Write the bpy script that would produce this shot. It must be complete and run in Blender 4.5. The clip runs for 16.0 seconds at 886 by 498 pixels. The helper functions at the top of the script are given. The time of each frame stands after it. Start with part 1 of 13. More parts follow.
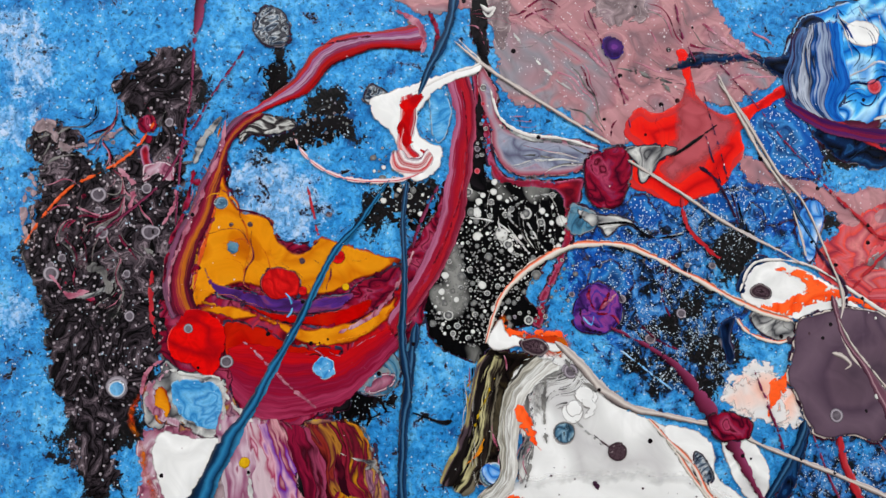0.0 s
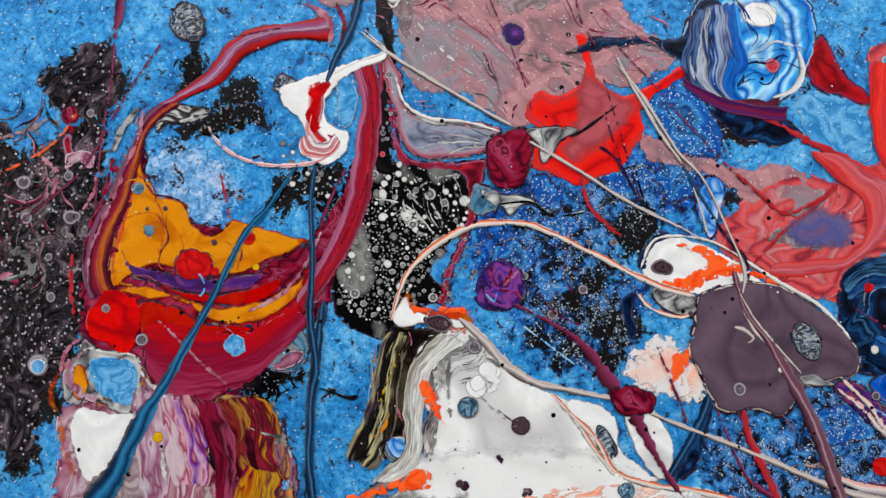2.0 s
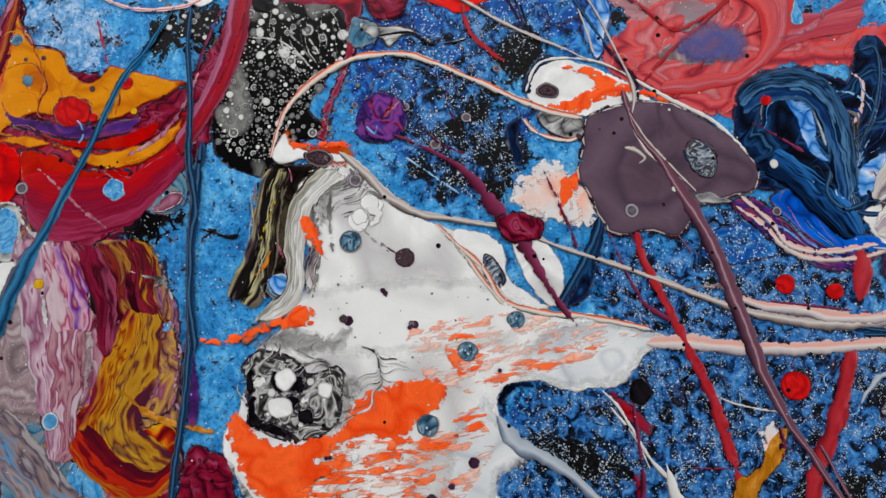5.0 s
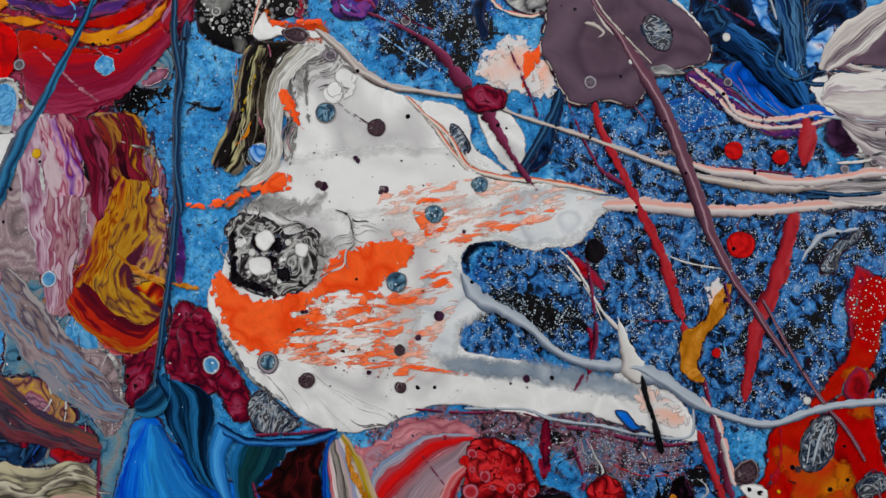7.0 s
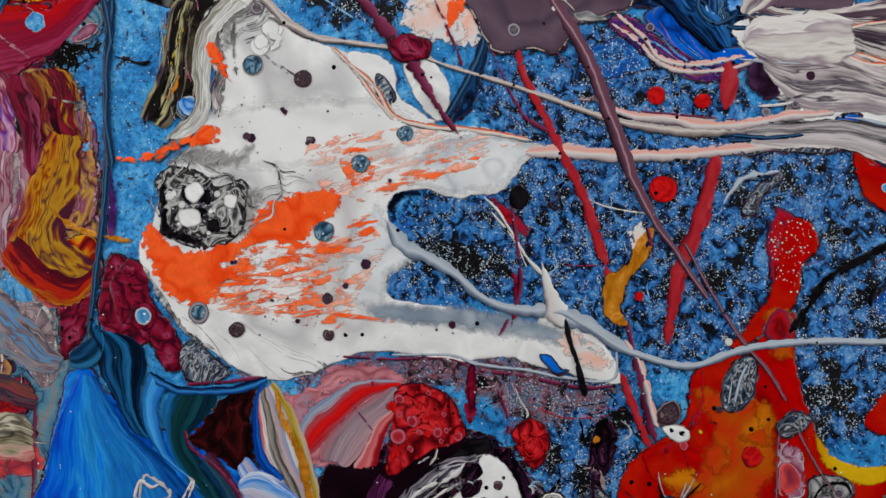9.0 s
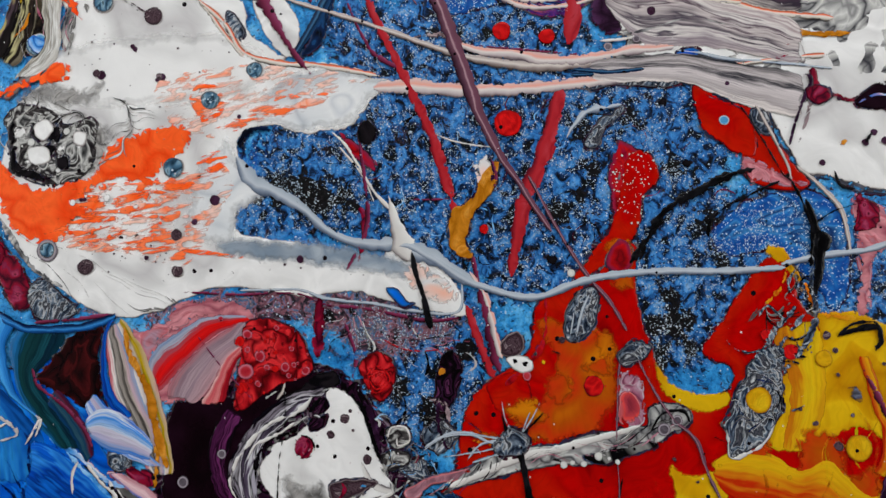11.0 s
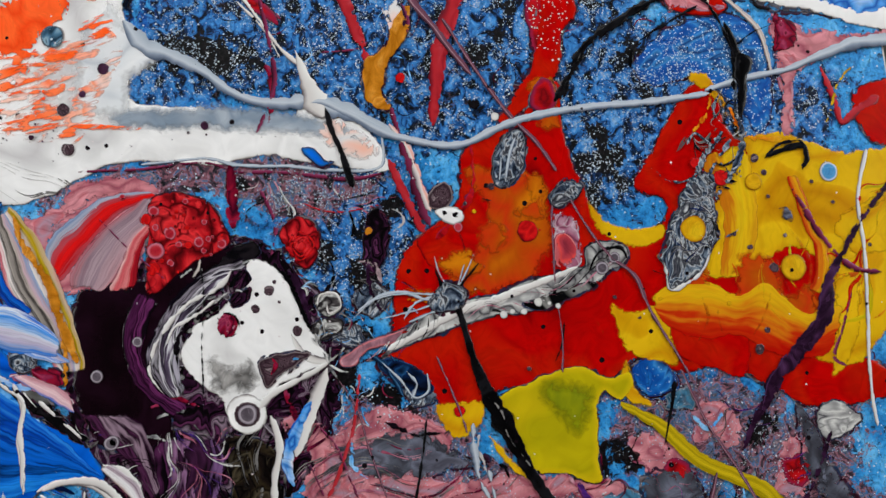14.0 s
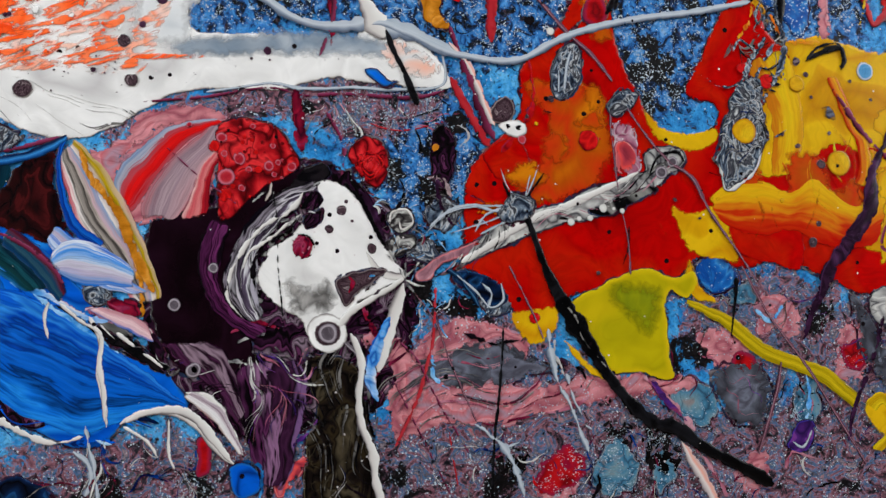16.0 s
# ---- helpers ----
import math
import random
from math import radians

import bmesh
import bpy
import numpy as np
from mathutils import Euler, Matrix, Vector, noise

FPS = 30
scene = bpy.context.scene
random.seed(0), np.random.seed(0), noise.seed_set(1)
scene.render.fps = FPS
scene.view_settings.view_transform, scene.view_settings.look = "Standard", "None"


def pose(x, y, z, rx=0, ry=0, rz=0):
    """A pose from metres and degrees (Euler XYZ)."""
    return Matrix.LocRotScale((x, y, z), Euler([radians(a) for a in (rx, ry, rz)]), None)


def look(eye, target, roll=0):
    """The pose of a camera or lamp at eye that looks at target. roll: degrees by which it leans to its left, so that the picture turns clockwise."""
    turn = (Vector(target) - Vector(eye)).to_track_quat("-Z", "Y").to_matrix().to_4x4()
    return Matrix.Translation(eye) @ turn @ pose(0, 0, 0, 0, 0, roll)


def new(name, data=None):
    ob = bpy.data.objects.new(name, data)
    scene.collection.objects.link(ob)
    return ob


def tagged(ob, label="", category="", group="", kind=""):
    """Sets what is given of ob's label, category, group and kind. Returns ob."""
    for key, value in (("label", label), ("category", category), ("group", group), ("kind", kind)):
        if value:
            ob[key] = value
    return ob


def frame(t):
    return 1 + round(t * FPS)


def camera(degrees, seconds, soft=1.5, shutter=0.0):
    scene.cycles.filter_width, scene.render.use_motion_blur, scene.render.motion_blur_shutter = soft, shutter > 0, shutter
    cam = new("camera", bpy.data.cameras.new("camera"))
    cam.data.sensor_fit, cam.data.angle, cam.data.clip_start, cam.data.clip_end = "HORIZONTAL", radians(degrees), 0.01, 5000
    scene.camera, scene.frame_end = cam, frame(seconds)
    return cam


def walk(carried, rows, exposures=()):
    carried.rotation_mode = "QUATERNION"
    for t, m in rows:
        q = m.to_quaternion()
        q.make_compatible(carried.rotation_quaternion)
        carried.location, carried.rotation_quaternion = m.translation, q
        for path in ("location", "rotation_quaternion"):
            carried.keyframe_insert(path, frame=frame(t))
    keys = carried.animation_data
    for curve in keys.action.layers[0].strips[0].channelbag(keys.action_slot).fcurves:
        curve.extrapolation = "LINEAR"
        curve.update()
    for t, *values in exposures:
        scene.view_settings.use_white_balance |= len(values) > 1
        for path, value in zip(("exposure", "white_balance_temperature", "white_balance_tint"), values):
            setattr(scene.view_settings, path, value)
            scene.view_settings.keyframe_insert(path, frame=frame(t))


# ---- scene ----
cam = camera(68.4, 16.0)
PATH = [
    (0, (-0.01, 0.011, 1.481), (0.045, 2.008, 1.58), -0.0),
    (0.5, (0.008, 0.005, 1.48), (0.049, 2.002, 1.579), -0.0),
    (1, (0.026, 0.001, 1.474), (0.044, 1.998, 1.59), -0.2),
    (1.5, (0.041, 0.0, 1.468), (0.045, 1.996, 1.597), -0.4),
    (2, (0.057, 0.0, 1.457), (0.045, 1.994, 1.616), -0.6),
    (2.5, (0.072, 0.001, 1.446), (0.044, 1.993, 1.618), -0.9),
    (3, (0.086, 0.004, 1.434), (0.046, 1.996, 1.611), -1.1),
    (3.5, (0.101, 0.009, 1.418), (0.05, 1.999, 1.606), -1.2),
    (4, (0.111, 0.011, 1.401), (0.058, 2.001, 1.594), -1.4),
    (4.5, (0.124, 0.016, 1.381), (0.054, 2.005, 1.578), -2.1),
    (5, (0.134, 0.022, 1.355), (0.052, 2.011, 1.546), -2.7),
    (5.2, (0.136, 0.024, 1.343), (0.052, 2.013, 1.533), -2.8),
    (7.3, (0.16, 0.001, 1.288), (0.043, 1.995, 1.391), -2.3),
    (7.5, (0.163, 0.0, 1.287), (0.048, 1.994, 1.38), -2.3),
    (8, (0.174, 0.0, 1.281), (0.05, 1.995, 1.364), -2.4),
    (8.5, (0.186, 0.003, 1.27), (0.053, 1.997, 1.367), -2.7),
    (9, (0.2, 0.005, 1.263), (0.07, 1.999, 1.356), -3.0),
    (9.5, (0.218, 0.006, 1.255), (0.102, 2.0, 1.352), -3.4),
    (10, (0.243, 0.007, 1.243), (0.131, 2.001, 1.351), -3.7),
    (10.2, (0.252, 0.008, 1.238), (0.144, 2.002, 1.349), -3.7),
    (12.3, (0.288, 0.017, 1.192), (0.272, 2.016, 1.25), -3.1),
    (12.5, (0.288, 0.021, 1.188), (0.287, 2.02, 1.24), -3.3),
    (13, (0.288, 0.029, 1.174), (0.312, 2.029, 1.23), -4.7),
    (13.5, (0.288, 0.033, 1.159), (0.338, 2.031, 1.218), -6.5),
    (14, (0.281, 0.032, 1.147), (0.354, 2.031, 1.186), -8.5),
    (14.5, (0.266, 0.031, 1.135), (0.373, 2.028, 1.169), -10.2),
    (15, (0.249, 0.03, 1.124), (0.385, 2.025, 1.178), -11.4),
    (15.5, (0.235, 0.031, 1.119), (0.387, 2.025, 1.146), -12.0),
    (16, (0.218, 0.029, 1.108), (0.392, 2.021, 1.144), -11.9),
]
EXPOSURES = [(0, 0.0, 6320, 10), (3.5, -0.17, 6320, 10), (5.2, -0.25, 6320, 10), (7.5, -0.38, 6320, 10), (10, -0.32, 6320, 10), (12.5, -0.08, 6320, 10), (16, 0.0, 6320, 10)]
walk(cam, [(t, look(eye, target, roll)) for t, eye, target, roll in PATH], EXPOSURES)

# ---- world, and unseen fill lamps ----
world = bpy.data.worlds.new("world")
scene.world = world
world.use_nodes = True
wn = world.node_tree
sky = wn.nodes.new("ShaderNodeTexSky")
sky.sky_type, sky.sun_disc, sky.sun_elevation, sky.sun_rotation = "NISHITA", False, radians(40), radians(200)
wn.nodes["Background"].inputs["Strength"].default_value = 0.1
wn.links.new(sky.outputs[0], wn.nodes["Background"].inputs[0])


def fill_light(name, at, target, size, watts, color):
    lamp = bpy.data.lights.new(name, "AREA")
    lamp.shape, lamp.size, lamp.size_y, lamp.energy, lamp.color = "RECTANGLE", size[0], size[1], watts, color
    ob = new(name, lamp)
    ob.matrix_world = look(at, target)
    return ob


# invented area lamps, out of view, placed to brighten the canvas without reflecting in it
fill_light("top_fill_lamp", (0.15, -0.85, 2.62), (0.15, 0.0, 1.45), (2.2, 0.9), 25, (1.0, 0.99, 0.97))
fill_light("side_fill_lamp", (-1.96, -0.70, 1.65), (0.15, 0.2, 1.4), (1.2, 1.5), 34, (1.0, 0.99, 0.97))
fill_light("side_fill_lamp", (2.26, -0.70, 1.65), (0.15, 0.2, 1.4), (1.2, 1.5), 34, (1.0, 0.99, 0.97))


# ---- materials ----
def rgb(h):
    c = [int(h[i:i + 2], 16) / 255 for i in (1, 3, 5)]
    return tuple(x / 12.92 if x <= 0.04045 else ((x + 0.055) / 1.055) ** 2.4 for x in c) + (1.0,)


class Nodes:
    """A short hand for building node materials."""

    def __init__(self, name, rough=0.3, coat=0.0):
        self.mat = bpy.data.materials.new(name)
        self.mat.use_nodes = True
        self.t = self.mat.node_tree
        self.bsdf = self.t.nodes["Principled BSDF"]
        self.bsdf.inputs["Roughness"].default_value = rough
        self.bsdf.inputs["Coat Weight"].default_value = coat
        self.bsdf.inputs["Coat Roughness"].default_value = 0.12
        self.bsdf.inputs["Specular IOR Level"].default_value = 0.12
        self.co = self.add("ShaderNodeTexCoord").outputs["Object"]

    def add(self, kind, **inputs):
        n = self.t.nodes.new(kind)
        for k, v in inputs.items():
            self.put(n.inputs[k], v)
        return n

    def put(self, socket, v):
        if isinstance(v, bpy.types.NodeSocket):
            self.t.links.new(v, socket)
        else:
            socket.default_value = v

    def math(self, op, a, b=0.0, clamp=False):
        n = self.t.nodes.new("ShaderNodeMath")
        n.operation, n.use_clamp = op, clamp
        self.put(n.inputs[0], a)
        self.put(n.inputs[1], b)
        return n.outputs[0]

    def ramp(self, fac, stops, mode="LINEAR"):
        n = self.add("ShaderNodeValToRGB", Fac=fac)
        n.color_ramp.interpolation = mode
        e = n.color_ramp.elements
        while len(e) < len(stops):
            e.new(1.0)
        for el, (p, c) in zip(e, stops):
            el.position = p
            el.color = rgb(c) if isinstance(c, str) else c
        return n

    def mix(self, fac, a, b, mode="MIX"):
        n = self.t.nodes.new("ShaderNodeMix")
        n.data_type, n.blend_type = "RGBA", mode
        self.put(n.inputs["Factor"], fac)
        self.put(n.inputs["A"], a)
        self.put(n.inputs["B"], b)
        return n.outputs["Result"]

    def noise(self, scale, detail=2.0, distortion=0.0, vec=None, rough=0.5):
        return self.add("ShaderNodeTexNoise", Vector=vec or self.co, Scale=scale, Detail=detail, Distortion=distortion, Roughness=rough).outputs["Fac"]

    def attr(self, name):
        n = self.t.nodes.new("ShaderNodeAttribute")
        n.attribute_name = name
        return n.outputs["Fac"]

    def speck(self, color, paint_color, scale, amount, size):
        v = self.add("ShaderNodeTexVoronoi", Vector=self.co, Scale=scale)
        each = self.add("ShaderNodeSeparateColor", Color=v.outputs["Color"]).outputs
        few = self.math("LESS_THAN", each[0], amount)
        near = self.math("LESS_THAN", v.outputs["Distance"], self.math("MULTIPLY", each[1], size * 1.9))
        return self.mix(self.math("MULTIPLY", few, near), color, rgb(paint_color))

    def bumps(self, pairs):
        h = None
        for scale, w in pairs:
            n = self.math("MULTIPLY", self.noise(scale, 3.0), w)
            h = n if h is None else self.math("ADD", h, n)
        b = self.add("ShaderNodeBump", Height=h, Distance=0.001, Strength=0.5)
        self.t.links.new(b.outputs[0], self.bsdf.inputs["Normal"])

    def done(self, color):
        self.t.links.new(color, self.bsdf.inputs["Base Color"])
        return self.mat


def paint(name, colors, freq=45.0, warp=1.2, stretch=1.0, angle=0.0, edge=None, wobble=0.5, speck=None, rough=0.24, relief=0.07, bands=3.0, wear=0.4, dots=0.05, veins=0.6, lace=1.3, soft=3.0, swirl=0.06, agate=0.09, drawn=False):
    """Poured acrylic: colours flow into one another in drawn-out agate bands; edge lists bands (mm from the rim, colour)."""
    m = Nodes(name, rough, 0.0)
    shift = m.add("ShaderNodeObjectInfo").outputs["Random"]
    mv = m.add("ShaderNodeMapping", Vector=m.co, Rotation=(0, -radians(angle), 0), Scale=(stretch, 1, 1))
    mv.vector_type = "TEXTURE"
    vec = m.add("ShaderNodeVectorMath")
    m.put(vec.inputs[0], mv.outputs[0])
    m.put(vec.inputs[1], m.add("ShaderNodeCombineXYZ", Y=shift).outputs[0])
    drift = m.add("ShaderNodeVectorMath")
    drift.operation = "SCALE"
    m.put(drift.inputs["Scale"], swirl)
    m.put(drift.inputs[0], m.add("ShaderNodeTexNoise", Vector=m.co, Scale=22.0, Detail=2.0).outputs["Color"])
    bent = m.add("ShaderNodeVectorMath")
    m.put(bent.inputs[0], vec.outputs[0])
    m.put(bent.inputs[1], drift.outputs[0])
    v = bent.outputs[0]
    calm = m.math("ADD", m.math("MULTIPLY", m.noise(26, 1.0), 1.3), 0.35)
    # the flow folds over itself twice, with smooth drawn-out bands
    fold = m.add("ShaderNodeVectorMath")
    fold.operation = "SCALE"
    m.put(fold.inputs["Scale"], 0.9 / freq * warp)
    m.put(fold.inputs[0], m.add("ShaderNodeTexNoise", Vector=v, Scale=freq * 0.7, Detail=1.0).outputs["Color"])
    folded = m.add("ShaderNodeVectorMath")
    m.put(folded.inputs[0], v)
    m.put(folded.inputs[1], fold.outputs[0])
    v = folded.outputs[0]
    n = m.math("MULTIPLY", m.noise(freq * 0.85, 1.2, 0.4, v), m.math("MULTIPLY", calm, bands * 1.15))
    n = m.math("ADD", n, m.math("MULTIPLY", m.attr("rim"), agate))
    c = m.ramp(m.math("PINGPONG", n, 1.0), [((i + (0.42 * math.sin(i * 2.4 + len(name)) if 0 < i < len(colors) - 1 else 0)) / max(len(colors) - 1, 1), h) for i, h in enumerate(colors)]).outputs["Color"]
    # thin drawn veins, dark and light, then pigment grain
    fine = m.noise(freq * 4, 4.0, 2.0, v)
    for turn, (much, at, col, thick) in enumerate(((1.1, 0.5, colors[0], 0.02), (0.9, 0.44, colors[-1], 0.016))):
        line = m.math("ABSOLUTE", m.math("SUBTRACT", m.noise(freq * much, 1.0, 0.6, v), at))
        thin = m.math("SUBTRACT", 1.0, m.math("DIVIDE", line, thick), True)
        some = m.math("MULTIPLY", m.math("SUBTRACT", m.noise(freq * 0.6 + 9 * turn, 1.0), 0.42), 6.0, True)
        c = m.mix(m.math("MULTIPLY", m.math("MULTIPLY", thin, some), veins), c, rgb(col))
    c = m.mix(wear * 0.55, c, m.mix(1.0, c, m.ramp(fine, [(0.36, "#585858"), (0.6, "#ffffff")]).outputs["Color"], "MULTIPLY"))
    if edge is None:
        edge = [(0, colors[0]), (0.45, colors[0]), (0.8, colors[-1]), (1.3, None)]
    if edge:
        top = max(p for p, _ in edge)
        d = m.math("ADD", m.attr("edge"), m.math("MULTIPLY", m.math("SUBTRACT", m.noise(120, 2.0), 0.5), wobble * 2))
        stops = [(p / top, rgb(h) if h else (*rgb(edge[i - 1][1])[:3], 0.0)) for i, (p, h) in enumerate(edge)]
        r = m.ramp(m.math("DIVIDE", d, top, True), stops)
        c = m.mix(r.outputs["Alpha"], c, r.outputs["Color"])
    if dots:
        c = m.speck(c, "#120c10", 210, dots, 0.17)
        c = m.speck(c, "#cfc8c8", 330, dots * 0.5, 0.12)
    if speck:
        c = m.speck(c, *speck)
    m.bumps([(160, relief), (700, relief * 0.4)])
    if lace:
        # the film of paint thins out and breaks up at its rim
        a = m.math("MINIMUM", m.attr("rim"), 0.6) if drawn else m.attr("rim")
        a = m.math("ADD", a, m.math("MULTIPLY", m.math("SUBTRACT", m.noise(260 if drawn else 170, 3.5, 0.5 if drawn else 1.0, mv.outputs[0] if drawn else None, 0.55), 0.53), lace * 6.0))
        m.t.links.new(m.math("MULTIPLY", m.math("SUBTRACT", a, 0.12), soft, True), m.bsdf.inputs["Alpha"])
    return m.done(c)


FLOWS = {}


def flow(colors, wave=0.10, fine=0.07, rough=0.2):
    """Paint drawn out in long bands: the colours follow one another across the flow, streaked along it."""
    key = (tuple(colors), wave, fine)
    if key in FLOWS:
        return FLOWS[key]
    m = Nodes("drawn_out_paint", rough)
    across, along = m.attr("edge"), m.attr("along")
    shift = m.add("ShaderNodeObjectInfo").outputs["Random"]
    lane = m.add("ShaderNodeCombineXYZ", X=m.math("MULTIPLY", across, 1.7 if wave < 0.2 else 0.8), Y=m.math("MULTIPLY", along, 0.03 if wave < 0.2 else 0.045), Z=m.math("MULTIPLY", shift, 40.0)).outputs[0]
    thread = m.add("ShaderNodeCombineXYZ", X=m.math("MULTIPLY", across, 5.0 if wave < 0.2 else 2.5), Y=m.math("MULTIPLY", along, 0.05), Z=shift).outputs[0]
    a = m.noise(1.0, 1.5, 0.3, lane)
    b = m.noise(1.0, 2.0, 0.2, thread)
    f = m.math("ADD", m.math("MULTIPLY", across, 0.1), m.math("MULTIPLY", m.math("SUBTRACT", a, 0.5), wave * 4))
    f = m.math("ADD", f, m.math("MULTIPLY", m.math("SUBTRACT", b, 0.5), fine * 2))
    f = m.math("ADD", f, m.math("MULTIPLY", m.math("SUBTRACT", m.noise(55, 2.0), 0.5), wave * 1.8))
    f = m.math("ADD", f, m.math("MULTIPLY", m.math("SUBTRACT", m.noise(17, 1.0, 0.8), 0.5), wave * 3.0))
    last = len(colors) - 1
    c = m.ramp(f, [((i + (0.3 * math.sin(i * 2.4 + last) if 0 < i < last else 0)) / last, h) for i, h in enumerate(colors)]).outputs["Color"]
    c = m.mix(min(0.35, fine * 5), c, m.mix(1.0, c, m.ramp(b, [(0.3, "#707070"), (0.6, "#ffffff")]).outputs["Color"], "MULTIPLY"))
    c = m.speck(c, "#d8d8d8", 420, 0.02, 0.14)
    m.bumps([(110, 0.06), (500, 0.03)])
    e = m.math("ADD", m.attr("rim"), m.math("MULTIPLY", m.math("SUBTRACT", m.noise(200, 3.0), 0.52), 3.0))
    m.t.links.new(m.math("MULTIPLY", m.math("SUBTRACT", e, 0.1), 1.6, True), m.bsdf.inputs["Alpha"])
    FLOWS[key] = m.done(c)
    return FLOWS[key]


def plaster(name, color):
    m = Nodes(name, 0.8)
    n = m.noise(6, 5.0)
    c = m.mix(n, rgb(color), m.mix(1.0, rgb(color), rgb("#d8d4cc"), "MULTIPLY"))
    m.bumps([(300, 0.3), (25, 0.4)])
    return m.done(c)


def boards(name):
    m = Nodes(name, 0.5)
    mv = m.add("ShaderNodeMapping", Vector=m.co, Scale=(8, 1, 1))
    c = m.ramp(m.noise(3, 6.0, 0.6, mv.outputs[0]), [(0.3, "#5a4028"), (0.7, "#8a6844")]).outputs["Color"]
    m.bumps([(80, 0.2)])
    return m.done(c)


# name: colours by flow, then the look of the rim
CANVAS = plaster("canvas_primer", "#d8d4cc")
ORANGE = paint("orange_paint", ["#a84c06", "#c87006", "#d8840a", "#dc8c10", "#c46c06"], 26, 1.5, edge=[(0, "#5c1018"), (0.9, "#8c2c10"), (1.8, None)], rough=0.2, bands=1.8, veins=0.15, wear=0.15, agate=0.03)
CRIMSON = paint("crimson_paint", ["#4c0a1c", "#8c1426", "#b41c28", "#8a2a4c", "#c83038"], 68, 1.6, 4, 60, edge=[(0, "#3c1420"), (0.8, "#a04868"), (1.6, "#7c1c34"), (2.6, None)])
CRIMSON_TOP = paint("crimson_top_paint", ["#4c0a1c", "#a01824", "#c02420", "#8a3458", "#d0701c"], 68, 1.4, 5, 30, edge=[(0, "#2c1018"), (0.8, "#9c6a88"), (1.8, "#8c1c30"), (2.8, None)])
WINE = paint("wine_paint", ["#30061a", "#6c0c26", "#941430", "#7c1c40", "#a83c5c", "#4c0818"], 93.5, 2.0)
DARKRED = paint("dark_red_paint", ["#6c0810", "#a00c14", "#c01418", "#8c1030"], 68, 1.5, edge=[(0, "#5c1c38"), (1.5, "#8c1c38"), (3, None)])
RED = paint("red_paint", ["#740003", "#a80303", "#bc0302", "#b00302", "#b81804"], 22, 1.0, edge=[(0, "#380408"), (0.6, "#900808"), (1.4, None)], rough=0.18, bands=1.8, veins=0.15, dots=0.03, agate=0.02)
BRIGHTRED = paint("bright_red_paint", ["#b40408", "#e00c0a", "#d80a08", "#a00810"], 30, 1.0, edge=[(0, "#6c1020"), (0.7, None)], rough=0.12, bands=1.6, veins=0.2, dots=0.02, agate=0.03)
SALMON = paint("salmon_paint", ["#8c2c3c", "#c04048", "#d84440", "#c86068", "#e04c40", "#b04858", "#d88080"], 37.4, 1.6, 2.5, 15, lace=2.4, soft=0.8)
PINK = paint("mauve_pink_paint", ["#84686f", "#ac7a80", "#bc8a8e", "#a8747c", "#8c8890", "#b07c82"], 26, 2.0, 2.4, -35, speck=("#d8ccd0", 850, 0.10, 0.22), wear=0.5, lace=2.0, soft=0.8, veins=0.2, agate=0.0, bands=2.4)
ROSE = paint("rose_paint", ["#9c5060", "#c07880", "#d89098", "#c46870", "#a88898"], 51, 1.8, 5, 8, wear=0.5, lace=2.4, soft=0.8)
GREYLOBE = paint("grey_mauve_paint", ["#5c5c74", "#8890a4", "#9c9cac", "#a88c9c", "#707c98"], 51, 1.6, 3, 0, edge=[(0, "#b8a0a8"), (1.0, "#8c3848"), (2.4, "#a06878"), (3.6, "#9c8c98"), (5, None)])
WHITE = paint("white_paint", ["#c4c2c2", "#d8d8d6", "#e6e6e4", "#ececea", "#dededc", "#f0f0ee"], 18, 1.6, 1.8, -20, edge=[(0, "#6c6468"), (0.5, "#aca8a4"), (1.3, None)], rough=0.2, wear=0.12, bands=2.0, veins=0.12, dots=0.04, agate=0.02, lace=0.9, soft=1.6)
WHITEPINK = paint("pink_white_paint", ["#ccc6c6", "#e2dcda", "#ecd0c8", "#f0b49c", "#e0d8d4", "#d8d8d8"], 26, 2.0, 2.2, 12, rough=0.2, wear=0.15, bands=1.6, veins=0.2, dots=0.03, lace=5.0, soft=0.4, agate=0.03)
GREYWHITE = paint("grey_white_paint", ["#34343a", "#8c8c8c", "#c4c4c0", "#d4d4d0", "#888888"], 85, 2.2, 3, 30, wear=0.3)
SMOKE = paint("smoke_paint", ["#181418", "#504c4c", "#a8a8a4", "#d0d0cc", "#606060", "#202020"], 170, 2.0, 2.0, 20, wear=0.8)
PLUM = paint("plum_grey_paint", ["#463744", "#54424f", "#5c4856", "#4c3a4a", "#665260"], 18, 1.4, 2, -60, edge=[(0, "#d4ccc0"), (0.7, "#b8aca4"), (1.2, "#3a2c38"), (2.2, None)], rough=0.3, wear=0.2, bands=1.6, veins=0.2, dots=0.03, agate=0.03)
PLUMSTRAND = paint("plum_strand_paint", ["#3c2430", "#5c3444", "#744858"], 102, 1.0, edge=[(0, "#2c1824"), (3.5, "#644050"), (4.5, "#a88890"), (5.5, "#6c4454"), (10, "#5c3848")], lace=0.5, wobble=1.1)
NAVY = paint("navy_paint", ["#04060f", "#081226", "#0e264e", "#1c4878", "#060a18", "#30608c"], 51, 2.2, 3, 35, edge=[(0, "#24406c"), (1, "#0c1c3c"), (2.6, None)])
BLUEWAVE = paint("blue_wave_paint", ["#06307c", "#0a54c4", "#0e68dc", "#2488e4", "#0848b0", "#0c5cd0"], 17, 1.5, 2.2, 120, edge=[(0, "#06122c"), (1.0, "#1c60b0"), (2, None)], rough=0.18, wear=0.25, agate=0.03)
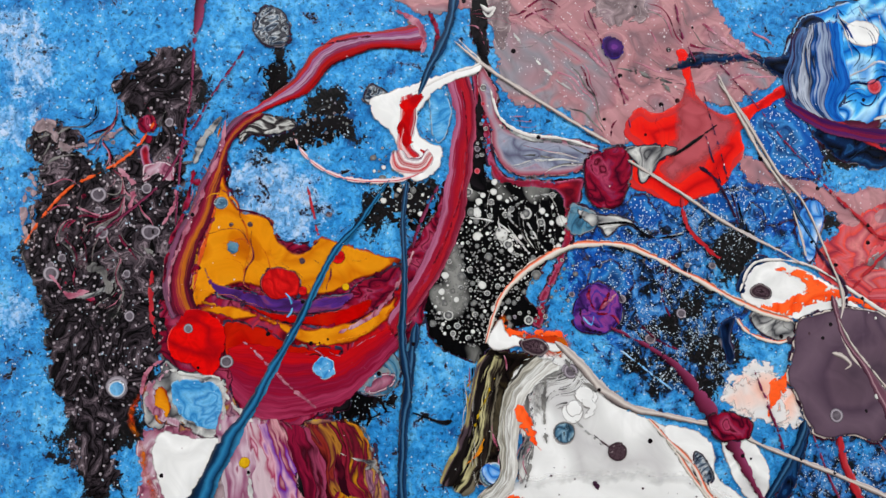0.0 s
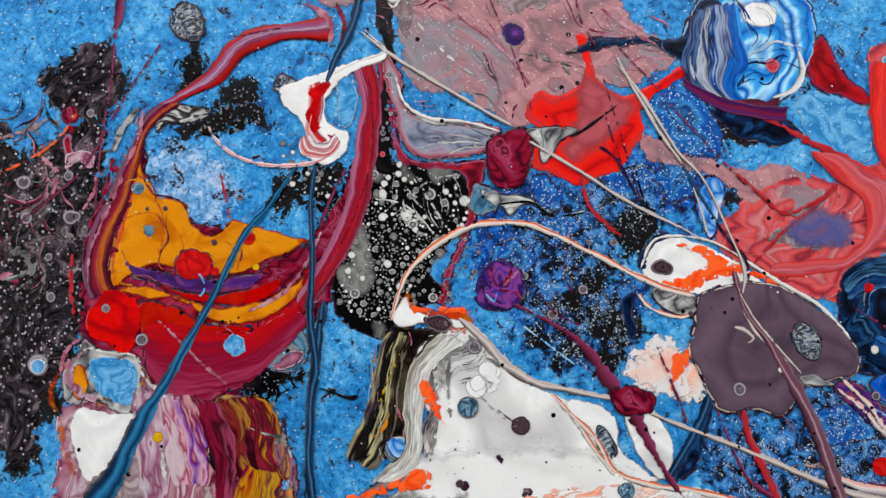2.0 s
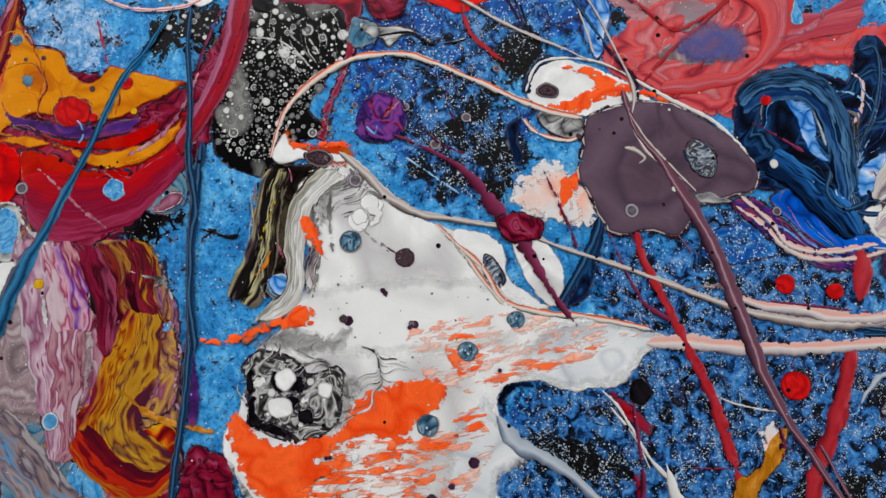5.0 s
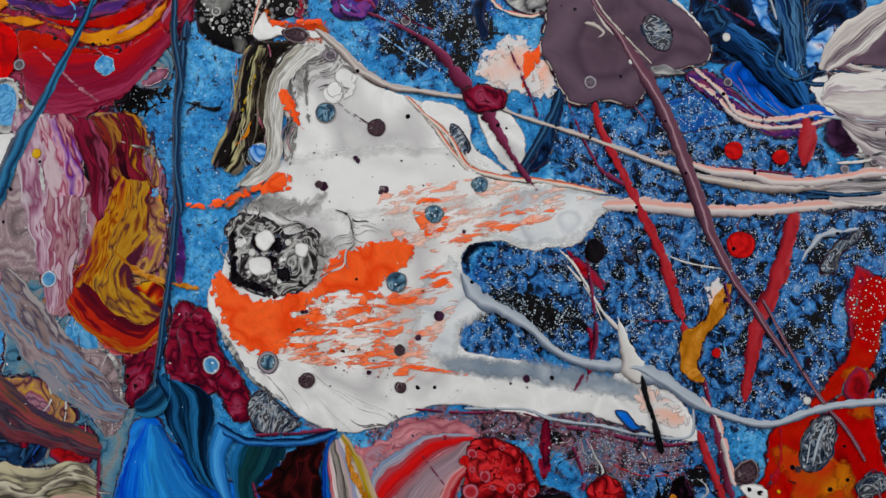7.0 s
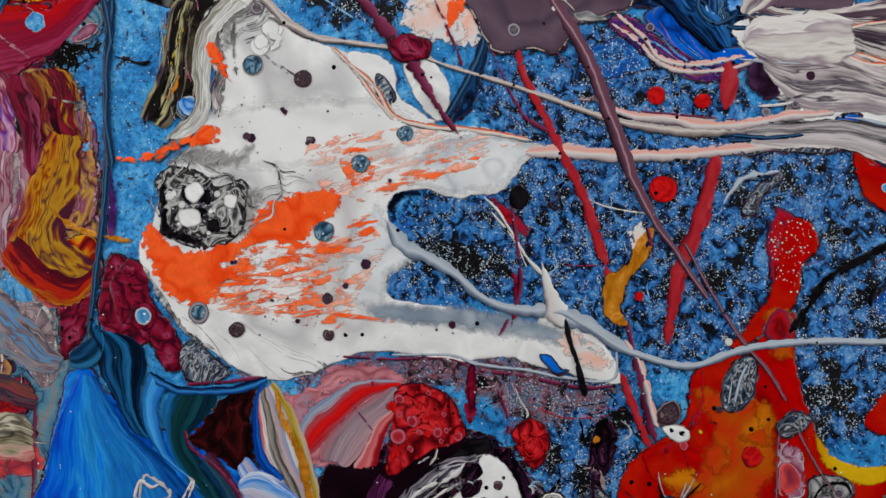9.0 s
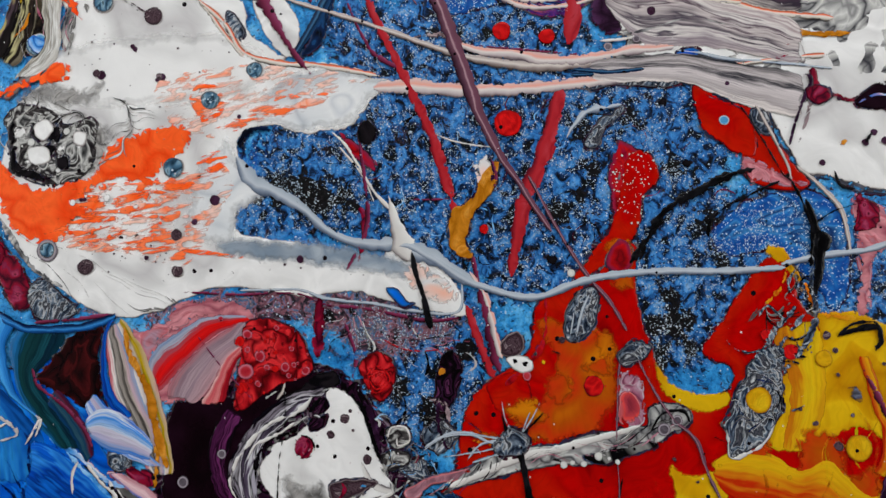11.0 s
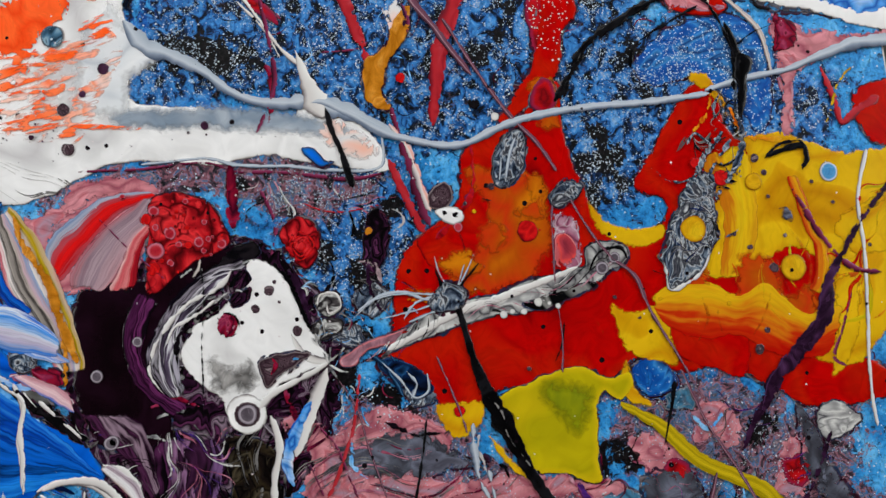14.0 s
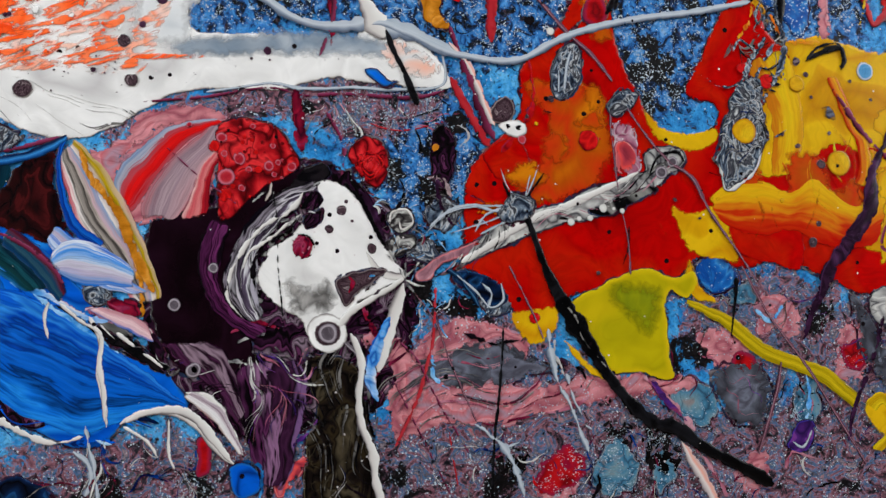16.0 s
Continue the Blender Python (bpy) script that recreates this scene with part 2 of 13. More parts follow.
BLUEFOLD = paint("blue_fold_paint", ["#04122c", "#0a2c58", "#1c60a0", "#50a0dc", "#08204c", "#2878b8"], 57.8, 1.5, 6, 110, rough=0.2)
BLUEPALE = paint("pale_blue_paint", ["#1850a8", "#4c98e0", "#a8c8ec", "#e0e4ec", "#b090b0", "#2c70c8"], 57.8, 1.4, 5, -25)
BLUEHEAD = paint("blue_head_paint", ["#0c50b0", "#1c7cd0", "#3ca0e8", "#78ccf4", "#b0e0f8", "#2080d4", "#0c3c90"], 27.2, 1.3, 1.5, 60, edge=[(0, "#10204c"), (0.8, "#a0bcd4"), (1.5, None)])
GLITTERBLUE = paint("glitter_blue_paint", ["#0c4494", "#1c68b8", "#3c88cc", "#0a2c64"], 85, 1.5, speck=("#c8d8e4", 900, 0.3, 0.25), rough=0.35)
SKYBLUE = paint("sky_blue_paint", ["#2c7cbc", "#4c9cd4", "#70b4e0", "#3484c4"], 102, 1.0, edge=[(0, "#4c2830"), (0.5, "#9cb8c8"), (1.0, None)], speck=("#d0e0ec", 900, 0.1, 0.22))
TEAL = paint("teal_grey_paint", ["#2c4c64", "#447c9c", "#70909c", "#8c8484"], 85, 1.6)
BLUESTRAND = paint("blue_strand_paint", ["#143c60", "#1c5480", "#286c98"], 60, 1.0, edge=[(0, "#081828"), (2.5, "#0e2c4c"), (4.5, "#2c78a4"), (6, "#1c5884"), (7.5, "#0c2440"), (10, "#3480ac")], lace=0.5, wobble=1.1)
NAVYSTRAND = paint("navy_strand_paint", ["#0c1c34", "#142c4c", "#1c4470"], 102, 1.0, edge=[(0, "#081424"), (3.5, "#102848"), (5.5, "#3c688c"), (7, "#0c1c34"), (10, "#1c4068")], lace=0.5, wobble=1.1)
ORANGERED = paint("orange_red_paint", ["#e83c08", "#f85018", "#ff6428", "#f04410"], 40, 1.4, rough=0.25, wear=0.2, bands=1.6, veins=0.2, dots=0.03, lace=3.0, soft=1.2, edge=[], agate=0.03)
CORAL = paint("coral_veil_paint", ["#fc5818", "#ff6c30", "#fc8050", "#ff6428"], 40, 1.4, 4.0, 6, rough=0.25, wear=0.1, lace=3.5, soft=0.6, veins=0.0, edge=[], agate=0.0, dots=0.0, drawn=True)
YELLOW = paint("yellow_paint", ["#b87c04", "#d09c08", "#dcb010", "#d4a80c", "#c48a08"], 18, 1.6, 1.6, 60, edge=[], rough=0.2, wear=0.2, bands=1.9, veins=0.3, dots=0.03, agate=0.03, lace=1.0, soft=0.7)
OLIVE = paint("olive_yellow_paint", ["#b09c04", "#bca808", "#c8b40a", "#a89c08", "#c4ac0c"], 14, 1.2, 1.4, 60, edge=[(0, "#c8b010"), (1.5, "#c4ac0c"), (4, None)], rough=0.2, wear=0.15, bands=1.4, veins=0.1, dots=0.03, agate=0.0, lace=0.6)
YELLOWFLOW = paint("yellow_flow_paint", ["#4c0810", "#8c1410", "#c03008", "#d8800c", "#d8a810", "#a81c0c", "#c89010"], 71.4, 1.8, 4, 65)
OCHRE = paint("ochre_paint", ["#a4640c", "#c88020", "#d89638", "#b87018"], 85, 1.2, edge=[(0, "#60400c"), (0.6, None)])
MAUVEFLOW = paint("mauve_flow_paint", ["#6c3048", "#a06078", "#b890a0", "#c8b0bc", "#8c4860", "#d0c4c8"], 51, 2.0, 4, 70, wear=0.5, lace=2.4, soft=0.8)
GREYMAUVE = paint("grey_pinkish_paint", ["#706064", "#988488", "#a89498", "#887078", "#b8a8a8"], 68, 1.6, 2, 70, speck=("#d8d0d0", 900, 0.15, 0.22), lace=2.4, soft=0.8)
MIXFLOW = paint("mixed_flow_paint", ["#3c1428", "#8c5848", "#b88c50", "#c89c28", "#8c4060", "#a87888", "#5c3450"], 81.6, 2.2, 3.5, 70)
STRIPES = paint("striped_rose_paint", ["#7c5460", "#b07c88", "#c89ca4", "#a0606c", "#a8949c", "#c86c70"], 61.2, 1.0, 9, 58, wear=0.4)
BLACK = paint("black_paint", ["#060608", "#0c0a0e", "#1c181c", "#08080a"], 60, 2.0, rough=0.2, bands=2, veins=0.2, agate=0.03)
VEIL = paint("grey_veil_paint", ["#585654", "#8c8a88", "#b4b2ae", "#605e5c"], 60, 2.4, 3, 25, lace=2.0, soft=0.14, edge=[])
BLACKFLOW = paint("black_flow_paint", ["#050506", "#0a0a0c", "#060608", "#0c0c0e", "#8c8c88", "#08080a", "#0a0a0c"], 24, 2.2, 3, 120, agate=0.0, bands=3.5, edge=[])
DARKPURPLE = paint("dark_purple_paint", ["#0c0408", "#14060e", "#1c0a16", "#10040a"], 30, 1.6, rough=0.18, bands=2, veins=0.2, agate=0.03)
PURPLEMESS = paint("purple_marble_paint", ["#060406", "#120810", "#30142c", "#0a060a", "#5c2c50", "#180c16", "#887484", "#0c080c"], 102, 2.8, 2.5, 80)
BROWNBLACK = paint("brown_black_paint", ["#080606", "#181210", "#2c2418", "#0c0808", "#4c4434"], 85, 2.4, 4, 75)
PURPLE = paint("purple_paint", ["#241444", "#4c2470", "#6c3488", "#8c3c88", "#383090"], 68, 2.0)
INDIGO = paint("indigo_paint", ["#381c50", "#50287c", "#6c3470", "#803050"], 85, 1.5, 3, 10)
SCARLETBUB = paint("scarlet_bubble_paint", ["#3c0408", "#7c0c14", "#b81820", "#e03034", "#5c0810"], 102, 1.6)
GREYMETAL = paint("slate_mess_paint", ["#10141c", "#384458", "#8090a0", "#c8ccd0", "#1c2430", "#585860"], 230, 2.0, 1.6, 60, wear=1.0, bands=3.6, veins=0.9)
SLATE = paint("slate_paint", ["#34343c", "#585c68", "#6c7080", "#4c4c58"], 61.2, 2.0, 3, -10, lace=3.0, soft=0.5)
ORANGEBROWN = paint("burnt_orange_paint", ["#a85008", "#c86c08", "#d07c0c", "#b04c08", "#c0300c"], 26, 1.4, 1.4, 70, rough=0.2, wear=0.2, bands=1.6, veins=0.2, dots=0.03, agate=0.03, lace=2.0, soft=0.25)
# strand ramps, side to side: pigment lines with one side painted darker as shaded
CREAM = paint("cream_strand_paint", ["#8c8480", "#b0a8a0", "#c8c0b8"], 119, 1.0, edge=[(0, "#4c4444"), (3, "#988c88"), (5, "#d0c8c0"), (8, "#a89c98"), (10, "#c0b8b4")], lace=0.5, wobble=1.1)
PALESTRAND = paint("pale_grey_strand_paint", ["#9098a4", "#b4bcc4", "#c8ccd0"], 102, 1.0, edge=[(0, "#505c70"), (2.5, "#7c8898"), (5, "#b8c0c8"), (10, "#98a4b0")], lace=0.5, wobble=1.1)
PINKSTRAND = paint("pink_white_strand_paint", ["#a09494", "#c8b4b0", "#dca898", "#c8c0c0"], 85, 1.0, 6, 5, edge=[(0, "#5c5058"), (2.5, "#b8acac"), (5, "#d8d0cc"), (7, "#e0a090"), (10, "#c8b0ac")], wobble=1.1)
ORANGESTRAND = paint("orange_cream_strand_paint", ["#c8a890", "#e8a070", "#d8d0c8"], 102, 1.0, edge=[(0, "#3c3430"), (2.5, "#c8c0b4"), (5, "#e0d8d0"), (7, "#e86838"), (8.5, "#8c5040"), (10, "#d8ccc0")], wobble=1.1)
REDSTRAND = paint("red_strand_paint", ["#8c1c28", "#ac2830", "#bc4450", "#981c28"], 102, 1.4, 3, 80, edge=[(0, "#5c1420"), (3, "#a8242c"), (10, None)])
WINESTRAND = paint("wine_strand_paint", ["#3c1428", "#641c38", "#7c2c48"], 102, 1.2, edge=[(0, "#2c0c1c"), (5, "#6c2440"), (10, "#84385c")], wobble=1.1)
PURPLESTRAND = paint("purple_strand_paint", ["#1c0c1c", "#381c38", "#4c2c50"], 102, 1.2)
BLACKSTRAND = paint("black_strand_paint", ["#050506", "#0c0c0e", "#18181c"], 102, 1.2, rough=0.18, bands=2, veins=0.2, lace=0.5)
WHITESTRAND = paint("white_strand_paint", ["#c0bcb8", "#d8d8d4", "#e0e0dc"], 102, 1.0, edge=[(0, "#585054"), (3, "#c8c4c0"), (10, "#e0e0dc")], lace=0.5, wobble=1.1)
REDWHITE = paint("red_white_strand_paint", ["#c8b8b8", "#dcd4d4"], 102, 1.0, edge=[(0, "#5c2c34"), (2.5, "#e0d8d8"), (4.5, "#c02c3c"), (7, "#e0d4d4"), (10, "#c8a8ac")], wobble=1.1)
YELLOWSTRAND = paint("yellow_strand_paint", ["#8c7008", "#b89810", "#d0b418"], 102, 1.2)
ORANGETHIN = paint("orange_thin_strand_paint", ["#c84c18", "#e86030", "#f08858"], 102, 1.2)
# round cells: rim 0 to middle 10
CELLWHITE = paint("white_cell_paint", ["#c8c8c4", "#d8d8d4"], 80, 1.0, edge=[(0, "#202020"), (1.0, "#888884"), (2.5, "#c8c8c4"), (10, "#d8d8d4")], wobble=0.3, lace=0.5)
CELLRING = paint("ringed_cell_paint", ["#383838", "#505050"], 90, 1.0, edge=[(0, "#101012"), (1.2, "#b0b0ac"), (2.8, "#c8c8c4"), (4, "#404044"), (6.5, "#686868"), (10, "#a0a09c")], wobble=0.5, lace=0.5)
CELLGREY = paint("grey_cell_paint", ["#606060", "#8c8c8c"], 90, 1.0, edge=[(0, "#141416"), (1.5, "#808080"), (3, "#585858"), (10, "#8c8c88")], wobble=0.5, lace=0.5)
CELLBLUE = paint("glitter_blue_cell_paint", ["#1c3040", "#4c7490", "#8cacbc", "#283c4c", "#a0b4bc"], 130, 1.5, edge=[(0, "#b4aca8"), (1.2, "#40464c"), (2.4, None)], speck=("#b8ccd8", 700, 0.3, 0.3), lace=0.5)
CELLDARK = paint("dark_cell_paint", ["#1c1016", "#5c4850", "#2c1c24", "#8c7c80", "#3c2830"], 260, 1.5, edge=[(0, "#8c8080"), (1.2, "#2c1c24"), (3, None)], lace=0.5)
CELLPLUM = paint("plum_cell_paint", ["#301828", "#50304c"], 100, 1.0, lace=0.5)
CELLRED = paint("red_cell_paint", ["#a80c10", "#d81818", "#7c0810"], 90, 1.2, edge=[(0, "#3c0810"), (1.5, None)], lace=0.5)
CELLPINK = paint("pink_ring_cell_paint", ["#a01828", "#c84048"], 90, 1.2, edge=[(0, "#58283c"), (2.0, "#c06878"), (4.5, None)], lace=0.5)
CELLYELLOW = paint("yellow_cell_paint", ["#d09c0c", "#dcb418"], 60, 1.0, edge=[(0, "#7c2c0c"), (1.4, "#b8880c"), (2.6, None)], lace=0.5)
CELLSKY = paint("sky_cell_paint", ["#3c84b8", "#70b0dc"], 100, 1.5, edge=[(0, "#3c2028"), (1.4, "#c8c8cc"), (3, None)], speck=("#d8e4ec", 600, 0.25, 0.3), lace=0.5)
CELLPALE = paint("pale_ring_cell_paint", ["#504850", "#787078"], 90, 1.0, edge=[(0, "#302830"), (1.5, "#847c84"), (2.8, "#a49ca4"), (4.0, None)], lace=0.5)
FLAKE = paint("silver_flake", ["#8ca4b8", "#c4d4e0", "#f0f4f6"], 900, 0.0, rough=0.25, relief=0.0, dots=0, veins=0, lace=0, edge=[])
FLAKEDARK = paint("dark_flake", ["#05070a", "#101c2c", "#0a0a0c"], 500, 0.0, rough=0.3, relief=0.0, dots=0, veins=0, lace=0, edge=[])
HALO = paint("mixed_dark_film", ["#120c12", "#3c1a2a", "#1c3450", "#7c7478", "#100c10", "#5c2c3c", "#2c4c6c"], 60, 2.0, lace=2.2, edge=[])
CRUST = paint("black_mauve_crust", ["#0a080a", "#1c181c", "#3c343a", "#141014", "#5c5058", "#282228", "#8c7c84", "#2c262c"], 150, 1.6, 1.6, 60, lace=5.0, bands=3.2, agate=0.0, edge=[], wear=1.2, speck=("#9c9298", 520, 0.22, 0.25))
SCUM = paint("black_scum", ["#030304", "#08080a", "#050506", "#0c0a0c", "#1c1a1c"], 60, 2.0, lace=9.0, bands=2, agate=0.0, edge=[], speck=("#a8b4c0", 900, 0.2, 0.22))
HAZE = paint("coral_haze_paint", ["#f4c4b0", "#f0ccc0", "#f8946c", "#f4b8a0", "#fc7c4c", "#f0c8bc"], 30, 1.6, 3.0, 10, lace=2.2, soft=0.6, edge=[], veins=0.0, agate=0.0, wear=0.1, dots=0.0, drawn=True)
PALEVEIL = paint("pale_veil_paint", ["#b8bec4", "#d4d8da", "#e4e6e6", "#ccd0d4"], 22, 1.4, 3.0, -6, lace=1.2, soft=0.16, edge=[], veins=0.1, agate=0.0, wear=0.1, dots=0.01)
GREYVEIL = paint("blue_grey_veil_paint", ["#7c8c9c", "#98a4b0", "#b4bcc4", "#8c98a4"], 30, 1.6, 4.0, -6, lace=1.2, soft=0.2, edge=[], veins=0.2, agate=0.0, wear=0.2, dots=0.02)
SPLASHRED = paint("splash_red_paint", ["#b01014", "#dc1814", "#e42418", "#c02c30", "#d83028"], 24, 1.6, 1.6, 60, edge=[(0, "#7c1418"), (0.8, None)], rough=0.18, bands=2.0, veins=0.25, wear=0.1, dots=0.02, lace=0.7)
ROSEVEIL = paint("rose_veil_paint", ["#9c4048", "#b05058", "#a84850", "#b85860"], 24, 1.4, edge=[], veins=0.2, wear=0.1, dots=0.02, lace=1.0, soft=0.16, agate=0.0)
GREENVEIL = paint("green_veil_paint", ["#7c8410", "#8c900c", "#748014"], 24, 1.4, edge=[], veins=0.2, wear=0.2, dots=0.02, lace=1.6, soft=0.12, agate=0.0)
WHITEVEIL = paint("white_veil_paint", ["#dcdcda", "#e8e8e6", "#ececea"], 18, 1.4, edge=[], veins=0.0, wear=0.05, dots=0.01, lace=0.8, soft=0.14, agate=0.0)
VIOLETVEIL = paint("violet_veil_paint", ["#5c5078", "#705c80", "#505490", "#7c5468"], 40, 1.6, edge=[], veins=0.2, wear=0.3, lace=1.6, soft=0.22, agate=0.0)
MAROON = paint("maroon_paint", ["#0c0406", "#280a0c", "#481214", "#180608", "#340c10"], 60, 1.8, 1.5, 60, edge=[(0, "#0c1430"), (0.8, None)])
GREYLINE = paint("grey_vein_paint", ["#3c3a3c", "#6c6a68", "#8c8a86"], 60, 1.0, edge=[])
ROSELINE = paint("rose_vein_paint", ["#8c3c54", "#b06c80", "#c898a4"], 60, 1.0, edge=[])
LIGHTBLUELINE = paint("light_blue_vein_paint", ["#3c8cd8", "#78b8ec", "#b0d4f0"], 60, 1.0, edge=[])
DEEPLINE = paint("deep_blue_vein_paint", ["#04102c", "#08286c", "#0c4494"], 60, 1.0, edge=[])
AMBERLINE = paint("amber_vein_paint", ["#b84808", "#d87c10", "#d8a018"], 60, 1.0, edge=[])
BLACKLINE = paint("black_vein_paint", ["#050506", "#0c0a0e", "#140c14"], 60, 1.0, edge=[])
WHITELINE = paint("white_vein_paint", ["#b0acac", "#d0d0cc", "#dcdcd8"], 60, 1.0, edge=[])
WINELINE = paint("wine_vein_paint", ["#3c0c20", "#641430", "#8c2444"], 60, 1.0, edge=[])
NO_FILM = {"salmon_paint", "mauve_pink_paint", "rose_paint", "coral_red_paint", "mauve_flow_paint", "grey_pinkish_paint", "white_paint", "pink_white_paint", "orange_red_paint", "orange_paint", "yellow_paint", "burnt_orange_paint", "bright_red_paint", "sky_blue_paint", "coral_veil_paint", "coral_haze_paint", "grey_veil_paint", "splash_red_paint", "violet_veil_paint", "rose_veil_paint", "green_veil_paint", "white_veil_paint", "pale_veil_paint", "blue_grey_veil_paint", "maroon_paint"}

# ---- unseen room added round the painting ----
PARTS = {}
origin = (0.15, 0.38, 1.32)


def mesh_of(name, verts, faces, mats=(), smooth_shade=True):
    me = bpy.data.meshes.new(name)
    me.from_pydata(verts, [], faces)
    for mt in mats:
        me.materials.append(mt)
    if smooth_shade:
        me.polygons.foreach_set("use_smooth", [True] * len(me.polygons))
    me.update()
    return me


def boxes(name, spans, material, label, category):
    """Setting made of boxes (x0, y0, z0, x1, y1, z1) joined in one mesh."""
    vs, fs = [], []
    for x0, y0, z0, x1, y1, z1 in spans:
        b = len(vs)
        vs += [(x, y, z) for x in (x0, x1) for y in (y0, y1) for z in (z0, z1)]
        fs += [tuple(b + i for i in f) for f in ((0, 1, 3, 2), (4, 6, 7, 5), (0, 4, 5, 1), (2, 3, 7, 6), (0, 2, 6, 4), (1, 5, 7, 3))]
    return tagged(new(name, mesh_of(name, vs, fs, [material], False)), label, category, kind="structure")


# walls never in view, kept dark so the glossy blacks reflect little
WALL, BOARDS = plaster("wall_plaster", "#56534f"), boards("floor_boards")
boxes("wall_north", [(-2.2, 0.42, 0, 2.5, 0.57, 2.65)], WALL, "grey plastered wall behind the painting", "wall")
boxes("wall_south", [(-2.2, -3.15, 0, 2.5, -3.0, 2.65)], WALL, "plain grey plastered wall", "wall")
for side, x0, x1 in (("west", -2.2, -2.0), ("east", 2.3, 2.5)):
    boxes("wall_" + side, [(x0, -3.0, 0, x1, -1.3, 2.65), (x0, -0.1, 0, x1, 0.42, 2.65), (x0, -1.3, 0, x1, -0.1, 0.9), (x0, -1.3, 2.4, x1, -0.1, 2.65)], WALL, "plain grey plastered wall, unseen, with an opening for a fill lamp", "wall")
boxes("floor", [(-2.2, -3.15, -0.1, 2.5, 0.57, 0)], BOARDS, "brown wooden floor boards", "floor")
boxes("ceiling", [(-2.2, -3.15, 2.65, 2.5, -1.35, 2.75), (-2.2, -0.3, 2.65, 2.5, 0.57, 2.75), (-2.2, -1.35, 2.65, -1.0, -0.3, 2.75), (1.3, -1.35, 2.65, 2.5, -0.3, 2.75)], WALL, "plain grey plastered ceiling, unseen, with an opening for a fill lamp", "ceiling")

# ---- the painting ----
painting = tagged(new("painting"), "large abstract painting of poured and splashed glossy acrylic paint", "painting")
painting.location = origin
LAYER = 0.2


def part(name, me, label="", parent=None):
    ob = new(name, me)
    ob.parent = parent or painting
    if label:
        ob["label"] = label
    return ob


def spline(points, closed, step):
    """Evenly walked curve through the points (2 or 3 numbers each)."""
    p = np.array(points, float)
    n = len(p)
    out = []
    for i in range(n if closed else n - 1):
        a, b, c, d = (p[(i + k) % n] if closed else p[min(max(i + k, 0), n - 1)] for k in (-1, 0, 1, 2))
        m = max(2, int(np.hypot(*(c - b)[:2]) / step))
        for t in np.arange(m) / m:
            out.append(0.5 * (2 * b + (c - a) * t + (2 * a - 5 * b + 4 * c - d) * t * t + (3 * b - a - 3 * c + d) * t ** 3))
    if not closed:
        out.append(p[-1])
    return np.array(out)


def ruffle(u, v, size, amount, seed):
    """Organic wobble of a rim point, mm."""
    w = 0.7 * noise.noise_vector((u / size, v / size, seed)) + 0.22 * noise.noise_vector((u / size * 2.7, v / size * 2.7, seed + 9))
    w = w + 1.6 * noise.noise_vector((u / size / 3, v / size / 3, seed + 4))
    return u + w.x * amount, v + w.y * amount


def to_rim(q, rim):
    """Distance of the points q from the closed outline rim."""
    a, b = rim, np.roll(rim, -1, 0)
    ab = b - a
    den = np.maximum((ab ** 2).sum(1), 1e-9)
    best = np.full(len(q), 1e9)
    for k in range(0, len(q), 400):
        ap = q[k:k + 400, None] - a[None]
        t = np.clip((ap * ab[None]).sum(2) / den, 0, 1)
        best[k:k + 400] = np.sqrt(((ap - t[..., None] * ab[None]) ** 2).sum(2)).min(1)
    return best


def inside(q, rim):
    x, y = q[:, 0], q[:, 1]
    odd = np.zeros(len(q), bool)
    for (ax, ay), (bx, by) in zip(rim, np.roll(rim, -1, 0)):
        if ay != by:
            odd ^= ((ay > y) != (by > y)) & (x < (bx - ax) * (y - ay) / (by - ay) + ax)
    return odd


def finish(name, q, h, d, rim, faces, mat, label, parent):
    me = mesh_of(name, [(x / 1000, -z / 1000, y / 1000) for (x, y), z in zip(q, h)], faces, [mat])
    at = me.attributes.new("edge", "FLOAT", "POINT")
    at.data.foreach_set("value", np.asarray(d, np.float32))
    at = me.attributes.new("rim", "FLOAT", "POINT")
    at.data.foreach_set("value", np.asarray(rim, np.float32))
    return part(name, me, label, parent)


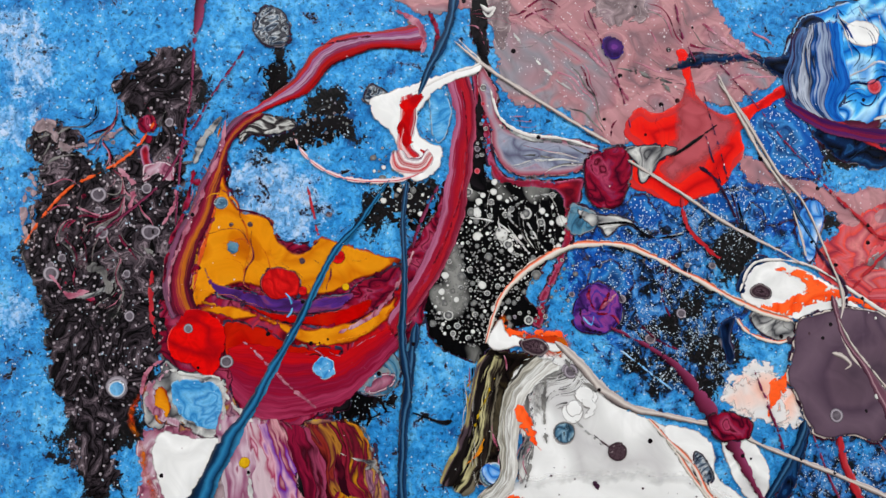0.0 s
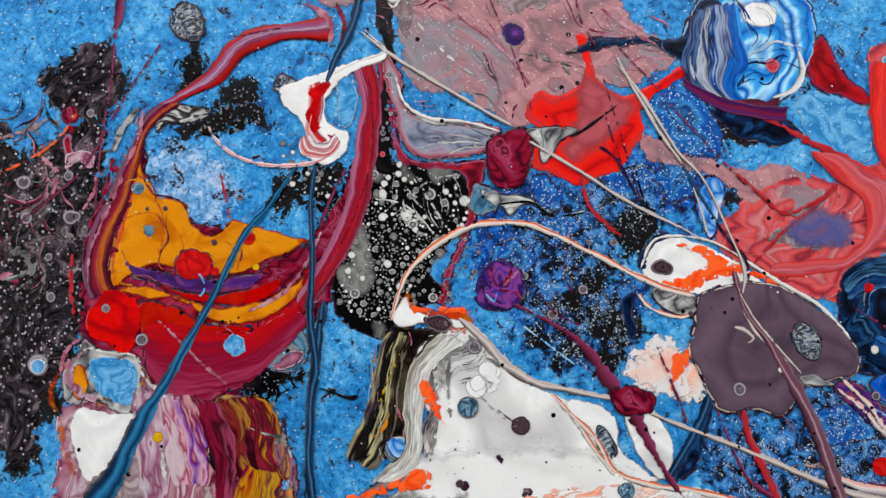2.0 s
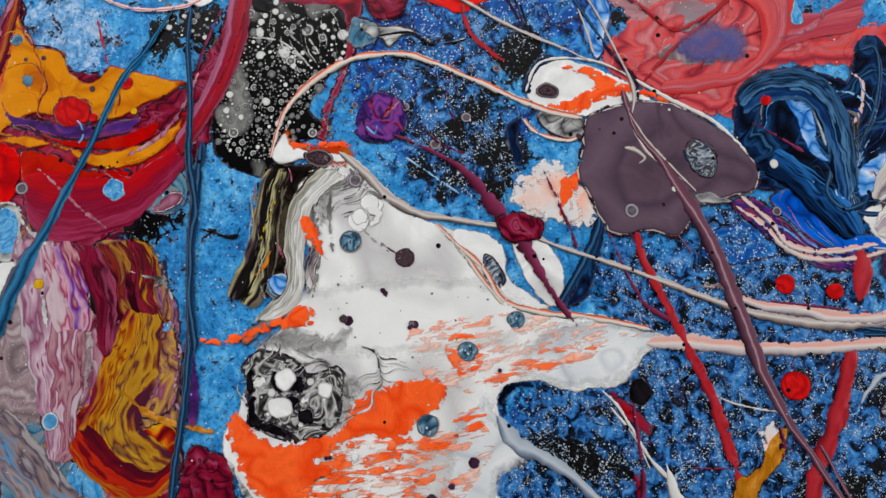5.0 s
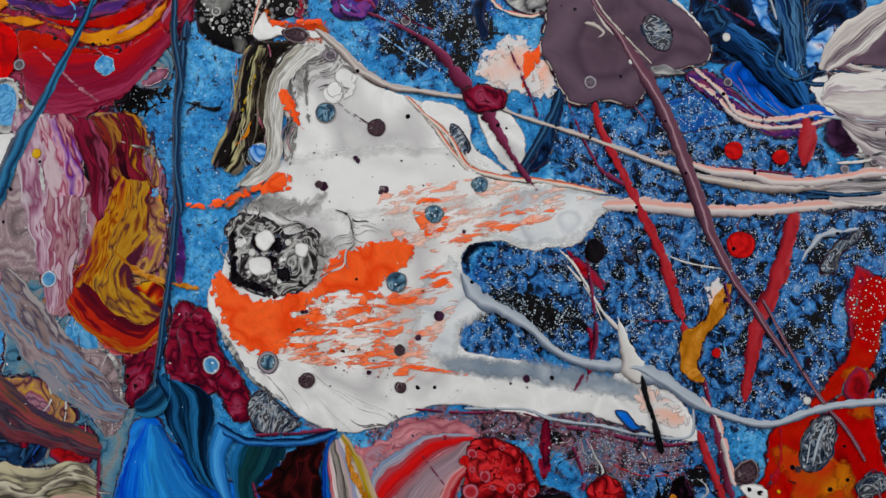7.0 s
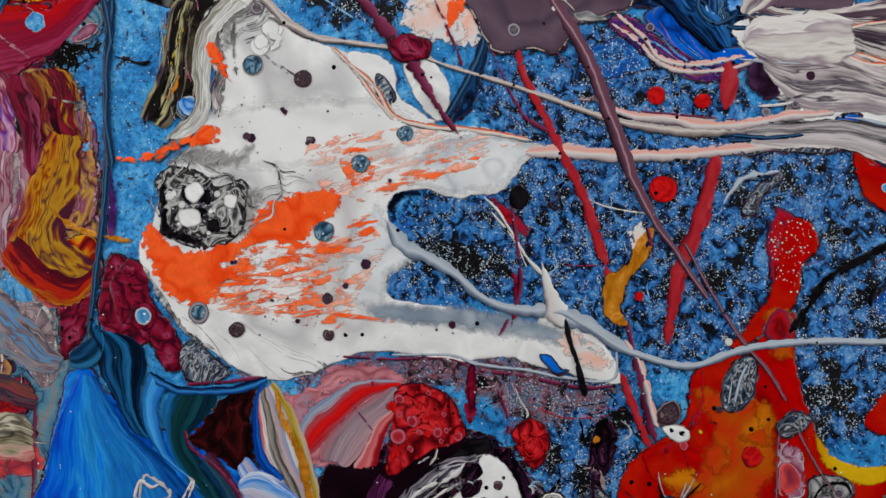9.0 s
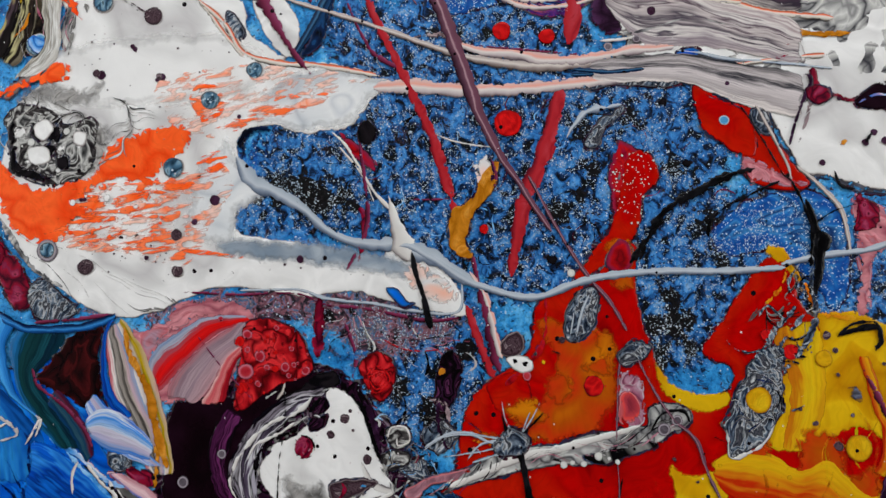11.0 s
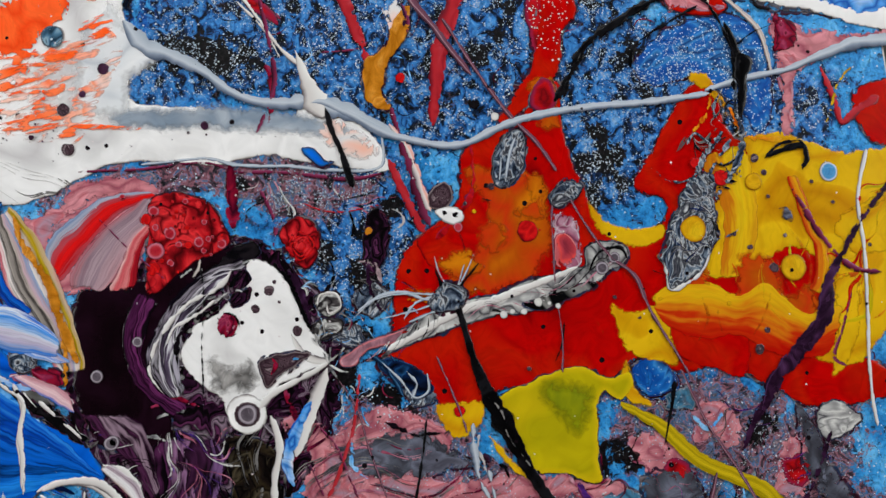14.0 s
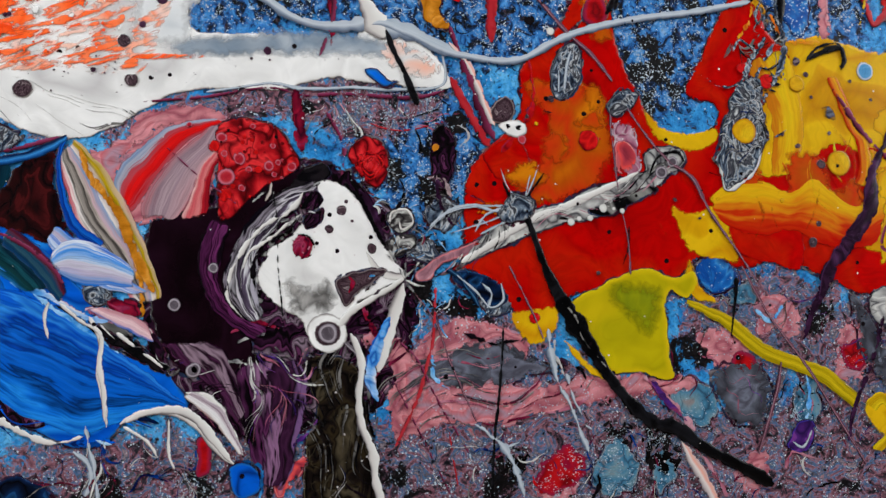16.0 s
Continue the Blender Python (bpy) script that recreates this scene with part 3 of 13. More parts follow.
def pool(name, mat, layer, points, label="", h=0.5, ragged=0.5, grain=3.0, parent=None, halo=True):
    """A spilled pool of paint: a rounded rim, a gently uneven top. Points in mm on the canvas."""
    from mathutils.geometry import delaunay_2d_cdt
    seed = len(PARTS) * 1.7
    rim = spline(points, True, 1.0)
    rim = np.array([ruffle(u, v, grain + 1, ragged * 1.3 + 0.25, seed) for u, v in rim])
    lo, hi = rim.min(0), rim.max(0)
    s = min(3.0, max(0.9, math.sqrt((hi - lo).prod()) / 34))
    gx, gy = np.meshgrid(np.arange(lo[0], hi[0], s), np.arange(lo[1], hi[1], s * 0.87))
    gx[::2] += s / 2
    g = np.c_[gx.ravel(), gy.ravel()]
    g = g[inside(g, rim)]
    if len(g):
        g = g[to_rim(g, rim) > 0.75]
    ring = rim + 0.45 * np.array([[-(b - a)[1], (b - a)[0]] for a, b in zip(np.roll(rim, 1, 0), np.roll(rim, -1, 0))]) / 2.0
    area = 0.5 * np.sum(rim[:, 0] * np.roll(rim[:, 1], -1) - np.roll(rim[:, 0], -1) * rim[:, 1])
    if area < 0:
        ring = 2 * rim - ring
    ring = ring[inside(ring, rim)]
    if len(ring):
        ring = ring[to_rim(ring, rim) > 0.25]
    allp = np.concatenate([rim, ring, g]) if len(g) else np.concatenate([rim, ring])
    out = delaunay_2d_cdt([Vector(p) for p in allp], [], [list(range(len(rim)))], 1, 1e-4)
    q = np.array([(p.x, p.y) for p in out[0]])
    faces = out[2]
    d = to_rim(q, rim)
    k = 1 - (1 - np.minimum(d / 1.1, 1)) ** 2
    z = layer * LAYER + 0.36 * h * np.sqrt(k) - 0.2 * (d < 0.02)
    z += np.array([0.03 * noise.noise((x / 9, y / 9, seed)) for x, y in q]) * k
    z += (len(PARTS) % 7) * 0.008
    fixed = []
    for f in faces:
        a, b, c = (q[i] for i in f[:3])
        fixed.append(f if (b[0] - a[0]) * (c[1] - a[1]) - (b[1] - a[1]) * (c[0] - a[0]) > 0 else f[::-1])
    ob = finish(name, q, z, d, d + max(0.0, 1.0 - 0.035 * math.sqrt(abs(area))), fixed, mat, label, parent)
    if halo and h > 0.15 and abs(area) > 60 and mat.name not in NO_FILM:
        spread(rim, math.copysign(1, area), layer, seed, ob)
    PARTS[len(PARTS)] = ob
    return ob


def ribbon(colors, layer, one, two, label="", h=0.4, wave=0.10, fine=0.07, rough=0.2, name="paint_flow"):
    """A broad flow of paint between two guide lines that run the same way, in mm."""
    seed = len(PARTS) * 1.3
    a, b = spline(one, False, 1.0), spline(two, False, 1.0)
    n = max(len(a), len(b), 8)
    a, b = (np.c_[[np.interp(np.linspace(0, len(p) - 1, n), np.arange(len(p)), p[:, k]) for k in (0, 1)]].T for p in (a, b))
    run = np.r_[0, np.cumsum(np.hypot(*np.diff((a + b) / 2, axis=0).T))]
    cross = np.linspace(0, 1, 15)
    q, z, d, rim, along = [], [], [], [], []
    for i in range(n):
        wide = math.hypot(*(b[i] - a[i]))
        ends = min(run[i], run[-1] - run[i])
        for s in cross:
            t = 0.5 + (s - 0.5) * (0.7 + 0.3 * min(1.0, ends / (0.3 * wide + 0.1)) ** 0.6)
            u, v = a[i] + (b[i] - a[i]) * t
            q.append(ruffle(u, v, 6.0, 0.9 + 5.0 * max(0.0, wave - 0.12), seed))
            near = min(s * wide, (1 - s) * wide, ends * 0.4)
            dome = min(1.0, near / 1.2)
            z.append(layer * LAYER - 0.1 + (0.1 + 0.36 * h) * dome ** 0.5 + 0.04 * noise.noise((s * 5, run[i] / 25, seed)) * dome)
            d.append(s * 10)
            rim.append(near + max(0.0, 0.9 - 0.05 * wide))
            along.append(run[i])
    m = len(cross)
    way = 1 if np.cross(a[n // 2 + 1] - a[n // 2 - 1], b[n // 2] - a[n // 2]) > 0 else -1
    faces = [(i * m + j, (i + 1) * m + j, (i + 1) * m + j + 1, i * m + j + 1)[::way] for i in range(n - 1) for j in range(m - 1)]
    ob = finish(name, q, z, d, rim, faces, flow(colors, wave, fine, rough), label, None)
    at = ob.data.attributes.new("along", "FLOAT", "POINT")
    at.data.foreach_set("value", np.asarray(along, np.float32))
    PARTS[len(PARTS)] = ob
    return ob


def spread(rim, way, layer, seed, ob):
    """The dark mixed film that creeps out from under a pool: a ragged strip along its rim."""
    t = np.roll(rim, -1, 0) - np.roll(rim, 1, 0)
    t /= np.maximum(np.hypot(t[:, 0], t[:, 1]), 1e-6)[:, None]
    out = np.c_[t[:, 1], -t[:, 0]] * way
    n = len(rim)
    q, z, d = [], [], []
    for i, (u, v) in enumerate(rim):
        w = 0.5 + 2.4 * noise.noise((u / 11, v / 11, seed + 3)) + 0.9 * noise.noise((u / 3, v / 3, seed + 5))
        for far, r in ((-1.2, 2.5), (0.0, 2.0), (0.6, 0.9), (1.0, 0.0)):
            k = far if far < 0 else far * max(w, 0.15)
            q.append((u + out[i, 0] * k, v + out[i, 1] * k))
            z.append(layer * LAYER - 0.045 + (0.03 if 0 <= far < 1 else -0.04))
            d.append(r)
    faces = []
    for i in range(n):
        for j in range(3):
            a, b = i * 4 + j, (i + 1) % n * 4 + j
            faces.append((a, a + 1, b + 1, b)[::int(way)])
    finish("paint_film", q, z, d, d, faces, HALO, "", ob)


def strand(name, mat, layer, points, label="", h=0.5, ragged=0.25, parent=None):
    """A thrown thread of paint: points are (u, v, width) in mm, tapering between them."""
    seed = len(PARTS) * 2.3
    p = spline(points, False, 1.0)
    p[:, 2] = np.maximum(0.74 * p[:, 2], 0.3)
    t = np.gradient(p[:, :2], axis=0)
    t /= np.maximum(np.hypot(t[:, 0], t[:, 1]), 1e-6)[:, None]
    nrm = np.c_[-t[:, 1], t[:, 0]]
    run = np.r_[0, np.cumsum(np.hypot(*np.diff(p[:, :2], axis=0).T))]
    tip = np.clip(np.minimum(run, run[-1] - run) / (0.6 * p[:, 2].max() + 0.8), 0.1, 1) ** 0.5
    q, z, d, rim, faces = [], [], [], [], []
    profile = ((-1, -0.8), (-0.86, 0.35), (-0.5, 0.85), (0, 1.0), (0.5, 0.85), (0.86, 0.35), (1, -0.8))
    for i, (u, v, w) in enumerate(p):
        w2 = w / 2 * tip[i] * (1.12 + 1.5 * ragged * noise.noise((u / 6, v / 6, seed)) + 0.8 * ragged * noise.noise((u / 2, v / 2, seed)))
        du, dv = ruffle(u, v, 7.0, ragged * 1.1, seed)
        for s, c in profile:
            q.append((du + nrm[i, 0] * s * w2, dv + nrm[i, 1] * s * w2))
            z.append(layer * LAYER + 0.3 * min(h, w * 0.35) * c)
            # 0 to 10 from side to side: colour bands plus a painted shaded side
            d.append(min(10.0, max(0.0, 5 + 5 * s + 2.4 * noise.noise((u / 17, v / 17, seed + 1)))))
            rim.append((1 - abs(s)) * w2 + 0.35)
    m = len(profile)
    for i in range(len(p) - 1):
        for j in range(m - 1):
            a = i * m + j
            faces.append((a, a + m, a + m + 1, a + 1)[::-1])
    for a in (0, (len(p) - 1) * m):
        faces.append(tuple(range(a, a + m)) if a else tuple(range(a, a + m))[::-1])
    ob = finish(name, q, z, d, rim, faces, mat, label, parent)
    PARTS[len(PARTS)] = ob
    return ob


def disc_points(u, v, r, layer, seed, h, n=18):
    """Rings of a slightly uneven round cell; edge runs from 0 at the rim to 10 in the middle."""
    h *= 0.4
    q, z, d = [(u, v)], [layer * LAYER + h], [10.0]
    for rho, lift in ((0.3, 1.0), (0.55, 1.0), (0.75, 0.95), (0.9, 0.75), (1.0, -0.4)):
        for k in range(n):
            a = 2 * math.pi * k / n
            rr = r * rho * (1 + 0.14 * noise.noise((math.cos(a) * 0.9 + seed, math.sin(a) * 0.9, seed)) * rho)
            q.append((u + rr * math.cos(a) * (1 + 0.08 * math.sin(seed * 7)), v + rr * math.sin(a)))
            z.append(layer * LAYER + h * lift)
            d.append((1 - rho) * 10)
    f = [(0, 1 + k, 1 + (k + 1) % n) for k in range(n)]
    for j in range(4):
        for k in range(n):
            a, b = 1 + j * n + k, 1 + j * n + (k + 1) % n
            f.append((a, a + n, b + n, b))
    return q, z, d, f


def cell(name, mat, layer, u, v, r, label="", h=0.35, parent=None):
    """One round cell or drop of paint."""
    q, z, d, f = disc_points(u, v, r, layer, len(PARTS) * 0.37 % 5, h)
    ob = finish(name, q, z, d, np.asarray(d) * r / 10 + 0.3, f, mat, label, parent)
    PARTS[len(PARTS)] = ob
    return ob


def veining(outline, count, angle, spread_turns, w0, w1, mats, layer, label, seed, reach=55):
    """Fine drawn-out veins that follow the flow of the paint inside an outline, joined in one mesh."""
    rng = np.random.default_rng(seed)
    rim = spline(outline, True, 3.0)
    lo, hi = rim.min(0), rim.max(0)
    Q, Z, D, R, F, M = [], [], [], [], [], []
    made = tries = 0
    while made < count and tries < count * 20:
        tries += 1
        p = rng.uniform(lo, hi)
        if not inside(p[None], rim)[0]:
            continue
        path, far = [p], rng.uniform(0.3, 1.0) * reach
        while len(path) * 1.2 < far:
            u, v = path[-1]
            a = radians(angle) + spread_turns * 2.2 * noise.noise((u / 38, v / 38, seed)) + spread_turns * 0.9 * noise.noise((u / 11, v / 11, seed + 2))
            path.append(path[-1] + 1.2 * np.array((math.cos(a), math.sin(a))))
        path = np.array(path)
        keep = inside(path, rim)
        stop = len(path) if keep.all() else int(np.argmin(keep))
        if stop < 5:
            continue
        path = path[:stop]
        t = np.gradient(path, axis=0)
        t /= np.maximum(np.hypot(t[:, 0], t[:, 1]), 1e-6)[:, None]
        w = (w0 + (w1 - w0) * rng.random() ** 2) / 2
        n0 = len(Q)
        for i, (u, v) in enumerate(path):
            k = w * (0.15 + max(0.0, math.sin(math.pi * i / (len(path) - 1))) ** 0.7) * (1 + 0.7 * noise.noise((u / 5, v / 5, made)))
            for sgn, c in ((-1, -0.1), (0, 0.08), (1, -0.1)):
                Q.append((u - t[i, 1] * sgn * k, v + t[i, 0] * sgn * k))
                Z.append(layer * LAYER + c + 0.02 * (made % 5))
                D.append(5.0 * (1 - abs(sgn)))
                R.append(1.3 - 0.5 * abs(sgn))
        for i in range(len(path) - 1):
            for j in (0, 1):
                a = n0 + i * 3 + j
                F.append((a, a + 1, a + 4, a + 3)[::-1])
                M.append(made % len(mats))
        made += 1
    ob = finish("veining", Q, Z, D, R, F, mats[0], label, None)
    for mt in mats[1:]:
        ob.data.materials.append(mt)
    ob.data.polygons.foreach_set("material_index", M)
    ob["kind"] = "stuff"


# soft patches of pigment in the ground coat: (u, v, radius) in mm
PATCH = {}
PATCH["pale"] = []
PATCH["pale"] += [(-247, 218, 22), (-260, 208, 16), (-234, 199, 19), (-391, 301, 19), (-381, 282, 16), (-393, 249, 16), (-386, 142, 13), (-189, 141, 6)]
PATCH["deep"] = []
PATCH["deep"] += [(-54, 196, 19), (-38, 183, 22), (-15, 193, 22), (12, 209, 19), (31, 203, 22), (52, 216, 19), (-64, 170, 19), (-55, 154, 22), (-32, 154, 19), (-42, 128, 19), (-16, 116, 19), (13, 135, 19), (58, 193, 19), (-22, 170, 19), (9, -27, 19), (31, -19, 19)]
PATCH["deep"] += [(-2, -53, 16), (71, 1, 13), (103, -4, 16), (103, -39, 16), (28, -60, 19)]
PATCH["grit"] = []
PATCH["grit"] += [(-16, 141, 29), (0, 115, 29), (-32, 122, 26), (-38, 177, 26), (18, 199, 26), (-5, 186, 26), (66, 52, 28), (79, 27, 22), (127, 65, 25), (116, 44, 25), (155, 36, 28), (178, 35, 28), (90, -21, 31), (59, -38, 34), (30, -30, 31), (14, -48, 25)]
PATCH["grit"] += [(121, -11, 34), (133, -40, 34), (164, -18, 34), (191, -37, 34), (102, -51, 31), (133, 55, 26), (165, 53, 23), (100, 41, 23), (147, 19, 23), (97, -8, 30), (145, -10, 30), (191, -17, 33), (222, -15, 30), (246, -26, 30), (50, -37, 30), (127, -42, 30)]
PATCH["grit"] += [(173, -51, 30), (186, -86, 30), (156, -85, 26), (242, -76, 33), (231, -101, 26), (245, -117, 26), (107, -63, 26), (71, -131, 26), (106, -133, 26), (101, -158, 26), (-3, -57, 13), (243, -22, 28), (212, -13, 28), (268, -23, 22), (270, -86, 28), (315, -114, 22)]
PATCH["grit"] += [(244, -94, 25), (236, -125, 25), (178, -49, 25), (355, -116, 25), (330, -127, 19), (86, -138, 28), (93, -170, 25), (146, -95, 24), (247, -113, 24), (226, -135, 18), (343, -130, 24), (170, -340, 27), (207, -323, 24), (257, -322, 24), (64, -333, 21), (136, -351, 24)]
PATCH["grit"] += [(281, -337, 18), (224, -366, 21), (-57, -298, 21), (235, -147, 16), (251, -141, 16), (248, -129, 16), (224, -127, 12), (111, -133, 19), (116, -158, 16), (280, -80, 19), (302, -75, 19), (320, -89, 19), (324, -114, 16), (292, -87, 16)]
PATCH["mud"] = []
PATCH["mud"] += [(48, -323, 37), (84, -326, 37), (126, -323, 40), (164, -339, 40), (203, -342, 40), (240, -366, 40), (282, -360, 40), (326, -338, 37), (235, -272, 27), (269, -273, 31), (297, -299, 31), (333, -294, 27), (122, -267, 27), (92, -260, 27), (161, -307, 24), (-65, -296, 34)]
PATCH["mud"] += [(-30, -296, 18), (-98, -286, 27), (-130, -281, 24), (131, -374, 43), (223, -397, 43), (42, -352, 43), (-43, -331, 43), (-125, -311, 37), (308, -399, 31), (25, -227, 18), (17, -298, 24), (-87, -106, 12), (-56, -106, 12), (-25, -107, 16), (6, -105, 16), (34, -110, 16)]
PATCH["mud"] += [(62, -118, 16), (80, -128, 12), (68, -128, 16), (14, -107, 13), (46, -111, 13), (75, -122, 16), (106, -127, 13)]
PATCH["dark"] = []
PATCH["dark"] += [(-308, 279, 16), (-292, 266, 14), (-324, 266, 14), (-367, 240, 11), (-370, 224, 12), (-345, 214, 19), (-320, 221, 19), (-304, 198, 19), (-325, 186, 24), (-359, 179, 19), (-378, 170, 11), (-340, 160, 24), (-312, 160, 19), (-358, 145, 19), (-327, 132, 22), (-345, 117, 22)]
PATCH["dark"] += [(-320, 110, 16), (-342, 92, 22), (-347, 70, 16), (-326, 79, 14), (-337, 49, 14), (-219, 262, 11), (-203, 247, 10), (-235, 244, 10), (-249, 239, 9), (-242, 289, 9), (-245, 268, 8), (-209, 268, 7), (-203, 97, 14), (-192, 100, 11), (-190, 199, 11), (-158, 212, 11)]
PATCH["dark"] += [(-6, 148, 12), (14, 170, 12), (-22, 138, 10), (-6, 122, 14), (-26, 109, 12), (0, 100, 12), (13, 122, 12), (-42, 116, 8), (18, 180, 12), (75, 236, 8), (85, 233, 8), (70, 242, 10), (90, 238, 10), (74, 195, 11), (18, 183, 11), (70, -11, 8)]
PATCH["dark"] += [(32, -39, 12), (41, -49, 11), (17, -39, 8), (58, -49, 8), (196, -19, 11), (168, -129, 7), (54, -86, 6), (40, -50, 7), (17, -49, 7), (219, -12, 7), (244, -45, 8), (189, -55, 6), (238, -132, 10), (227, -150, 10), (103, -174, 11), (121, -140, 8)]
PATCH["dark"] += [(82, -157, 10), (260, -77, 8), (102, -182, 11), (81, -224, 12), (198, -41, 7), (177, -65, 7), (237, -116, 7), (223, -130, 7), (91, -206, 11), (105, -241, 12), (266, -99, 7), (101, -336, 13), (49, -318, 10), (207, -295, 8), (231, -291, 10), (138, -342, 10)]
PATCH["dark"] += [(21, -308, 16), (-49, -300, 10), (-94, -295, 13), (218, -288, 10), (244, -147, 5), (-13, -111, 4), (43, -117, 5), (107, -152, 7), (117, -140, 5), (67, -137, 5)]


def pigment(kind, u, v):
    total = np.zeros_like(u)
    for pu, pv, r in PATCH[kind]:
        total += np.exp(-((u - pu) ** 2 + (v - pv) ** 2) / (r * r) * 1.4)
    return np.clip(total, 0, 1.3)


def ground_coat():
    """The textured ground coat on the canvas: one sheet with brushed relief."""
    s = 1.6
    us, vs = np.arange(-420, 400, s), np.arange(-400, 360, s)
    U, V = np.meshgrid(us, vs)
    u, v = U.ravel(), V.ravel()
    rel = np.array([0.05 * noise.noise((a / 5, b / 9, 0)) + 0.04 * noise.noise((a / 2.2, b / 3.2, 4)) for a, b in zip(u, v)])
    w, hgt = len(us), len(vs)
    i = (np.arange(hgt - 1)[:, None] * w + np.arange(w - 1)[None]).ravel()
    faces = np.c_[i, i + 1, i + w + 1, i + w].tolist()
    me = mesh_of("ground_coat", np.c_[u / 1000, -rel / 1000, v / 1000].tolist(), faces, [GROUND])
    for kind in PATCH:
        at = me.attributes.new(kind, "FLOAT", "POINT")
        at.data.foreach_set("value", pigment(kind, u, v).astype(np.float32))
    return part("ground_coat", me, "blue brushed ground coat with black scum and glitter")


def ground_material():
    m = Nodes("ground_blue", 0.45, 0.05)
    big = m.noise(24, 4.0, 0.8)
    brushed = m.add("ShaderNodeMapping", Vector=m.co, Scale=(1.25, 1.25, 1.1), Rotation=(0, 0.5, 0)).outputs[0]
    mid = m.noise(120, 6.0, 0.8, brushed, 0.6)
    patchy = m.noise(70, 7.0, 1.2, None, 0.62)
    tiny = m.noise(480, 5.0, 0.5, None, 0.65)
    blue = m.math("ADD", m.math("MULTIPLY", big, 0.45), m.math("MULTIPLY", mid, 0.55))
    c = m.ramp(blue, [(0.34, "#164680"), (0.42, "#2076ba"), (0.51, "#3694d6"), (0.63, "#68b8e8")]).outputs["Color"]
    pale = m.ramp(mid, [(0.3, "#2c6ca4"), (0.48, "#6ca8dc"), (0.66, "#bcd0e8")]).outputs["Color"]
    deep = m.ramp(mid, [(0.34, "#020a20"), (0.44, "#083078"), (0.56, "#1058b4"), (0.68, "#3c90e0")]).outputs["Color"]
    grit = m.ramp(mid, [(0.40, "#020406"), (0.455, "#0a2850"), (0.51, "#2664a8"), (0.6, "#408ace"), (0.74, "#94b4d0")]).outputs["Color"]
    mud = m.ramp(m.noise(95, 6.0, 1.6, None, 0.65), [(0.34, "#0a0a0e"), (0.41, "#3c3440"), (0.46, "#7c4c58"), (0.5, "#94707c"), (0.53, "#3c6c98"), (0.58, "#54505c"), (0.63, "#8c8088"), (0.7, "#b05c64")]).outputs["Color"]
    black = m.ramp(tiny, [(0.42, "#040405"), (0.55, "#0c0a0c"), (0.66, "#241e22"), (0.76, "#6c6468")]).outputs["Color"]

    def lay(c, kind, col, hard):
        e = m.math("ADD", m.attr(kind), m.math("ADD", m.math("MULTIPLY", m.math("SUBTRACT", patchy, 0.5), 3.2), m.math("MULTIPLY", m.math("SUBTRACT", tiny, 0.5), 1.8)))
        f = m.math("MULTIPLY", m.math("SUBTRACT", e, 0.5), hard)
        return m.mix(m.math("ADD", f, 0.5, True), c, col)

    for kind, col, hard in (("pale", pale, 3), ("deep", deep, 5), ("grit", grit, 4), ("mud", mud, 5), ("dark", black, 8)):
        c = lay(c, kind, col, hard)
    c = m.mix(0.6, c, m.mix(1.0, c, m.ramp(tiny, [(0.36, "#505860"), (0.5, "#ffffff")]).outputs["Color"], "MULTIPLY"))
    # black crumbs and pale grains
    c = m.mix(m.math("MULTIPLY", m.math("GREATER_THAN", m.noise(260, 4.0, 0.8), 0.655), 0.8), c, rgb("#0c1018"))
    c = m.speck(c, "#b8c8d4", 800, 0.10, 0.22)
    m.bumps([(90, 1.2), (320, 0.9), (900, 0.4)])
    return m.done(c)


GROUND = ground_material()
ground_coat()


def canvas():
    """Stretched canvas under the paint."""
    me = mesh_of("canvas", [(x, y, z) for x in (-0.421, 0.401) for y in (0.0012, 0.038) for z in (-0.401, 0.361)], [(0, 1, 3, 2), (4, 6, 7, 5), (0, 4, 5, 1), (2, 3, 7, 6), (0, 2, 6, 4), (1, 5, 7, 3)], [CANVAS], False)
    part("canvas", me, "off-white stretched canvas on a deep frame")


canvas()


def scatter(name, kinds, count, size, mat, label, seed, layer=2.0):
    """Fine flakes strewn where a pigment lies, in drifts, joined in one mesh."""
    rng = np.random.default_rng(seed)
    u, v = rng.uniform(-400, 390, count), rng.uniform(-390, 340, count)
    keep = np.zeros(count)
    for kind, weight in kinds:
        keep += weight * np.clip(pigment(kind, u, v) - 0.25, 0, 1)
    ok = rng.random(count) < keep * 1.6
    u, v, keep = u[ok], v[ok], keep[ok]
    lump = np.array([noise.noise((a / 14, b / 14, seed)) + 0.8 * noise.noise((a / 4.5, b / 4.5, seed + 5)) for a, b in zip(u, v)])
    ok = rng.random(len(u)) < np.clip(0.42 + 1.3 * lump, 0.03, 1)
    u, v = u[ok], v[ok]
    n = len(u)
    r = size * rng.choice((0.4, 0.5, 0.6, 0.7, 0.8, 1.25), n)
    turn, lean = rng.uniform(0, 6.28, n), rng.uniform(-0.14, 0.14, (n, 2))
    co = np.empty((n, 4, 3))
    for k in range(4):
        dx = r * np.cos(turn + 1.571 * k) * rng.uniform(0.6, 1.2, n)
        dy = r * np.sin(turn + 1.571 * k) * rng.uniform(0.6, 1.2, n)
        co[:, k] = np.c_[(u + dx) / 1000, -(layer * LAYER + 0.1 + dx * lean[:, 0] + dy * lean[:, 1]) / 1000, (v + dy) / 1000]
    ob = part(name, mesh_of(name, co.reshape(-1, 3).tolist(), np.arange(n * 4).reshape(-1, 4).tolist(), [mat], False), label)
    ob["kind"] = "stuff"


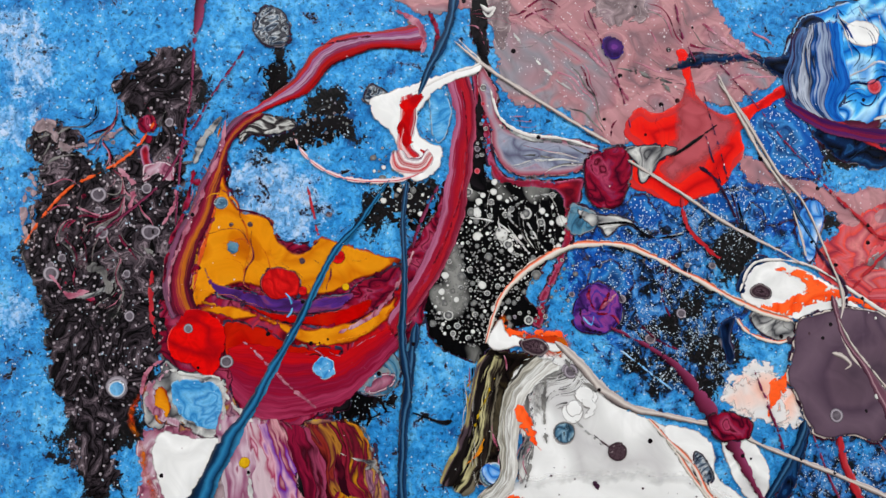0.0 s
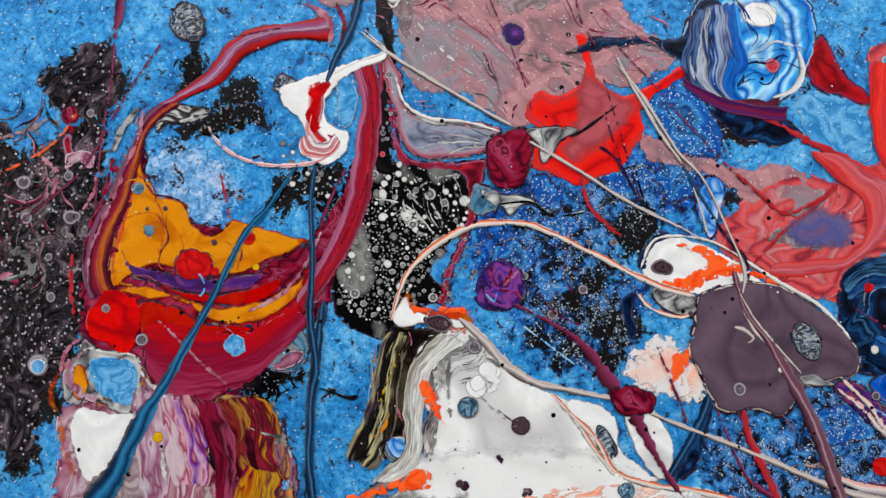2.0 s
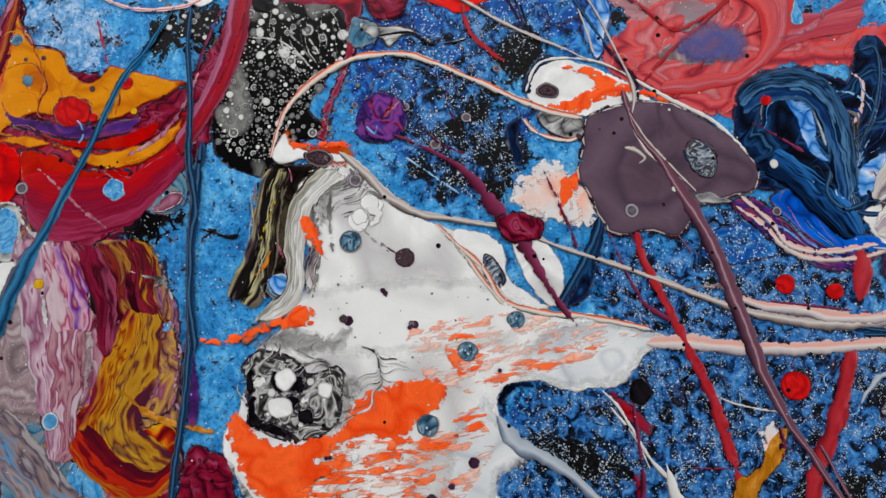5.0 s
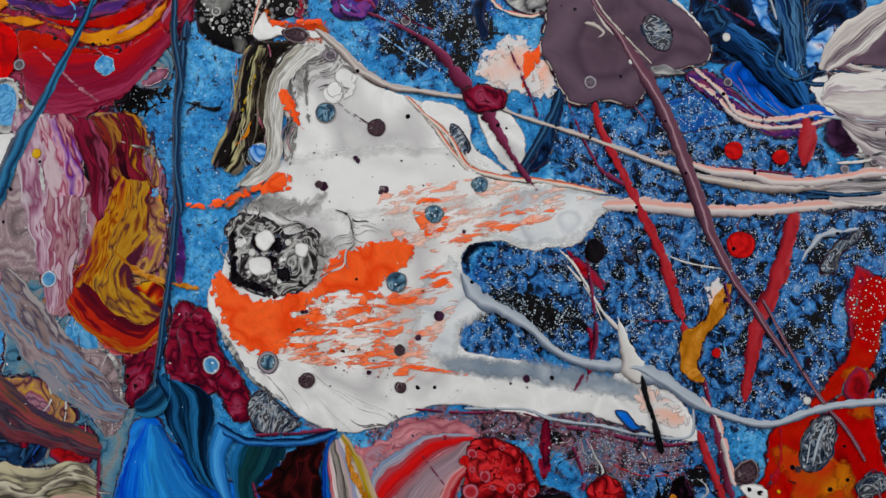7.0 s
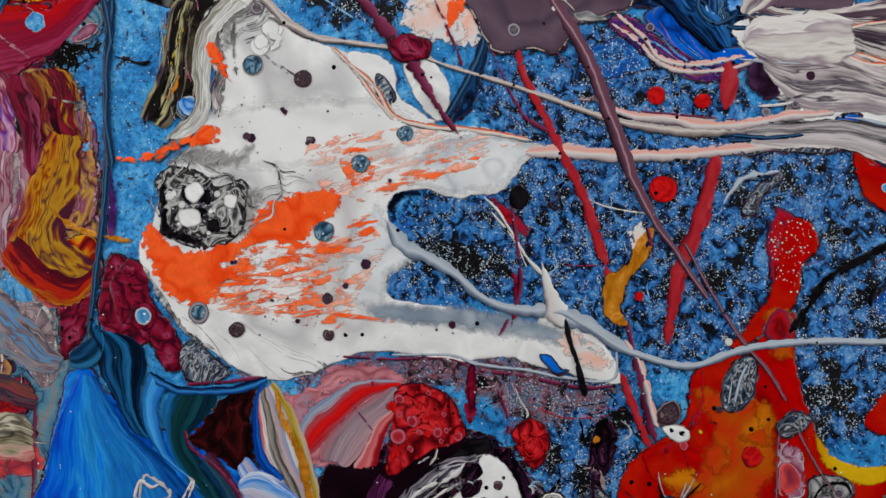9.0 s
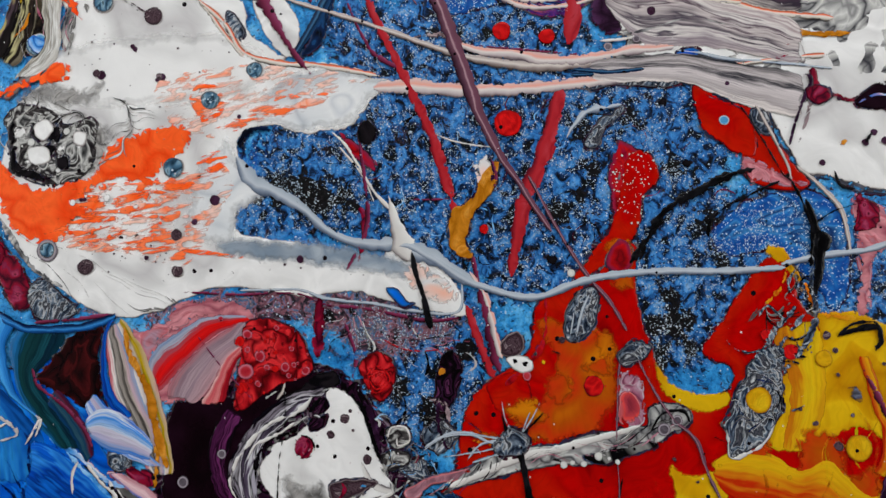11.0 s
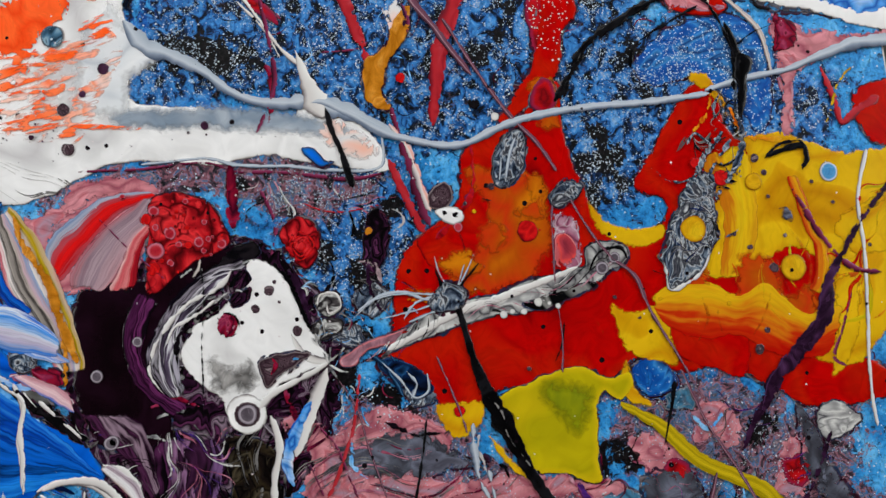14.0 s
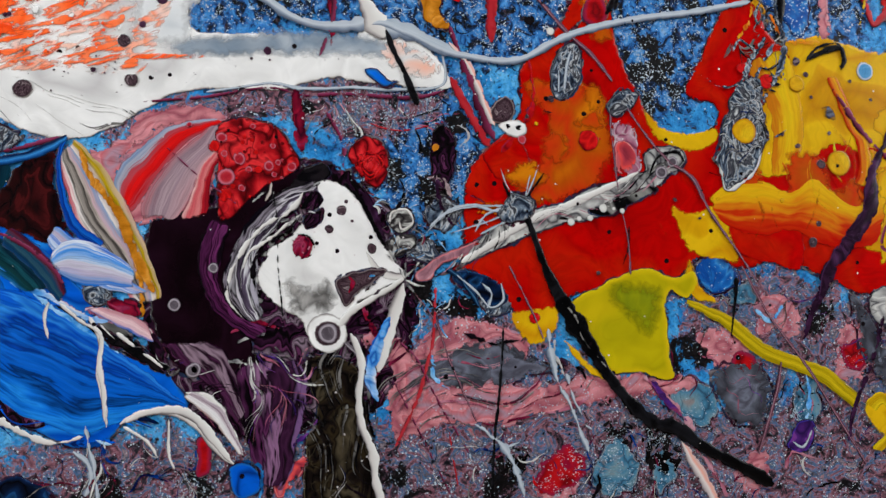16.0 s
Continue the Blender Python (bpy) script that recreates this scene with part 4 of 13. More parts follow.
def foam(name, rim_points, count, r0, r1, mats, layer, label, seed):
    """Foam of small round cells inside an outline, packed apart from each other, joined in one mesh."""
    rng = np.random.default_rng(seed)
    rim = spline(rim_points, True, 2.0)
    lo, hi = rim.min(0), rim.max(0)
    got = []
    for _ in range(count * 30):
        if len(got) >= count:
            break
        p = rng.uniform(lo, hi)
        r = r0 + (r1 - r0) * rng.random() ** 2.6
        if inside(p[None], rim)[0] and all((p[0] - a) ** 2 + (p[1] - b) ** 2 > (0.95 * (r + c)) ** 2 for a, b, c in got):
            got.append((p[0], p[1], r))
    Q, Z, D, F, M = [], [], [], [], []
    for i, (a, b, r) in enumerate(got):
        q, z, d, f = disc_points(a, b, r, layer, i * 0.31 % 7, 0.25, 12)
        n0 = len(Q)
        Q += q
        Z += z
        D += d
        F += [tuple(n0 + j for j in t) for t in f]
        M += [i * 7 % len(mats)] * len(f)
    ob = finish(name, Q, Z, D, np.asarray(D) * 0.12 + 0.3, F, mats[0], label, None)
    for mt in mats[1:]:
        ob.data.materials.append(mt)
    ob.data.polygons.foreach_set("material_index", M)
    ob["kind"] = "stuff"


# mixed under-paint
pool("paint_pool", WINE, 0.5, [(-291, 198.5), (-273.3, 230.6), (-265.8, 198.6), (-243.5, 185.9), (-208.6, 179.5), (-173.5, 173.2), (-147.9, 215.1), (-132.4, 241.2), (-143.1, 176.4), (-174.9, 120.8), (-220.3, 81.9), (-257.7, 77.5), (-276.7, 97.7), (-304.9, 113.4), (-307.3, 166.7)], "wine red under-paint of the bowl", h=0.2, ragged=1.5)
pool("paint_pool", MIXFLOW, 0.5, [(-303.7, 103.3), (-250.2, 93.9), (-200.9, 78.4), (-178.5, 39.3), (-177.6, -28.5), (-185.6, -52.2), (-232.9, -50.6), (-261.8, -28.3), (-300.7, -20.7)], "mixed ochre and mauve under-paint", h=0.2, ragged=1.5)
pool("paint_pool", TEAL, 0.5, [(-275.1, -22.5), (-210.6, -29.5), (-185.1, -63), (-202.2, -114.1), (-225.4, -199.3), (-278.2, -197.9)], "teal and grey under-paint", h=0.2, ragged=1.5)
pool("paint_pool", PURPLEMESS, 0.5, [(-17.6, -150.7), (41.9, -144.8), (77.3, -181), (81.5, -218.2), (53.6, -277.9), (-26.6, -279.4), (-60.4, -240.8), (-55.9, -173.3)], "dark purple under-paint", h=0.2, ragged=1.5)
pool("paint_pool", SLATE, 0.5, [(261.9, 28.1), (405.2, 48.5), (426.7, -79.6), (383.4, -73.9), (313, -51), (296.3, -21.5)], "slate under-paint", h=0.2, ragged=1)
pool("paint_pool", MIXFLOW, 2, [(-293.9, -76.4), (-265.4, -72.2), (-247.8, -79.6), (-235.8, -100.1), (-258.7, -102.8), (-294.1, -96.7)], "brown wavy fold", h=0.4)
pool("paint_pool", DARKRED, 2, [(-248.1, -101.4), (-227.1, -103.7), (-223.8, -117.1), (-234.4, -125.2), (-251.8, -119.7)], "dark red patch", h=0.3)
pool("paint_pool", NAVY, 2, [(-290.6, -101.9), (-258.7, -106.2), (-255.3, -119.7), (-269.5, -126), (-290.7, -125.5)], "navy patch with a wine spot", h=0.3)
pool("paint_pool", SMOKE, 2, [(-290.7, -125.5), (-258.9, -124.6), (-237.9, -126.8), (-222.4, -137.1), (-241.6, -143.3), (-262.6, -139.5), (-290.8, -135.5)], "grey streaked band", h=0.3)
pool("paint_pool", SALMON, 2, [(-290.9, -140.5), (-259.1, -142.9), (-238.2, -146.7), (-222.4, -140.4), (-222.7, -160.2), (-291, -158.9)], "salmon band", h=0.3)
for u, v, r in [(-268.3, -109.9, 4.6)]:
    cell("paint_cell", WINE, 4, u, v, r, "wine spot")

# upper left: arch, orange bowl and red heart
pool("paint_pool", PINK, 1, [(-180.5, 336.4), (-91.9, 344.3), (-12.2, 345.4), (17.2, 312), (36.8, 292.1), (49.9, 280.5), (19.5, 263.6), (-5.4, 263.4), (-17.3, 246.8), (-43.7, 240.1), (-63.3, 243.2), (-79.5, 256.3), (-112.1, 262.6), (-119.2, 280.7), (-122.4, 303.8), (-134.8, 317), (-151.1, 313.5), (-167.4, 316.6)], "dusty pink marbled pool with fine white grains", ragged=1.2)
pool("paint_pool", PINK, 1, [(17.3, 240.1), (46.2, 224), (65.6, 218.4), (80, 214), (104.6, 217.4), (120.3, 208.6), (131.8, 195.9), (118.7, 183.7), (102.4, 180.8), (86.7, 187.8), (71.2, 201.5), (58.6, 210.2), (35.9, 214.2), (23.2, 223)], "dusty pink marbled patch on blue", ragged=1.2)
pool("paint_pool", BLACK, 1, [(-132.1, 337.1), (-121, 337.2), (-124.4, 303.8), (-122.5, 274), (-125.9, 247.7), (-124.7, 215.2), (-134.4, 215.1), (-132.3, 247.7), (-129, 274), (-130.6, 290.5), (-133.8, 307)], "black flow between the red bands", ragged=0.4)
pool("paint_pool", BLACKFLOW, 1, [(-139.8, 216.7), (-122.1, 220.1), (-102.6, 216.9), (-83.2, 210.5), (-78.6, 186.2), (-91.6, 170), (-103, 154), (-91.9, 139.6), (-116, 131.7), (-128.8, 114.4), (-151.1, 123.9), (-161.3, 141.3), (-155, 163.6), (-144.7, 182.8), (-142.8, 202.2)], "black pool full of white foam cells", ragged=0.8)
pool("paint_pool", DARKRED, 1, [(-293.1, 146.2), (-264.9, 141.5), (-233.4, 133.6), (-201.9, 136.7), (-175, 160.4), (-161.3, 150.9), (-176.5, 125.5), (-195.4, 108.3), (-211, 92.7), (-225, 85.6), (-245.3, 82.7), (-258, 96.1), (-269.1, 111.7), (-273.5, 132.1)], "dark crimson bowl of marbled paint", ragged=0.6)
pool("paint_pool", ORANGE, 3, [(-273.9, 229), (-270.4, 209.8), (-263.3, 201.1), (-252.5, 198.6), (-244.8, 192.9), (-240.3, 182), (-230.7, 177.6), (-219.4, 186.5), (-204.8, 182.1), (-189.5, 177.6), (-174.1, 173.2), (-183, 167.4), (-202.1, 158.8), (-221, 153.4), (-246.3, 156.6), (-265.2, 159.8), (-277, 154.1), (-286.9, 145.3), (-290.8, 153.5), (-285.9, 176.3), (-279.1, 201.7)], "deep orange pool with a maroon rim", h=0.6)
pool("paint_pool", WINE, 3, [(-195.7, 160.4), (-176.7, 170), (-171.9, 163.6), (-176.6, 154.1), (-192.4, 141.4), (-208.2, 131.9), (-220.8, 133.5), (-208.3, 146.1)], "dark wine marbled patch", ragged=0.7)
pool("paint_pool", INDIGO, 4, [(-284.8, 169.9), (-276.2, 160.4), (-262, 156.6), (-246.2, 154.1), (-227.3, 150.9), (-200.4, 154.7), (-208.3, 146.1), (-227.2, 142.7), (-246.1, 144.6), (-265, 150.3), (-278.3, 155.7)], "purple streak under the orange", ragged=0.6)
pool("paint_pool", RED, 4, [(-263.4, 148.4), (-246.1, 144), (-227.2, 142.1), (-205.1, 146.1), (-189.3, 151.5), (-195.6, 140.7), (-214.5, 136), (-239.8, 138.3)], "red streak under the purple")
pool("paint_pool", ORANGE, 4, [(-286.9, 146.2), (-271.3, 148.4), (-249.2, 142.1), (-227.1, 135.1), (-201.9, 138.9), (-182.9, 147.7), (-174.7, 154.7), (-179.7, 141.4), (-195.5, 128.7), (-217.6, 124.4), (-233.4, 128.8), (-249.2, 138.3), (-271.2, 140.5)], "orange streak")
pool("paint_pool", CELLRED, 5, [(-252, 160.4), (-248, 166.8), (-240.1, 168.7), (-232.2, 165.5), (-229.9, 158.8), (-233.6, 152.5), (-243.1, 150.9), (-250, 154.7)], "red disc on the orange")
pool("paint_pool", BRIGHTRED, 4, [(-293.1, 144.7), (-280.6, 143.7), (-272.3, 136.8), (-270.9, 125.8), (-275.1, 111.7), (-280, 107.7), (-289.4, 113.3), (-300.4, 117.4), (-303.1, 129), (-299.2, 137.8)], "glossy bright red heart-shaped drop", h=0.9)
pool("paint_pool", RED, 3, [(-271.7, 137.7), (-255.4, 136.7), (-233.3, 126.3), (-208.1, 123.1), (-211.2, 116.2), (-229.9, 103.8), (-242.4, 97.6), (-254.9, 100.7), (-266, 111.7), (-272.1, 122.7)], "glossy red flow", h=0.5)
pool("paint_pool", WINE, 2, [(-264.5, 116.4), (-248.7, 100.7), (-226.7, 91.3), (-214.2, 97.4), (-207.9, 100.5), (-220.4, 86.6), (-232.8, 78.9), (-248.3, 75.9), (-260.9, 85.2), (-267.4, 100.8)], "marbled wine red flow", ragged=0.8)
pool("paint_pool", SKYBLUE, 3, [(-301, 104.1), (-291.8, 107.1), (-273, 102.4), (-272.6, 79.7), (-291.9, 82.9), (-299.5, 91)], "square window of sky blue ground", ragged=0.6)
pool("paint_pool", SKYBLUE, 5, [(-221.9, 114.7), (-216.9, 119.4), (-210.6, 116.2), (-209.9, 109.3), (-215.8, 106.2), (-221.2, 109.3)], "small sky blue gap")
pool("paint_pool", GREYWHITE, 2, [(-303.5, 116.5), (-292.5, 111.8), (-273.7, 107.7), (-272.1, 100.8), (-274.8, 76), (-285.6, 75.5), (-301.2, 83.9), (-304.2, 79.3), (-313.5, 80.9), (-317.5, 91.7), (-315.5, 101), (-307.9, 108.7)], "pale grey and pink ring of paint", ragged=0.6)
pool("paint_pool", MAUVEFLOW, 1, [(-312.9, 81.8), (-291.9, 81.7), (-270.1, 75.4), (-257.8, 84.6), (-248.3, 75.9), (-251.1, 51.2), (-256.8, 17.6), (-315.2, 18.2), (-317.9, 54.8), (-318.8, 70.2)], "pale mauve flow", ragged=0.5)
pool("paint_pool", WHITE, 2, [(-304.2, 77.8), (-288.7, 75.5), (-271.6, 74.5), (-263.9, 76), (-268.3, 57.5), (-278.7, 36.1), (-300.3, 36.3), (-308.3, 54.7), (-311.7, 70.1)], "white flow", ragged=0.5)
pool("paint_pool", ORANGE, 3, [(-307.8, 104.1), (-302.8, 101), (-299.8, 88.5), (-304.3, 82.4), (-308.7, 85.5), (-310.8, 96.3)], "orange trickle")

# white cap with red stripes
pool("paint_pool", WHITE, 5, [(-192.5, 263.6), (-180.3, 269.3), (-164.1, 275.3), (-147.9, 280.4), (-130, 286.5), (-127.7, 282.3), (-147.9, 273.2), (-160.2, 263.2), (-165, 253.4), (-161.5, 242.6), (-150.5, 237.2), (-151.1, 225.4), (-163.4, 217.6), (-176.2, 222.1), (-180.7, 231.1), (-175, 235.1), (-180.2, 244.1), (-189.2, 253.2)], "white drawn-out drop with red stripes", h=0.8)
pool("paint_pool", BRIGHTRED, 7, [(-174.4, 263.1), (-163.4, 268.4), (-160.2, 266.5), (-167.3, 257.3), (-168.6, 245.8), (-166.6, 239), (-171.8, 236.4), (-175.7, 246.8), (-173.1, 255.6)], "red stripe on the white drop", h=0.2)
strand("paint_thread", DARKRED, 7, [(-176.9, 226.3, 1.9), (-168.8, 224.7, 2.2), (-161.4, 228, 2.6), (-160.2, 233.8, 2.6), (-164.7, 237.1, 1.3)], "red curl", h=0.3)
strand("paint_strand", REDWHITE, 6, [(-234.7, 244.5, 1.9), (-229.8, 234.1, 2.6), (-218.5, 224.5, 2.9), (-202.5, 218.7, 3.2), (-183.3, 217.5, 3.2), (-167.2, 220.8, 3.8), (-156, 228, 3.2)], "white and red curved thread")
strand("paint_strand", WHITESTRAND, 6, [(-165.7, 268.8, 3.2), (-147.9, 278.8, 2.9), (-129, 286.2, 2.2), (-136.5, 295.4, 1.3), (-144.6, 303.6, 0.6)], "white thread of paint")
strand("paint_strand", CREAM, 6, [(-144.6, 300.3, 1), (-128.3, 286.5, 2.9), (-102.3, 269.3, 3.2), (-76.3, 253, 2.9), (-53.5, 240, 2.6)], "cream thread")
strand("paint_strand", CREAM, 6, [(-43.8, 230.2, 2.6), (-14.6, 212.3, 2.6), (14.6, 192.9, 2.9), (40.7, 179.9, 2.2), (56.9, 170.1, 1.3)], "cream thread")
strand("paint_strand", CREAM, 6, [(9.8, 276.8, 1.3), (25.9, 253.7, 2.9), (41.8, 225.7, 2.9), (57.9, 206.1, 1.9), (73.4, 170.2, 1.6), (79.4, 150.7, 3.8), (77.2, 131.3, 3.8), (88.1, 112, 3.2), (103.5, 99.1, 2.6)], "grey cream thread")
strand("paint_strand", BLUESTRAND, 7, [(-180.1, 218.2, 2.9), (-195.9, 195.6, 3.8), (-211.7, 176.3, 4.8), (-225.7, 147.7, 5.4), (-242.6, 116.3, 6.4), (-257.9, 88.3, 8.3), (-273, 63.7, 12.8), (-286.4, 36.2, 17.3), (-299.9, 18.1, 22.4)], "long blue thrown strand", h=1.2)
strand("paint_strand", NAVYSTRAND, 7, [(-142, 330.3, 6.4), (-147.9, 303.6, 6.4), (-157.6, 283.6, 5.1), (-164.1, 267.1, 3.2)], "dark blue strand")
strand("paint_strand", NAVYSTRAND, 7, [(-170.4, 218.2, 3.8), (-172.3, 192.4, 4.2), (-171.5, 160.4, 4.5), (-172.7, 128.7, 5.8), (-169.5, 103.5, 6.4), (-171.9, 78.5, 6.4), (-172.4, 41.3, 7), (-170.5, 19.7, 7)], "long dark blue vertical strand", h=1.2)
strand("paint_strand", WINESTRAND, 5, [(-287.1, 328.4, 8.3), (-289.3, 311.9, 7), (-291.3, 298.8, 3.2), (-292.4, 272.6, 2.2), (-296.5, 240.2, 1.9), (-300.3, 192.1, 1.6)], "thin mauve strand")
strand("paint_thread", WINESTRAND, 5, [(-260.9, 295.8, 1.6), (-276.5, 272.8, 1.9), (-295, 240.2, 1.9), (-310.2, 214.4, 1.9), (-343.9, 185.7, 1.6)], "thin mauve strand")
strand("paint_thread", ORANGETHIN, 5, [(-308, 257.9, 1.3), (-323.2, 235.2, 2.2), (-338.7, 223.9, 2.6), (-357.2, 214.2, 1.9), (-372.3, 198.3, 2.2), (-384.1, 179.3, 1.6)], "thin coral strand")
strand("paint_strand", GREYWHITE, 4, [(-274.6, 254.9, 3.2), (-285.5, 240.3, 5.8), (-290, 227.3, 4.5)], "white streak", h=0.3)
strand("paint_strand", GREYMAUVE, 4, [(-380, 246.1, 6.4), (-370.6, 247.8, 7), (-364.1, 236.6, 5.8), (-342.2, 239.9, 3.8), (-326.8, 251.3, 3.2)], "grey crust streak", h=0.3, ragged=0.8)
strand("paint_strand", REDSTRAND, 4, [(-312.3, 166.7, 3.2), (-312.5, 147.8, 3.8), (-309.9, 129, 2.6)], "red trickle")
pool("paint_pool", GREYMETAL, 4, [(-258.5, 305.7), (-254.8, 315.6), (-245.2, 318.4), (-239.3, 312.5), (-236.9, 299.3), (-244.8, 294.3), (-253.9, 296.5)], "slate grey cell with white curls")

# upper right: red splash, wine drop, blue head
pool("paint_pool", GREYLOBE, 2, [(-128.3, 287.2), (-120.2, 272.4), (-117.1, 254.4), (-102.5, 245.9), (-79.7, 243.1), (-59.4, 237.7), (-70, 225.2), (-79.9, 221.2), (-99.4, 221.1), (-114, 224.3), (-121.4, 237.3), (-124.5, 252.7), (-130, 270.7)], "grey mauve lobe with crimson rim", ragged=0.5)
pool("paint_pool", CRIMSON, 1, [(-134.2, 283.8), (-125.1, 270.7), (-122.6, 249.4), (-120.4, 231.5), (-110.7, 221.1), (-83.1, 219.2), (-68.8, 219.3), (-73.5, 202.4), (-78.7, 176.5), (-88.6, 154), (-93.5, 134.9), (-99.9, 141.2), (-85.2, 173.3), (-81.7, 199.1), (-84.8, 212.7), (-112.4, 214.6), (-122.7, 223.3), (-127.8, 249.4), (-132.3, 269)], "crimson rim flow", ragged=0.5)
pool("paint_pool", WINE, 5, [(-68.7, 231.7), (-56.8, 237.7), (-45, 237.1), (-41.3, 225.3), (-44.1, 211.6), (-50.7, 203.1), (-63.1, 203.7), (-69.5, 214.7)], "wine red glossy drop", h=0.9)
pool("paint_pool", GREYWHITE, 4, [(-45.4, 237.7), (-30.6, 239.1), (-14.1, 237.9), (-24.1, 230.3), (-34.2, 217.2), (-38.1, 219.4), (-38.9, 228.6)], "grey and white wedge")
strand("paint_thread", BLACKSTRAND, 6, [(-20.8, 232, 1), (-9.2, 238.6, 2.6), (9.3, 251.9, 0.6)], "black wedge stroke")
pool("paint_pool", BLUEHEAD, 2, [(52.2, 302.3), (60.9, 315.9), (81.4, 322.9), (108.7, 330), (125.1, 313.2), (129.4, 293), (120.1, 269.4), (106.1, 254.2), (85.8, 247.5), (69.1, 250.7), (59.4, 262.2), (51.4, 275.5), (48.4, 288.9)], "blue marbled head with white rim", h=0.7)
pool("paint_pool", NAVY, 3, [(46.9, 292.2), (53.9, 305.7), (62.6, 315.9), (74.3, 312.7), (77.2, 295.9), (86.7, 279.2), (82.9, 262.4), (69.2, 254), (57.9, 265.6), (53.1, 275.5), (30, 288), (13.4, 287.9), (-13.3, 284.3), (-19.9, 284.2), (-4.8, 291.7), (20.2, 293.3)], "navy and violet marbled flow with a long tail", h=0.4)
pool("paint_pool", WHITE, 4, [(84.2, 306), (87.8, 312.1), (97.9, 312.9), (105.3, 309), (103.6, 300.2), (94.1, 298), (87.4, 300.7)], "white curl drop")
pool("paint_pool", WINESTRAND, 3, [(48.1, 275.5), (69.4, 259), (96, 254.2), (106.2, 257.6), (100.8, 247.5), (79, 245.8), (62.6, 255.6)], "violet flow under the blue head")
strand("paint_strand", REDSTRAND, 4, [(49.7, 272.2, 2.6), (76, 255.7, 4.5), (102.2, 239.3, 4.5), (125.3, 226.1, 6.4), (145.1, 216.3, 9)], "red strand")
for u, v, r in [(75.9, 254, 3.8), (101.7, 274.3, 4.5)]:
    cell("paint_cell", CELLPINK, 5, u, v, r, "red ringed drop")
for u, v, r in [(-51.5, 296.2, 7)]:
    cell("paint_cell", PURPLE, 5, u, v, r, "violet oval drop")
pool("paint_pool", SALMON, 2, [(159.7, 283.9), (159.8, 263.3), (161.6, 242.8), (161.5, 219.2), (146.5, 212.9), (136.9, 214.8), (118, 223.7), (130.2, 211.6), (136.1, 203.1), (125.4, 186.8), (102.6, 184.1), (89, 171.2), (78.8, 161.6), (91.1, 151.5), (99.9, 138.3), (131.7, 137.6), (139, 150.4), (158.7, 159.7), (190.5, 159), (228.1, 154.9), (236.8, 180.7), (198.7, 181.7), (179.3, 178.9), (174.2, 195.5), (179.2, 218.7), (190.5, 238.6), (204.2, 248.3), (213.5, 282.2), (194.5, 289.8), (174.9, 290.4)], "salmon red flow", h=0.4, ragged=0.8)
pool("paint_pool", GREYMAUVE, 3, [(92.1, 169.5), (102.3, 179.1), (128.4, 183.4), (139.2, 176.6), (135.3, 166.8), (117.5, 164)], "grey mauve patch")
pool("paint_pool", DARKRED, 2, [(125.2, 285), (133.9, 291.7), (144, 270.6), (157.7, 256.5), (157.2, 249.7), (139.7, 255.3), (123.9, 264.4)], "dark red flow")
strand("paint_strand", REDSTRAND, 5, [(85, 156.6, 2), (102.1, 174.2, 2.9), (122.4, 190.2, 2.9), (136.1, 203.1, 3.9)], "red thread")
strand("paint_strand", REDSTRAND, 5, [(68.8, 218.3, 2), (90.5, 197.7, 3.3), (106, 185.6, 3.3), (129.2, 196.7, 3.3)], "red thread")
strand("paint_strand", CREAM, 6, [(8.9, 281.7, 1.6), (21.2, 257.1, 2.6), (36.6, 229.4, 2.9), (45.8, 215.6, 2)], "grey cream thread")

# dark plum blob and its strands
pool("paint_pool", WHITE, 2, [(19.7, 154.9), (25.2, 167.6), (38.2, 173.4), (55.4, 169.9), (73.5, 159.6), (91.1, 145.5), (81.4, 139.7), (66, 142.3), (53.2, 138.2), (40.9, 140.6), (25.5, 146.4)], "white drop behind the plum blob", h=0.6)
pool("paint_pool", ORANGERED, 4, [(27.1, 146.3), (47.8, 151.5), (57.8, 159), (39.5, 168.3), (58.3, 166.5), (76.4, 156.2), (97.6, 148.4), (100.3, 143.7), (79, 149.5), (60.1, 147.5), (50.3, 141.6), (34.7, 141.9)], "orange flame streak", h=0.3)
pool("paint_pool", NAVY, 3, [(21.9, 166.2), (30.4, 175.5), (38.2, 173.4), (26.7, 165.9), (22.8, 154.7), (18.2, 156.6)], "blue shade at the white drop")
pool("paint_pool", CELLDARK, 5, [(25.5, 156.1), (31, 159.7), (37.1, 156.1), (35.3, 151.6), (27.4, 151.5)], "brown spot")
pool("paint_pool", PLUM, 5, [(53.3, 139.8), (66.1, 143.9), (81.9, 146.8), (103.3, 142.2), (120.8, 130.9), (135, 117.3), (142.9, 104.3), (138.8, 92), (126.4, 89.5), (110.8, 84.1), (97.4, 69.3), (82.5, 73.2), (64.1, 72.6), (55.6, 82.4), (50.4, 96.8), (45.5, 106.6), (49.2, 125.6)], "smooth dusty plum blob with a pale rim", h=0.9)
pool("paint_pool", GREYMETAL, 7, [(104.4, 118.5), (110.4, 123.5), (118.3, 118.9), (121.4, 108.6), (116.8, 101), (109.9, 103), (105.2, 109.6)], "glittering grey hole in the plum")
for u, v, r in [(73.3, 84.9, 4.1)]:
    cell("paint_cell", CELLPALE, 7, u, v, r, "ringed cell")
strand("paint_strand", CREAM, 7, [(72.2, 120.4, 3.1), (78.2, 118.1, 3.8), (82.5, 114, 2.5), (79.2, 111.1, 1.6)], "pale squiggle", h=0.3)
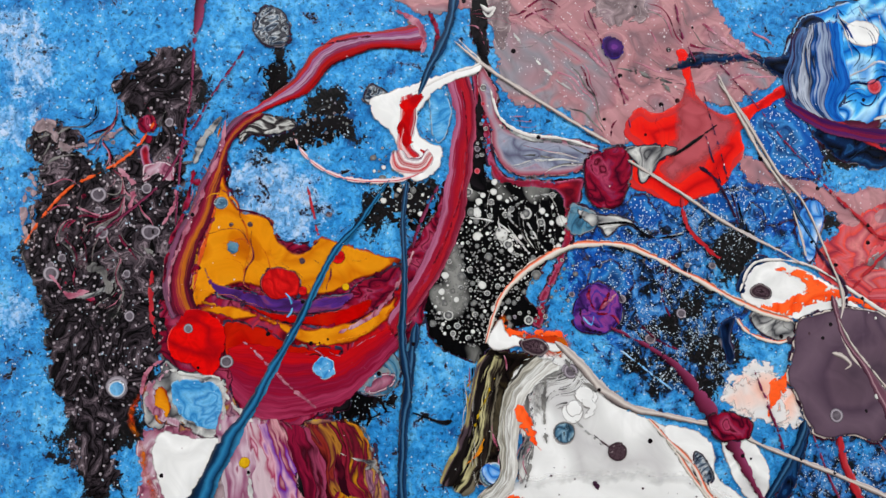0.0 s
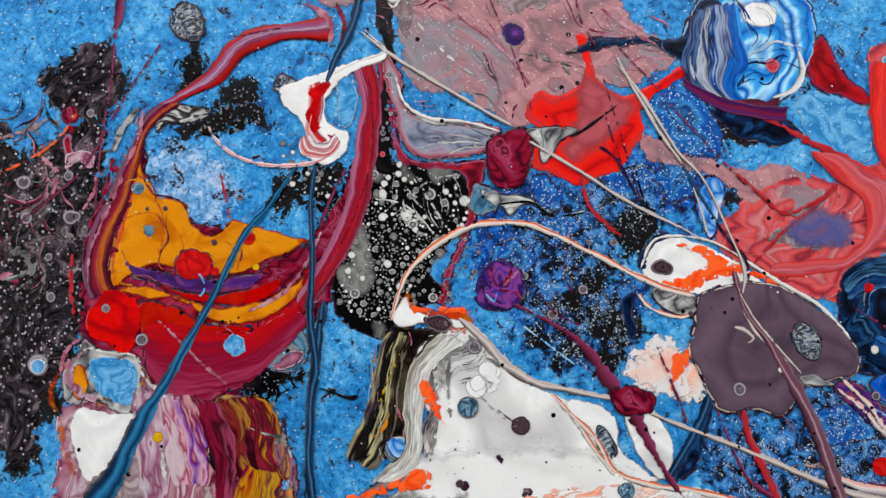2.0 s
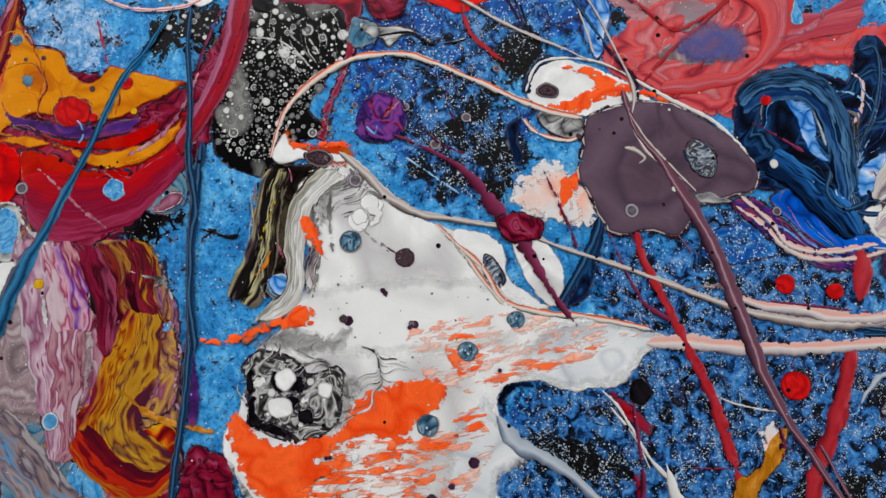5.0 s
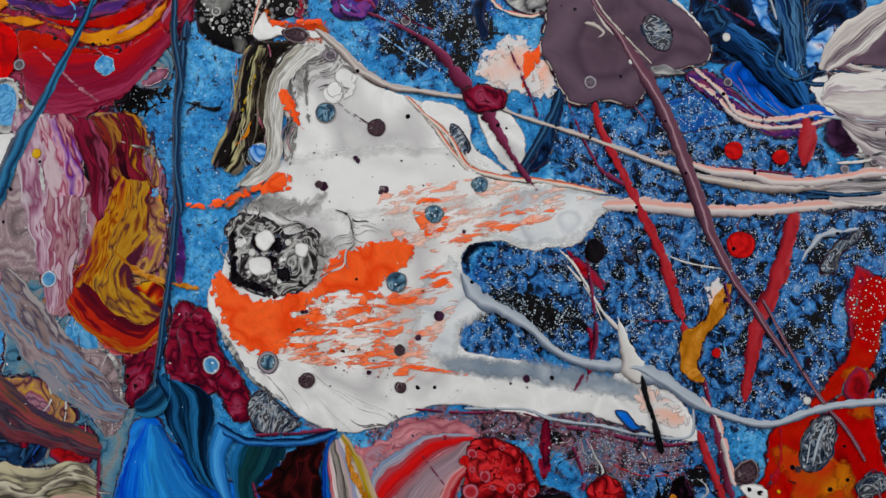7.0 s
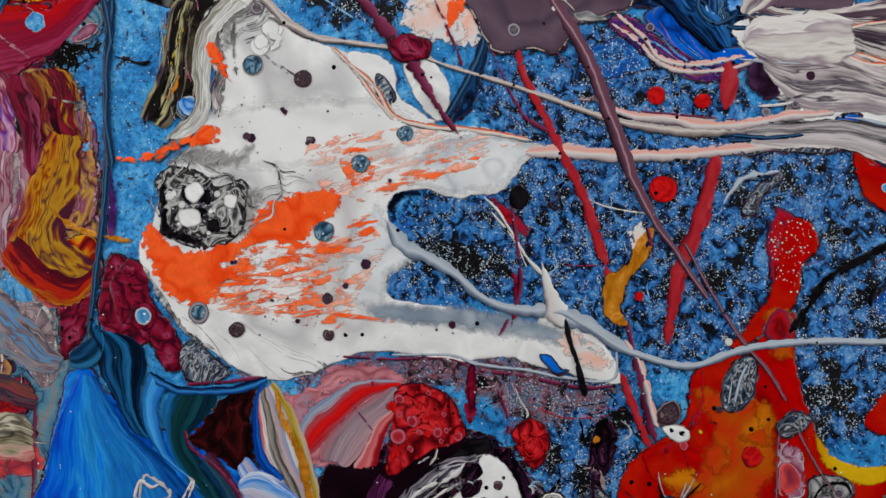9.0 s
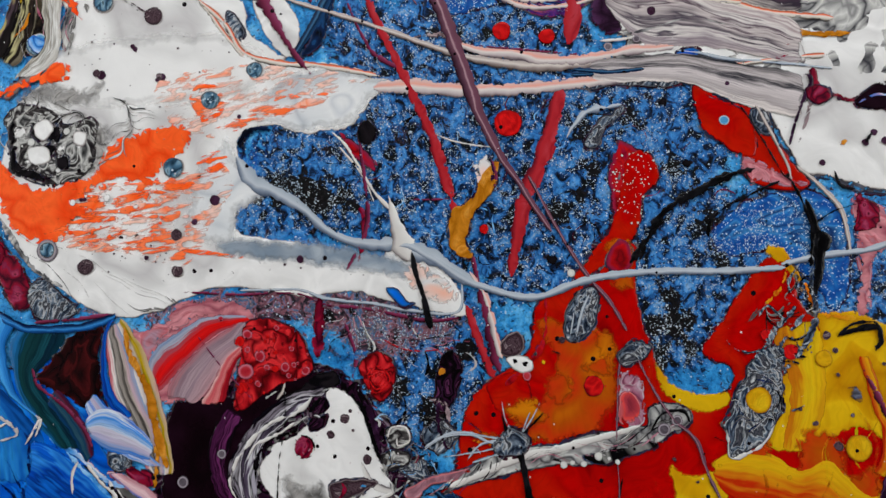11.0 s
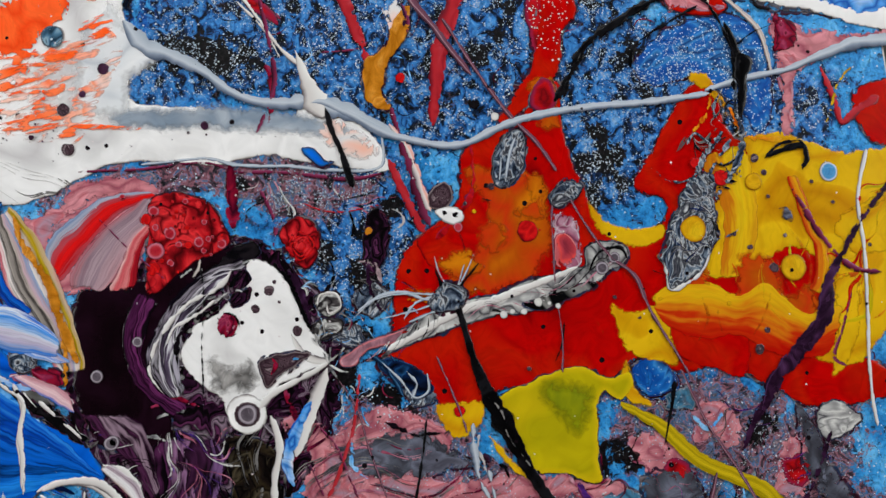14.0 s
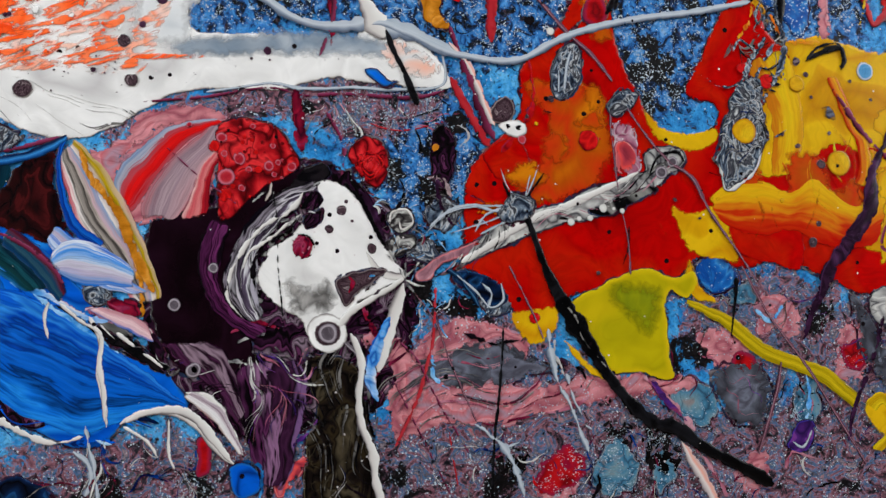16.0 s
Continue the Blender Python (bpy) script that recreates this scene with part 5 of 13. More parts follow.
strand("paint_strand", PLUMSTRAND, 7, [(73, 153.2, 5), (75.8, 140, 3.8), (80.4, 126.9, 3.4), (94.3, 107, 6.3), (110, 74.8, 10.6), (119.9, 49.7, 10.6), (126.7, 25.1, 10.6), (133.5, 0.8, 9.4), (143, -23.2, 6.3), (155.3, -47, 4.7), (172.5, -76.2, 3.8)], "long plum strand running down", h=0.8)
strand("paint_thread", CREAM, 8, [(75.8, 140, 0.9), (86.2, 121.8, 1.9), (108.5, 93.6, 1.6)], "pale thread", h=0.3)
strand("paint_strand", WHITESTRAND, 5, [(19.7, 154.9, 1.9), (30.2, 172.2, 2.2), (61.6, 169.5, 1.9), (97.4, 146.8, 2.8), (121, 132.5, 3.1), (137.7, 114, 2.2)], "pale rim line", h=0.4)
strand("paint_strand", ORANGESTRAND, 5, [(-125.6, 126.1, 2.5), (-116.9, 151.8, 4.4), (-98.5, 170.6, 6.3), (-72.1, 181.5, 5.6), (-46.1, 181.2, 5), (-20.9, 170.6, 4.7), (4, 157.5, 5), (25.5, 146.4, 5.6), (50.1, 138.4, 4.4)], "cream and orange arched strand", h=0.9)
strand("paint_strand", ORANGESTRAND, 4, [(15.8, 142.1, 2.5), (24.6, 131.8, 3.8), (39.9, 126.1, 3.8), (49.5, 128.8, 2.5)], "cream loop")
pool("paint_pool", GREYWHITE, 3, [(28.5, 144.5), (50.2, 140), (51, 128.7), (40, 127.7), (27.9, 134.9)], "pale folds")
pool("paint_pool", SALMON, 1, [(61.9, 173.5), (85.8, 198.3), (111.8, 209.8), (139.3, 201.2), (146.2, 174.5), (135.3, 155.7), (143.3, 142.3), (130.3, 133.5), (103.2, 141.6), (82.3, 152.6)], "dusty salmon pool", ragged=1)
pool("paint_pool", NAVY, 3, [(138.1, 152.3), (166.5, 160.8), (187.2, 154), (196.1, 151.8), (201.1, 170.8), (210.9, 176.7), (218.7, 169.7), (227.2, 159.4), (228.2, 115), (209.4, 106.7), (203.8, 82.2), (193.8, 71.9), (179.4, 77.3), (171.4, 87), (153.8, 91.1), (139.3, 98.2), (132.5, 123.8)], "navy marbled pool", h=0.6)
pool("paint_pool", BLUEPALE, 4, [(156.5, 152.7), (171.6, 150.2), (176.1, 133.9), (177.2, 114.8), (182.3, 105.1), (170.9, 112.1), (164, 134.6)], "pale blue fold in the navy", h=0.25)
for u, v, r in [(150.4, 143.2, 4.1)]:
    cell("paint_cell", CELLRED, 6, u, v, r, "red drop")
pool("paint_pool", BLUEWAVE, 4, [(147.5, 88.4), (160.1, 93.9), (174.4, 86.9), (178.8, 71.2), (204.7, 63.7), (215.8, 57), (186.1, 55.5), (169, 62.5), (155.3, 75.5)], "bright blue flow", h=0.4)
pool("paint_pool", INDIGO, 3, [(126.1, 86.4), (141.5, 88.7), (152.3, 75.7), (169, 62.5), (192.3, 58.2), (203.8, 54.6), (185.2, 46.4), (167.8, 50.3), (150.9, 60.4), (139.8, 70.2)], "violet and pink flow")
strand("paint_strand", PINKSTRAND, 5, [(129, 84.7, 2.5), (143.1, 73.1, 4.4), (153.9, 60.2, 5), (171.1, 53.2, 4.4), (194.8, 53.5, 3.8), (216.1, 60.1, 3.8)], "pink white strand")

# the big white form
pool("paint_pool", ORANGEBROWN, 3, [(-123.6, 127.6), (-118.8, 140.4), (-112.2, 142.3), (-109.2, 135.6), (-86.6, 133.6), (-76.6, 127.1), (-79.1, 119.5), (-90.3, 117.5), (-99.8, 123), (-112.8, 122.1), (-120.8, 121.9)], "burnt orange head with white rim", h=0.6)
pool("paint_pool", BROWNBLACK, 2, [(-126.4, 119.6), (-119.2, 123.1), (-101.5, 120.8), (-100.1, 114.9), (-110, 105.7), (-107.3, 86.3), (-114.2, 64.5), (-127.3, 49.4), (-140, 53.2), (-142.9, 65.9), (-134.7, 78.2), (-129.5, 93.9), (-131.8, 106.9)], "black gap beside the white form", ragged=1.2)
pool("paint_pool", MAUVEFLOW, 4, [(-130.9, 106.9), (-121.1, 112.8), (-122.3, 100), (-128.1, 84.2), (-136.4, 71.9), (-142.4, 59.6), (-137.9, 78.4), (-134.4, 92.6)], "mauve sliver with yellow rim")
pool("paint_pool", WHITE, 2, [(-106.5, 114.6), (-93.4, 122.6), (-77.4, 120), (-62.1, 103.1), (-46.8, 89.5), (-28.3, 82.2), (-16.3, 72.1), (-1.9, 49.5), (4.7, 30.8), (1.8, 6.5), (-28.7, 7.9), (-90.6, 10.5), (-128.1, 12.2), (-137.4, 18.8), (-118.2, 33.4), (-102.2, 40.4), (-108.3, 48.5), (-105.2, 70.3), (-113, 86.6), (-117.3, 96.5)], "white form, upper body", h=0.5)
pool("paint_pool", GREYWHITE, 3, [(-113.5, 94.7), (-103.4, 111.8), (-87.1, 117.4), (-100.5, 98.8), (-97.9, 79.5), (-101.8, 54.4), (-106.7, 48.4), (-107.9, 64.2), (-105, 76.7)], "grey streaked edge", ragged=0.6)
strand("paint_strand", CREAM, 5, [(-86.8, 127.1, 4.4), (-74.4, 116.6, 6.3), (-59.1, 99.7, 6.9), (-43.6, 89.9, 5.6), (-18.8, 84.2, 4.4), (5.9, 78.8, 3.1), (36.1, 66.3, 3.1), (80.6, 48.6, 3.8), (124.2, 29.7, 5), (158.9, 20.6, 7.5), (202.2, 18.6, 9.4)], "long grey cream strand", h=0.8)
pool("paint_pool", ORANGERED, 5, [(-110.3, 91.3), (-105.5, 92.6), (-100.9, 84.4), (-97.3, 77.9), (-98.1, 73.1), (-94.5, 66.6), (-101.3, 71.7), (-105.9, 78.3)], "orange red leaf-shaped splash", h=0.5)
pool("paint_pool", ORANGERED, 5, [(-121.2, 38.2), (-111.6, 41.8), (-103.8, 39.5), (-105, 31.2), (-111.9, 30), (-127.8, 27.6), (-143.7, 23.7), (-162.8, 22.4), (-178.6, 27.4), (-185, 30.8), (-165.9, 25.6), (-146.8, 28.5), (-130.8, 33.3)], "orange red flame with a long tail", h=0.5)
pool("paint_pool", WHITE, 2, [(-135.4, 17.1), (-106.9, 39), (-72.4, 41.8), (-31.6, 42.3), (1.8, 40), (21.4, 33), (47.5, 28.6), (66.7, 21.7), (93.9, 14.9), (75.6, 6.3), (61.8, -7.9), (42.1, -11.3), (25.9, -8), (6.3, -4.5), (-4.2, -14.5), (-2.2, -27.8), (7.2, -38.2), (-5.9, -50.6), (-6.6, -64.3), (12.9, -69.8), (45, -76.6), (70.3, -85.8), (79.8, -76), (87, -61.9), (92.9, -81.5), (111.2, -92.6), (119.6, -108.2), (120.7, -121.5), (90.9, -113.9), (59.6, -104.3), (27.3, -104.4), (-11.4, -96.3), (-38.1, -101.6), (-58.4, -108.9), (-81.9, -110.1), (-105.2, -98.7), (-128.4, -81.1), (-144.8, -56.9), (-154.7, -39.6), (-155.6, -25.8), (-147.6, -14.4)], "white form, lower body", h=0.6)
pool("paint_pool", SMOKE, 4, [(-144.4, 9.2), (-135.4, 17.1), (-121.5, 16.9), (-104.7, 5), (-90.8, 7.5), (-88.1, -9.5), (-95.6, -25.8), (-112.9, -30.8), (-130, -27.2), (-140, -16.5), (-141.2, 0.5)], "black and white marbled cell", ragged=0.8)
pool("paint_pool", ORANGERED, 5, [(-154.2, -25.8), (-149.7, -14.3), (-141.9, -19.8), (-133.5, -27.7), (-112.9, -31.5), (-92.1, -24.3), (-83, -9.8), (-67.4, -2.3), (-43.6, -0.4), (-33, -4.4), (-37.7, -17.5), (-47.9, -21.8), (-53.5, -34.8), (-78.8, -31.7), (-95.9, -35.8), (-103, -42.1), (-89.7, -49.4), (-103.5, -55.4), (-110.8, -66.6), (-127.8, -64.1), (-141.2, -53.4), (-150.5, -39.5)], "orange red stain on the white", h=0.2, ragged=1.6, grain=6)
pool("paint_pool", CORAL, 4, [(-102.9, -38.7), (-82.2, -33.2), (-55.3, -36.4), (-41.7, -32.1), (-38.8, -42.2), (-59.1, -47.7), (-49.4, -54.9), (-63.2, -64), (-36.9, -75.2), (-63.6, -73.9), (-90.4, -67.7), (-110.8, -66.6), (-117.1, -51.3)], "coral veil breaking up on the white", h=0.12, ragged=2.5, grain=7)
strand("paint_strand", PINKSTRAND, 5, [(76, 12.8, 8.5), (98.5, 12.7, 11.2), (123.9, 8.7, 9.8), (155.4, 6.3, 8.5), (189.9, 7.6, 7.9), (224, 8.6, 6.6), (254.6, 9.7, 7.9), (285, 10.9, 9.8)], "pink and white drawn strand", h=0.6)
strand("paint_strand", ORANGESTRAND, 5, [(-26.7, 74.8, 3.3), (-10.6, 59.4, 3.9), (1.8, 40, 4.6), (21.4, 32, 4.6), (50.8, 27.7, 4.6), (79.6, 19.8, 3.9)], "coral and white edge strand", h=0.4)
strand("paint_strand", PALESTRAND, 6, [(86, -79, 3), (93, -79.9, 5.6), (111.2, -91.9, 5.9), (129.3, -103.9, 5.3), (159.8, -112.4, 5.3), (188.1, -104.9, 5.9), (221.8, -101.8, 5.3), (266.1, -103.8, 4.6), (299.2, -103.8, 4.6)], "long pale grey strand", h=0.9)
strand("paint_strand", BLACKSTRAND, 8, [(92.8, -82.1, 1.6), (94.1, -92.7, 3.9), (97.6, -107.2, 3.3), (100.4, -123.2, 5.3), (101.4, -127.9, 2)], "short black splash stroke", h=0.8)

# lower right: red and yellow field
pool("paint_pool", RED, 2, [(160.3, -117.4), (174.9, -107.3), (193.9, -103.7), (207.5, -85.7), (218.5, -84.8), (219.1, -98.9), (216.8, -111.3), (219.1, -123.9), (222.8, -139.7), (227.8, -158.6), (242.3, -175), (261.2, -169.9), (265.2, -157.7), (250.3, -147.5), (263.9, -129.6), (276.1, -111.6), (291.1, -96.8), (303.2, -102.2), (307.8, -125.9), (328.4, -142.7), (347.2, -184.1), (351.9, -246), (369.2, -262.3), (380.3, -278.2), (333.9, -281.6), (298.5, -258.2), (283.6, -251.3), (259, -249.9), (241.1, -239.6), (221.9, -250.8), (197.1, -252.4), (166.6, -244.6), (144.2, -258.6), (131.9, -257.9), (124, -233), (106.2, -219.6), (87.7, -218.6), (106.6, -213.5), (114.5, -183.1), (121.7, -165), (137.9, -153.5), (154.1, -142)], "glossy red field", h=0.5)
pool("paint_pool", YELLOW, 3, [(288.2, -93.5), (297.7, -91.6), (306.2, -104), (314, -126.3), (335.6, -129.1), (359.6, -141.4), (380.5, -145.7), (402.5, -150.1), (397.3, -217.8), (369.9, -253.1), (350.8, -261.2), (333, -251), (348, -215), (337, -195.9), (318.3, -197.9), (289.8, -205.5), (278.1, -195.6), (273, -179.8), (286.2, -168.2), (299.4, -156.6), (312.7, -144.9), (308.2, -119.7), (299.8, -106.7)], "glossy yellow field", h=0.4, ragged=0.8)
pool("paint_pool", ORANGEBROWN, 3, [(161.5, -123.7), (192.3, -128.6), (204.2, -138.6), (206.1, -157.4), (201.8, -175.8), (188.5, -190.5), (157.3, -194.2), (126.3, -193.7), (120.7, -183.5), (139.2, -184.5), (158.7, -170.2), (169.1, -152.2), (163.6, -139.4)], "burnt orange flow in the red", h=0.25, ragged=1)
pool("paint_pool", YELLOW, 3, [(223.6, -150.6), (233.7, -163.6), (248.8, -170.7), (264.3, -170.1), (260.6, -179.1), (245, -181.3), (228.5, -171.1)], "yellow strip")
pool("paint_pool", ROSE, 1, [(59.8, -278.2), (79.9, -248.8), (104.9, -244.1), (134.6, -264.2), (121.3, -281.7), (83.7, -291.8)], "dusty rose flow")
pool("paint_pool", ROSE, 1, [(46.2, -243.6), (64.4, -244.6), (74.4, -256), (90.3, -268.8), (118.4, -284.4), (165.4, -288.8), (212.2, -299.3), (220.3, -307.5), (203.2, -310), (161.5, -306.8), (113.9, -305.2), (77.5, -299.8), (52.8, -300.2), (50.6, -281.4), (57.8, -261.5)], "dusty rose smears", ragged=1.5)
pool("paint_pool", SLATE, 2, [(73.1, -261.9), (92.2, -259.9), (117.4, -259.3), (139.1, -276.6), (150.7, -282.3), (118.4, -284.4), (93.7, -282), (76.5, -275)], "slate grey smear", ragged=1.2)
pool("paint_pool", SLATE, 2, [(231.2, -303.6), (255, -302.5), (263.6, -323.7), (249.8, -339.8), (232, -329.3)], "slate grey swirl", ragged=1.2)

# lower left: blue wave
pool("paint_pool", BLUEWAVE, 3, [(-201.9, -100.8), (-187.8, -98), (-177.7, -111.8), (-157.5, -129.1), (-137.3, -139.7), (-113.9, -150.4), (-94.7, -176.9), (-82.4, -202.9), (-77.1, -234.9), (-144.3, -246.3), (-247.1, -231.5), (-253.5, -198.6), (-224.8, -173), (-213.4, -140.3), (-205.7, -114)], "glossy blue wave of paint", h=0.7)
strand("paint_strand", NAVYSTRAND, 6, [(-165.1, 136.9, 5.3), (-169.7, 102.2, 7.2), (-172.4, 71.1, 6.6), (-172.8, 33.2, 5.9), (-176.4, -7.6, 5.9), (-182, -41.2, 5.3), (-187.2, -78, 3.9)], "long dark blue vertical strand", h=1.0)
pool("paint_pool", SCARLETBUB, 3, [(-6, -118.8), (13.7, -116.4), (29.2, -129.8), (33.2, -145.9), (24.8, -152), (11.7, -154.7), (-1.7, -163.8), (-14.9, -166.6), (-10.7, -147.5)], "scarlet bubbly pool", h=0.6)
pool("paint_pool", SCARLETBUB, 3, [(58.9, -143.7), (70.4, -137.8), (79.6, -144.5), (79.4, -157.1), (71.9, -166.2), (62.8, -159.6)], "scarlet rose-shaped drop", h=0.8)
pool("paint_pool", DARKPURPLE, 2, [(-49.2, -161.3), (-33.5, -159.1), (-5.4, -157.7), (10.4, -152.4), (29.2, -148.8), (41.7, -147.9), (28.4, -165.8), (2.8, -179.8), (-10.6, -200.7), (-8.5, -222.3), (-12.6, -243.6), (-31.4, -248.6), (-49.5, -238.4), (-56.2, -216.5), (-55.8, -185.7)], "almost black purple pool", h=0.6, ragged=1)
pool("paint_pool", WHITE, 4, [(41.3, -157.2), (50.5, -159.3), (59.4, -167.6), (64.8, -183.4), (68.6, -199), (75.5, -214.8), (62.8, -220.2), (47.1, -225.5), (37.2, -237.2), (27.6, -242.8), (18.5, -239.2), (16.1, -226.8), (4.3, -213.8), (-1.3, -201.2), (5.5, -189.2), (21.4, -180.9), (31.2, -172.2)], "white mask-like drop with a long tip", h=0.8)
pool("paint_pool", BROWNBLACK, 2, [(14.8, -248.9), (37.9, -254.1), (41.8, -279.4), (40.9, -327.9), (41.9, -352.4), (1.7, -342.5), (5.4, -295.2), (15.8, -273.4)], "brown black streaked flow", ragged=1)

# crusts of black scum
pool("paint_pool", CRUST, 1, [(-336.7, 272.2), (-321.3, 288.6), (-296, 295.4), (-286.1, 275.9), (-292, 253.1), (-310.9, 246.6), (-330, 256.1)], "black and mauve crusted scum", h=0.3, ragged=2.5, grain=6, halo=False)
pool("paint_pool", CRUST, 1, [(-383.1, 246.1), (-361.3, 251.1), (-345, 227.1), (-323.4, 240), (-295.1, 249.9), (-297.6, 214.5), (-300.1, 182.6), (-302.7, 154.1), (-333.5, 141.6), (-361.3, 138.5), (-377.6, 166.7), (-384.3, 185.6), (-375.9, 214.2)], "black and mauve crusted scum", h=0.3, ragged=2.5, grain=6, halo=False)
pool("paint_pool", CRUST, 1, [(-364.6, 147.9), (-333.5, 141.6), (-305.8, 154.1), (-308.1, 116.5), (-325.8, 79.4), (-331.3, 51.9), (-346.3, 42.8), (-356.5, 79.6), (-369.9, 116.7)], "black and mauve crusted scum", h=0.3, ragged=2.5, grain=6, halo=False)
pool("paint_pool", SCUM, 1, [(-247.4, 243.7), (-228.4, 256.8), (-206, 263.5), (-199.5, 248.9), (-212.2, 237.4), (-231.3, 234.1)], "black scum", h=0.3, ragged=2, grain=5, halo=False)
pool("paint_pool", SCUM, 1, [(-255.9, 281.1), (-246.4, 291), (-231.9, 286.2), (-231.8, 273.1), (-244.5, 266.5)], "black scum", h=0.3, ragged=2, grain=5, halo=False)
pool("paint_pool", SCUM, 1, [(-207.9, 100.5), (-182.7, 103.5), (-176.4, 91), (-201.5, 78.7), (-210.9, 84.9)], "black scum", h=0.3, ragged=2, grain=5, halo=False)
pool("paint_pool", SCUM, 1, [(-192.8, 211.7), (-170.4, 218.2), (-154.3, 215.1), (-157.5, 192.4), (-176.8, 192.4)], "black scum", h=0.3, ragged=2, grain=5, halo=False)

# foam in the black pool and crust at the upper left
foam("foam", [(-139.8, 213.5), (-122.1, 217.8), (-102.7, 215.3), (-84.9, 208.8), (-80.2, 186.2), (-91.6, 171.6), (-112.6, 179.7), (-118.9, 192.5), (-135, 202.2)], 90, 0.5, 4.2, [CELLWHITE, CELLWHITE, CELLRING], 3, "white foam cells on black", 3)
foam("foam", [(-139.9, 202.2), (-122.2, 194.1), (-102.9, 179.7), (-93.3, 170), (-103, 154), (-116, 141.3), (-128.8, 125.4), (-144.7, 128.6), (-157.5, 141.3), (-152.7, 163.6), (-144.1, 182.8)], 430, 0.5, 3.3, [CELLGREY, CELLRING, CELLWHITE, CELLRING, CELLGREY], 3, "grey ringed foam cells on black", 4)
foam("foam", [(-189.8, 234.3), (-176.9, 236), (-176.9, 221.4), (-157.6, 218.3), (-157.6, 205.3), (-167.2, 192.4), (-180, 202), (-191.3, 214.9)], 40, 0.7, 3.0, [CELLWHITE, CELLRING, CELLGREY], 3, "pale foam cells beside the strand", 5)
foam("foam", [(-130.6, 280.6), (-125.7, 283.9), (-124.5, 264.2), (-126.6, 224.9), (-131.1, 224.9), (-129.1, 257.6)], 14, 1.0, 2.4, [CELLRING, CELLPALE, CELLPINK], 3, "ringed cells along the black flow", 6)
foam("foam", [(-379.8, 239.7), (-336, 243.2), (-295.3, 256.4), (-291.3, 214.5), (-299.8, 166.7), (-333.5, 141.6), (-364.5, 141.6), (-377.7, 173)], 70, 0.6, 3.6, [CELLPALE, CELLDARK, CELLPALE, CRUST, WINE], 2, "mauve and grey ringed cells in the black crust", 7)
foam("foam", [(-364.5, 141.6), (-315, 147.8), (-308.1, 116.5), (-332.4, 98), (-357.2, 104.3)], 30, 0.5, 1.8, [CELLDARK, CELLPALE], 2, "small grey cells in the black crust", 8)
foam("foam", [(-93.4, 147.6), (-80.2, 179.7), (-74, 160.4), (-83.8, 141.2), (-106.4, 128.5), (-119.2, 122.2), (-112.7, 141.3)], 36, 0.8, 3.2, [CELLGREY, CELLPALE, CELLRING], 4, "ringed cells under the strand", 10)
foam("foam", [(-247.4, 247), (-222.1, 266.7), (-202.7, 257), (-209, 237.5), (-234.6, 237.3)], 26, 0.5, 1.6, [CELLPALE, CELLGREY], 2, "small cells in the scum", 12)
for u, v, r in [(-314.3, 188.3, 4.5), (-340.3, 188.2, 3.8), (-367.6, 165.1, 4.5), (-311.2, 188.9, 3.2), (-326.3, 165.2, 2.6), (-343, 209.5, 4.5), (-324.2, 141.6, 3.2), (-330.1, 102.6, 6.4)]:
    cell("paint_cell", CELLPALE, 3, u, v, r, "pale ringed cell in the scum")
for u, v, r in [(-316.6, 249.7, 5.8), (-288.2, 216.1, 2.6), (-287.4, 207.5, 2.9)]:
    cell("paint_cell", WINE, 3, u, v, r, "wine red cell")
for u, v, r in [(-274.7, 205, 3.8)]:
    cell("paint_cell", CELLBLUE, 5, u, v, r, "blue cell in the orange")
for u, v, r in [(-267.7, 180.1, 3.8)]:
    cell("paint_cell", TEAL, 5, u, v, r, "teal cell in the orange")
for u, v, r in [(-258.1, 192.9, 1.6), (-268.9, 192.8, 1.3), (-229.1, 172.5, 1.9), (-214.1, 198.7, 1.9)]:
    cell("paint_cell", CELLDARK, 5, u, v, r, "dark dot")
for u, v, r in [(-228.6, 155.7, 2.9), (-209.2, 174.7, 4.2)]:
    cell("paint_cell", CELLRED, 5, u, v, r, "red cell")
for u, v, r in [(-204.6, 157.9, 2.2), (-259.9, 60.8, 3.2)]:
    cell("paint_cell", CELLYELLOW, 5, u, v, r, "yellow cell")
strand("paint_thread", SKYBLUE, 6, [(-238.4, 154.7, 1), (-235.2, 150.9, 1.3), (-234.2, 144.6, 1.3), (-237.3, 140.8, 1)], "pale blue squiggle", h=0.2)
for u, v, r in [(-270.1, 116.4, 3.8), (-291.4, 134.6, 2.9)]:
    cell("paint_cell", CELLPALE, 6, u, v, r, "pale curl cell")
for u, v, r in [(-330.1, 101.7, 5.1)]:
    cell("paint_cell", CELLSKY, 4, u, v, r, "blue bubble")
strand("paint_thread", ORANGETHIN, 4, [(-272.7, 233.9, 1.6), (-275, 217.8, 1.9), (-280.8, 192.2, 2.6), (-286.7, 169.9, 2.6), (-290.1, 151, 1.9)], "orange vein", h=0.3)
strand("paint_thread", OCHRE, 4, [(-284.6, 192.2, 1.6), (-287.5, 176.2, 1.9), (-288.6, 154.1, 1.9), (-277.5, 147.8, 1.9), (-265, 145.3, 1.3)], "yellow vein", h=0.3)
strand("paint_strand", WINE, 4, [(-294, 192.1, 3.8), (-299.9, 169.9, 4.5), (-297.9, 147.8, 4.5)], "mauve vein", h=0.3)
strand("paint_thread", REDWHITE, 4, [(-222.2, 279.8, 1.9), (-212.7, 293, 2.6), (-193.3, 299.1, 2.6), (-170.7, 302.7, 2.6), (-162.5, 308.4, 1.9)], "mauve vein", h=0.3)
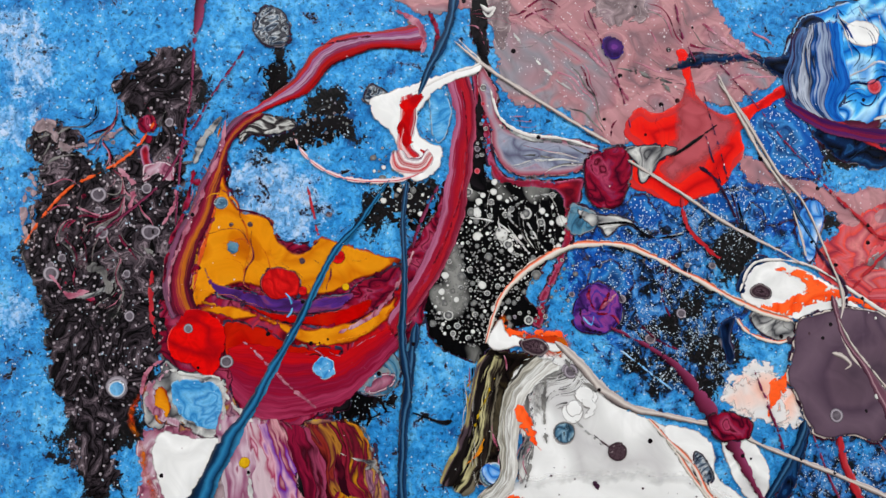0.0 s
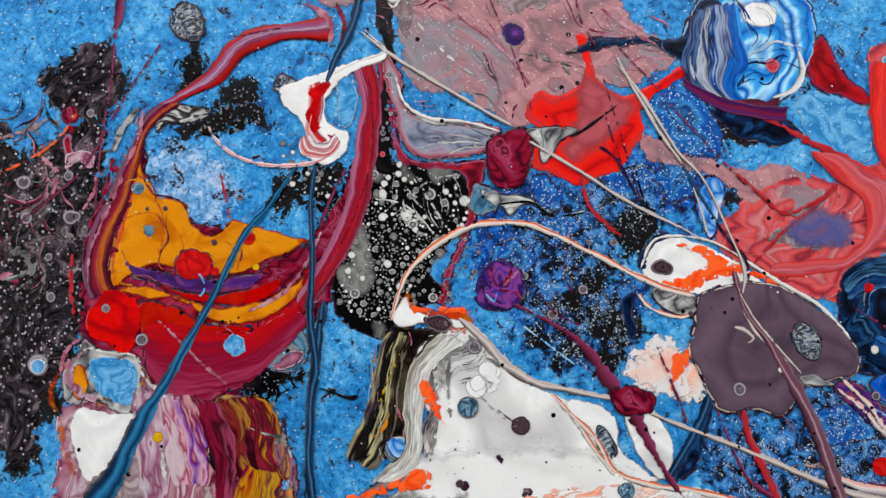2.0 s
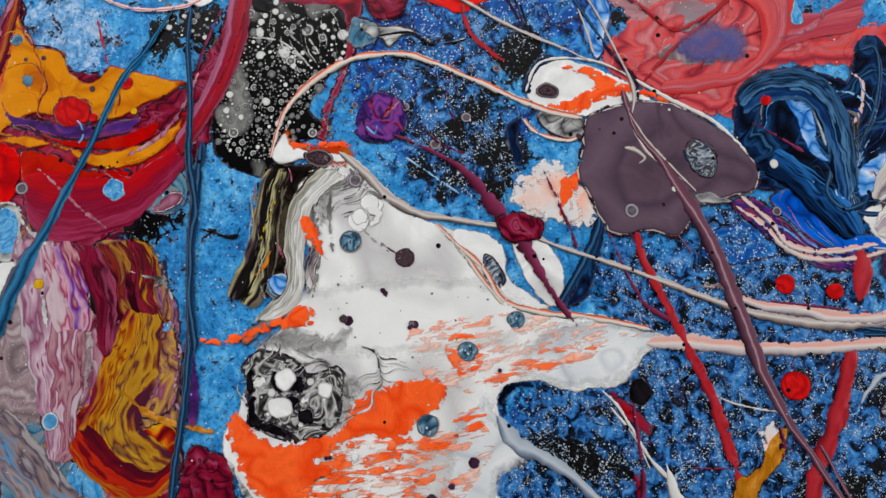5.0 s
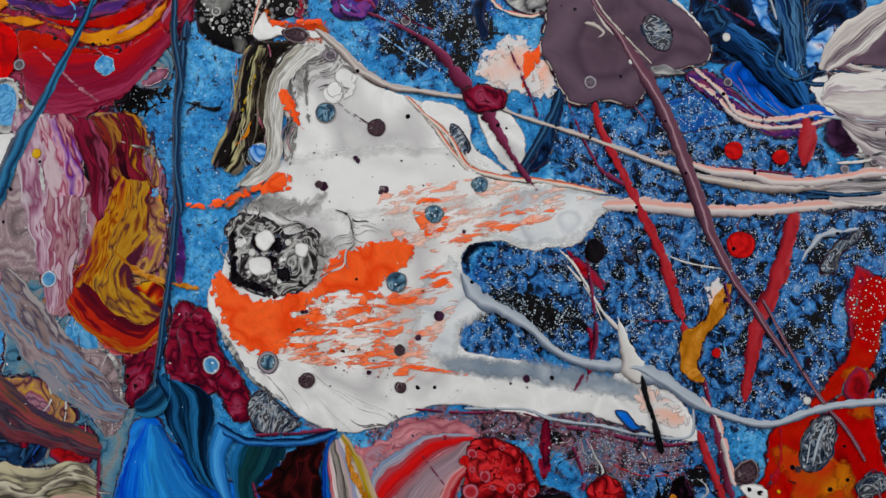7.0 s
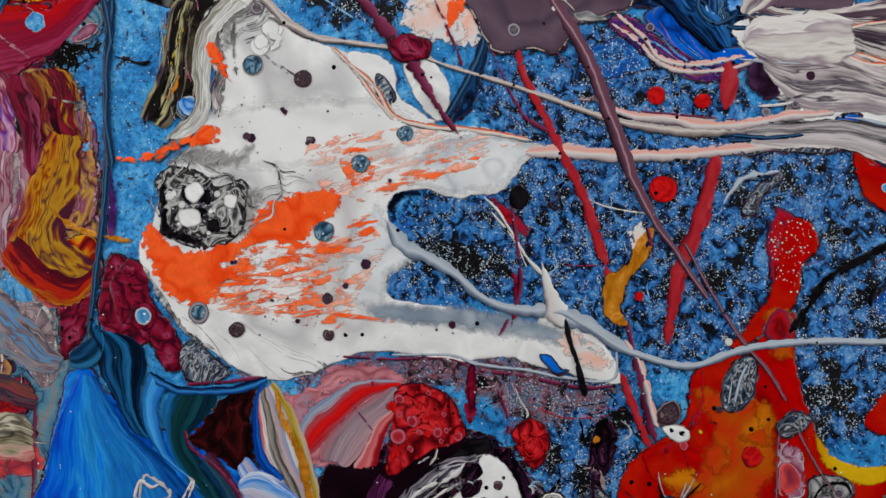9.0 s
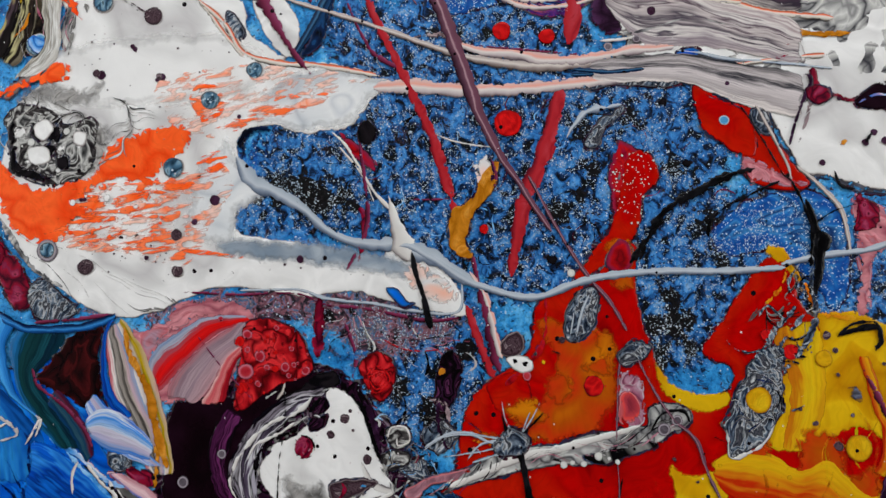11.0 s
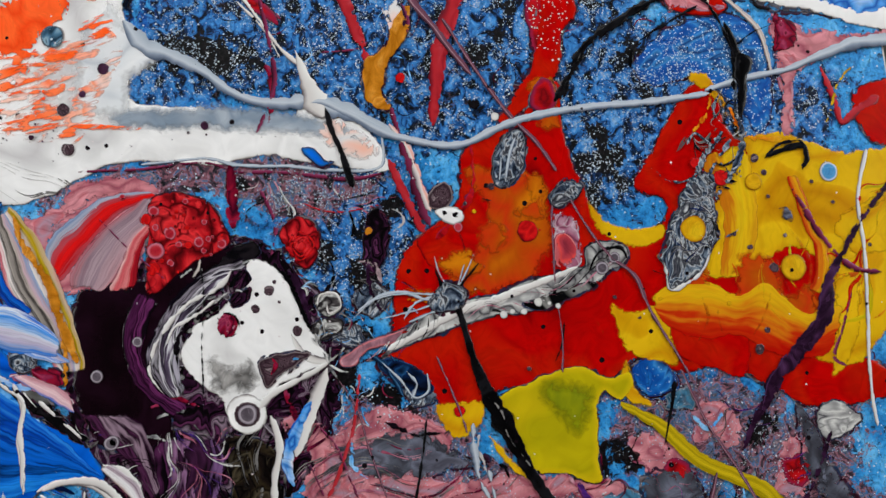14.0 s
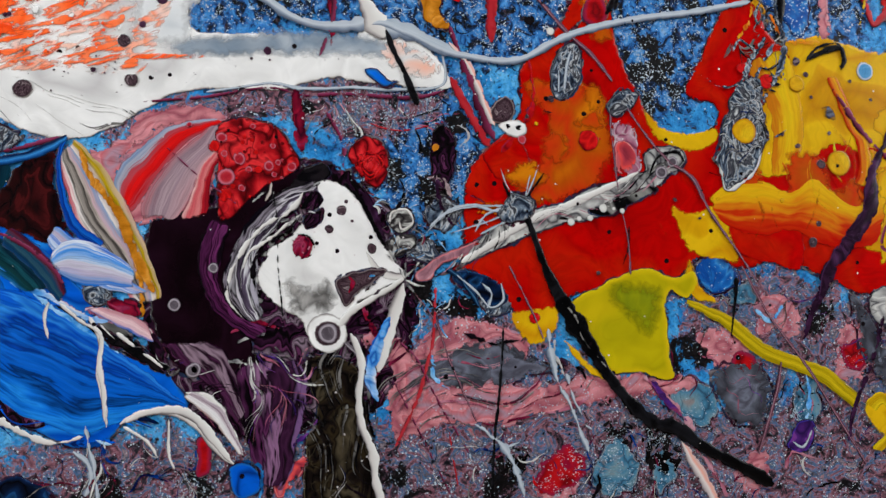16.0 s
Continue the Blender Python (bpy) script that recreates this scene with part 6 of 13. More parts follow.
strand("paint_thread", CRIMSON, 5, [(-139.8, 273.9, 1.9), (-136.2, 251, 1.9), (-138.2, 218.4, 1.9), (-147.9, 186, 2.2), (-165.5, 150.9, 2.2)], "mauve vein in the crimson", h=0.3)
strand("paint_strand", REDSTRAND, 4, [(-226.4, 214.8, 1.6), (-223, 198.7, 1.9), (-219.7, 185.9, 3.2)], "red trickle into the orange")
strand("paint_thread", WINESTRAND, 4, [(-152.7, 215.1, 2.6), (-162.4, 195.7, 2.6), (-167.1, 179.6, 2.6)], "wine thread")
pool("paint_pool", SKYBLUE, 3, [(-157.6, 268.8), (-149.5, 273.8), (-145.3, 264), (-147.2, 246), (-152.7, 239.4), (-157, 250.8)], "blue gap by the white drop", ragged=0.5)
pool("paint_pool", GREYMETAL, 4, [(-193.2, 270.2), (-188.3, 273.5), (-180.3, 267.7), (-189.9, 262), (-194.7, 264.3)], "grey ring")
pool("paint_pool", SMOKE, 2, [(-263.4, 251.7), (-250.8, 256.7), (-234.7, 251.9), (-236.3, 245.4), (-257, 243.7), (-264.8, 237.1)], "smoky grey band", ragged=0.8)
pool("paint_pool", CRIMSON_TOP, 3, [(-320.1, 235.2), (-315.4, 236.2), (-313.6, 224), (-318.2, 222.4)], "orange patch in the crust")
pool("paint_pool", MAUVEFLOW, 3, [(-318.3, 225.6), (-308.9, 228.9), (-299.4, 224.1), (-302.4, 216.1), (-310.3, 220.8), (-318.1, 217.6)], "mauve wedge in the crust")
strand("paint_strand", GREYMAUVE, 3, [(-357.1, 211, 3.2), (-350.3, 192, 2.6), (-351.6, 182.5, 1.9)], "mauve streak", h=0.3)
strand("paint_strand", GREYMAUVE, 3, [(-383.6, 210.9, 4.5), (-384.5, 191.9, 3.8), (-377.9, 179.3, 3.2), (-380.9, 223.7, 3.2)], "grey crust rim", h=0.3, ragged=0.9)
strand("paint_strand", GREYWHITE, 3, [(-361.8, 155.7, 4.5), (-349.3, 152.6, 3.8), (-337, 157.3, 3.2), (-332.5, 163.6, 2.6)], "pale fold", h=0.3)
strand("paint_thread", NAVYSTRAND, 4, [(-165.4, 138.2, 1.9), (-163.2, 131.8, 1.9), (-165.4, 122.4, 1.3)], "thin loop")
strand("paint_strand", BLACKSTRAND, 4, [(-166.9, 87.8, 1.3), (-151.1, 82.1, 2.6), (-144.8, 83, 4.5)], "black blot thread")
pool("paint_pool", TEAL, 2, [(-195.4, 116.2), (-179.7, 120.8), (-173.3, 112.9), (-176.4, 100.4), (-189, 95.8), (-198.5, 100.5)], "teal patch with pale fold")
pool("paint_pool", MAUVEFLOW, 4, [(-195.3, 100.5), (-187.5, 108.3), (-176.5, 109.8), (-177.1, 103.5), (-189, 97.3)], "pale fold")
pool("paint_pool", BLACK, 2, [(-211, 97.4), (-201.6, 100.5), (-202.2, 91.1), (-211, 86.5)], "black gap", ragged=0.8)
strand("paint_strand", GREYWHITE, 4, [(-210.8, 66.3, 3.2), (-195.1, 62.5, 4.5), (-187.3, 58.4, 3.8), (-182.5, 47.5, 1.9)], "white curl")
strand("paint_strand", GREYWHITE, 4, [(-207.8, 78.7, 3.2), (-195.2, 78.6, 2.9), (-188.9, 66.2, 1.9)], "white crust thread", ragged=0.8)

# deep blue field
pool("paint_pool", PURPLE, 4, [(-77.3, 146), (-70.8, 157.2), (-59.4, 160.4), (-49.8, 154), (-49, 141.2), (-56.5, 131.6), (-67.8, 131), (-75.8, 136.4)], "violet flower-shaped drop", h=0.6)
strand("paint_thread", WINE, 6, [(-62.8, 142.8, 1.3), (-67.6, 152.4, 2.6), (-65.9, 157.8, 1)], "magenta petal streak", h=0.25)
strand("paint_thread", WINE, 6, [(-62.8, 142.8, 1.3), (-57.3, 150.8, 2.6), (-55.2, 156.6, 1)], "magenta petal streak", h=0.25)
strand("paint_thread", WINE, 6, [(-62.8, 142.8, 1.6), (-53.2, 141.2, 2.2), (-50, 136.4, 1)], "magenta petal streak", h=0.25)
strand("paint_thread", PURPLESTRAND, 6, [(-72.5, 146, 1.6), (-69.4, 134.8, 2.2), (-59.7, 132.2, 1.9)], "blue violet petal")
strand("paint_strand", WINESTRAND, 6, [(-58.1, 136.4, 2.6), (-35.6, 125.2, 3.5), (-16.4, 110.8, 5.8), (-0.6, 90.1, 10.9), (12, 72.6, 9.6), (27.4, 42.6, 5.1), (39.9, 23.7, 2.6)], "wine strand with a drop")
pool("paint_pool", WINE, 7, [(0.9, 85.3), (12.3, 87.5), (25.2, 82), (22.3, 72.5), (8.7, 71.1), (1.7, 77.4)], "magenta glossy drop", h=0.9)
strand("paint_strand", REDSTRAND, 5, [(-13, 209.1, 3.2), (-10, 192.8, 3.2), (1.2, 179.8, 3.5), (9.3, 173.3, 3.2)], "red trickle")
strand("paint_thread", WINESTRAND, 5, [(-65.8, 317.8, 1.3), (-56.1, 294.5, 1.3), (-46.6, 268.1, 1.6), (-41.9, 248.3, 1)], "thin wine thread")
strand("paint_thread", WINESTRAND, 5, [(-15.8, 331.8, 2.6), (-11.2, 305, 1.9), (-3.2, 288.4, 1.6)], "thin wine thread")
strand("paint_thread", PURPLESTRAND, 5, [(1.3, 268.4, 1), (9, 238.7, 1.6), (15.1, 215.7, 1.6), (21.2, 192.9, 1)], "thin dark thread")
strand("paint_thread", BLACKSTRAND, 5, [(-63.9, 192.7, 1.3), (-44.3, 194.3, 1.9), (-31.4, 186.3, 1.9), (-11.7, 187.9, 1.3)], "black thread with pale rim")
pool("paint_pool", GREYWHITE, 3, [(-73.5, 202.4), (-60.6, 199.2), (-44.3, 196.6), (-37.9, 189.5), (-47.6, 192.7), (-55.8, 186.2), (-60, 191.1), (-67.1, 192.7)], "white smear")
pool("paint_pool", TEAL, 2, [(-76.8, 205.6), (-63.8, 201.8), (-60.6, 192.7), (-73.7, 186.2), (-80.1, 192.6)], "grey blue smear")
strand("paint_thread", GREYWHITE, 4, [(-37.8, 192.7, 1.9), (-24.9, 186.3, 2.2), (-11.7, 188.9, 1.6)], "pale thread")
pool("paint_pool", BLUEPALE, 3, [(52.6, 192.9), (61.3, 209.3), (71.1, 202.8), (67.3, 186.4), (60.2, 170.1), (55.5, 179.9)], "pale blue and green smear", ragged=0.8)
pool("paint_pool", NAVY, 3, [(8.4, 134.7), (16.7, 141.1), (13.2, 128.2), (16.2, 118.6), (11.3, 115.5)], "navy fold")
pool("paint_pool", WHITEPINK, 2, [(7.7, 99.6), (19.4, 112.2), (32.5, 115.4), (45.4, 109), (54.8, 96.2), (61, 83.4), (47.8, 77.1), (28.4, 80.4), (12.2, 83.7)], "greenish white patch", h=0.4)
pool("paint_pool", ORANGERED, 4, [(35.4, 102.6), (47.1, 110.5), (47.8, 102.6), (38.4, 89.9), (34.3, 85.1)], "orange red smear")
pool("paint_pool", WHITE, 2, [(-20.2, 80.7), (2.2, 71.1), (5.1, 52.2), (24, 33.3), (-17.8, 33.7), (-30.3, 55.6), (-33.2, 71.3)], "white lobe", h=0.4)
pool("paint_pool", NAVY, 4, [(40.5, 45.7), (47.5, 64.5), (57.6, 78.7), (55.6, 64.4), (46.9, 42.5), (33.7, 33.2)], "navy wedge")
pool("paint_pool", GREYMETAL, 4, [(-9.2, 64.9), (-2.8, 61.7), (2.5, 50.7), (-1.5, 46), (-7.8, 53.9)], "grey slit in the white")
strand("paint_strand", ORANGESTRAND, 4, [(-34.6, 83.9, 3.2), (-20.4, 68.1, 3.8), (-7.9, 49.2, 3.8), (1.5, 36.6, 3.2)], "coral and blue edge")
for u, v, r in [(-81.9, 75.4, 5.8)]:
    cell("paint_cell", CELLBLUE, 4, u, v, r, "blue grey ringed cell")
for u, v, r in [(-51.9, 65.2, 5.4)]:
    cell("paint_cell", CELLDARK, 4, u, v, r, "dark cell with a tail")
for u, v, r in [(-77.3, 87.3, 6.4), (-68.2, 96.7, 5.8)]:
    cell("paint_cell", WHITE, 4, u, v, r, "pale cell")
for u, v, r in [(-79.3, 111, 4.2)]:
    cell("paint_cell", CELLPALE, 4, u, v, r, "ringed cell")
strand("paint_thread", CELLDARK, 4, [(-65.2, 74.7, 1), (-57.3, 68.4, 1.9), (-51.9, 65.2, 2.6)], "dark tail", h=0.2)
for u, v, r in [(-123.3, 53.2, 7)]:
    cell("paint_cell", CELLBLUE, 5, u, v, r, "blue bubble in the black")
# pale pool that paints a glint onto the bubble
pool("paint_pool", BLUEPALE, 5, [(-128.4, 56.4), (-123.3, 59.5), (-117, 54.8), (-120.2, 48.6), (-125.9, 49.5)], "pale blue patch painted as a glint")
strand("paint_thread", YELLOWSTRAND, 5, [(-122.5, 112.8, 1), (-128.8, 109.6, 1.6), (-136.8, 100.2, 1.6), (-133.7, 87.6, 1.3), (-138.5, 75.2, 1)], "yellow rim line", h=0.2)
strand("paint_strand", GREYWHITE, 4, [(-111.4, 90.7, 3.2), (-114.7, 71.9, 3.8), (-113.2, 47, 4.5)], "grey flow")
pool("paint_pool", WHITE, 4, [(-125.6, 125.4), (-120.8, 136.5), (-116, 139.7), (-112.8, 131.7), (-100, 129.2), (-84, 125.3), (-85.6, 120.5), (-103.2, 123.8), (-119.2, 121.6)], "white rim of the head", h=0.4)
pool("paint_pool", ORANGERED, 5, [(-116, 140.6), (-112.8, 134.9), (-100, 134.2), (-80.7, 131.7), (-83.9, 128.5), (-100, 131.7), (-112.8, 129.8)], "orange red rim", h=0.3)
pool("paint_pool", CELLDARK, 5, [(-106.4, 126.9), (-96.8, 128.5), (-90.4, 123.7), (-96.9, 119), (-104.8, 121.5)], "brown dark patch")
for u, v, r in [(47.5, 128.2, 1.6), (59.1, 131.3, 1), (75.2, 86.5, 3.2)]:
    cell("paint_cell", CELLDARK, 6, u, v, r, "small dark dot")

# salmon and blue at the upper right
for u, v, r in [(169.6, 276.7, 3.3), (186, 251.6, 2.9)]:
    cell("paint_cell", CELLSKY, 5, u, v, r, "blue grey cell in the red")
pool("paint_pool", SKYBLUE, 3, [(180.5, 235.5), (190.6, 240.2), (210.1, 241.4), (208.1, 217.9), (189, 220.1), (182.2, 215.3)], "blue gap in the red", ragged=0.8)
pool("paint_pool", NAVY, 2, [(67.3, 252.3), (90.1, 248.3), (106, 241), (118.7, 233.8), (105.2, 227.5), (85.8, 229.7), (69.9, 238.6)], "dark blue crust", ragged=1.5)
pool("paint_pool", GLITTERBLUE, 1, [(27.9, 256.9), (44.9, 266.8), (60.9, 256), (72.6, 228.4), (62.3, 218.5), (39.7, 225.9), (30.5, 239.7)], "glittering blue patch", ragged=1.2)
pool("paint_pool", SKYBLUE, 1, [(116.9, 257.7), (139.8, 257), (157, 246.3), (155.9, 217.7), (137, 216.5), (121.5, 227), (115.8, 240.7)], "brushed sky blue patch", ragged=1)
strand("paint_strand", WHITESTRAND, 4, [(117, 285.3, 2), (119.4, 271.4, 4.6), (113.7, 259.5, 3.9), (100.3, 254.8, 1.6)], "white rim of the blue head", h=0.4)
strand("paint_strand", PURPLESTRAND, 5, [(-3, 227.1, 2), (6.6, 220, 3.3), (15.8, 202.9, 2), (21.7, 186.1, 1.3)], "dark thread")
strand("paint_thread", PURPLESTRAND, 5, [(1, 247.4, 1), (6.9, 226.8, 1.3), (12.8, 209.7, 1)], "dark thread")
strand("paint_thread", WINESTRAND, 5, [(9.1, 288.7, 1.3), (28.3, 267.3, 1.3), (47.1, 242.7, 1.3), (65.7, 221.8, 1.3), (87.3, 197.7, 1.3)], "fine wine thread")
strand("paint_strand", PURPLESTRAND, 5, [(63.7, 181.7, 1.3), (72.7, 168.3, 3.9), (80.2, 158.3, 4.6), (80.9, 142, 2.6)], "grey mauve strand")
strand("paint_thread", CREAM, 4, [(51.7, 202, 1.6), (55.9, 188.6, 2), (58.5, 175.3, 2)], "pale green crust line")
strand("paint_strand", NAVYSTRAND, 4, [(45.8, 215.6, 1.6), (54.8, 198.6, 2.6), (66.8, 178.4, 1.6)], "dark crack")
strand("paint_thread", REDSTRAND, 6, [(100.3, 144.8, 1), (127.7, 173.6, 1.6), (160.7, 185.9, 1.6), (187.5, 201.8, 1)], "light red vein", h=0.2)
for u, v, r in [(138.8, 185.8, 2.6), (135.8, 183.2, 2)]:
    cell("paint_cell", CELLPINK, 4, u, v, r, "pink cell")

# under the plum blob
strand("paint_thread", PLUMSTRAND, 6, [(79.7, 117.4, 0.9), (82.9, 98.2, 1.6), (92.1, 78.9, 1.3), (104.2, 59.7, 1.3)], "pale brown vein", h=0.2)
pool("paint_pool", GREYWHITE, 6, [(106.9, 92.2), (114.6, 93.3), (129.3, 87.8), (123, 85), (111, 86.6)], "pale grey crust in the plum", ragged=0.8)
for u, v, r in [(97.8, 140, 0.9), (106.2, 139.8, 0.6), (97.4, 95.8, 1.9), (151.6, 106.6, 2.8)]:
    cell("paint_cell", CELLWHITE, 7, u, v, r, "white dot")
strand("paint_strand", NAVYSTRAND, 5, [(203.8, 167.4, 4.4), (211.5, 168.5, 3.1), (213, 153.9, 3.8), (207.6, 132, 3.8), (198.2, 113.6, 3.8), (192.1, 98.3, 4.4), (191.6, 79.7, 3.8), (206.1, 75.9, 3.1), (218.5, 81.4, 2.5)], "navy loop with pale rim", h=0.5)
strand("paint_strand", PINKSTRAND, 5, [(198, 154.9, 1.9), (203.3, 148.2, 2.5), (200.1, 132.4, 2.8), (189.8, 120.4, 1.6)], "pink brown vein", h=0.3)
pool("paint_pool", BLUEPALE, 4, [(193.5, 98.2), (203.5, 107), (212.1, 109.7), (208.1, 94.3), (198.2, 85.6), (194.1, 88.9)], "grey blue fold")
strand("paint_strand", PALESTRAND, 5, [(150.1, 149.9, 2.5), (168.2, 147.2, 3.1), (176.1, 133.9, 2.8), (180.2, 114.7, 1.9)], "pale blue vein", h=0.2)
strand("paint_thread", PALESTRAND, 5, [(137.8, 149.7, 1.9), (153.3, 151.3, 1.9), (172.1, 155, 1.6), (186.7, 149.2, 1.3)], "pale rim vein", h=0.2)
strand("paint_thread", WINESTRAND, 5, [(140.8, 131.3, 1.3), (153.7, 122.6, 1.9), (167.9, 112.2, 2.5)], "mauve vein", h=0.2)
for u, v, r in [(150.7, 80.4, 2.8)]:
    cell("paint_cell", CELLPALE, 6, u, v, r, "small ringed cell")
strand("paint_strand", NAVYSTRAND, 5, [(55.6, 82.4, 5.6), (51.6, 68.6, 6.9), (41.2, 50.5, 6.3), (29.4, 34.2, 3.8)], "blue wedge strand")
pool("paint_pool", WHITEPINK, 5, [(130.4, -32.9), (138, -29.4), (142.2, -37.2), (138.6, -44.9), (132.1, -46.1), (131.3, -38.8)], "cream top of the trickle", h=0.3)
strand("paint_strand", PURPLESTRAND, 7, [(140.7, -31.9, 1.3), (142.1, -39.2, 2.8), (140.2, -46.4, 1.9)], "dark purple slit", h=0.3)
pool("paint_pool", DARKRED, 5, [(57.8, -15.3), (65.1, -18.6), (74.6, -30.8), (75.6, -36.7), (67.2, -30.5), (60.2, -24.3)], "dark red drip")
strand("paint_thread", WHITESTRAND, 5, [(54.5, -19.6, 1.3), (65.4, -34.8, 1.9), (72.9, -52.6, 1.6)], "white hair thread", h=0.2)
pool("paint_pool", BLACK, 3, [(64.7, -11.1), (70.6, -3.9), (76, -11.6), (72.5, -18.9), (66, -18.6)], "black gap")
strand("paint_strand", NAVY, 5, [(-1, -17.4, 1.9), (-3.8, -12.8, 4.4), (2.6, -7.1, 5.6), (11.7, -5.9, 3.8), (17.6, -9.2, 1.9)], "navy crescent", h=0.4)
strand("paint_thread", WHITESTRAND, 3, [(105.6, -12.8, 0.6), (119.7, -20.8, 1.3), (145.6, -26.2, 0.9)], "fine pale line", h=0.2)
pool("paint_pool", GREYMAUVE, 3, [(121.9, 37.4), (125.4, 43.3), (113.4, 43.9), (88.9, 39), (107.2, 41.2)], "faint mauve drag", h=0.2)

# cells on the white form
for u, v, r in [(-19.9, 12.9, 5.6), (-43.4, -25.3, 6.9), (6.8, 28.8, 5.3)]:
    cell("paint_cell", CELLBLUE, 5, u, v, r, "blue grey glittering cell with pale rim")
for u, v, r in [(-52.2, 65.5, 5.6), (45.5, 207.7, 0.6)]:
    cell("paint_cell", CELLDARK, 5, u, v, r, "brown dark cell")
for u, v, r in [(-81.8, 76.1, 6.3)]:
    cell("paint_cell", CELLBLUE, 5, u, v, r, "ringed blue cell")
for u, v, r in [(-84.5, 32.4, 2.8), (-47.9, 28.6, 2.2), (-63.6, 46.6, 1.6), (-51, 27.2, 1.6), (-96.8, -40.5, 1.3)]:
    cell("paint_cell", CELLPLUM, 5, u, v, r, "small plum dot")
for u, v, r in [(-70.3, 97.1, 5.3), (-76.3, 89.5, 4.7)]:
    cell("paint_cell", WHITE, 5, u, v, r, "pale cell")
for u, v, r in [(-77.8, 110.4, 4.1)]:
    cell("paint_cell", CELLPALE, 5, u, v, r, "ringed cell")
for u, v, r in [(-121.1, 56, 4.7)]:
    cell("paint_cell", CELLSKY, 5, u, v, r, "blue white bubble")
pool("paint_pool", VEIL, 4, [(-100.2, 108.4), (-87.2, 115.7), (-74.7, 107), (-87.7, 101.3), (-94.5, 85.7), (-99.7, 73.2), (-102.5, 86.1)], "grey veil", h=0.15, ragged=1)
pool("paint_pool", VEIL, 4, [(-130.9, 29.3), (-115, 31.7), (-96.3, 26.2), (-89.9, 32.1), (-77.5, 26.9), (-90.4, 16.7), (-109.3, 11.4), (-128, 16.8), (-143.7, 21.5)], "smoky grey veil", h=0.12, ragged=2)
pool("paint_pool", VEIL, 4, [(-103, 11.1), (-87.5, 7.4), (-78.8, -8.2), (-91.7, -25.8), (-104.2, -28.3), (-94.4, -13.6), (-97.2, -1.4)], "smoky grey veil", h=0.12, ragged=2)
strand("paint_thread", GREYWHITE, 5, [(-57.3, 65.4, 0.9), (-63.3, 71.4, 1.3), (-69.4, 76.4, 1.6), (-75.5, 83.1, 0.9)], "grey tail", h=0.15)
foam("foam", [(-137.6, 9.5), (-124.9, 15.1), (-103.1, 8), (-97.2, -4.4), (-103.9, -19.3), (-122.6, -21.5), (-136.4, -8.9)], 26, 0.8, 4.5, [CELLWHITE, WHITE, CELLRING], 6, "white blobs in the marbled cell", 21)
for u, v, r in [(-120.1, -68.8, 4.9), (-84.6, 79.1, 0.3)]:
    cell("paint_cell", CELLBLUE, 6, u, v, r, "ringed cell")
for u, v, r in [(-120.1, -69.2, 7.2)]:
    cell("paint_cell", CELLPALE, 5, u, v, r, "pale ring of the cell")
for u, v, r in [(-97.6, -79.9, 4.9), (-42.8, -64.4, 3.6), (-43.1, -85.7, 3.6), (-87.4, 33.7, 2.3), (-49.8, 29.1, 2)]:
    cell("paint_cell", CELLDARK, 6, u, v, r, "dark brown cell")
for u, v, r in [(-19.6, -45.9, 3), (-61.1, -76.7, 1.6), (-32.1, -57.7, 2), (-98.9, -40.6, 1.3), (28.5, -83.2, 2.3), (-3.3, 2, 1.3), (-64.9, 48, 1.6)]:
    cell("paint_cell", CELLPLUM, 6, u, v, r, "plum dot")
foam("foam", [(-128.5, -84.1), (-76.5, -60.1), (-4.1, -80), (60.2, -92.8), (107.1, -107.6), (59.8, -100.7), (-21.1, -92.3), (-71.6, -103.1)], 34, 0.3, 0.9, [CELLPLUM, CELLDARK], 5, "tiny dark pinholes in the white", 22)
foam("foam", [(-81.3, 74.8), (-30.7, 60.8), (-4.9, 38.8), (-33, 10.6), (-73.5, 13.2), (-100.2, 31.8)], 22, 0.3, 0.9, [CELLPLUM, CELLDARK], 5, "tiny dark pinholes in the white", 23)
foam("foam", [(-95.8, -32.5), (-48.7, -38.4), (-36.3, -62.1), (-76.9, -70), (-110.7, -65)], 50, 0.6, 3, [CORAL, ORANGERED, WHITE], 7, "broken coral flecks", 24)
strand("paint_strand", GREYWHITE, 4, [(-152.9, -39.4, 2.6), (-143.1, -58.4, 3.9), (-128.3, -79.1, 3.9), (-111.7, -91.4, 3.3)], "grey rim fold", h=0.3)
pool("paint_pool", WHITEPINK, 5, [(87.3, -94), (95.6, -88), (107.9, -95), (118.1, -108.1), (109.8, -114.1), (94.5, -107.1)], "pinkish cream tip", h=0.2)
pool("paint_pool", BLUEWAVE, 6, [(77.3, -101.5), (83.6, -103.4), (88, -110), (94.1, -112.8), (86.2, -113.1), (80.1, -108)], "blue hook mark", h=0.2)

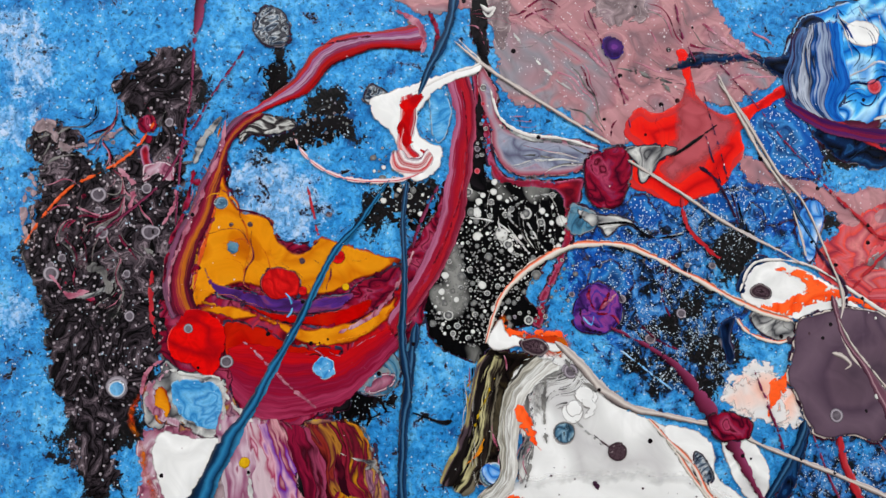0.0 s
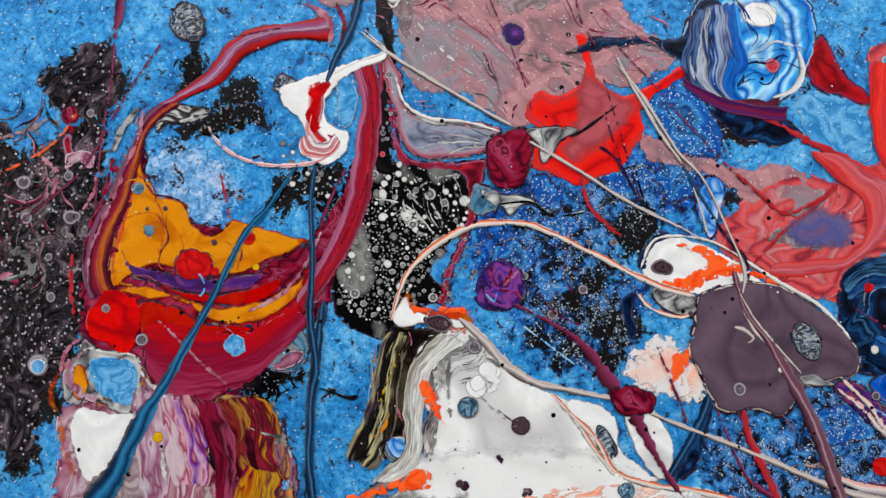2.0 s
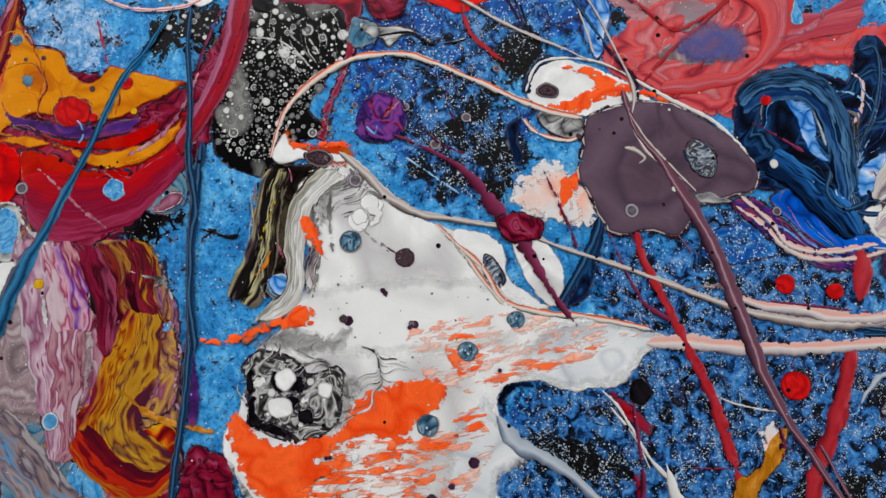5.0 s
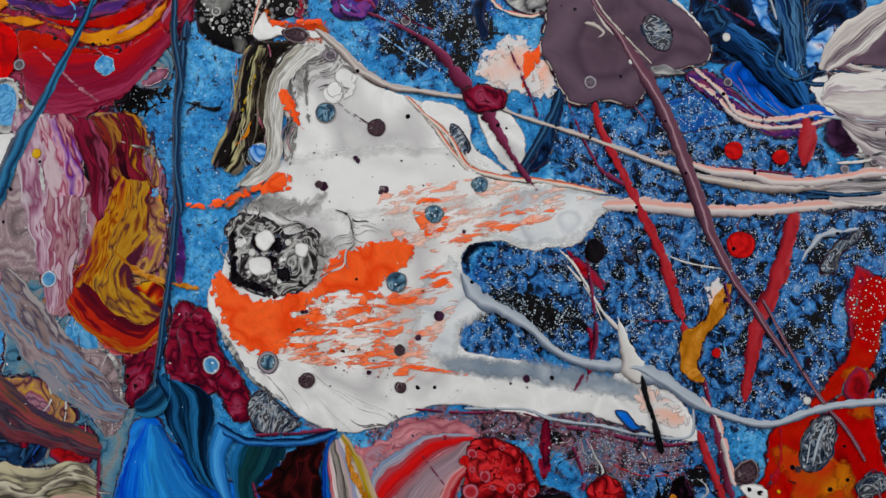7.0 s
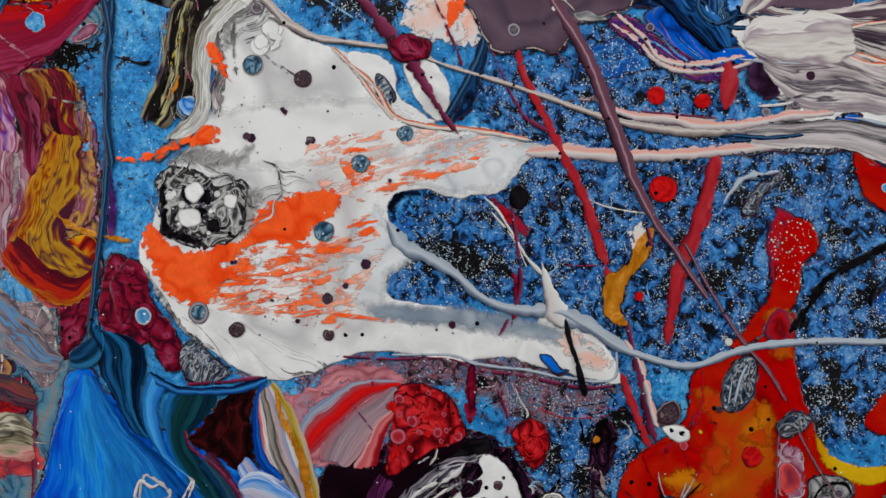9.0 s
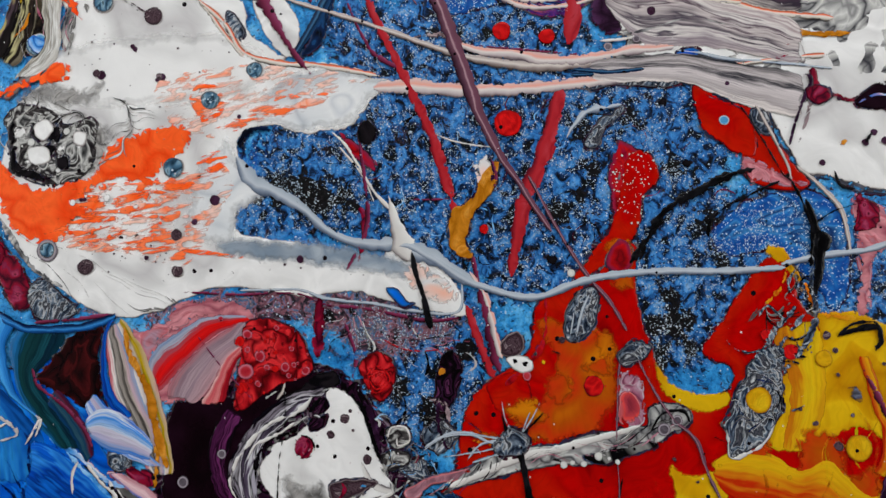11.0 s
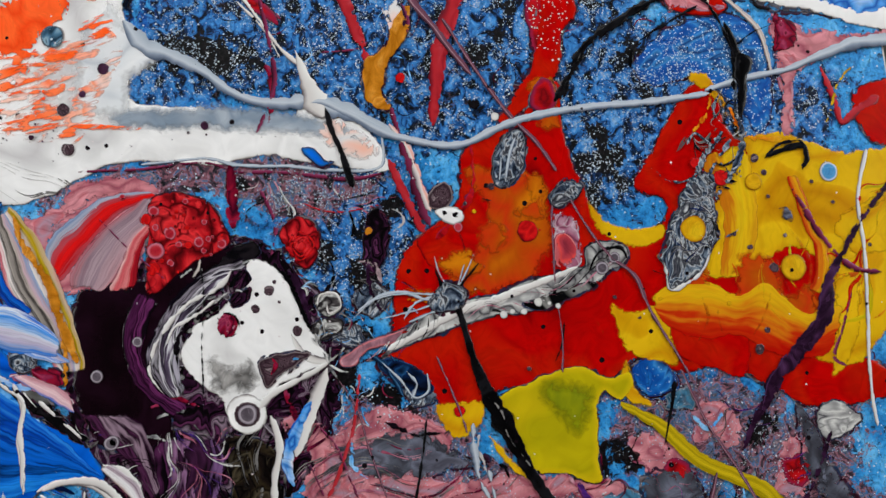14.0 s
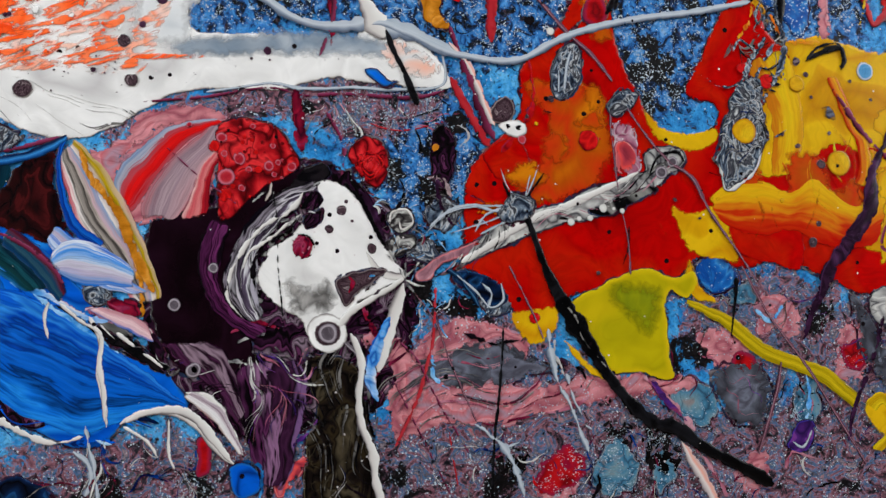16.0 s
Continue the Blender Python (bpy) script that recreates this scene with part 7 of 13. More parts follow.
# left side: yellow, mauve and red flow
pool("paint_pool", GREYMAUVE, 2, [(-260, 81.5), (-240.1, 67.6), (-217.2, 41.1), (-220.4, 16.2), (-233.1, -8), (-252.3, -19.5), (-275, -12.5), (-294.6, -5.5), (-302, 32.3), (-282.6, 50.5)], "grey mauve speckled flow", h=0.5, ragged=0.8)
pool("paint_pool", MAUVEFLOW, 3, [(-256.7, 81.3), (-243.4, 71), (-223.7, 44.5), (-217.2, 31.7), (-223.6, 3.9), (-239.5, -20), (-245.8, -25.9), (-233.2, 4.3), (-230.1, 29.1), (-243.3, 55)], "mauve pink flow")
pool("paint_pool", YELLOWFLOW, 3, [(-227, 54.2), (-204.2, 59.4), (-194.6, 46.3), (-201.1, 27.8), (-210.7, 12.7), (-220.3, 0.7), (-230, -2), (-223.6, 16.3), (-220.4, 34.9)], "red and yellow folds", h=0.6)
pool("paint_pool", BLACK, 4, [(-230.2, 51.2), (-223.7, 57.2), (-210.7, 53.4), (-212.4, 47.2), (-226.9, 41.5)], "black hollow")
strand("paint_thread", MAUVEFLOW, 5, [(-230.2, 55.9, 1.9), (-228.6, 44.8, 1.9), (-217.2, 36.4, 1.9), (-210.1, 42.3, 1.6)], "pale wire loop")
pool("paint_pool", MIXFLOW, 3, [(-214, 15.9), (-201.1, 30.9), (-185, 36.5), (-178.8, 14.4), (-182.1, -10.1), (-198, -15.5), (-213.9, -11.9), (-223.5, -2.2)], "mixed ochre and mauve folds", h=0.6)
pool("paint_pool", OCHRE, 4, [(-201.1, 12.3), (-193.1, 15), (-191.6, 5.7), (-197.3, -3.3), (-201.8, -0.1)], "ochre folds")
strand("paint_strand", OCHRE, 5, [(-212.3, 0.4, 4.4), (-198, -12.5, 5), (-182.2, -19.2, 4.4), (-160.2, -24.6, 3.8)], "ochre yellow ridge", h=0.7)
pool("paint_pool", YELLOWFLOW, 3, [(-239.5, -13.9), (-226.7, -5.2), (-210.7, -21.1), (-188.5, -19), (-179.1, -25.4), (-182.4, -40.4), (-195, -48.9), (-213.9, -51.2), (-232.9, -41.5), (-244.2, -32)], "red and orange flow", h=0.6)
strand("paint_thread", INDIGO, 5, [(-209.1, 11, 1.9), (-217.1, 0.6, 2.5), (-215.5, -8.7, 2.5), (-204.4, -18.3, 2.2)], "violet rim fold", h=0.4)
strand("paint_thread", MAUVEFLOW, 5, [(-185, 39.6, 1.9), (-178.7, 20.6, 2.5), (-182.1, -4, 2.5), (-175.9, -16.4, 1.9)], "mauve folds", h=0.4)
strand("paint_strand", INDIGO, 4, [(-175.5, 26.6, 5.6), (-170.9, 1.7, 6.9), (-172.8, -22.6, 6.9)], "violet flow beside the blue strand", h=0.4)
pool("paint_pool", WINE, 2, [(-176, -34.6), (-166.6, -31.9), (-154.2, -44.4), (-154.6, -65.2), (-148.7, -83), (-170.4, -88.2), (-182.6, -70.2)], "wine red patch", ragged=0.8)
for u, v, r in [(-251.7, -15, 5.3)]:
    cell("paint_cell", CELLSKY, 6, u, v, r, "white and blue bubble")
for u, v, r in [(-259.1, 61.2, 3.1)]:
    cell("paint_cell", CELLYELLOW, 6, u, v, r, "yellow cell")
for u, v, r in [(-186.6, 34, 3.1)]:
    cell("paint_cell", SKYBLUE, 5, u, v, r, "blue drop")
pool("paint_pool", WINE, 4, [(-258.8, -13.1), (-252.4, -5.7), (-244.4, -10.6), (-247.5, -21.2), (-253.9, -22.5)], "magenta ring")
strand("paint_strand", GREYWHITE, 5, [(-207.5, 66, 2.5), (-197.7, 62.3, 4.4), (-188, 60.2, 3.8), (-194.5, 55.8, 1.9)], "white curl")
strand("paint_thread", MAUVEFLOW, 5, [(-184.8, 58.5, 2.5), (-188.2, 42.9, 1.9), (-185, 30.2, 1.9)], "mauve thread")
pool("paint_pool", SALMON, 2, [(-223.4, -44.9), (-198.1, -48.8), (-182.4, -43.4), (-185.6, -55.2), (-204.5, -63.5), (-220.2, -57)], "salmon fold")
pool("paint_pool", TEAL, 2, [(-199.6, 118.6), (-181.7, 117.2), (-174.9, 106.1), (-185.8, 100), (-200, 104.6)], "teal patch")
pool("paint_pool", CRIMSON, 1, [(-260.8, 152.1), (-202.5, 147.1), (-199.7, 115.1), (-204, 90.9), (-225.7, 85.5), (-254.8, 87.7)], "crimson flow", ragged=0.8)
pool("paint_pool", GREYMAUVE, 1, [(-243.4, -58.4), (-221.7, -45.9), (-208, -66.9), (-205.2, -93.9), (-216.2, -110.2), (-233.4, -92.7), (-250.9, -78.4)], "grey glittering patch", ragged=0.8)
pool("paint_pool", SKYBLUE, 2, [(-235.7, -35), (-225.1, -38.9), (-221.9, -56.1), (-236.2, -55.4), (-243.1, -44.8)], "sky blue patch", ragged=1)
pool("paint_pool", SKYBLUE, 2, [(-236.7, -79.1), (-215.4, -80), (-210.4, -90.4), (-223, -99.9), (-233.4, -92.7)], "sky blue patch", ragged=1)
strand("paint_strand", GREYWHITE, 4, [(-221.9, -56.1, 2.6), (-211.6, -66.7, 3.3), (-208.5, -83.7, 2.6), (-212.6, -107, 1.6)], "pale wire fold")
strand("paint_strand", WINESTRAND, 4, [(-221.5, -113.3, 3.3), (-223.3, -139.9, 3), (-224.6, -166.4, 2.6), (-227.1, -199.2, 2.6)], "dark red trickle")
pool("paint_pool", WINE, 2, [(-205.7, -46.7), (-184.8, -54.6), (-190.7, -77.8), (-203.5, -94), (-208, -66.9)], "wine purple glitter patch", ragged=0.8)
pool("paint_pool", WINE, 3, [(-174.1, -48.4), (-161.5, -35.6), (-151.3, -42.8), (-148.4, -59.8), (-135.1, -77.1), (-129, -97.3), (-139.5, -103.4), (-149.2, -86.4), (-155.8, -76.1), (-167.9, -72.2)], "wine magenta flow with rim cells", h=0.5)
for u, v, r in [(-153.9, -69.5, 5.3)]:
    cell("paint_cell", CELLSKY, 6, u, v, r, "blue white ringed bubble")
for u, v, r in [(-153.9, -69.5, 8.5), (-161.7, -42.3, 3.9)]:
    cell("paint_cell", WINE, 5, u, v, r, "wine ring")
pool("paint_pool", GREYMETAL, 3, [(-132.2, -90.5), (-121.7, -86), (-108.5, -98.2), (-102, -105), (-112.4, -111.2), (-129.3, -107.2)], "grey pitted patch", ragged=0.6)
strand("paint_strand", WINESTRAND, 4, [(-129.4, -110.5, 2.6), (-105.6, -109.8, 3), (-81.9, -108.5, 2.6)], "wine rim line")
strand("paint_strand", OCHRE, 6, [(-75.5, -116, 3.3), (-72.8, -132.3, 4.6), (-63.6, -152.1, 5.9), (-59.5, -171.6, 6.6), (-54, -197.3, 5.9)], "ochre yellow strand", h=0.7)
pool("paint_pool", ROSE, 2, [(-72.2, -119.4), (-52, -113.7), (-44.9, -104.2), (-24.9, -101.8), (-5.3, -105.9), (0.7, -115.9), (-32.1, -114.5), (-52.4, -123.4), (-63.1, -139.2)], "dusty rose flow", ragged=0.8)
strand("paint_thread", WINESTRAND, 6, [(-32.5, -124.2, 0.7), (-20.2, -140.8, 1), (-3.2, -160.6, 1)], "fine dark line", h=0.15)
foam("foam", [(-6.1, -122), (26.2, -126.5), (31.6, -145.9), (11.7, -154.7), (-8, -160.4)], 40, 0.8, 4, [SCARLETBUB, CELLRED, CELLPINK], 5, "scarlet bubbles", 31)
for u, v, r in [(-5.7, -145.2, 4.6), (17.2, -143.8, 3), (-18.9, -114.4, 1.6)]:
    cell("paint_cell", CELLPINK, 6, u, v, r, "bright pink bubble")
strand("paint_thread", CELLRED, 5, [(61.3, -153.3, 1), (69.3, -146, 1), (76.5, -153.8, 1), (68.4, -161.1, 1), (62.5, -153.3, 0.7)], "scarlet ring fold", h=0.3)
strand("paint_thread", CELLRED, 5, [(63.5, -153.3, 1), (69.2, -148.2, 1), (74.3, -153.7, 1), (68.6, -158.9, 1), (64.8, -153.4, 0.7)], "scarlet ring fold", h=0.3)
strand("paint_thread", CELLRED, 5, [(65.7, -153.4, 1), (69.1, -150.4, 1), (72.1, -153.7, 1), (68.7, -156.7, 1), (67, -153.5, 0.7)], "scarlet ring fold", h=0.3)
strand("paint_strand", WINE, 3, [(38.7, -104.6, 6.6), (37.8, -120.6, 7.9), (35.1, -139.6, 7.2)], "magenta run")
strand("paint_strand", WINESTRAND, 3, [(52.2, -121.2, 2.6), (57.5, -140.5, 2.6), (53.5, -156.2, 2.6)], "wine thread")
strand("paint_strand", WHITESTRAND, 8, [(-162.4, -174.9, 2), (-158.7, -165.2, 3), (-151.9, -168.7, 2.6), (-146.8, -167.2, 1.6)], "white wire curl on the blue", h=0.5)
strand("paint_strand", WHITESTRAND, 8, [(-131.6, -172.6, 1.6), (-126.3, -166.2, 2.6), (-130, -175.8, 1.6)], "white wire curl on the blue", h=0.5)

# the mask, its rims and the silver bar
pool("paint_pool", PURPLEMESS, 2, [(-9.4, -176), (9.8, -164.7), (25.4, -162.5), (21.4, -180.9), (2.2, -192.1), (-5, -213.3), (-8.9, -231.5), (-18.8, -243.2), (-21, -224.7), (-13.7, -200.5)], "purple marbled rim", ragged=1)
foam("foam", [(-13.4, -194.3), (-0.1, -176.5), (22.2, -165.4), (27.8, -178.1), (5.3, -192.3), (-1.9, -213.5), (-11.6, -222.1)], 40, 0.8, 4.5, [CELLPALE, PURPLEMESS, CELLGREY], 4, "mauve ringed bubbles", 32)
strand("paint_strand", GREYWHITE, 6, [(-1.4, -204.3, 1.6), (-2.4, -191.9, 2.5), (5.8, -183.1, 2.8), (18.5, -177.6, 2.5), (31.3, -169.1, 1.9)], "white marbled rim", h=0.4, ragged=0.7)
strand("paint_thread", GREYWHITE, 6, [(-10.6, -200.7, 1.6), (-6.9, -188.5, 1.9), (6.1, -176.9, 2.5), (21.8, -173.2, 1.9)], "white marbled rim", h=0.4, ragged=0.7)
strand("paint_thread", GREYWHITE, 6, [(-8.2, -216.2, 1.9), (-10.9, -206.8, 2.5), (-8.7, -194.6, 1.9)], "white marbled rim", h=0.4, ragged=0.7)
strand("paint_strand", GREYWHITE, 6, [(25.4, -162.5, 1.9), (35, -158.4, 3.1), (41.3, -157.2, 2.5)], "white marbled rim", h=0.4, ragged=0.7)
strand("paint_thread", GREYWHITE, 6, [(3.7, -161.3, 1.9), (11.7, -157.1, 2.5), (16.3, -158.9, 1.9)], "white marbled rim", h=0.4, ragged=0.7)
pool("paint_pool", BLACK, 3, [(14.6, -161.9), (22.6, -156.2), (32.3, -149), (44.8, -148.1), (49.2, -154.6), (34.9, -160), (25.3, -165.6), (15.7, -171.3)], "black gap over the mask", ragged=1)
for u, v, r in [(26, -189.2, 6.8)]:
    cell("paint_cell", WINE, 6, u, v, r, "dark red eye-like cell")
for u, v, r in [(49.7, -174.5, 2.8), (41.2, -182.9, 2.5), (61.2, -197.7, 2.8), (54, -181.2, 0.9), (53, -170.3, 1.2)]:
    cell("paint_cell", CELLDARK, 6, u, v, r, "plum dot on the white")
for u, v, r in [(-10.3, -207.1, 3.7), (-40.9, -240.4, 3.4), (-21.6, -190.8, 2.8)]:
    cell("paint_cell", CELLPALE, 6, u, v, r, "pale ringed cell")
pool("paint_pool", GREYMETAL, 6, [(40.2, -208.2), (54.2, -208.1), (64.9, -209.6), (60, -215.5), (47.4, -219.4), (41, -223.6)], "grey and red gap in the mask", h=0.2)
strand("paint_strand", WINE, 7, [(51, -208.8, 2.5), (55.4, -213.7, 3.1), (52.1, -218.1, 2.5)], "magenta streak", h=0.2)
pool("paint_pool", VEIL, 6, [(14.2, -202.1), (26.2, -208.9), (38.8, -206.6), (38, -221.9), (28.4, -227.5), (16.2, -223.7), (12, -214.3)], "grey blush on the mask", h=0.1, ragged=1.5)
strand("paint_strand", WHITESTRAND, 7, [(34.1, -237, 4.4), (43.8, -228.4, 4.4), (62.8, -221.8, 3.7), (75.4, -216.3, 3.1)], "white rim of the mask", h=0.5)
strand("paint_strand", WHITESTRAND, 7, [(75.4, -216.3, 6.2), (63.3, -211, 4.4), (57.8, -198.4, 1.9)], "white tip", h=0.4)
strand("paint_strand", WHITESTRAND, 7, [(74.3, -219.4, 4.4), (65.1, -235.7, 8.1), (56.6, -250.6, 9.3), (51.4, -262.5, 6.8)], "white blue drip", h=0.7)
strand("paint_thread", GREYWHITE, 8, [(75.4, -216.3, 1.9), (81.9, -212.1, 1.2), (88.4, -206.3, 0.9)], "splash tip thread", h=0.5)
strand("paint_thread", GREYWHITE, 8, [(75.3, -217.9, 1.6), (82.8, -222.9, 1.2), (89.1, -221.7, 0.9)], "splash tip thread", h=0.5)
strand("paint_thread", GREYWHITE, 8, [(77.1, -214.9, 1.2), (72.8, -208.5, 1.2), (68.4, -202.1, 0.9)], "splash tip thread", h=0.5)
strand("paint_thread", GREYWHITE, 8, [(75.3, -219.4, 1.9), (79.5, -227.3, 1.6), (82.1, -236.7, 0.9)], "splash tip thread", h=0.5)
strand("paint_thread", GREYWHITE, 8, [(75.4, -217.3, 1.9), (70.1, -199.1, 1.6), (73.4, -196.2, 1.2)], "splash tip thread", h=0.5)
strand("paint_thread", GREYWHITE, 8, [(75.3, -217.9, 1.9), (77.4, -208.8, 1.2), (79.8, -204.3, 0.9)], "splash tip thread", h=0.5)
strand("paint_thread", BLACKSTRAND, 8, [(16, -152.7, 0.9), (15.7, -171.3, 0.9), (11.4, -195.7, 0.9), (8.5, -223.3, 1.2)], "thin black thread", h=0.4)
strand("paint_thread", CREAM, 8, [(16.6, -152.7, 1.9), (14.8, -157.3, 2.5), (11.5, -161.7, 1.6)], "cream wire")
pool("paint_pool", SMOKE, 4, [(71.7, -182.2), (77.5, -178.5), (85.1, -181.4), (86.8, -189.3), (79.8, -193.5), (73.1, -190)], "black and white swirl")
strand("paint_thread", WHITESTRAND, 6, [(73.3, -186.9, 1.2), (75.8, -180.9, 1.6), (83.5, -181.3, 1.6), (85.6, -188.3, 1.2), (79.3, -191, 1.2), (78.6, -185.7, 0.9)], "white spiral", h=0.3)
pool("paint_pool", SMOKE, 3, [(68.8, -195.9), (79.8, -193.5), (87.3, -197), (82.4, -202.9), (73, -203.9)], "grey swirl")
pool("paint_pool", STRIPES, 5, [(81, -215.7), (94.4, -209.7), (113.2, -206.2), (119.4, -205), (112.9, -210.8), (97.2, -214.5), (87.6, -220.1), (81.4, -219.8)], "rose bar of paint", h=0.7)
pool("paint_pool", GREYWHITE, 5, [(103.2, -217.9), (119.5, -203.5), (135.3, -198.2), (154.1, -194.7), (169.7, -194), (188.6, -188.9), (204.3, -186.7), (216.7, -185.9), (218.9, -176.7), (229.9, -173.7), (240.5, -178), (241.6, -185.8), (231.9, -191.4), (219, -198.4), (200.1, -203.5), (187.6, -205.8), (168.9, -206.3), (147.1, -208.1), (131.4, -211.9), (112.7, -215.4)], "long white and grey bar of paint", h=0.9)
strand("paint_strand", WHITESTRAND, 7, [(106.5, -215, 3.7), (125.4, -208.4, 5), (147.6, -200.5, 6.2), (175.8, -195.3, 5.6), (201, -189.6, 4.4), (213.6, -186.3, 3.1)], "white ridge of the bar", h=0.5)
pool("paint_pool", BLACKFLOW, 7, [(181.6, -202.4), (194.2, -198.5), (209.9, -196.3), (219.2, -195.3), (222.2, -197.9), (206.4, -202.3), (190.7, -206)], "black slit in the bar", h=0.2)
for u, v, r in [(170.5, -205.5, 2.2), (175.3, -204.5, 1.6), (189.7, -201.6, 2.8), (181.4, -205.5, 1.9), (195.5, -203.2, 1.2), (200, -205.3, 1.6)]:
    cell("paint_cell", CELLWHITE, 8, u, v, r, "white bead in the bar")
for u, v, r in [(226.5, -188.9, 3.7), (233.9, -184.4, 3.1)]:
    cell("paint_cell", CELLPALE, 8, u, v, r, "ringed cell at the bar's end")
strand("paint_thread", BLACKSTRAND, 8, [(219.6, -189.1, 1.2), (226.4, -180.3, 1.9), (237.3, -179.3, 2.5), (240.9, -185.7, 1.6)], "black curl", h=0.3)
pool("paint_pool", GREYMETAL, 8, [(134.2, -190.4), (142.3, -184.7), (151.5, -186.8), (154.2, -193.1), (147.7, -198.9), (138.3, -199.9), (132.4, -195)], "grey splash knot", h=0.9, ragged=1)
strand("paint_thread", PALESTRAND, 8, [(143.5, -191, 2.5), (120.5, -186.6, 1.9), (104.9, -187.2, 1.6), (88.9, -197.1, 0.9)], "grey splash thread", h=0.5)
strand("paint_thread", PALESTRAND, 8, [(143.4, -192.5, 1.9), (126.1, -196.1, 1.6), (104.3, -198, 1.2)], "grey splash thread", h=0.5)
strand("paint_thread", PALESTRAND, 8, [(145, -191.1, 1.9), (139.6, -178.4, 1.2), (138.6, -169, 0.6)], "grey splash thread", h=0.5)
strand("paint_thread", PALESTRAND, 8, [(146.6, -191.1, 1.9), (155.1, -179.3, 1.2), (160.2, -170.3, 0.6)], "grey splash thread", h=0.5)
strand("paint_thread", PALESTRAND, 8, [(138.5, -196.8, 1.9), (119.6, -201.9, 1.6)], "grey splash thread", h=0.5)
strand("paint_thread", PALESTRAND, 8, [(148.3, -188.1, 1.2), (153.7, -176.1, 0.9)], "grey splash thread", h=0.5)
pool("paint_pool", NAVY, 3, [(99.9, -222.4), (109.3, -219.8), (124.2, -229.9), (128.3, -239.3), (120.3, -243.5), (111.5, -235.3)], "navy swirl")
strand("paint_thread", PALESTRAND, 5, [(103, -221, 1.2), (111.7, -232.3, 1.6), (117.4, -241.8, 1.2), (125.2, -239.2, 1.6), (125.8, -230, 1.2)], "pale line", h=0.3)
pool("paint_pool", GREYMETAL, 7, [(203.8, -144.8), (213.5, -139.2), (222.7, -141.3), (219.1, -148.8), (209.4, -154.5), (204.8, -152.7)], "grey splash knot", h=0.8, ragged=1)
strand("paint_thread", PLUMSTRAND, 8, [(204.9, -151.1, 1.6), (201.8, -175.8, 1.2), (200.1, -194.2, 1.6)], "thin plum thread", h=0.5)
strand("paint_thread", PLUMSTRAND, 8, [(199.9, -206.5, 1.2), (199.4, -225, 1.2), (197.2, -240.2, 1.9)], "thin plum thread", h=0.5)
strand("paint_strand", PLUMSTRAND, 8, [(213.1, -145.4, 1.6), (221.2, -164.5, 1.9), (232.4, -183.7, 2.2), (243.9, -196.7, 2.8), (248.9, -215.5, 2.5), (259.6, -240.7, 1.9), (270.3, -265.8, 1.6)], "thin plum thread", h=0.5)
pool("paint_pool", MAUVEFLOW, 4, [(204.6, -157.3), (215.5, -156.4), (218.5, -167.4), (216.2, -184.3), (204.4, -185.2), (202, -172.7)], "pale mauve frame of paint")
pool("paint_pool", SALMON, 5, [(203.9, -168.1), (211.7, -167.6), (214.8, -176.5), (212.1, -185), (202.9, -183.6)], "red patch in the frame")
for u, v, r in [(190.2, -163.3, 6.2), (208.9, -87.4, 0.3)]:
    cell("paint_cell", CELLRED, 5, u, v, r, "dark red disc")
pool("paint_pool", WHITE, 6, [(143, -146), (149.3, -144.2), (157.6, -146.8), (156.6, -153), (150.3, -154.2), (144.3, -150.7)], "white spotted drop", h=0.6)
for u, v, r in [(147, -147.8, 1.9), (153.1, -148.8, 1.9)]:
    cell("paint_cell", BLACK, 7, u, v, r, "black spot on the drop")
for u, v, r in [(153.3, -155.9, 2.8)]:
    cell("paint_cell", CELLPINK, 6, u, v, r, "pink drop")
pool("paint_pool", GREYMETAL, 7, [(263.7, -179.3), (269.2, -167.2), (274.7, -155.1), (284.6, -146.4), (293.7, -150), (292.8, -162.4), (291.5, -180.9), (284.5, -192.9), (273.1, -201.5), (260.4, -206.3), (259.6, -194.5), (257.6, -186.7)], "grey blue crusted splash", h=1.0, ragged=1)
for u, v, r in [(278.6, -175.5, 7.5)]:
    cell("paint_cell", CELLYELLOW, 9, u, v, r, "yellow disc in the crust")
strand("paint_thread", WHITESTRAND, 8, [(260.2, -185.3, 1.6), (260.9, -197.7, 2.2), (262, -205.5, 2.5), (274.6, -202.2, 2.5), (282.9, -194.3, 1.6), (290.2, -177.7, 1.6)], "white rim of the crust", h=0.5, ragged=0.8)
strand("paint_strand", GREYMETAL, 8, [(277.8, -155.3, 3.7), (291.4, -137.4, 3.7), (301.6, -125.6, 3.1), (299.4, -112.9, 2.2), (306.3, -102.4, 1.6)], "dark splash vein", h=0.7, ragged=0.8)
strand("paint_strand", GREYMETAL, 8, [(292.8, -162.4, 3.1), (306.3, -147.6, 3.1), (312, -132.4, 4.4), (311.8, -113.7, 2.5), (314, -104.4, 1.9)], "dark splash vein", h=0.7, ragged=0.8)
strand("paint_thread", GREYMETAL, 8, [(290.6, -149.8, 2.5), (304.3, -132, 2.5), (314, -126.3, 1.9)], "dark splash vein", h=0.7, ragged=0.8)
strand("paint_thread", GREYMETAL, 8, [(281.3, -149.3, 2.5), (270.4, -148.7, 1.9), (263.1, -142, 1.2)], "dark splash vein", h=0.7, ragged=0.8)
strand("paint_thread", GREYMETAL, 8, [(297.8, -134.7, 2.5), (289.2, -124.8, 1.6), (282.5, -130.7, 1.2)], "dark splash vein", h=0.7, ragged=0.8)
strand("paint_thread", GREYMETAL, 8, [(285.1, -183.6, 1.9), (297.7, -181.3, 1.2), (304.1, -178.5, 0.6)], "dark splash vein", h=0.7, ragged=0.8)
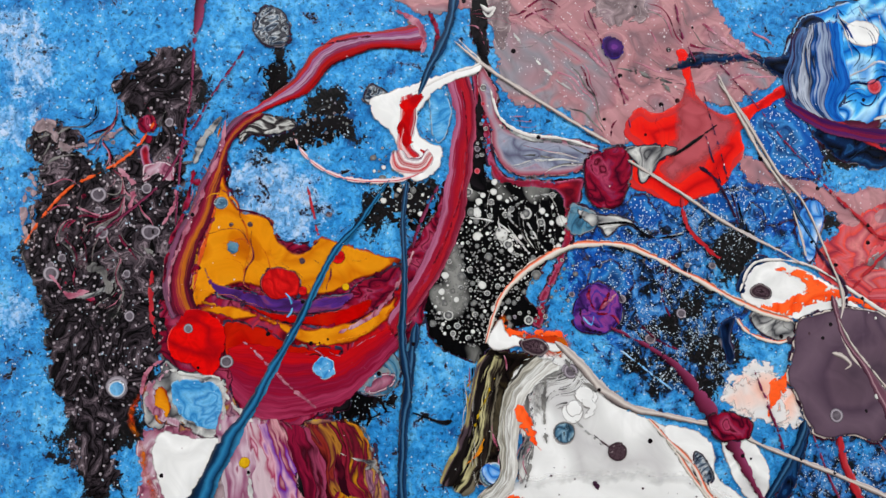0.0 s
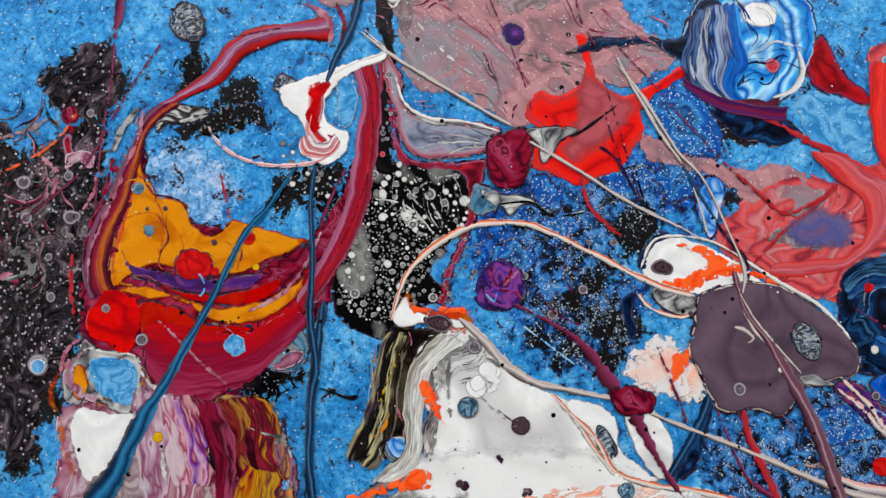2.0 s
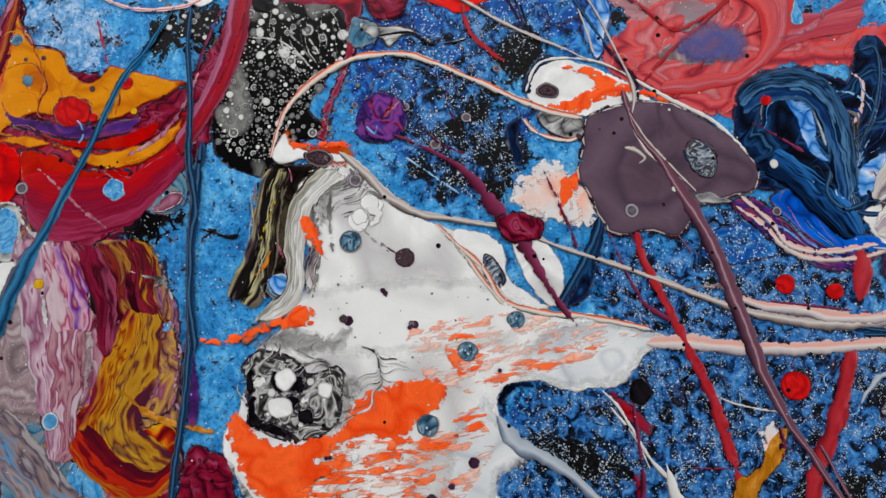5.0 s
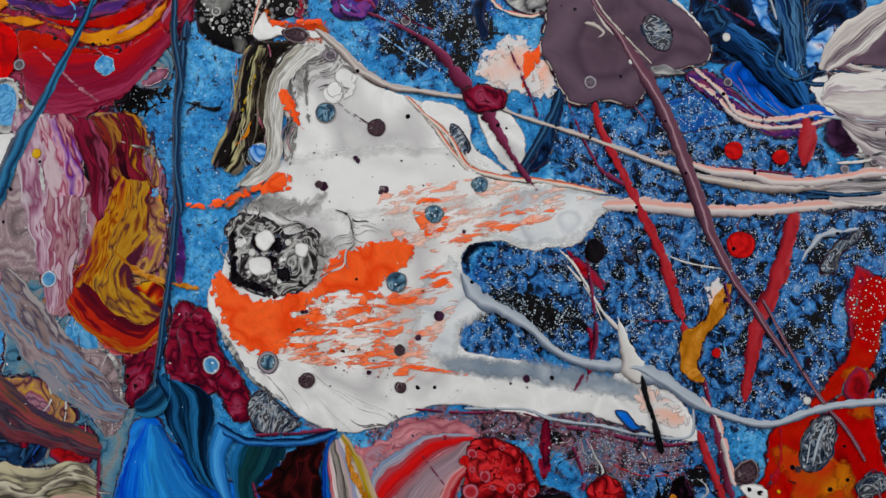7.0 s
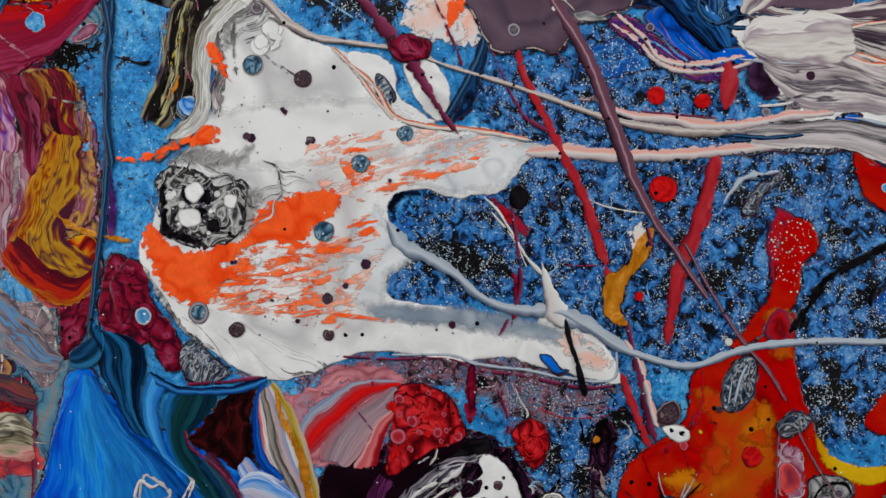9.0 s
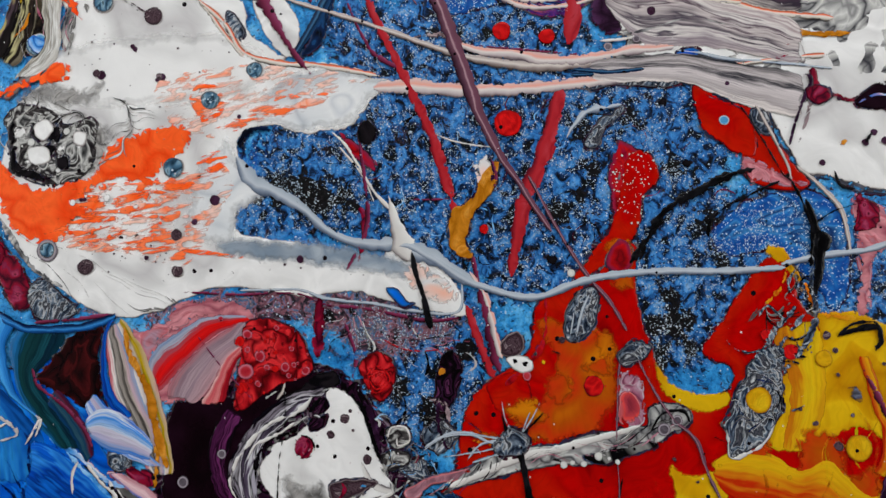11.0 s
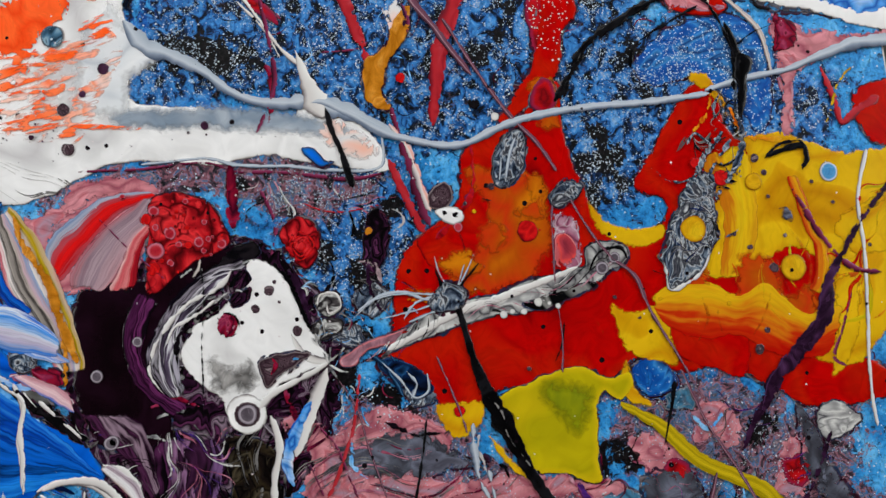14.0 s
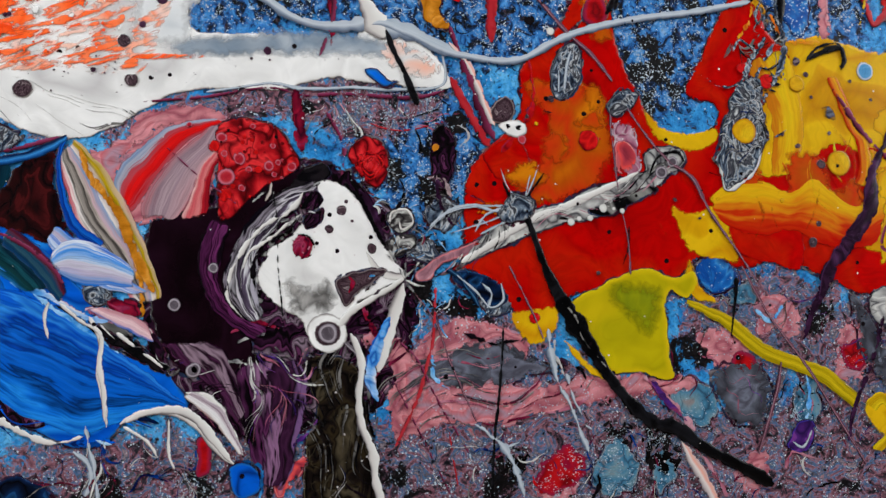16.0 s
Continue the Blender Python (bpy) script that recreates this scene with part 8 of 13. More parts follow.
strand("paint_thread", GREYMETAL, 8, [(297.4, -140.9, 1.6), (306.1, -150.7, 1.6), (311.4, -141.7, 1.6)], "dark splash vein", h=0.7, ragged=0.8)
strand("paint_strand", BLACKSTRAND, 8, [(312.4, -104.3, 3.1), (316.9, -85.8, 5), (321.3, -89.2, 6.8), (317.1, -104.6, 5.6), (314.4, -120.1, 2.5)], "black splash vein", h=0.7, ragged=0.8)
strand("paint_thread", BLACKSTRAND, 8, [(316.9, -85.8, 1.9), (311.7, -69.8, 1.9), (306.4, -56.9, 1.6), (300.6, -50.2, 1.2), (292.5, -30.8, 1.2), (281.3, -11.2, 0.9)], "black splash vein", h=0.7, ragged=0.8)
strand("paint_thread", BLACKSTRAND, 8, [(317.3, -79.5, 1.6), (330.2, -74, 0.9), (339.8, -71.4, 0.6)], "black splash vein", h=0.7, ragged=0.8)
strand("paint_strand", BLACKSTRAND, 8, [(219.3, -95.8, 2.5), (228.3, -77.5, 3.1), (240, -65.6, 4.4), (253, -58.5, 5), (265.9, -52.9, 3.7), (278.7, -49, 2.5)], "black splash vein", h=0.7, ragged=0.8)
strand("paint_thread", BLACKSTRAND, 8, [(259.1, -85.6, 1.6), (263, -73.2, 2.5), (280.9, -63.3, 2.2), (300.2, -54.9, 1.2)], "black splash vein", h=0.7, ragged=0.8)
strand("paint_thread", BLACKSTRAND, 8, [(323.7, -144, 1.9), (335.1, -136.8, 2.5), (346, -136.8, 2.5), (346.8, -146.9, 2.2), (343.3, -151.3, 1.6)], "black splash vein", h=0.7, ragged=0.8)
for u, v, r in [(298.3, -150.3, 4.4), (285.6, -140.2, 3.1)]:
    cell("paint_cell", CELLRED, 7, u, v, r, "red gap in the vein net")
for u, v, r in [(315.7, -155, 5), (330.2, -204.1, 7.8), (296.8, -171.9, 0.3)]:
    cell("paint_cell", CELLYELLOW, 7, u, v, r, "yellow ringed disc")
for u, v, r in [(358, -155.3, 5.6)]:
    cell("paint_cell", CELLSKY, 6, u, v, r, "blue grey cell")
pool("paint_pool", SLATE, 6, [(324.8, -172), (332.6, -170.9), (333.6, -178.7), (329.1, -176.9)], "grey curl")
for u, v, r in [(322.2, -150.7, 1.6), (318.2, -142.1, 2.5), (308.3, -189.6, 1.6), (344.1, -149.8, 0.9), (309.2, -150.9, 0.9), (319.5, -202.6, 2.8), (310.4, -235, 1.9), (304.7, -244.8, 2.8)]:
    cell("paint_cell", CELLDARK, 6, u, v, r, "dark dot")
for u, v, r in [(372.2, -172.5, 1.6), (196.4, -163.7, 0.6)]:
    cell("paint_cell", CELLRED, 6, u, v, r, "red dot")
strand("paint_strand", PURPLESTRAND, 8, [(402.1, -156.3, 3.1), (375.4, -179.5, 3.7), (358.4, -200.2, 5), (348, -215, 8.1), (342, -233.1, 10.6), (327.1, -247.6, 11.2), (310.6, -262, 11.2), (300.1, -279.7, 6.2)], "dark purple strand", h=0.9)
strand("paint_strand", WINESTRAND, 7, [(336.4, -161.8, 3.1), (344.3, -180.8, 4.4), (352.4, -196.8, 4.4), (363.9, -209.8, 3.7), (379.1, -213.7, 3.1)], "dark red strand on the yellow")
pool("paint_pool", RED, 4, [(264.9, -207.2), (280.6, -205), (295.6, -212), (300.5, -230.7), (295.5, -258.1), (277.4, -250.9), (262.7, -240.9), (257.7, -222.2)], "red glaze into the yellow", h=0.15, ragged=2, grain=9)
strand("paint_thread", ORANGEBROWN, 6, [(277.1, -211, 1.6), (279.3, -223.4, 2.2), (272.3, -235.3, 1.6)], "orange vein in the red", h=0.12)
strand("paint_thread", ORANGEBROWN, 6, [(295.8, -208.9, 1.6), (285.7, -220.7, 1.9), (286.4, -233, 1.6)], "orange vein in the red", h=0.12)
strand("paint_thread", ORANGEBROWN, 6, [(317.2, -213.2, 1.6), (309.9, -228.2, 1.9), (299.8, -239.9, 1.2)], "orange vein in the red", h=0.12)
strand("paint_thread", ORANGEBROWN, 6, [(218.1, -213.7, 1.2), (223.4, -226.3, 1.6)], "orange vein in the red", h=0.12)
strand("paint_thread", ORANGEBROWN, 6, [(331.7, -183.2, 1.9), (339.7, -202.2, 2.5), (335.2, -220.4, 1.9)], "orange vein in the red", h=0.12)
pool("paint_pool", YELLOW, 4, [(356.4, -184.6), (375.9, -173.4), (400.6, -174.8), (398.7, -199.4), (367.4, -203.8)], "yellow patch", h=0.15, ragged=1)
strand("paint_thread", WINESTRAND, 5, [(350.8, -261.2, 1.9), (345.1, -254.8, 2.5), (352.4, -239.9, 1.9), (359.9, -221.8, 1.6)], "rust line", h=0.3)
pool("paint_pool", GLITTERBLUE, 3, [(234.7, -243.9), (244.2, -239.8), (253.1, -244.9), (257, -255.9), (248.9, -261.5), (236.9, -257.8)], "glittering grey blue gap")
pool("paint_pool", GREYMETAL, 4, [(175.1, -130.7), (180.7, -115.5), (190.5, -108.2), (196.4, -113.2), (193.9, -128.7), (185.5, -137.6), (177.8, -137.7)], "glitter and grey striped gap", h=0.4)
strand("paint_thread", PALESTRAND, 6, [(182.6, -134.3, 1.6), (186.5, -122, 2.2), (191.8, -111.4, 1.2)], "grey streak", h=0.3)
strand("paint_thread", PALESTRAND, 6, [(178.9, -134.1, 1.2), (181.8, -121.8, 1.2)], "grey streak", h=0.3)
pool("paint_pool", ORANGEBROWN, 4, [(191.9, -134.8), (199.9, -132.2), (204, -141.7), (198.7, -150.8), (192.7, -147.3)], "orange patch")
pool("paint_pool", ORANGEBROWN, 4, [(199.7, -85.3), (214, -81.4), (218, -92.6), (215.2, -111.2), (202.9, -108.9), (206.7, -98.2)], "orange rim")
pool("paint_pool", DARKRED, 5, [(202.5, -90.1), (209.2, -82.7), (216.2, -86.2), (216.1, -97.2), (209.5, -103.1), (202, -97.9)], "dark red lens")
strand("paint_thread", PALESTRAND, 6, [(176.8, -101.2, 1.2), (180.2, -96.7, 1.9), (183.1, -101.5, 1.6)], "white curl", h=0.4)
for u, v, r in [(181.6, -99.9, 2.5), (199.5, -103.4, 1.6)]:
    cell("paint_cell", CELLWHITE, 6, u, v, r, "white curl drop")

# right side: red and white pools
pool("paint_pool", WHITE, 2, [(257.3, 6.1), (270.6, 18.1), (315.7, 31.4), (391.9, 39.7), (453.1, 16.9), (445.1, -83.8), (395.3, -80.9), (377.1, -73.6), (355.9, -64.5), (340.6, -60.4), (325.3, -54.8), (313, -51), (304.8, -34.7), (296.5, -18.4), (281.7, -4.8)], "large white pool", h=0.6)
pool("paint_pool", RED, 3, [(257.8, 4.5), (269.2, -4.1), (282.8, -11.3), (296.5, -18.4), (301.7, -34.5), (310.1, -47.6), (317.2, -59.1), (302.9, -61.4), (284.5, -55.6), (279.4, -39.5), (272.2, -29.6), (264.8, -22.9), (259.4, -9.9)], "glossy red flow beside the white", h=0.5)
pool("paint_pool", ROSE, 4, [(277.8, -39.4), (291.6, -43.4), (306.6, -53.7), (317.2, -59.1), (306.2, -60), (290.9, -54.4), (284.4, -57.2)], "rose edge")
strand("paint_thread", CREAM, 6, [(272.6, 0.5, 1.6), (287.7, -8.4, 1.9), (296.1, -24.7, 2.5), (304.1, -44.1, 2.2), (306.5, -55.3, 1.6)], "cream rim thread", h=0.4)
pool("paint_pool", GREYMETAL, 5, [(286.7, -14.6), (292.2, -11.8), (297.9, -20.1), (298.9, -29.6), (293.2, -29.3), (288.3, -22.7)], "black and white mesh patch")
strand("paint_strand", CREAM, 5, [(310.1, -47.6, 2.5), (324.7, -62.7, 3.1), (333.1, -77.3, 3.7), (335.3, -99.4, 2.5)], "cream rim of the blue", h=0.4)
pool("paint_pool", GLITTERBLUE, 1, [(267.7, -73.5), (290.2, -63.8), (315.4, -62.1), (330.4, -70.9), (335.3, -90), (331.5, -121), (323.3, -126.8), (306.2, -104), (291.3, -93.7), (269.3, -95.6), (260.6, -85.7)], "glittering blue pool", h=0.4, ragged=1)
pool("paint_pool", ROSE, 3, [(338.8, -63.5), (346.2, -68.6), (364.3, -77.5), (385.3, -81), (407.8, -81.6), (407.1, -91), (382.2, -89.6), (363.1, -94.7), (350.2, -100.2), (344.4, -115.5), (344.2, -131.1), (335.5, -131.3), (338.4, -112.1), (337.8, -90.1)], "rose pink V-shaped drip", h=0.5)
pool("paint_pool", WINE, 4, [(340.1, -66.7), (349.2, -70.4), (354.9, -78.6), (344.9, -87.4), (339.5, -84)], "crimson blush", h=0.12, ragged=1.5)
strand("paint_strand", PALESTRAND, 6, [(297, -101.9, 4.4), (322.2, -98, 5), (344.2, -96.8, 4.4), (363.3, -91.6, 6.2), (382.3, -88, 8.1), (410.4, -88.1, 8.1)], "long pale grey strand", h=0.8)
for u, v, r in [(272.5, -19.5, 2.8)]:
    cell("paint_cell", CELLSKY, 6, u, v, r, "blue cell in the red")
pool("paint_pool", DARKPURPLE, 5, [(343.8, -14.8), (353.9, -5.9), (363.5, -3.9), (370.1, -8.4), (367.3, -16.8), (353, -19.1)], "dark purple curl", h=0.5)
strand("paint_thread", BLUEPALE, 7, [(347, -15, 1.2), (356.7, -10.8, 1.9), (366, -12.9, 1.2)], "violet line", h=0.2)
strand("paint_strand", WINE, 5, [(323.5, 8.6, 4.4), (324.3, -2.6, 6.2), (334.8, -9.5, 3.1), (347, -15, 2.5)], "wine drop with a tail")
strand("paint_strand", GREYMAUVE, 5, [(322.5, -5.6, 3.7), (318.4, -19.7, 2.8), (312.6, -35.1, 1.6)], "mauve drip", h=0.4)
for u, v, r in [(353.6, -31.8, 1.9), (348.5, -37.2, 2.2), (359.5, -37.2, 2.5), (371.1, -37.6, 4), (379.9, -58, 3.1), (324.3, -46.9, 1.9), (336.3, -11.2, 1.6)]:
    cell("paint_cell", CELLPLUM, 5, u, v, r, "plum blot")
strand("paint_strand", BLACKSTRAND, 6, [(348.5, -37.2, 2.8), (352.7, -31.8, 1.9)], "black blot", h=0.3)
strand("paint_thread", BLACKSTRAND, 6, [(330.2, -52, 1.6), (332.8, -60, 2.5), (340.4, -62.6, 2.5)], "black curl", h=0.3)
for u, v, r in [(336.7, -35.9, 2.5)]:
    cell("paint_cell", OCHRE, 5, u, v, r, "orange dot")
pool("paint_pool", BLUEPALE, 3, [(366.1, -54), (387.5, -52.1), (409.7, -56.6), (408.5, -72.2), (383.6, -70.8)], "pale blue blush", h=0.12, ragged=2)
strand("paint_strand", REDSTRAND, 4, [(362.8, -97.8, 2.5), (367.7, -116.9, 5), (369.9, -129.5, 4.4), (379.6, -123.8, 6.2), (392.5, -118.3, 7.5)], "red pink run")
strand("paint_thread", YELLOWSTRAND, 5, [(381.5, -98.9, 1.9), (371.5, -107.7, 2.5), (365.9, -119.9, 1.9), (360.5, -129, 1.2)], "yellow scratch")
pool("paint_pool", RED, 3, [(377, -117.4), (393.2, -109), (408.3, -116.1), (406.1, -144.1), (384.4, -142.8)], "red blot", h=0.4)
# a strand added as stand-in for the pale canvas edge
strand("paint_strand", WHITESTRAND, 6, [(380.5, -145.7, 3.1), (371.3, -173.1, 2.5), (370.7, -200.9, 2.5), (366.7, -234.5, 2.5), (362.4, -271, 2.5), (362.1, -295.4, 2.5)], "long pale strip in place of the canvas edge", h=0.5)
pool("paint_pool", GLITTERBLUE, 1, [(354.3, -255.3), (362.1, -234.3), (366.9, -231.5), (365, -277.3), (349.7, -276.4)], "glittering blue strip")
pool("paint_pool", YELLOW, 4, [(351.1, -215.2), (363.6, -212.8), (361.6, -240.4), (350.8, -261.2), (341.4, -263.7), (349.3, -239.7)], "yellow strip", h=0.2)

# white and slate marbled flow
pool("paint_pool", GREYWHITE, 2, [(208, 53.7), (225.4, 72), (258, 82.3), (320.6, 83.1), (381.4, 77.4), (373.8, 4.1), (331.4, 4.3), (282.3, 5.1), (251.1, 4.3), (223.2, 8.2), (214.8, 20.3), (221.9, 29.5), (210.1, 40.3)], "white and slate marbled flow", h=0.5)
pool("paint_pool", WHITE, 4, [(225.4, 72), (244.6, 73.6), (252.8, 59.6), (239.8, 54.2), (232.6, 45), (219.3, 36.3), (219, 52.7)], "white lobe", h=0.4)
pool("paint_pool", WHITE, 4, [(224.7, 26), (250.7, 35.2), (265.7, 27.5), (283.5, 17.9), (264.5, 14.6), (239.8, 18.2)], "white lobe", h=0.4)
pool("paint_pool", WHITEPINK, 3, [(260.7, 6.8), (301, 6.8), (306.2, -3.3), (302.2, -12.6), (289.7, -14.8), (272.3, -2.2)], "pale mauve lobe", h=0.3)
strand("paint_strand", ORANGESTRAND, 6, [(244.3, 70.3, 3.3), (256, 59.4, 3.9), (277.2, 50.9, 4.6), (301.1, 40.7, 4.6), (336.8, 34.4, 5.2)], "drawn streak in the marbled flow", h=0.3)
strand("paint_strand", ORANGERED, 6, [(267.6, 48.5, 2.6), (285.8, 43.7, 2.9), (303.8, 37.2, 2.6)], "drawn streak in the marbled flow", h=0.3)
strand("paint_strand", OCHRE, 6, [(304, 38.8, 5.2), (309.5, 31.9, 5.9), (324.3, 25.8, 4.6), (345.6, 24.9, 3.9)], "drawn streak in the marbled flow", h=0.3)
strand("paint_strand", ORANGESTRAND, 6, [(214.1, 12.2, 2.6), (235.9, 9.4, 2.6), (261, 10, 3.3), (292.2, 12.3, 2.6), (332.3, 13.8, 3.9)], "drawn streak in the marbled flow", h=0.3)
strand("paint_strand", WHITESTRAND, 6, [(206.1, 30.8, 2), (222, 31.1, 2.6), (241.2, 34.4, 3.3), (263.3, 35.8, 3.9), (284.7, 30.7, 2.6)], "drawn streak in the marbled flow", h=0.3)
strand("paint_strand", NAVYSTRAND, 6, [(188.8, 12.6, 3.3), (220.4, 11.7, 2.6), (251.6, 9.2, 2)], "drawn streak in the marbled flow", h=0.3)
strand("paint_strand", PALESTRAND, 6, [(249.6, 22.3, 1.3), (261.9, 19.7, 2.6), (277, 15.2, 2.6), (304.5, 11.3, 2.3), (334, 5.7, 2)], "drawn streak in the marbled flow", h=0.3)
strand("paint_thread", ORANGETHIN, 6, [(229, 58.5, 1.3), (226.2, 62, 2), (232.7, 64.7, 2)], "drawn streak in the marbled flow", h=0.3)
strand("paint_thread", PURPLESTRAND, 6, [(214.3, 73, 2), (208.5, 60.3, 2), (223.8, 52.3, 1.3)], "drawn streak in the marbled flow", h=0.3)
pool("paint_pool", DARKRED, 6, [(302.5, 16.3), (307, 21.7), (314.7, 21.7), (313.5, 15.4), (304.6, 12.9)], "dark red drop")
pool("paint_pool", WHITE, 5, [(313.2, 21.9), (318.5, 23), (319.3, 11.7), (310.8, 13)], "white wedge")
strand("paint_strand", PURPLESTRAND, 7, [(319.1, 3.7, 5.2), (321.7, -1.3, 3.3), (314.1, -16.7, 2.9), (305.9, -38.3, 1.6)], "mauve drip")
pool("paint_pool", WINE, 7, [(319.8, -4.4), (329.1, -3.5), (332.4, -10.1), (325, -14.3), (319.2, -10.7)], "wine drop")
pool("paint_pool", BLUEWAVE, 6, [(249.4, 20.7), (255.9, 23.4), (262, 21.3), (256.9, 16.8), (250.7, 17.3)], "blue lens", h=0.2)
for u, v, r in [(211.2, 27.1, 2.6), (227.3, 30.4, 2.3)]:
    cell("paint_cell", CELLPALE, 7, u, v, r, "small ringed cell")
for u, v, r in [(236.8, 45.9, 2.6), (275.8, 1.4, 1.3)]:
    cell("paint_cell", CELLPLUM, 7, u, v, r, "plum dot")
pool("paint_pool", GREYMETAL, 4, [(220.9, 18.1), (233.6, 18.7), (248.9, 14.2), (245.4, 9.7), (226.6, 11.2)], "black crust", ragged=0.8)
pool("paint_pool", GREYMETAL, 3, [(182.2, 9.8), (204.4, 9.7), (251.3, 5.9), (244.5, 0), (219.7, 3.6), (194.4, 4)], "dark crust under the strand", ragged=0.8)
pool("paint_pool", BLUEFOLD, 3, [(149.4, 107.1), (188, 113.8), (198.9, 89.8), (200.8, 73.3), (203, 60.1), (184.8, 68), (166.4, 76), (154.6, 90.1)], "deep blue folds", h=0.4)
pool("paint_pool", INDIGO, 4, [(135.4, 88.3), (150.8, 80.5), (159.4, 66.7), (184.5, 64.8), (199.9, 60.3), (196.6, 57.3), (174.4, 54.1), (158.9, 58.5), (146.8, 67.6)], "violet folds", h=0.3)
strand("paint_strand", PINKSTRAND, 6, [(132.3, 90.2, 2.6), (147.2, 74.2, 3.9), (156, 62, 4.6), (174.6, 57.3, 4.6), (203, 60.1, 3.9)], "pink cream strand", h=0.4)
strand("paint_strand", REDSTRAND, 5, [(192, 59.3, 13.1), (192.8, 47.8, 11.8), (189.3, 30.3, 13.1)], "broad red run", h=0.6)
strand("paint_strand", REDSTRAND, 5, [(74.7, 74.8, 5.9), (77.1, 59.6, 5.9), (85.6, 39.2, 6.6), (94.1, 18.8, 6.6), (101.1, 2, 7.2), (109.3, -21.2, 7.9), (115.6, -47.4, 7.2), (119.3, -63.6, 4.6)], "long red strand", h=0.7)
strand("paint_strand", WINESTRAND, 5, [(59.9, 74.3, 1.6), (68.4, 50.3, 2.3), (77.2, 33.2, 3.9), (94.3, 22.1, 3.3)], "wine thread")
strand("paint_strand", REDSTRAND, 4, [(183.6, 6.4, 8.5), (177.6, -12.5, 10.5), (169.8, -34.4, 11.2), (159, -56.1, 11.8), (152.9, -78.1, 8.5), (148.3, -100, 6.6)], "broad red run", h=0.6)
pool("paint_pool", RED, 4, [(215.7, -40.2), (223.9, -32.8), (232.7, -38.1), (234.8, -50.8), (225, -59.7), (222.3, -75.2), (213.8, -87.3), (197.7, -99.1), (181.9, -104.6), (195.5, -86.5), (205.6, -74.4), (211.5, -55.8)], "dark red run", h=0.5)
foam("foam", [(211.4, -36.8), (232.9, -34.9), (231.7, -50.6), (225, -59.7), (220.5, -78.3), (209.1, -68.3), (203.9, -55.4)], 110, 0.25, 0.75, [CELLWHITE], 5, "white beads on the red run", 41)
pool("paint_pool", RED, 4, [(257, 1.6), (265.6, -5.3), (273.7, -9), (288.5, -19.3), (286.7, -41.2), (271.7, -34), (261.1, -24), (257.3, -14.2)], "glossy red flow", h=0.5)
pool("paint_pool", OCHRE, 5, [(116.4, -60.3), (122.9, -57.4), (129.6, -51.4), (134.9, -42), (144.9, -33), (142.3, -48.9), (128.7, -64.1), (124.8, -76.7), (127.2, -87.9), (116.3, -85.8), (113.8, -76.1)], "orange ochre trickle", h=0.6)
strand("paint_strand", WINESTRAND, 7, [(140.3, -31.1, 1.3), (142.8, -40.9, 2.6), (141.7, -48.8, 1.6)], "dark slit", h=0.3)
for u, v, r in [(151.9, -12.5, 8.2), (151.4, 41.1, 5.9), (176.9, 36, 4.6), (134.5, -72.4, 3)]:
    cell("paint_cell", CELLRED, 5, u, v, r, "red drop")
strand("paint_strand", BLACKSTRAND, 6, [(214.6, -96.8, 3.9), (226.3, -81.7, 3.3), (236.3, -69.7, 3.9), (249.1, -61, 5.3), (267.8, -52.6, 4.6), (286.2, -47.4, 3.9)], "black splash vein", h=0.7, ragged=0.9)
strand("paint_strand", PLUMSTRAND, 6, [(161.4, -43.5, 2.6), (174.9, -72.8, 2.6), (188.5, -98.7, 3), (202.4, -118, 3), (210.3, -133.8, 2.6)], "plum thread", h=0.6)
strand("paint_strand", WINESTRAND, 5, [(127.3, -86.3, 3.3), (129.4, -102.3, 4.6), (134.2, -124.5, 8.5), (136.1, -143.4, 7.2), (138.5, -152.9, 4.6)], "wine run")
strand("paint_strand", PINKSTRAND, 6, [(125.1, -95.7, 2.6), (133.5, -111.9, 4.6), (136.9, -130.9, 5.3), (140.5, -146.7, 3.9)], "salmon ridge", h=0.5)
pool("paint_pool", CELLDARK, 6, [(139.7, -135.7), (149.4, -129.9), (153.5, -137.8), (148.3, -145.4), (140.7, -143.6)], "brown hollow")
strand("paint_strand", REDSTRAND, 4, [(122.3, -114.6, 5.3), (127.4, -133.7, 6.6), (135.2, -155.9, 6.6)], "red run")
strand("paint_strand", PALESTRAND, 5, [(184.7, -22.5, 1.6), (194.8, -10.3, 3), (207.4, -7.9, 3.9), (216.7, -6.9, 2.6)], "grey crust streak", ragged=1)
pool("paint_pool", GREYMETAL, 4, [(193.7, -26.2), (203.8, -14.1), (216.7, -6.9), (219.5, -10.3), (206.6, -19.1), (199.6, -29.8)], "grey crusted splash", ragged=1)
pool("paint_pool", GLITTERBLUE, 1, [(131.3, 75.4), (114.9, 70.1), (107.7, 57.4), (126.7, 52.7), (149.3, 57.6), (143.8, 71.2)], "glittering blue", ragged=1)
for u, v, r in [(171.5, -91.6, 3), (239.7, -6.8, 2.6), (250.6, -42.2, 3)]:
    cell("paint_cell", BLACK, 3, u, v, r, "black blot")
strand("paint_thread", WINESTRAND, 4, [(94.6, -52.7, 1.3), (113.6, -53.7, 2), (120.1, -50.8, 1.3)], "wine thread")
strand("paint_strand", WINE, 4, [(64, -54.3, 4.6), (66.3, -70.5, 4.6), (62.2, -86.4, 3.9)], "magenta run")
strand("paint_strand", WINE, 3, [(55.1, -11.4, 3.3), (67.3, -25.2, 5.3), (76.6, -32.3, 2.6)], "magenta drip")
strand("paint_thread", REDSTRAND, 4, [(74, -131.6, 1), (89.4, -138.5, 1.3), (114.6, -137.9, 1)], "thin red line", h=0.2)
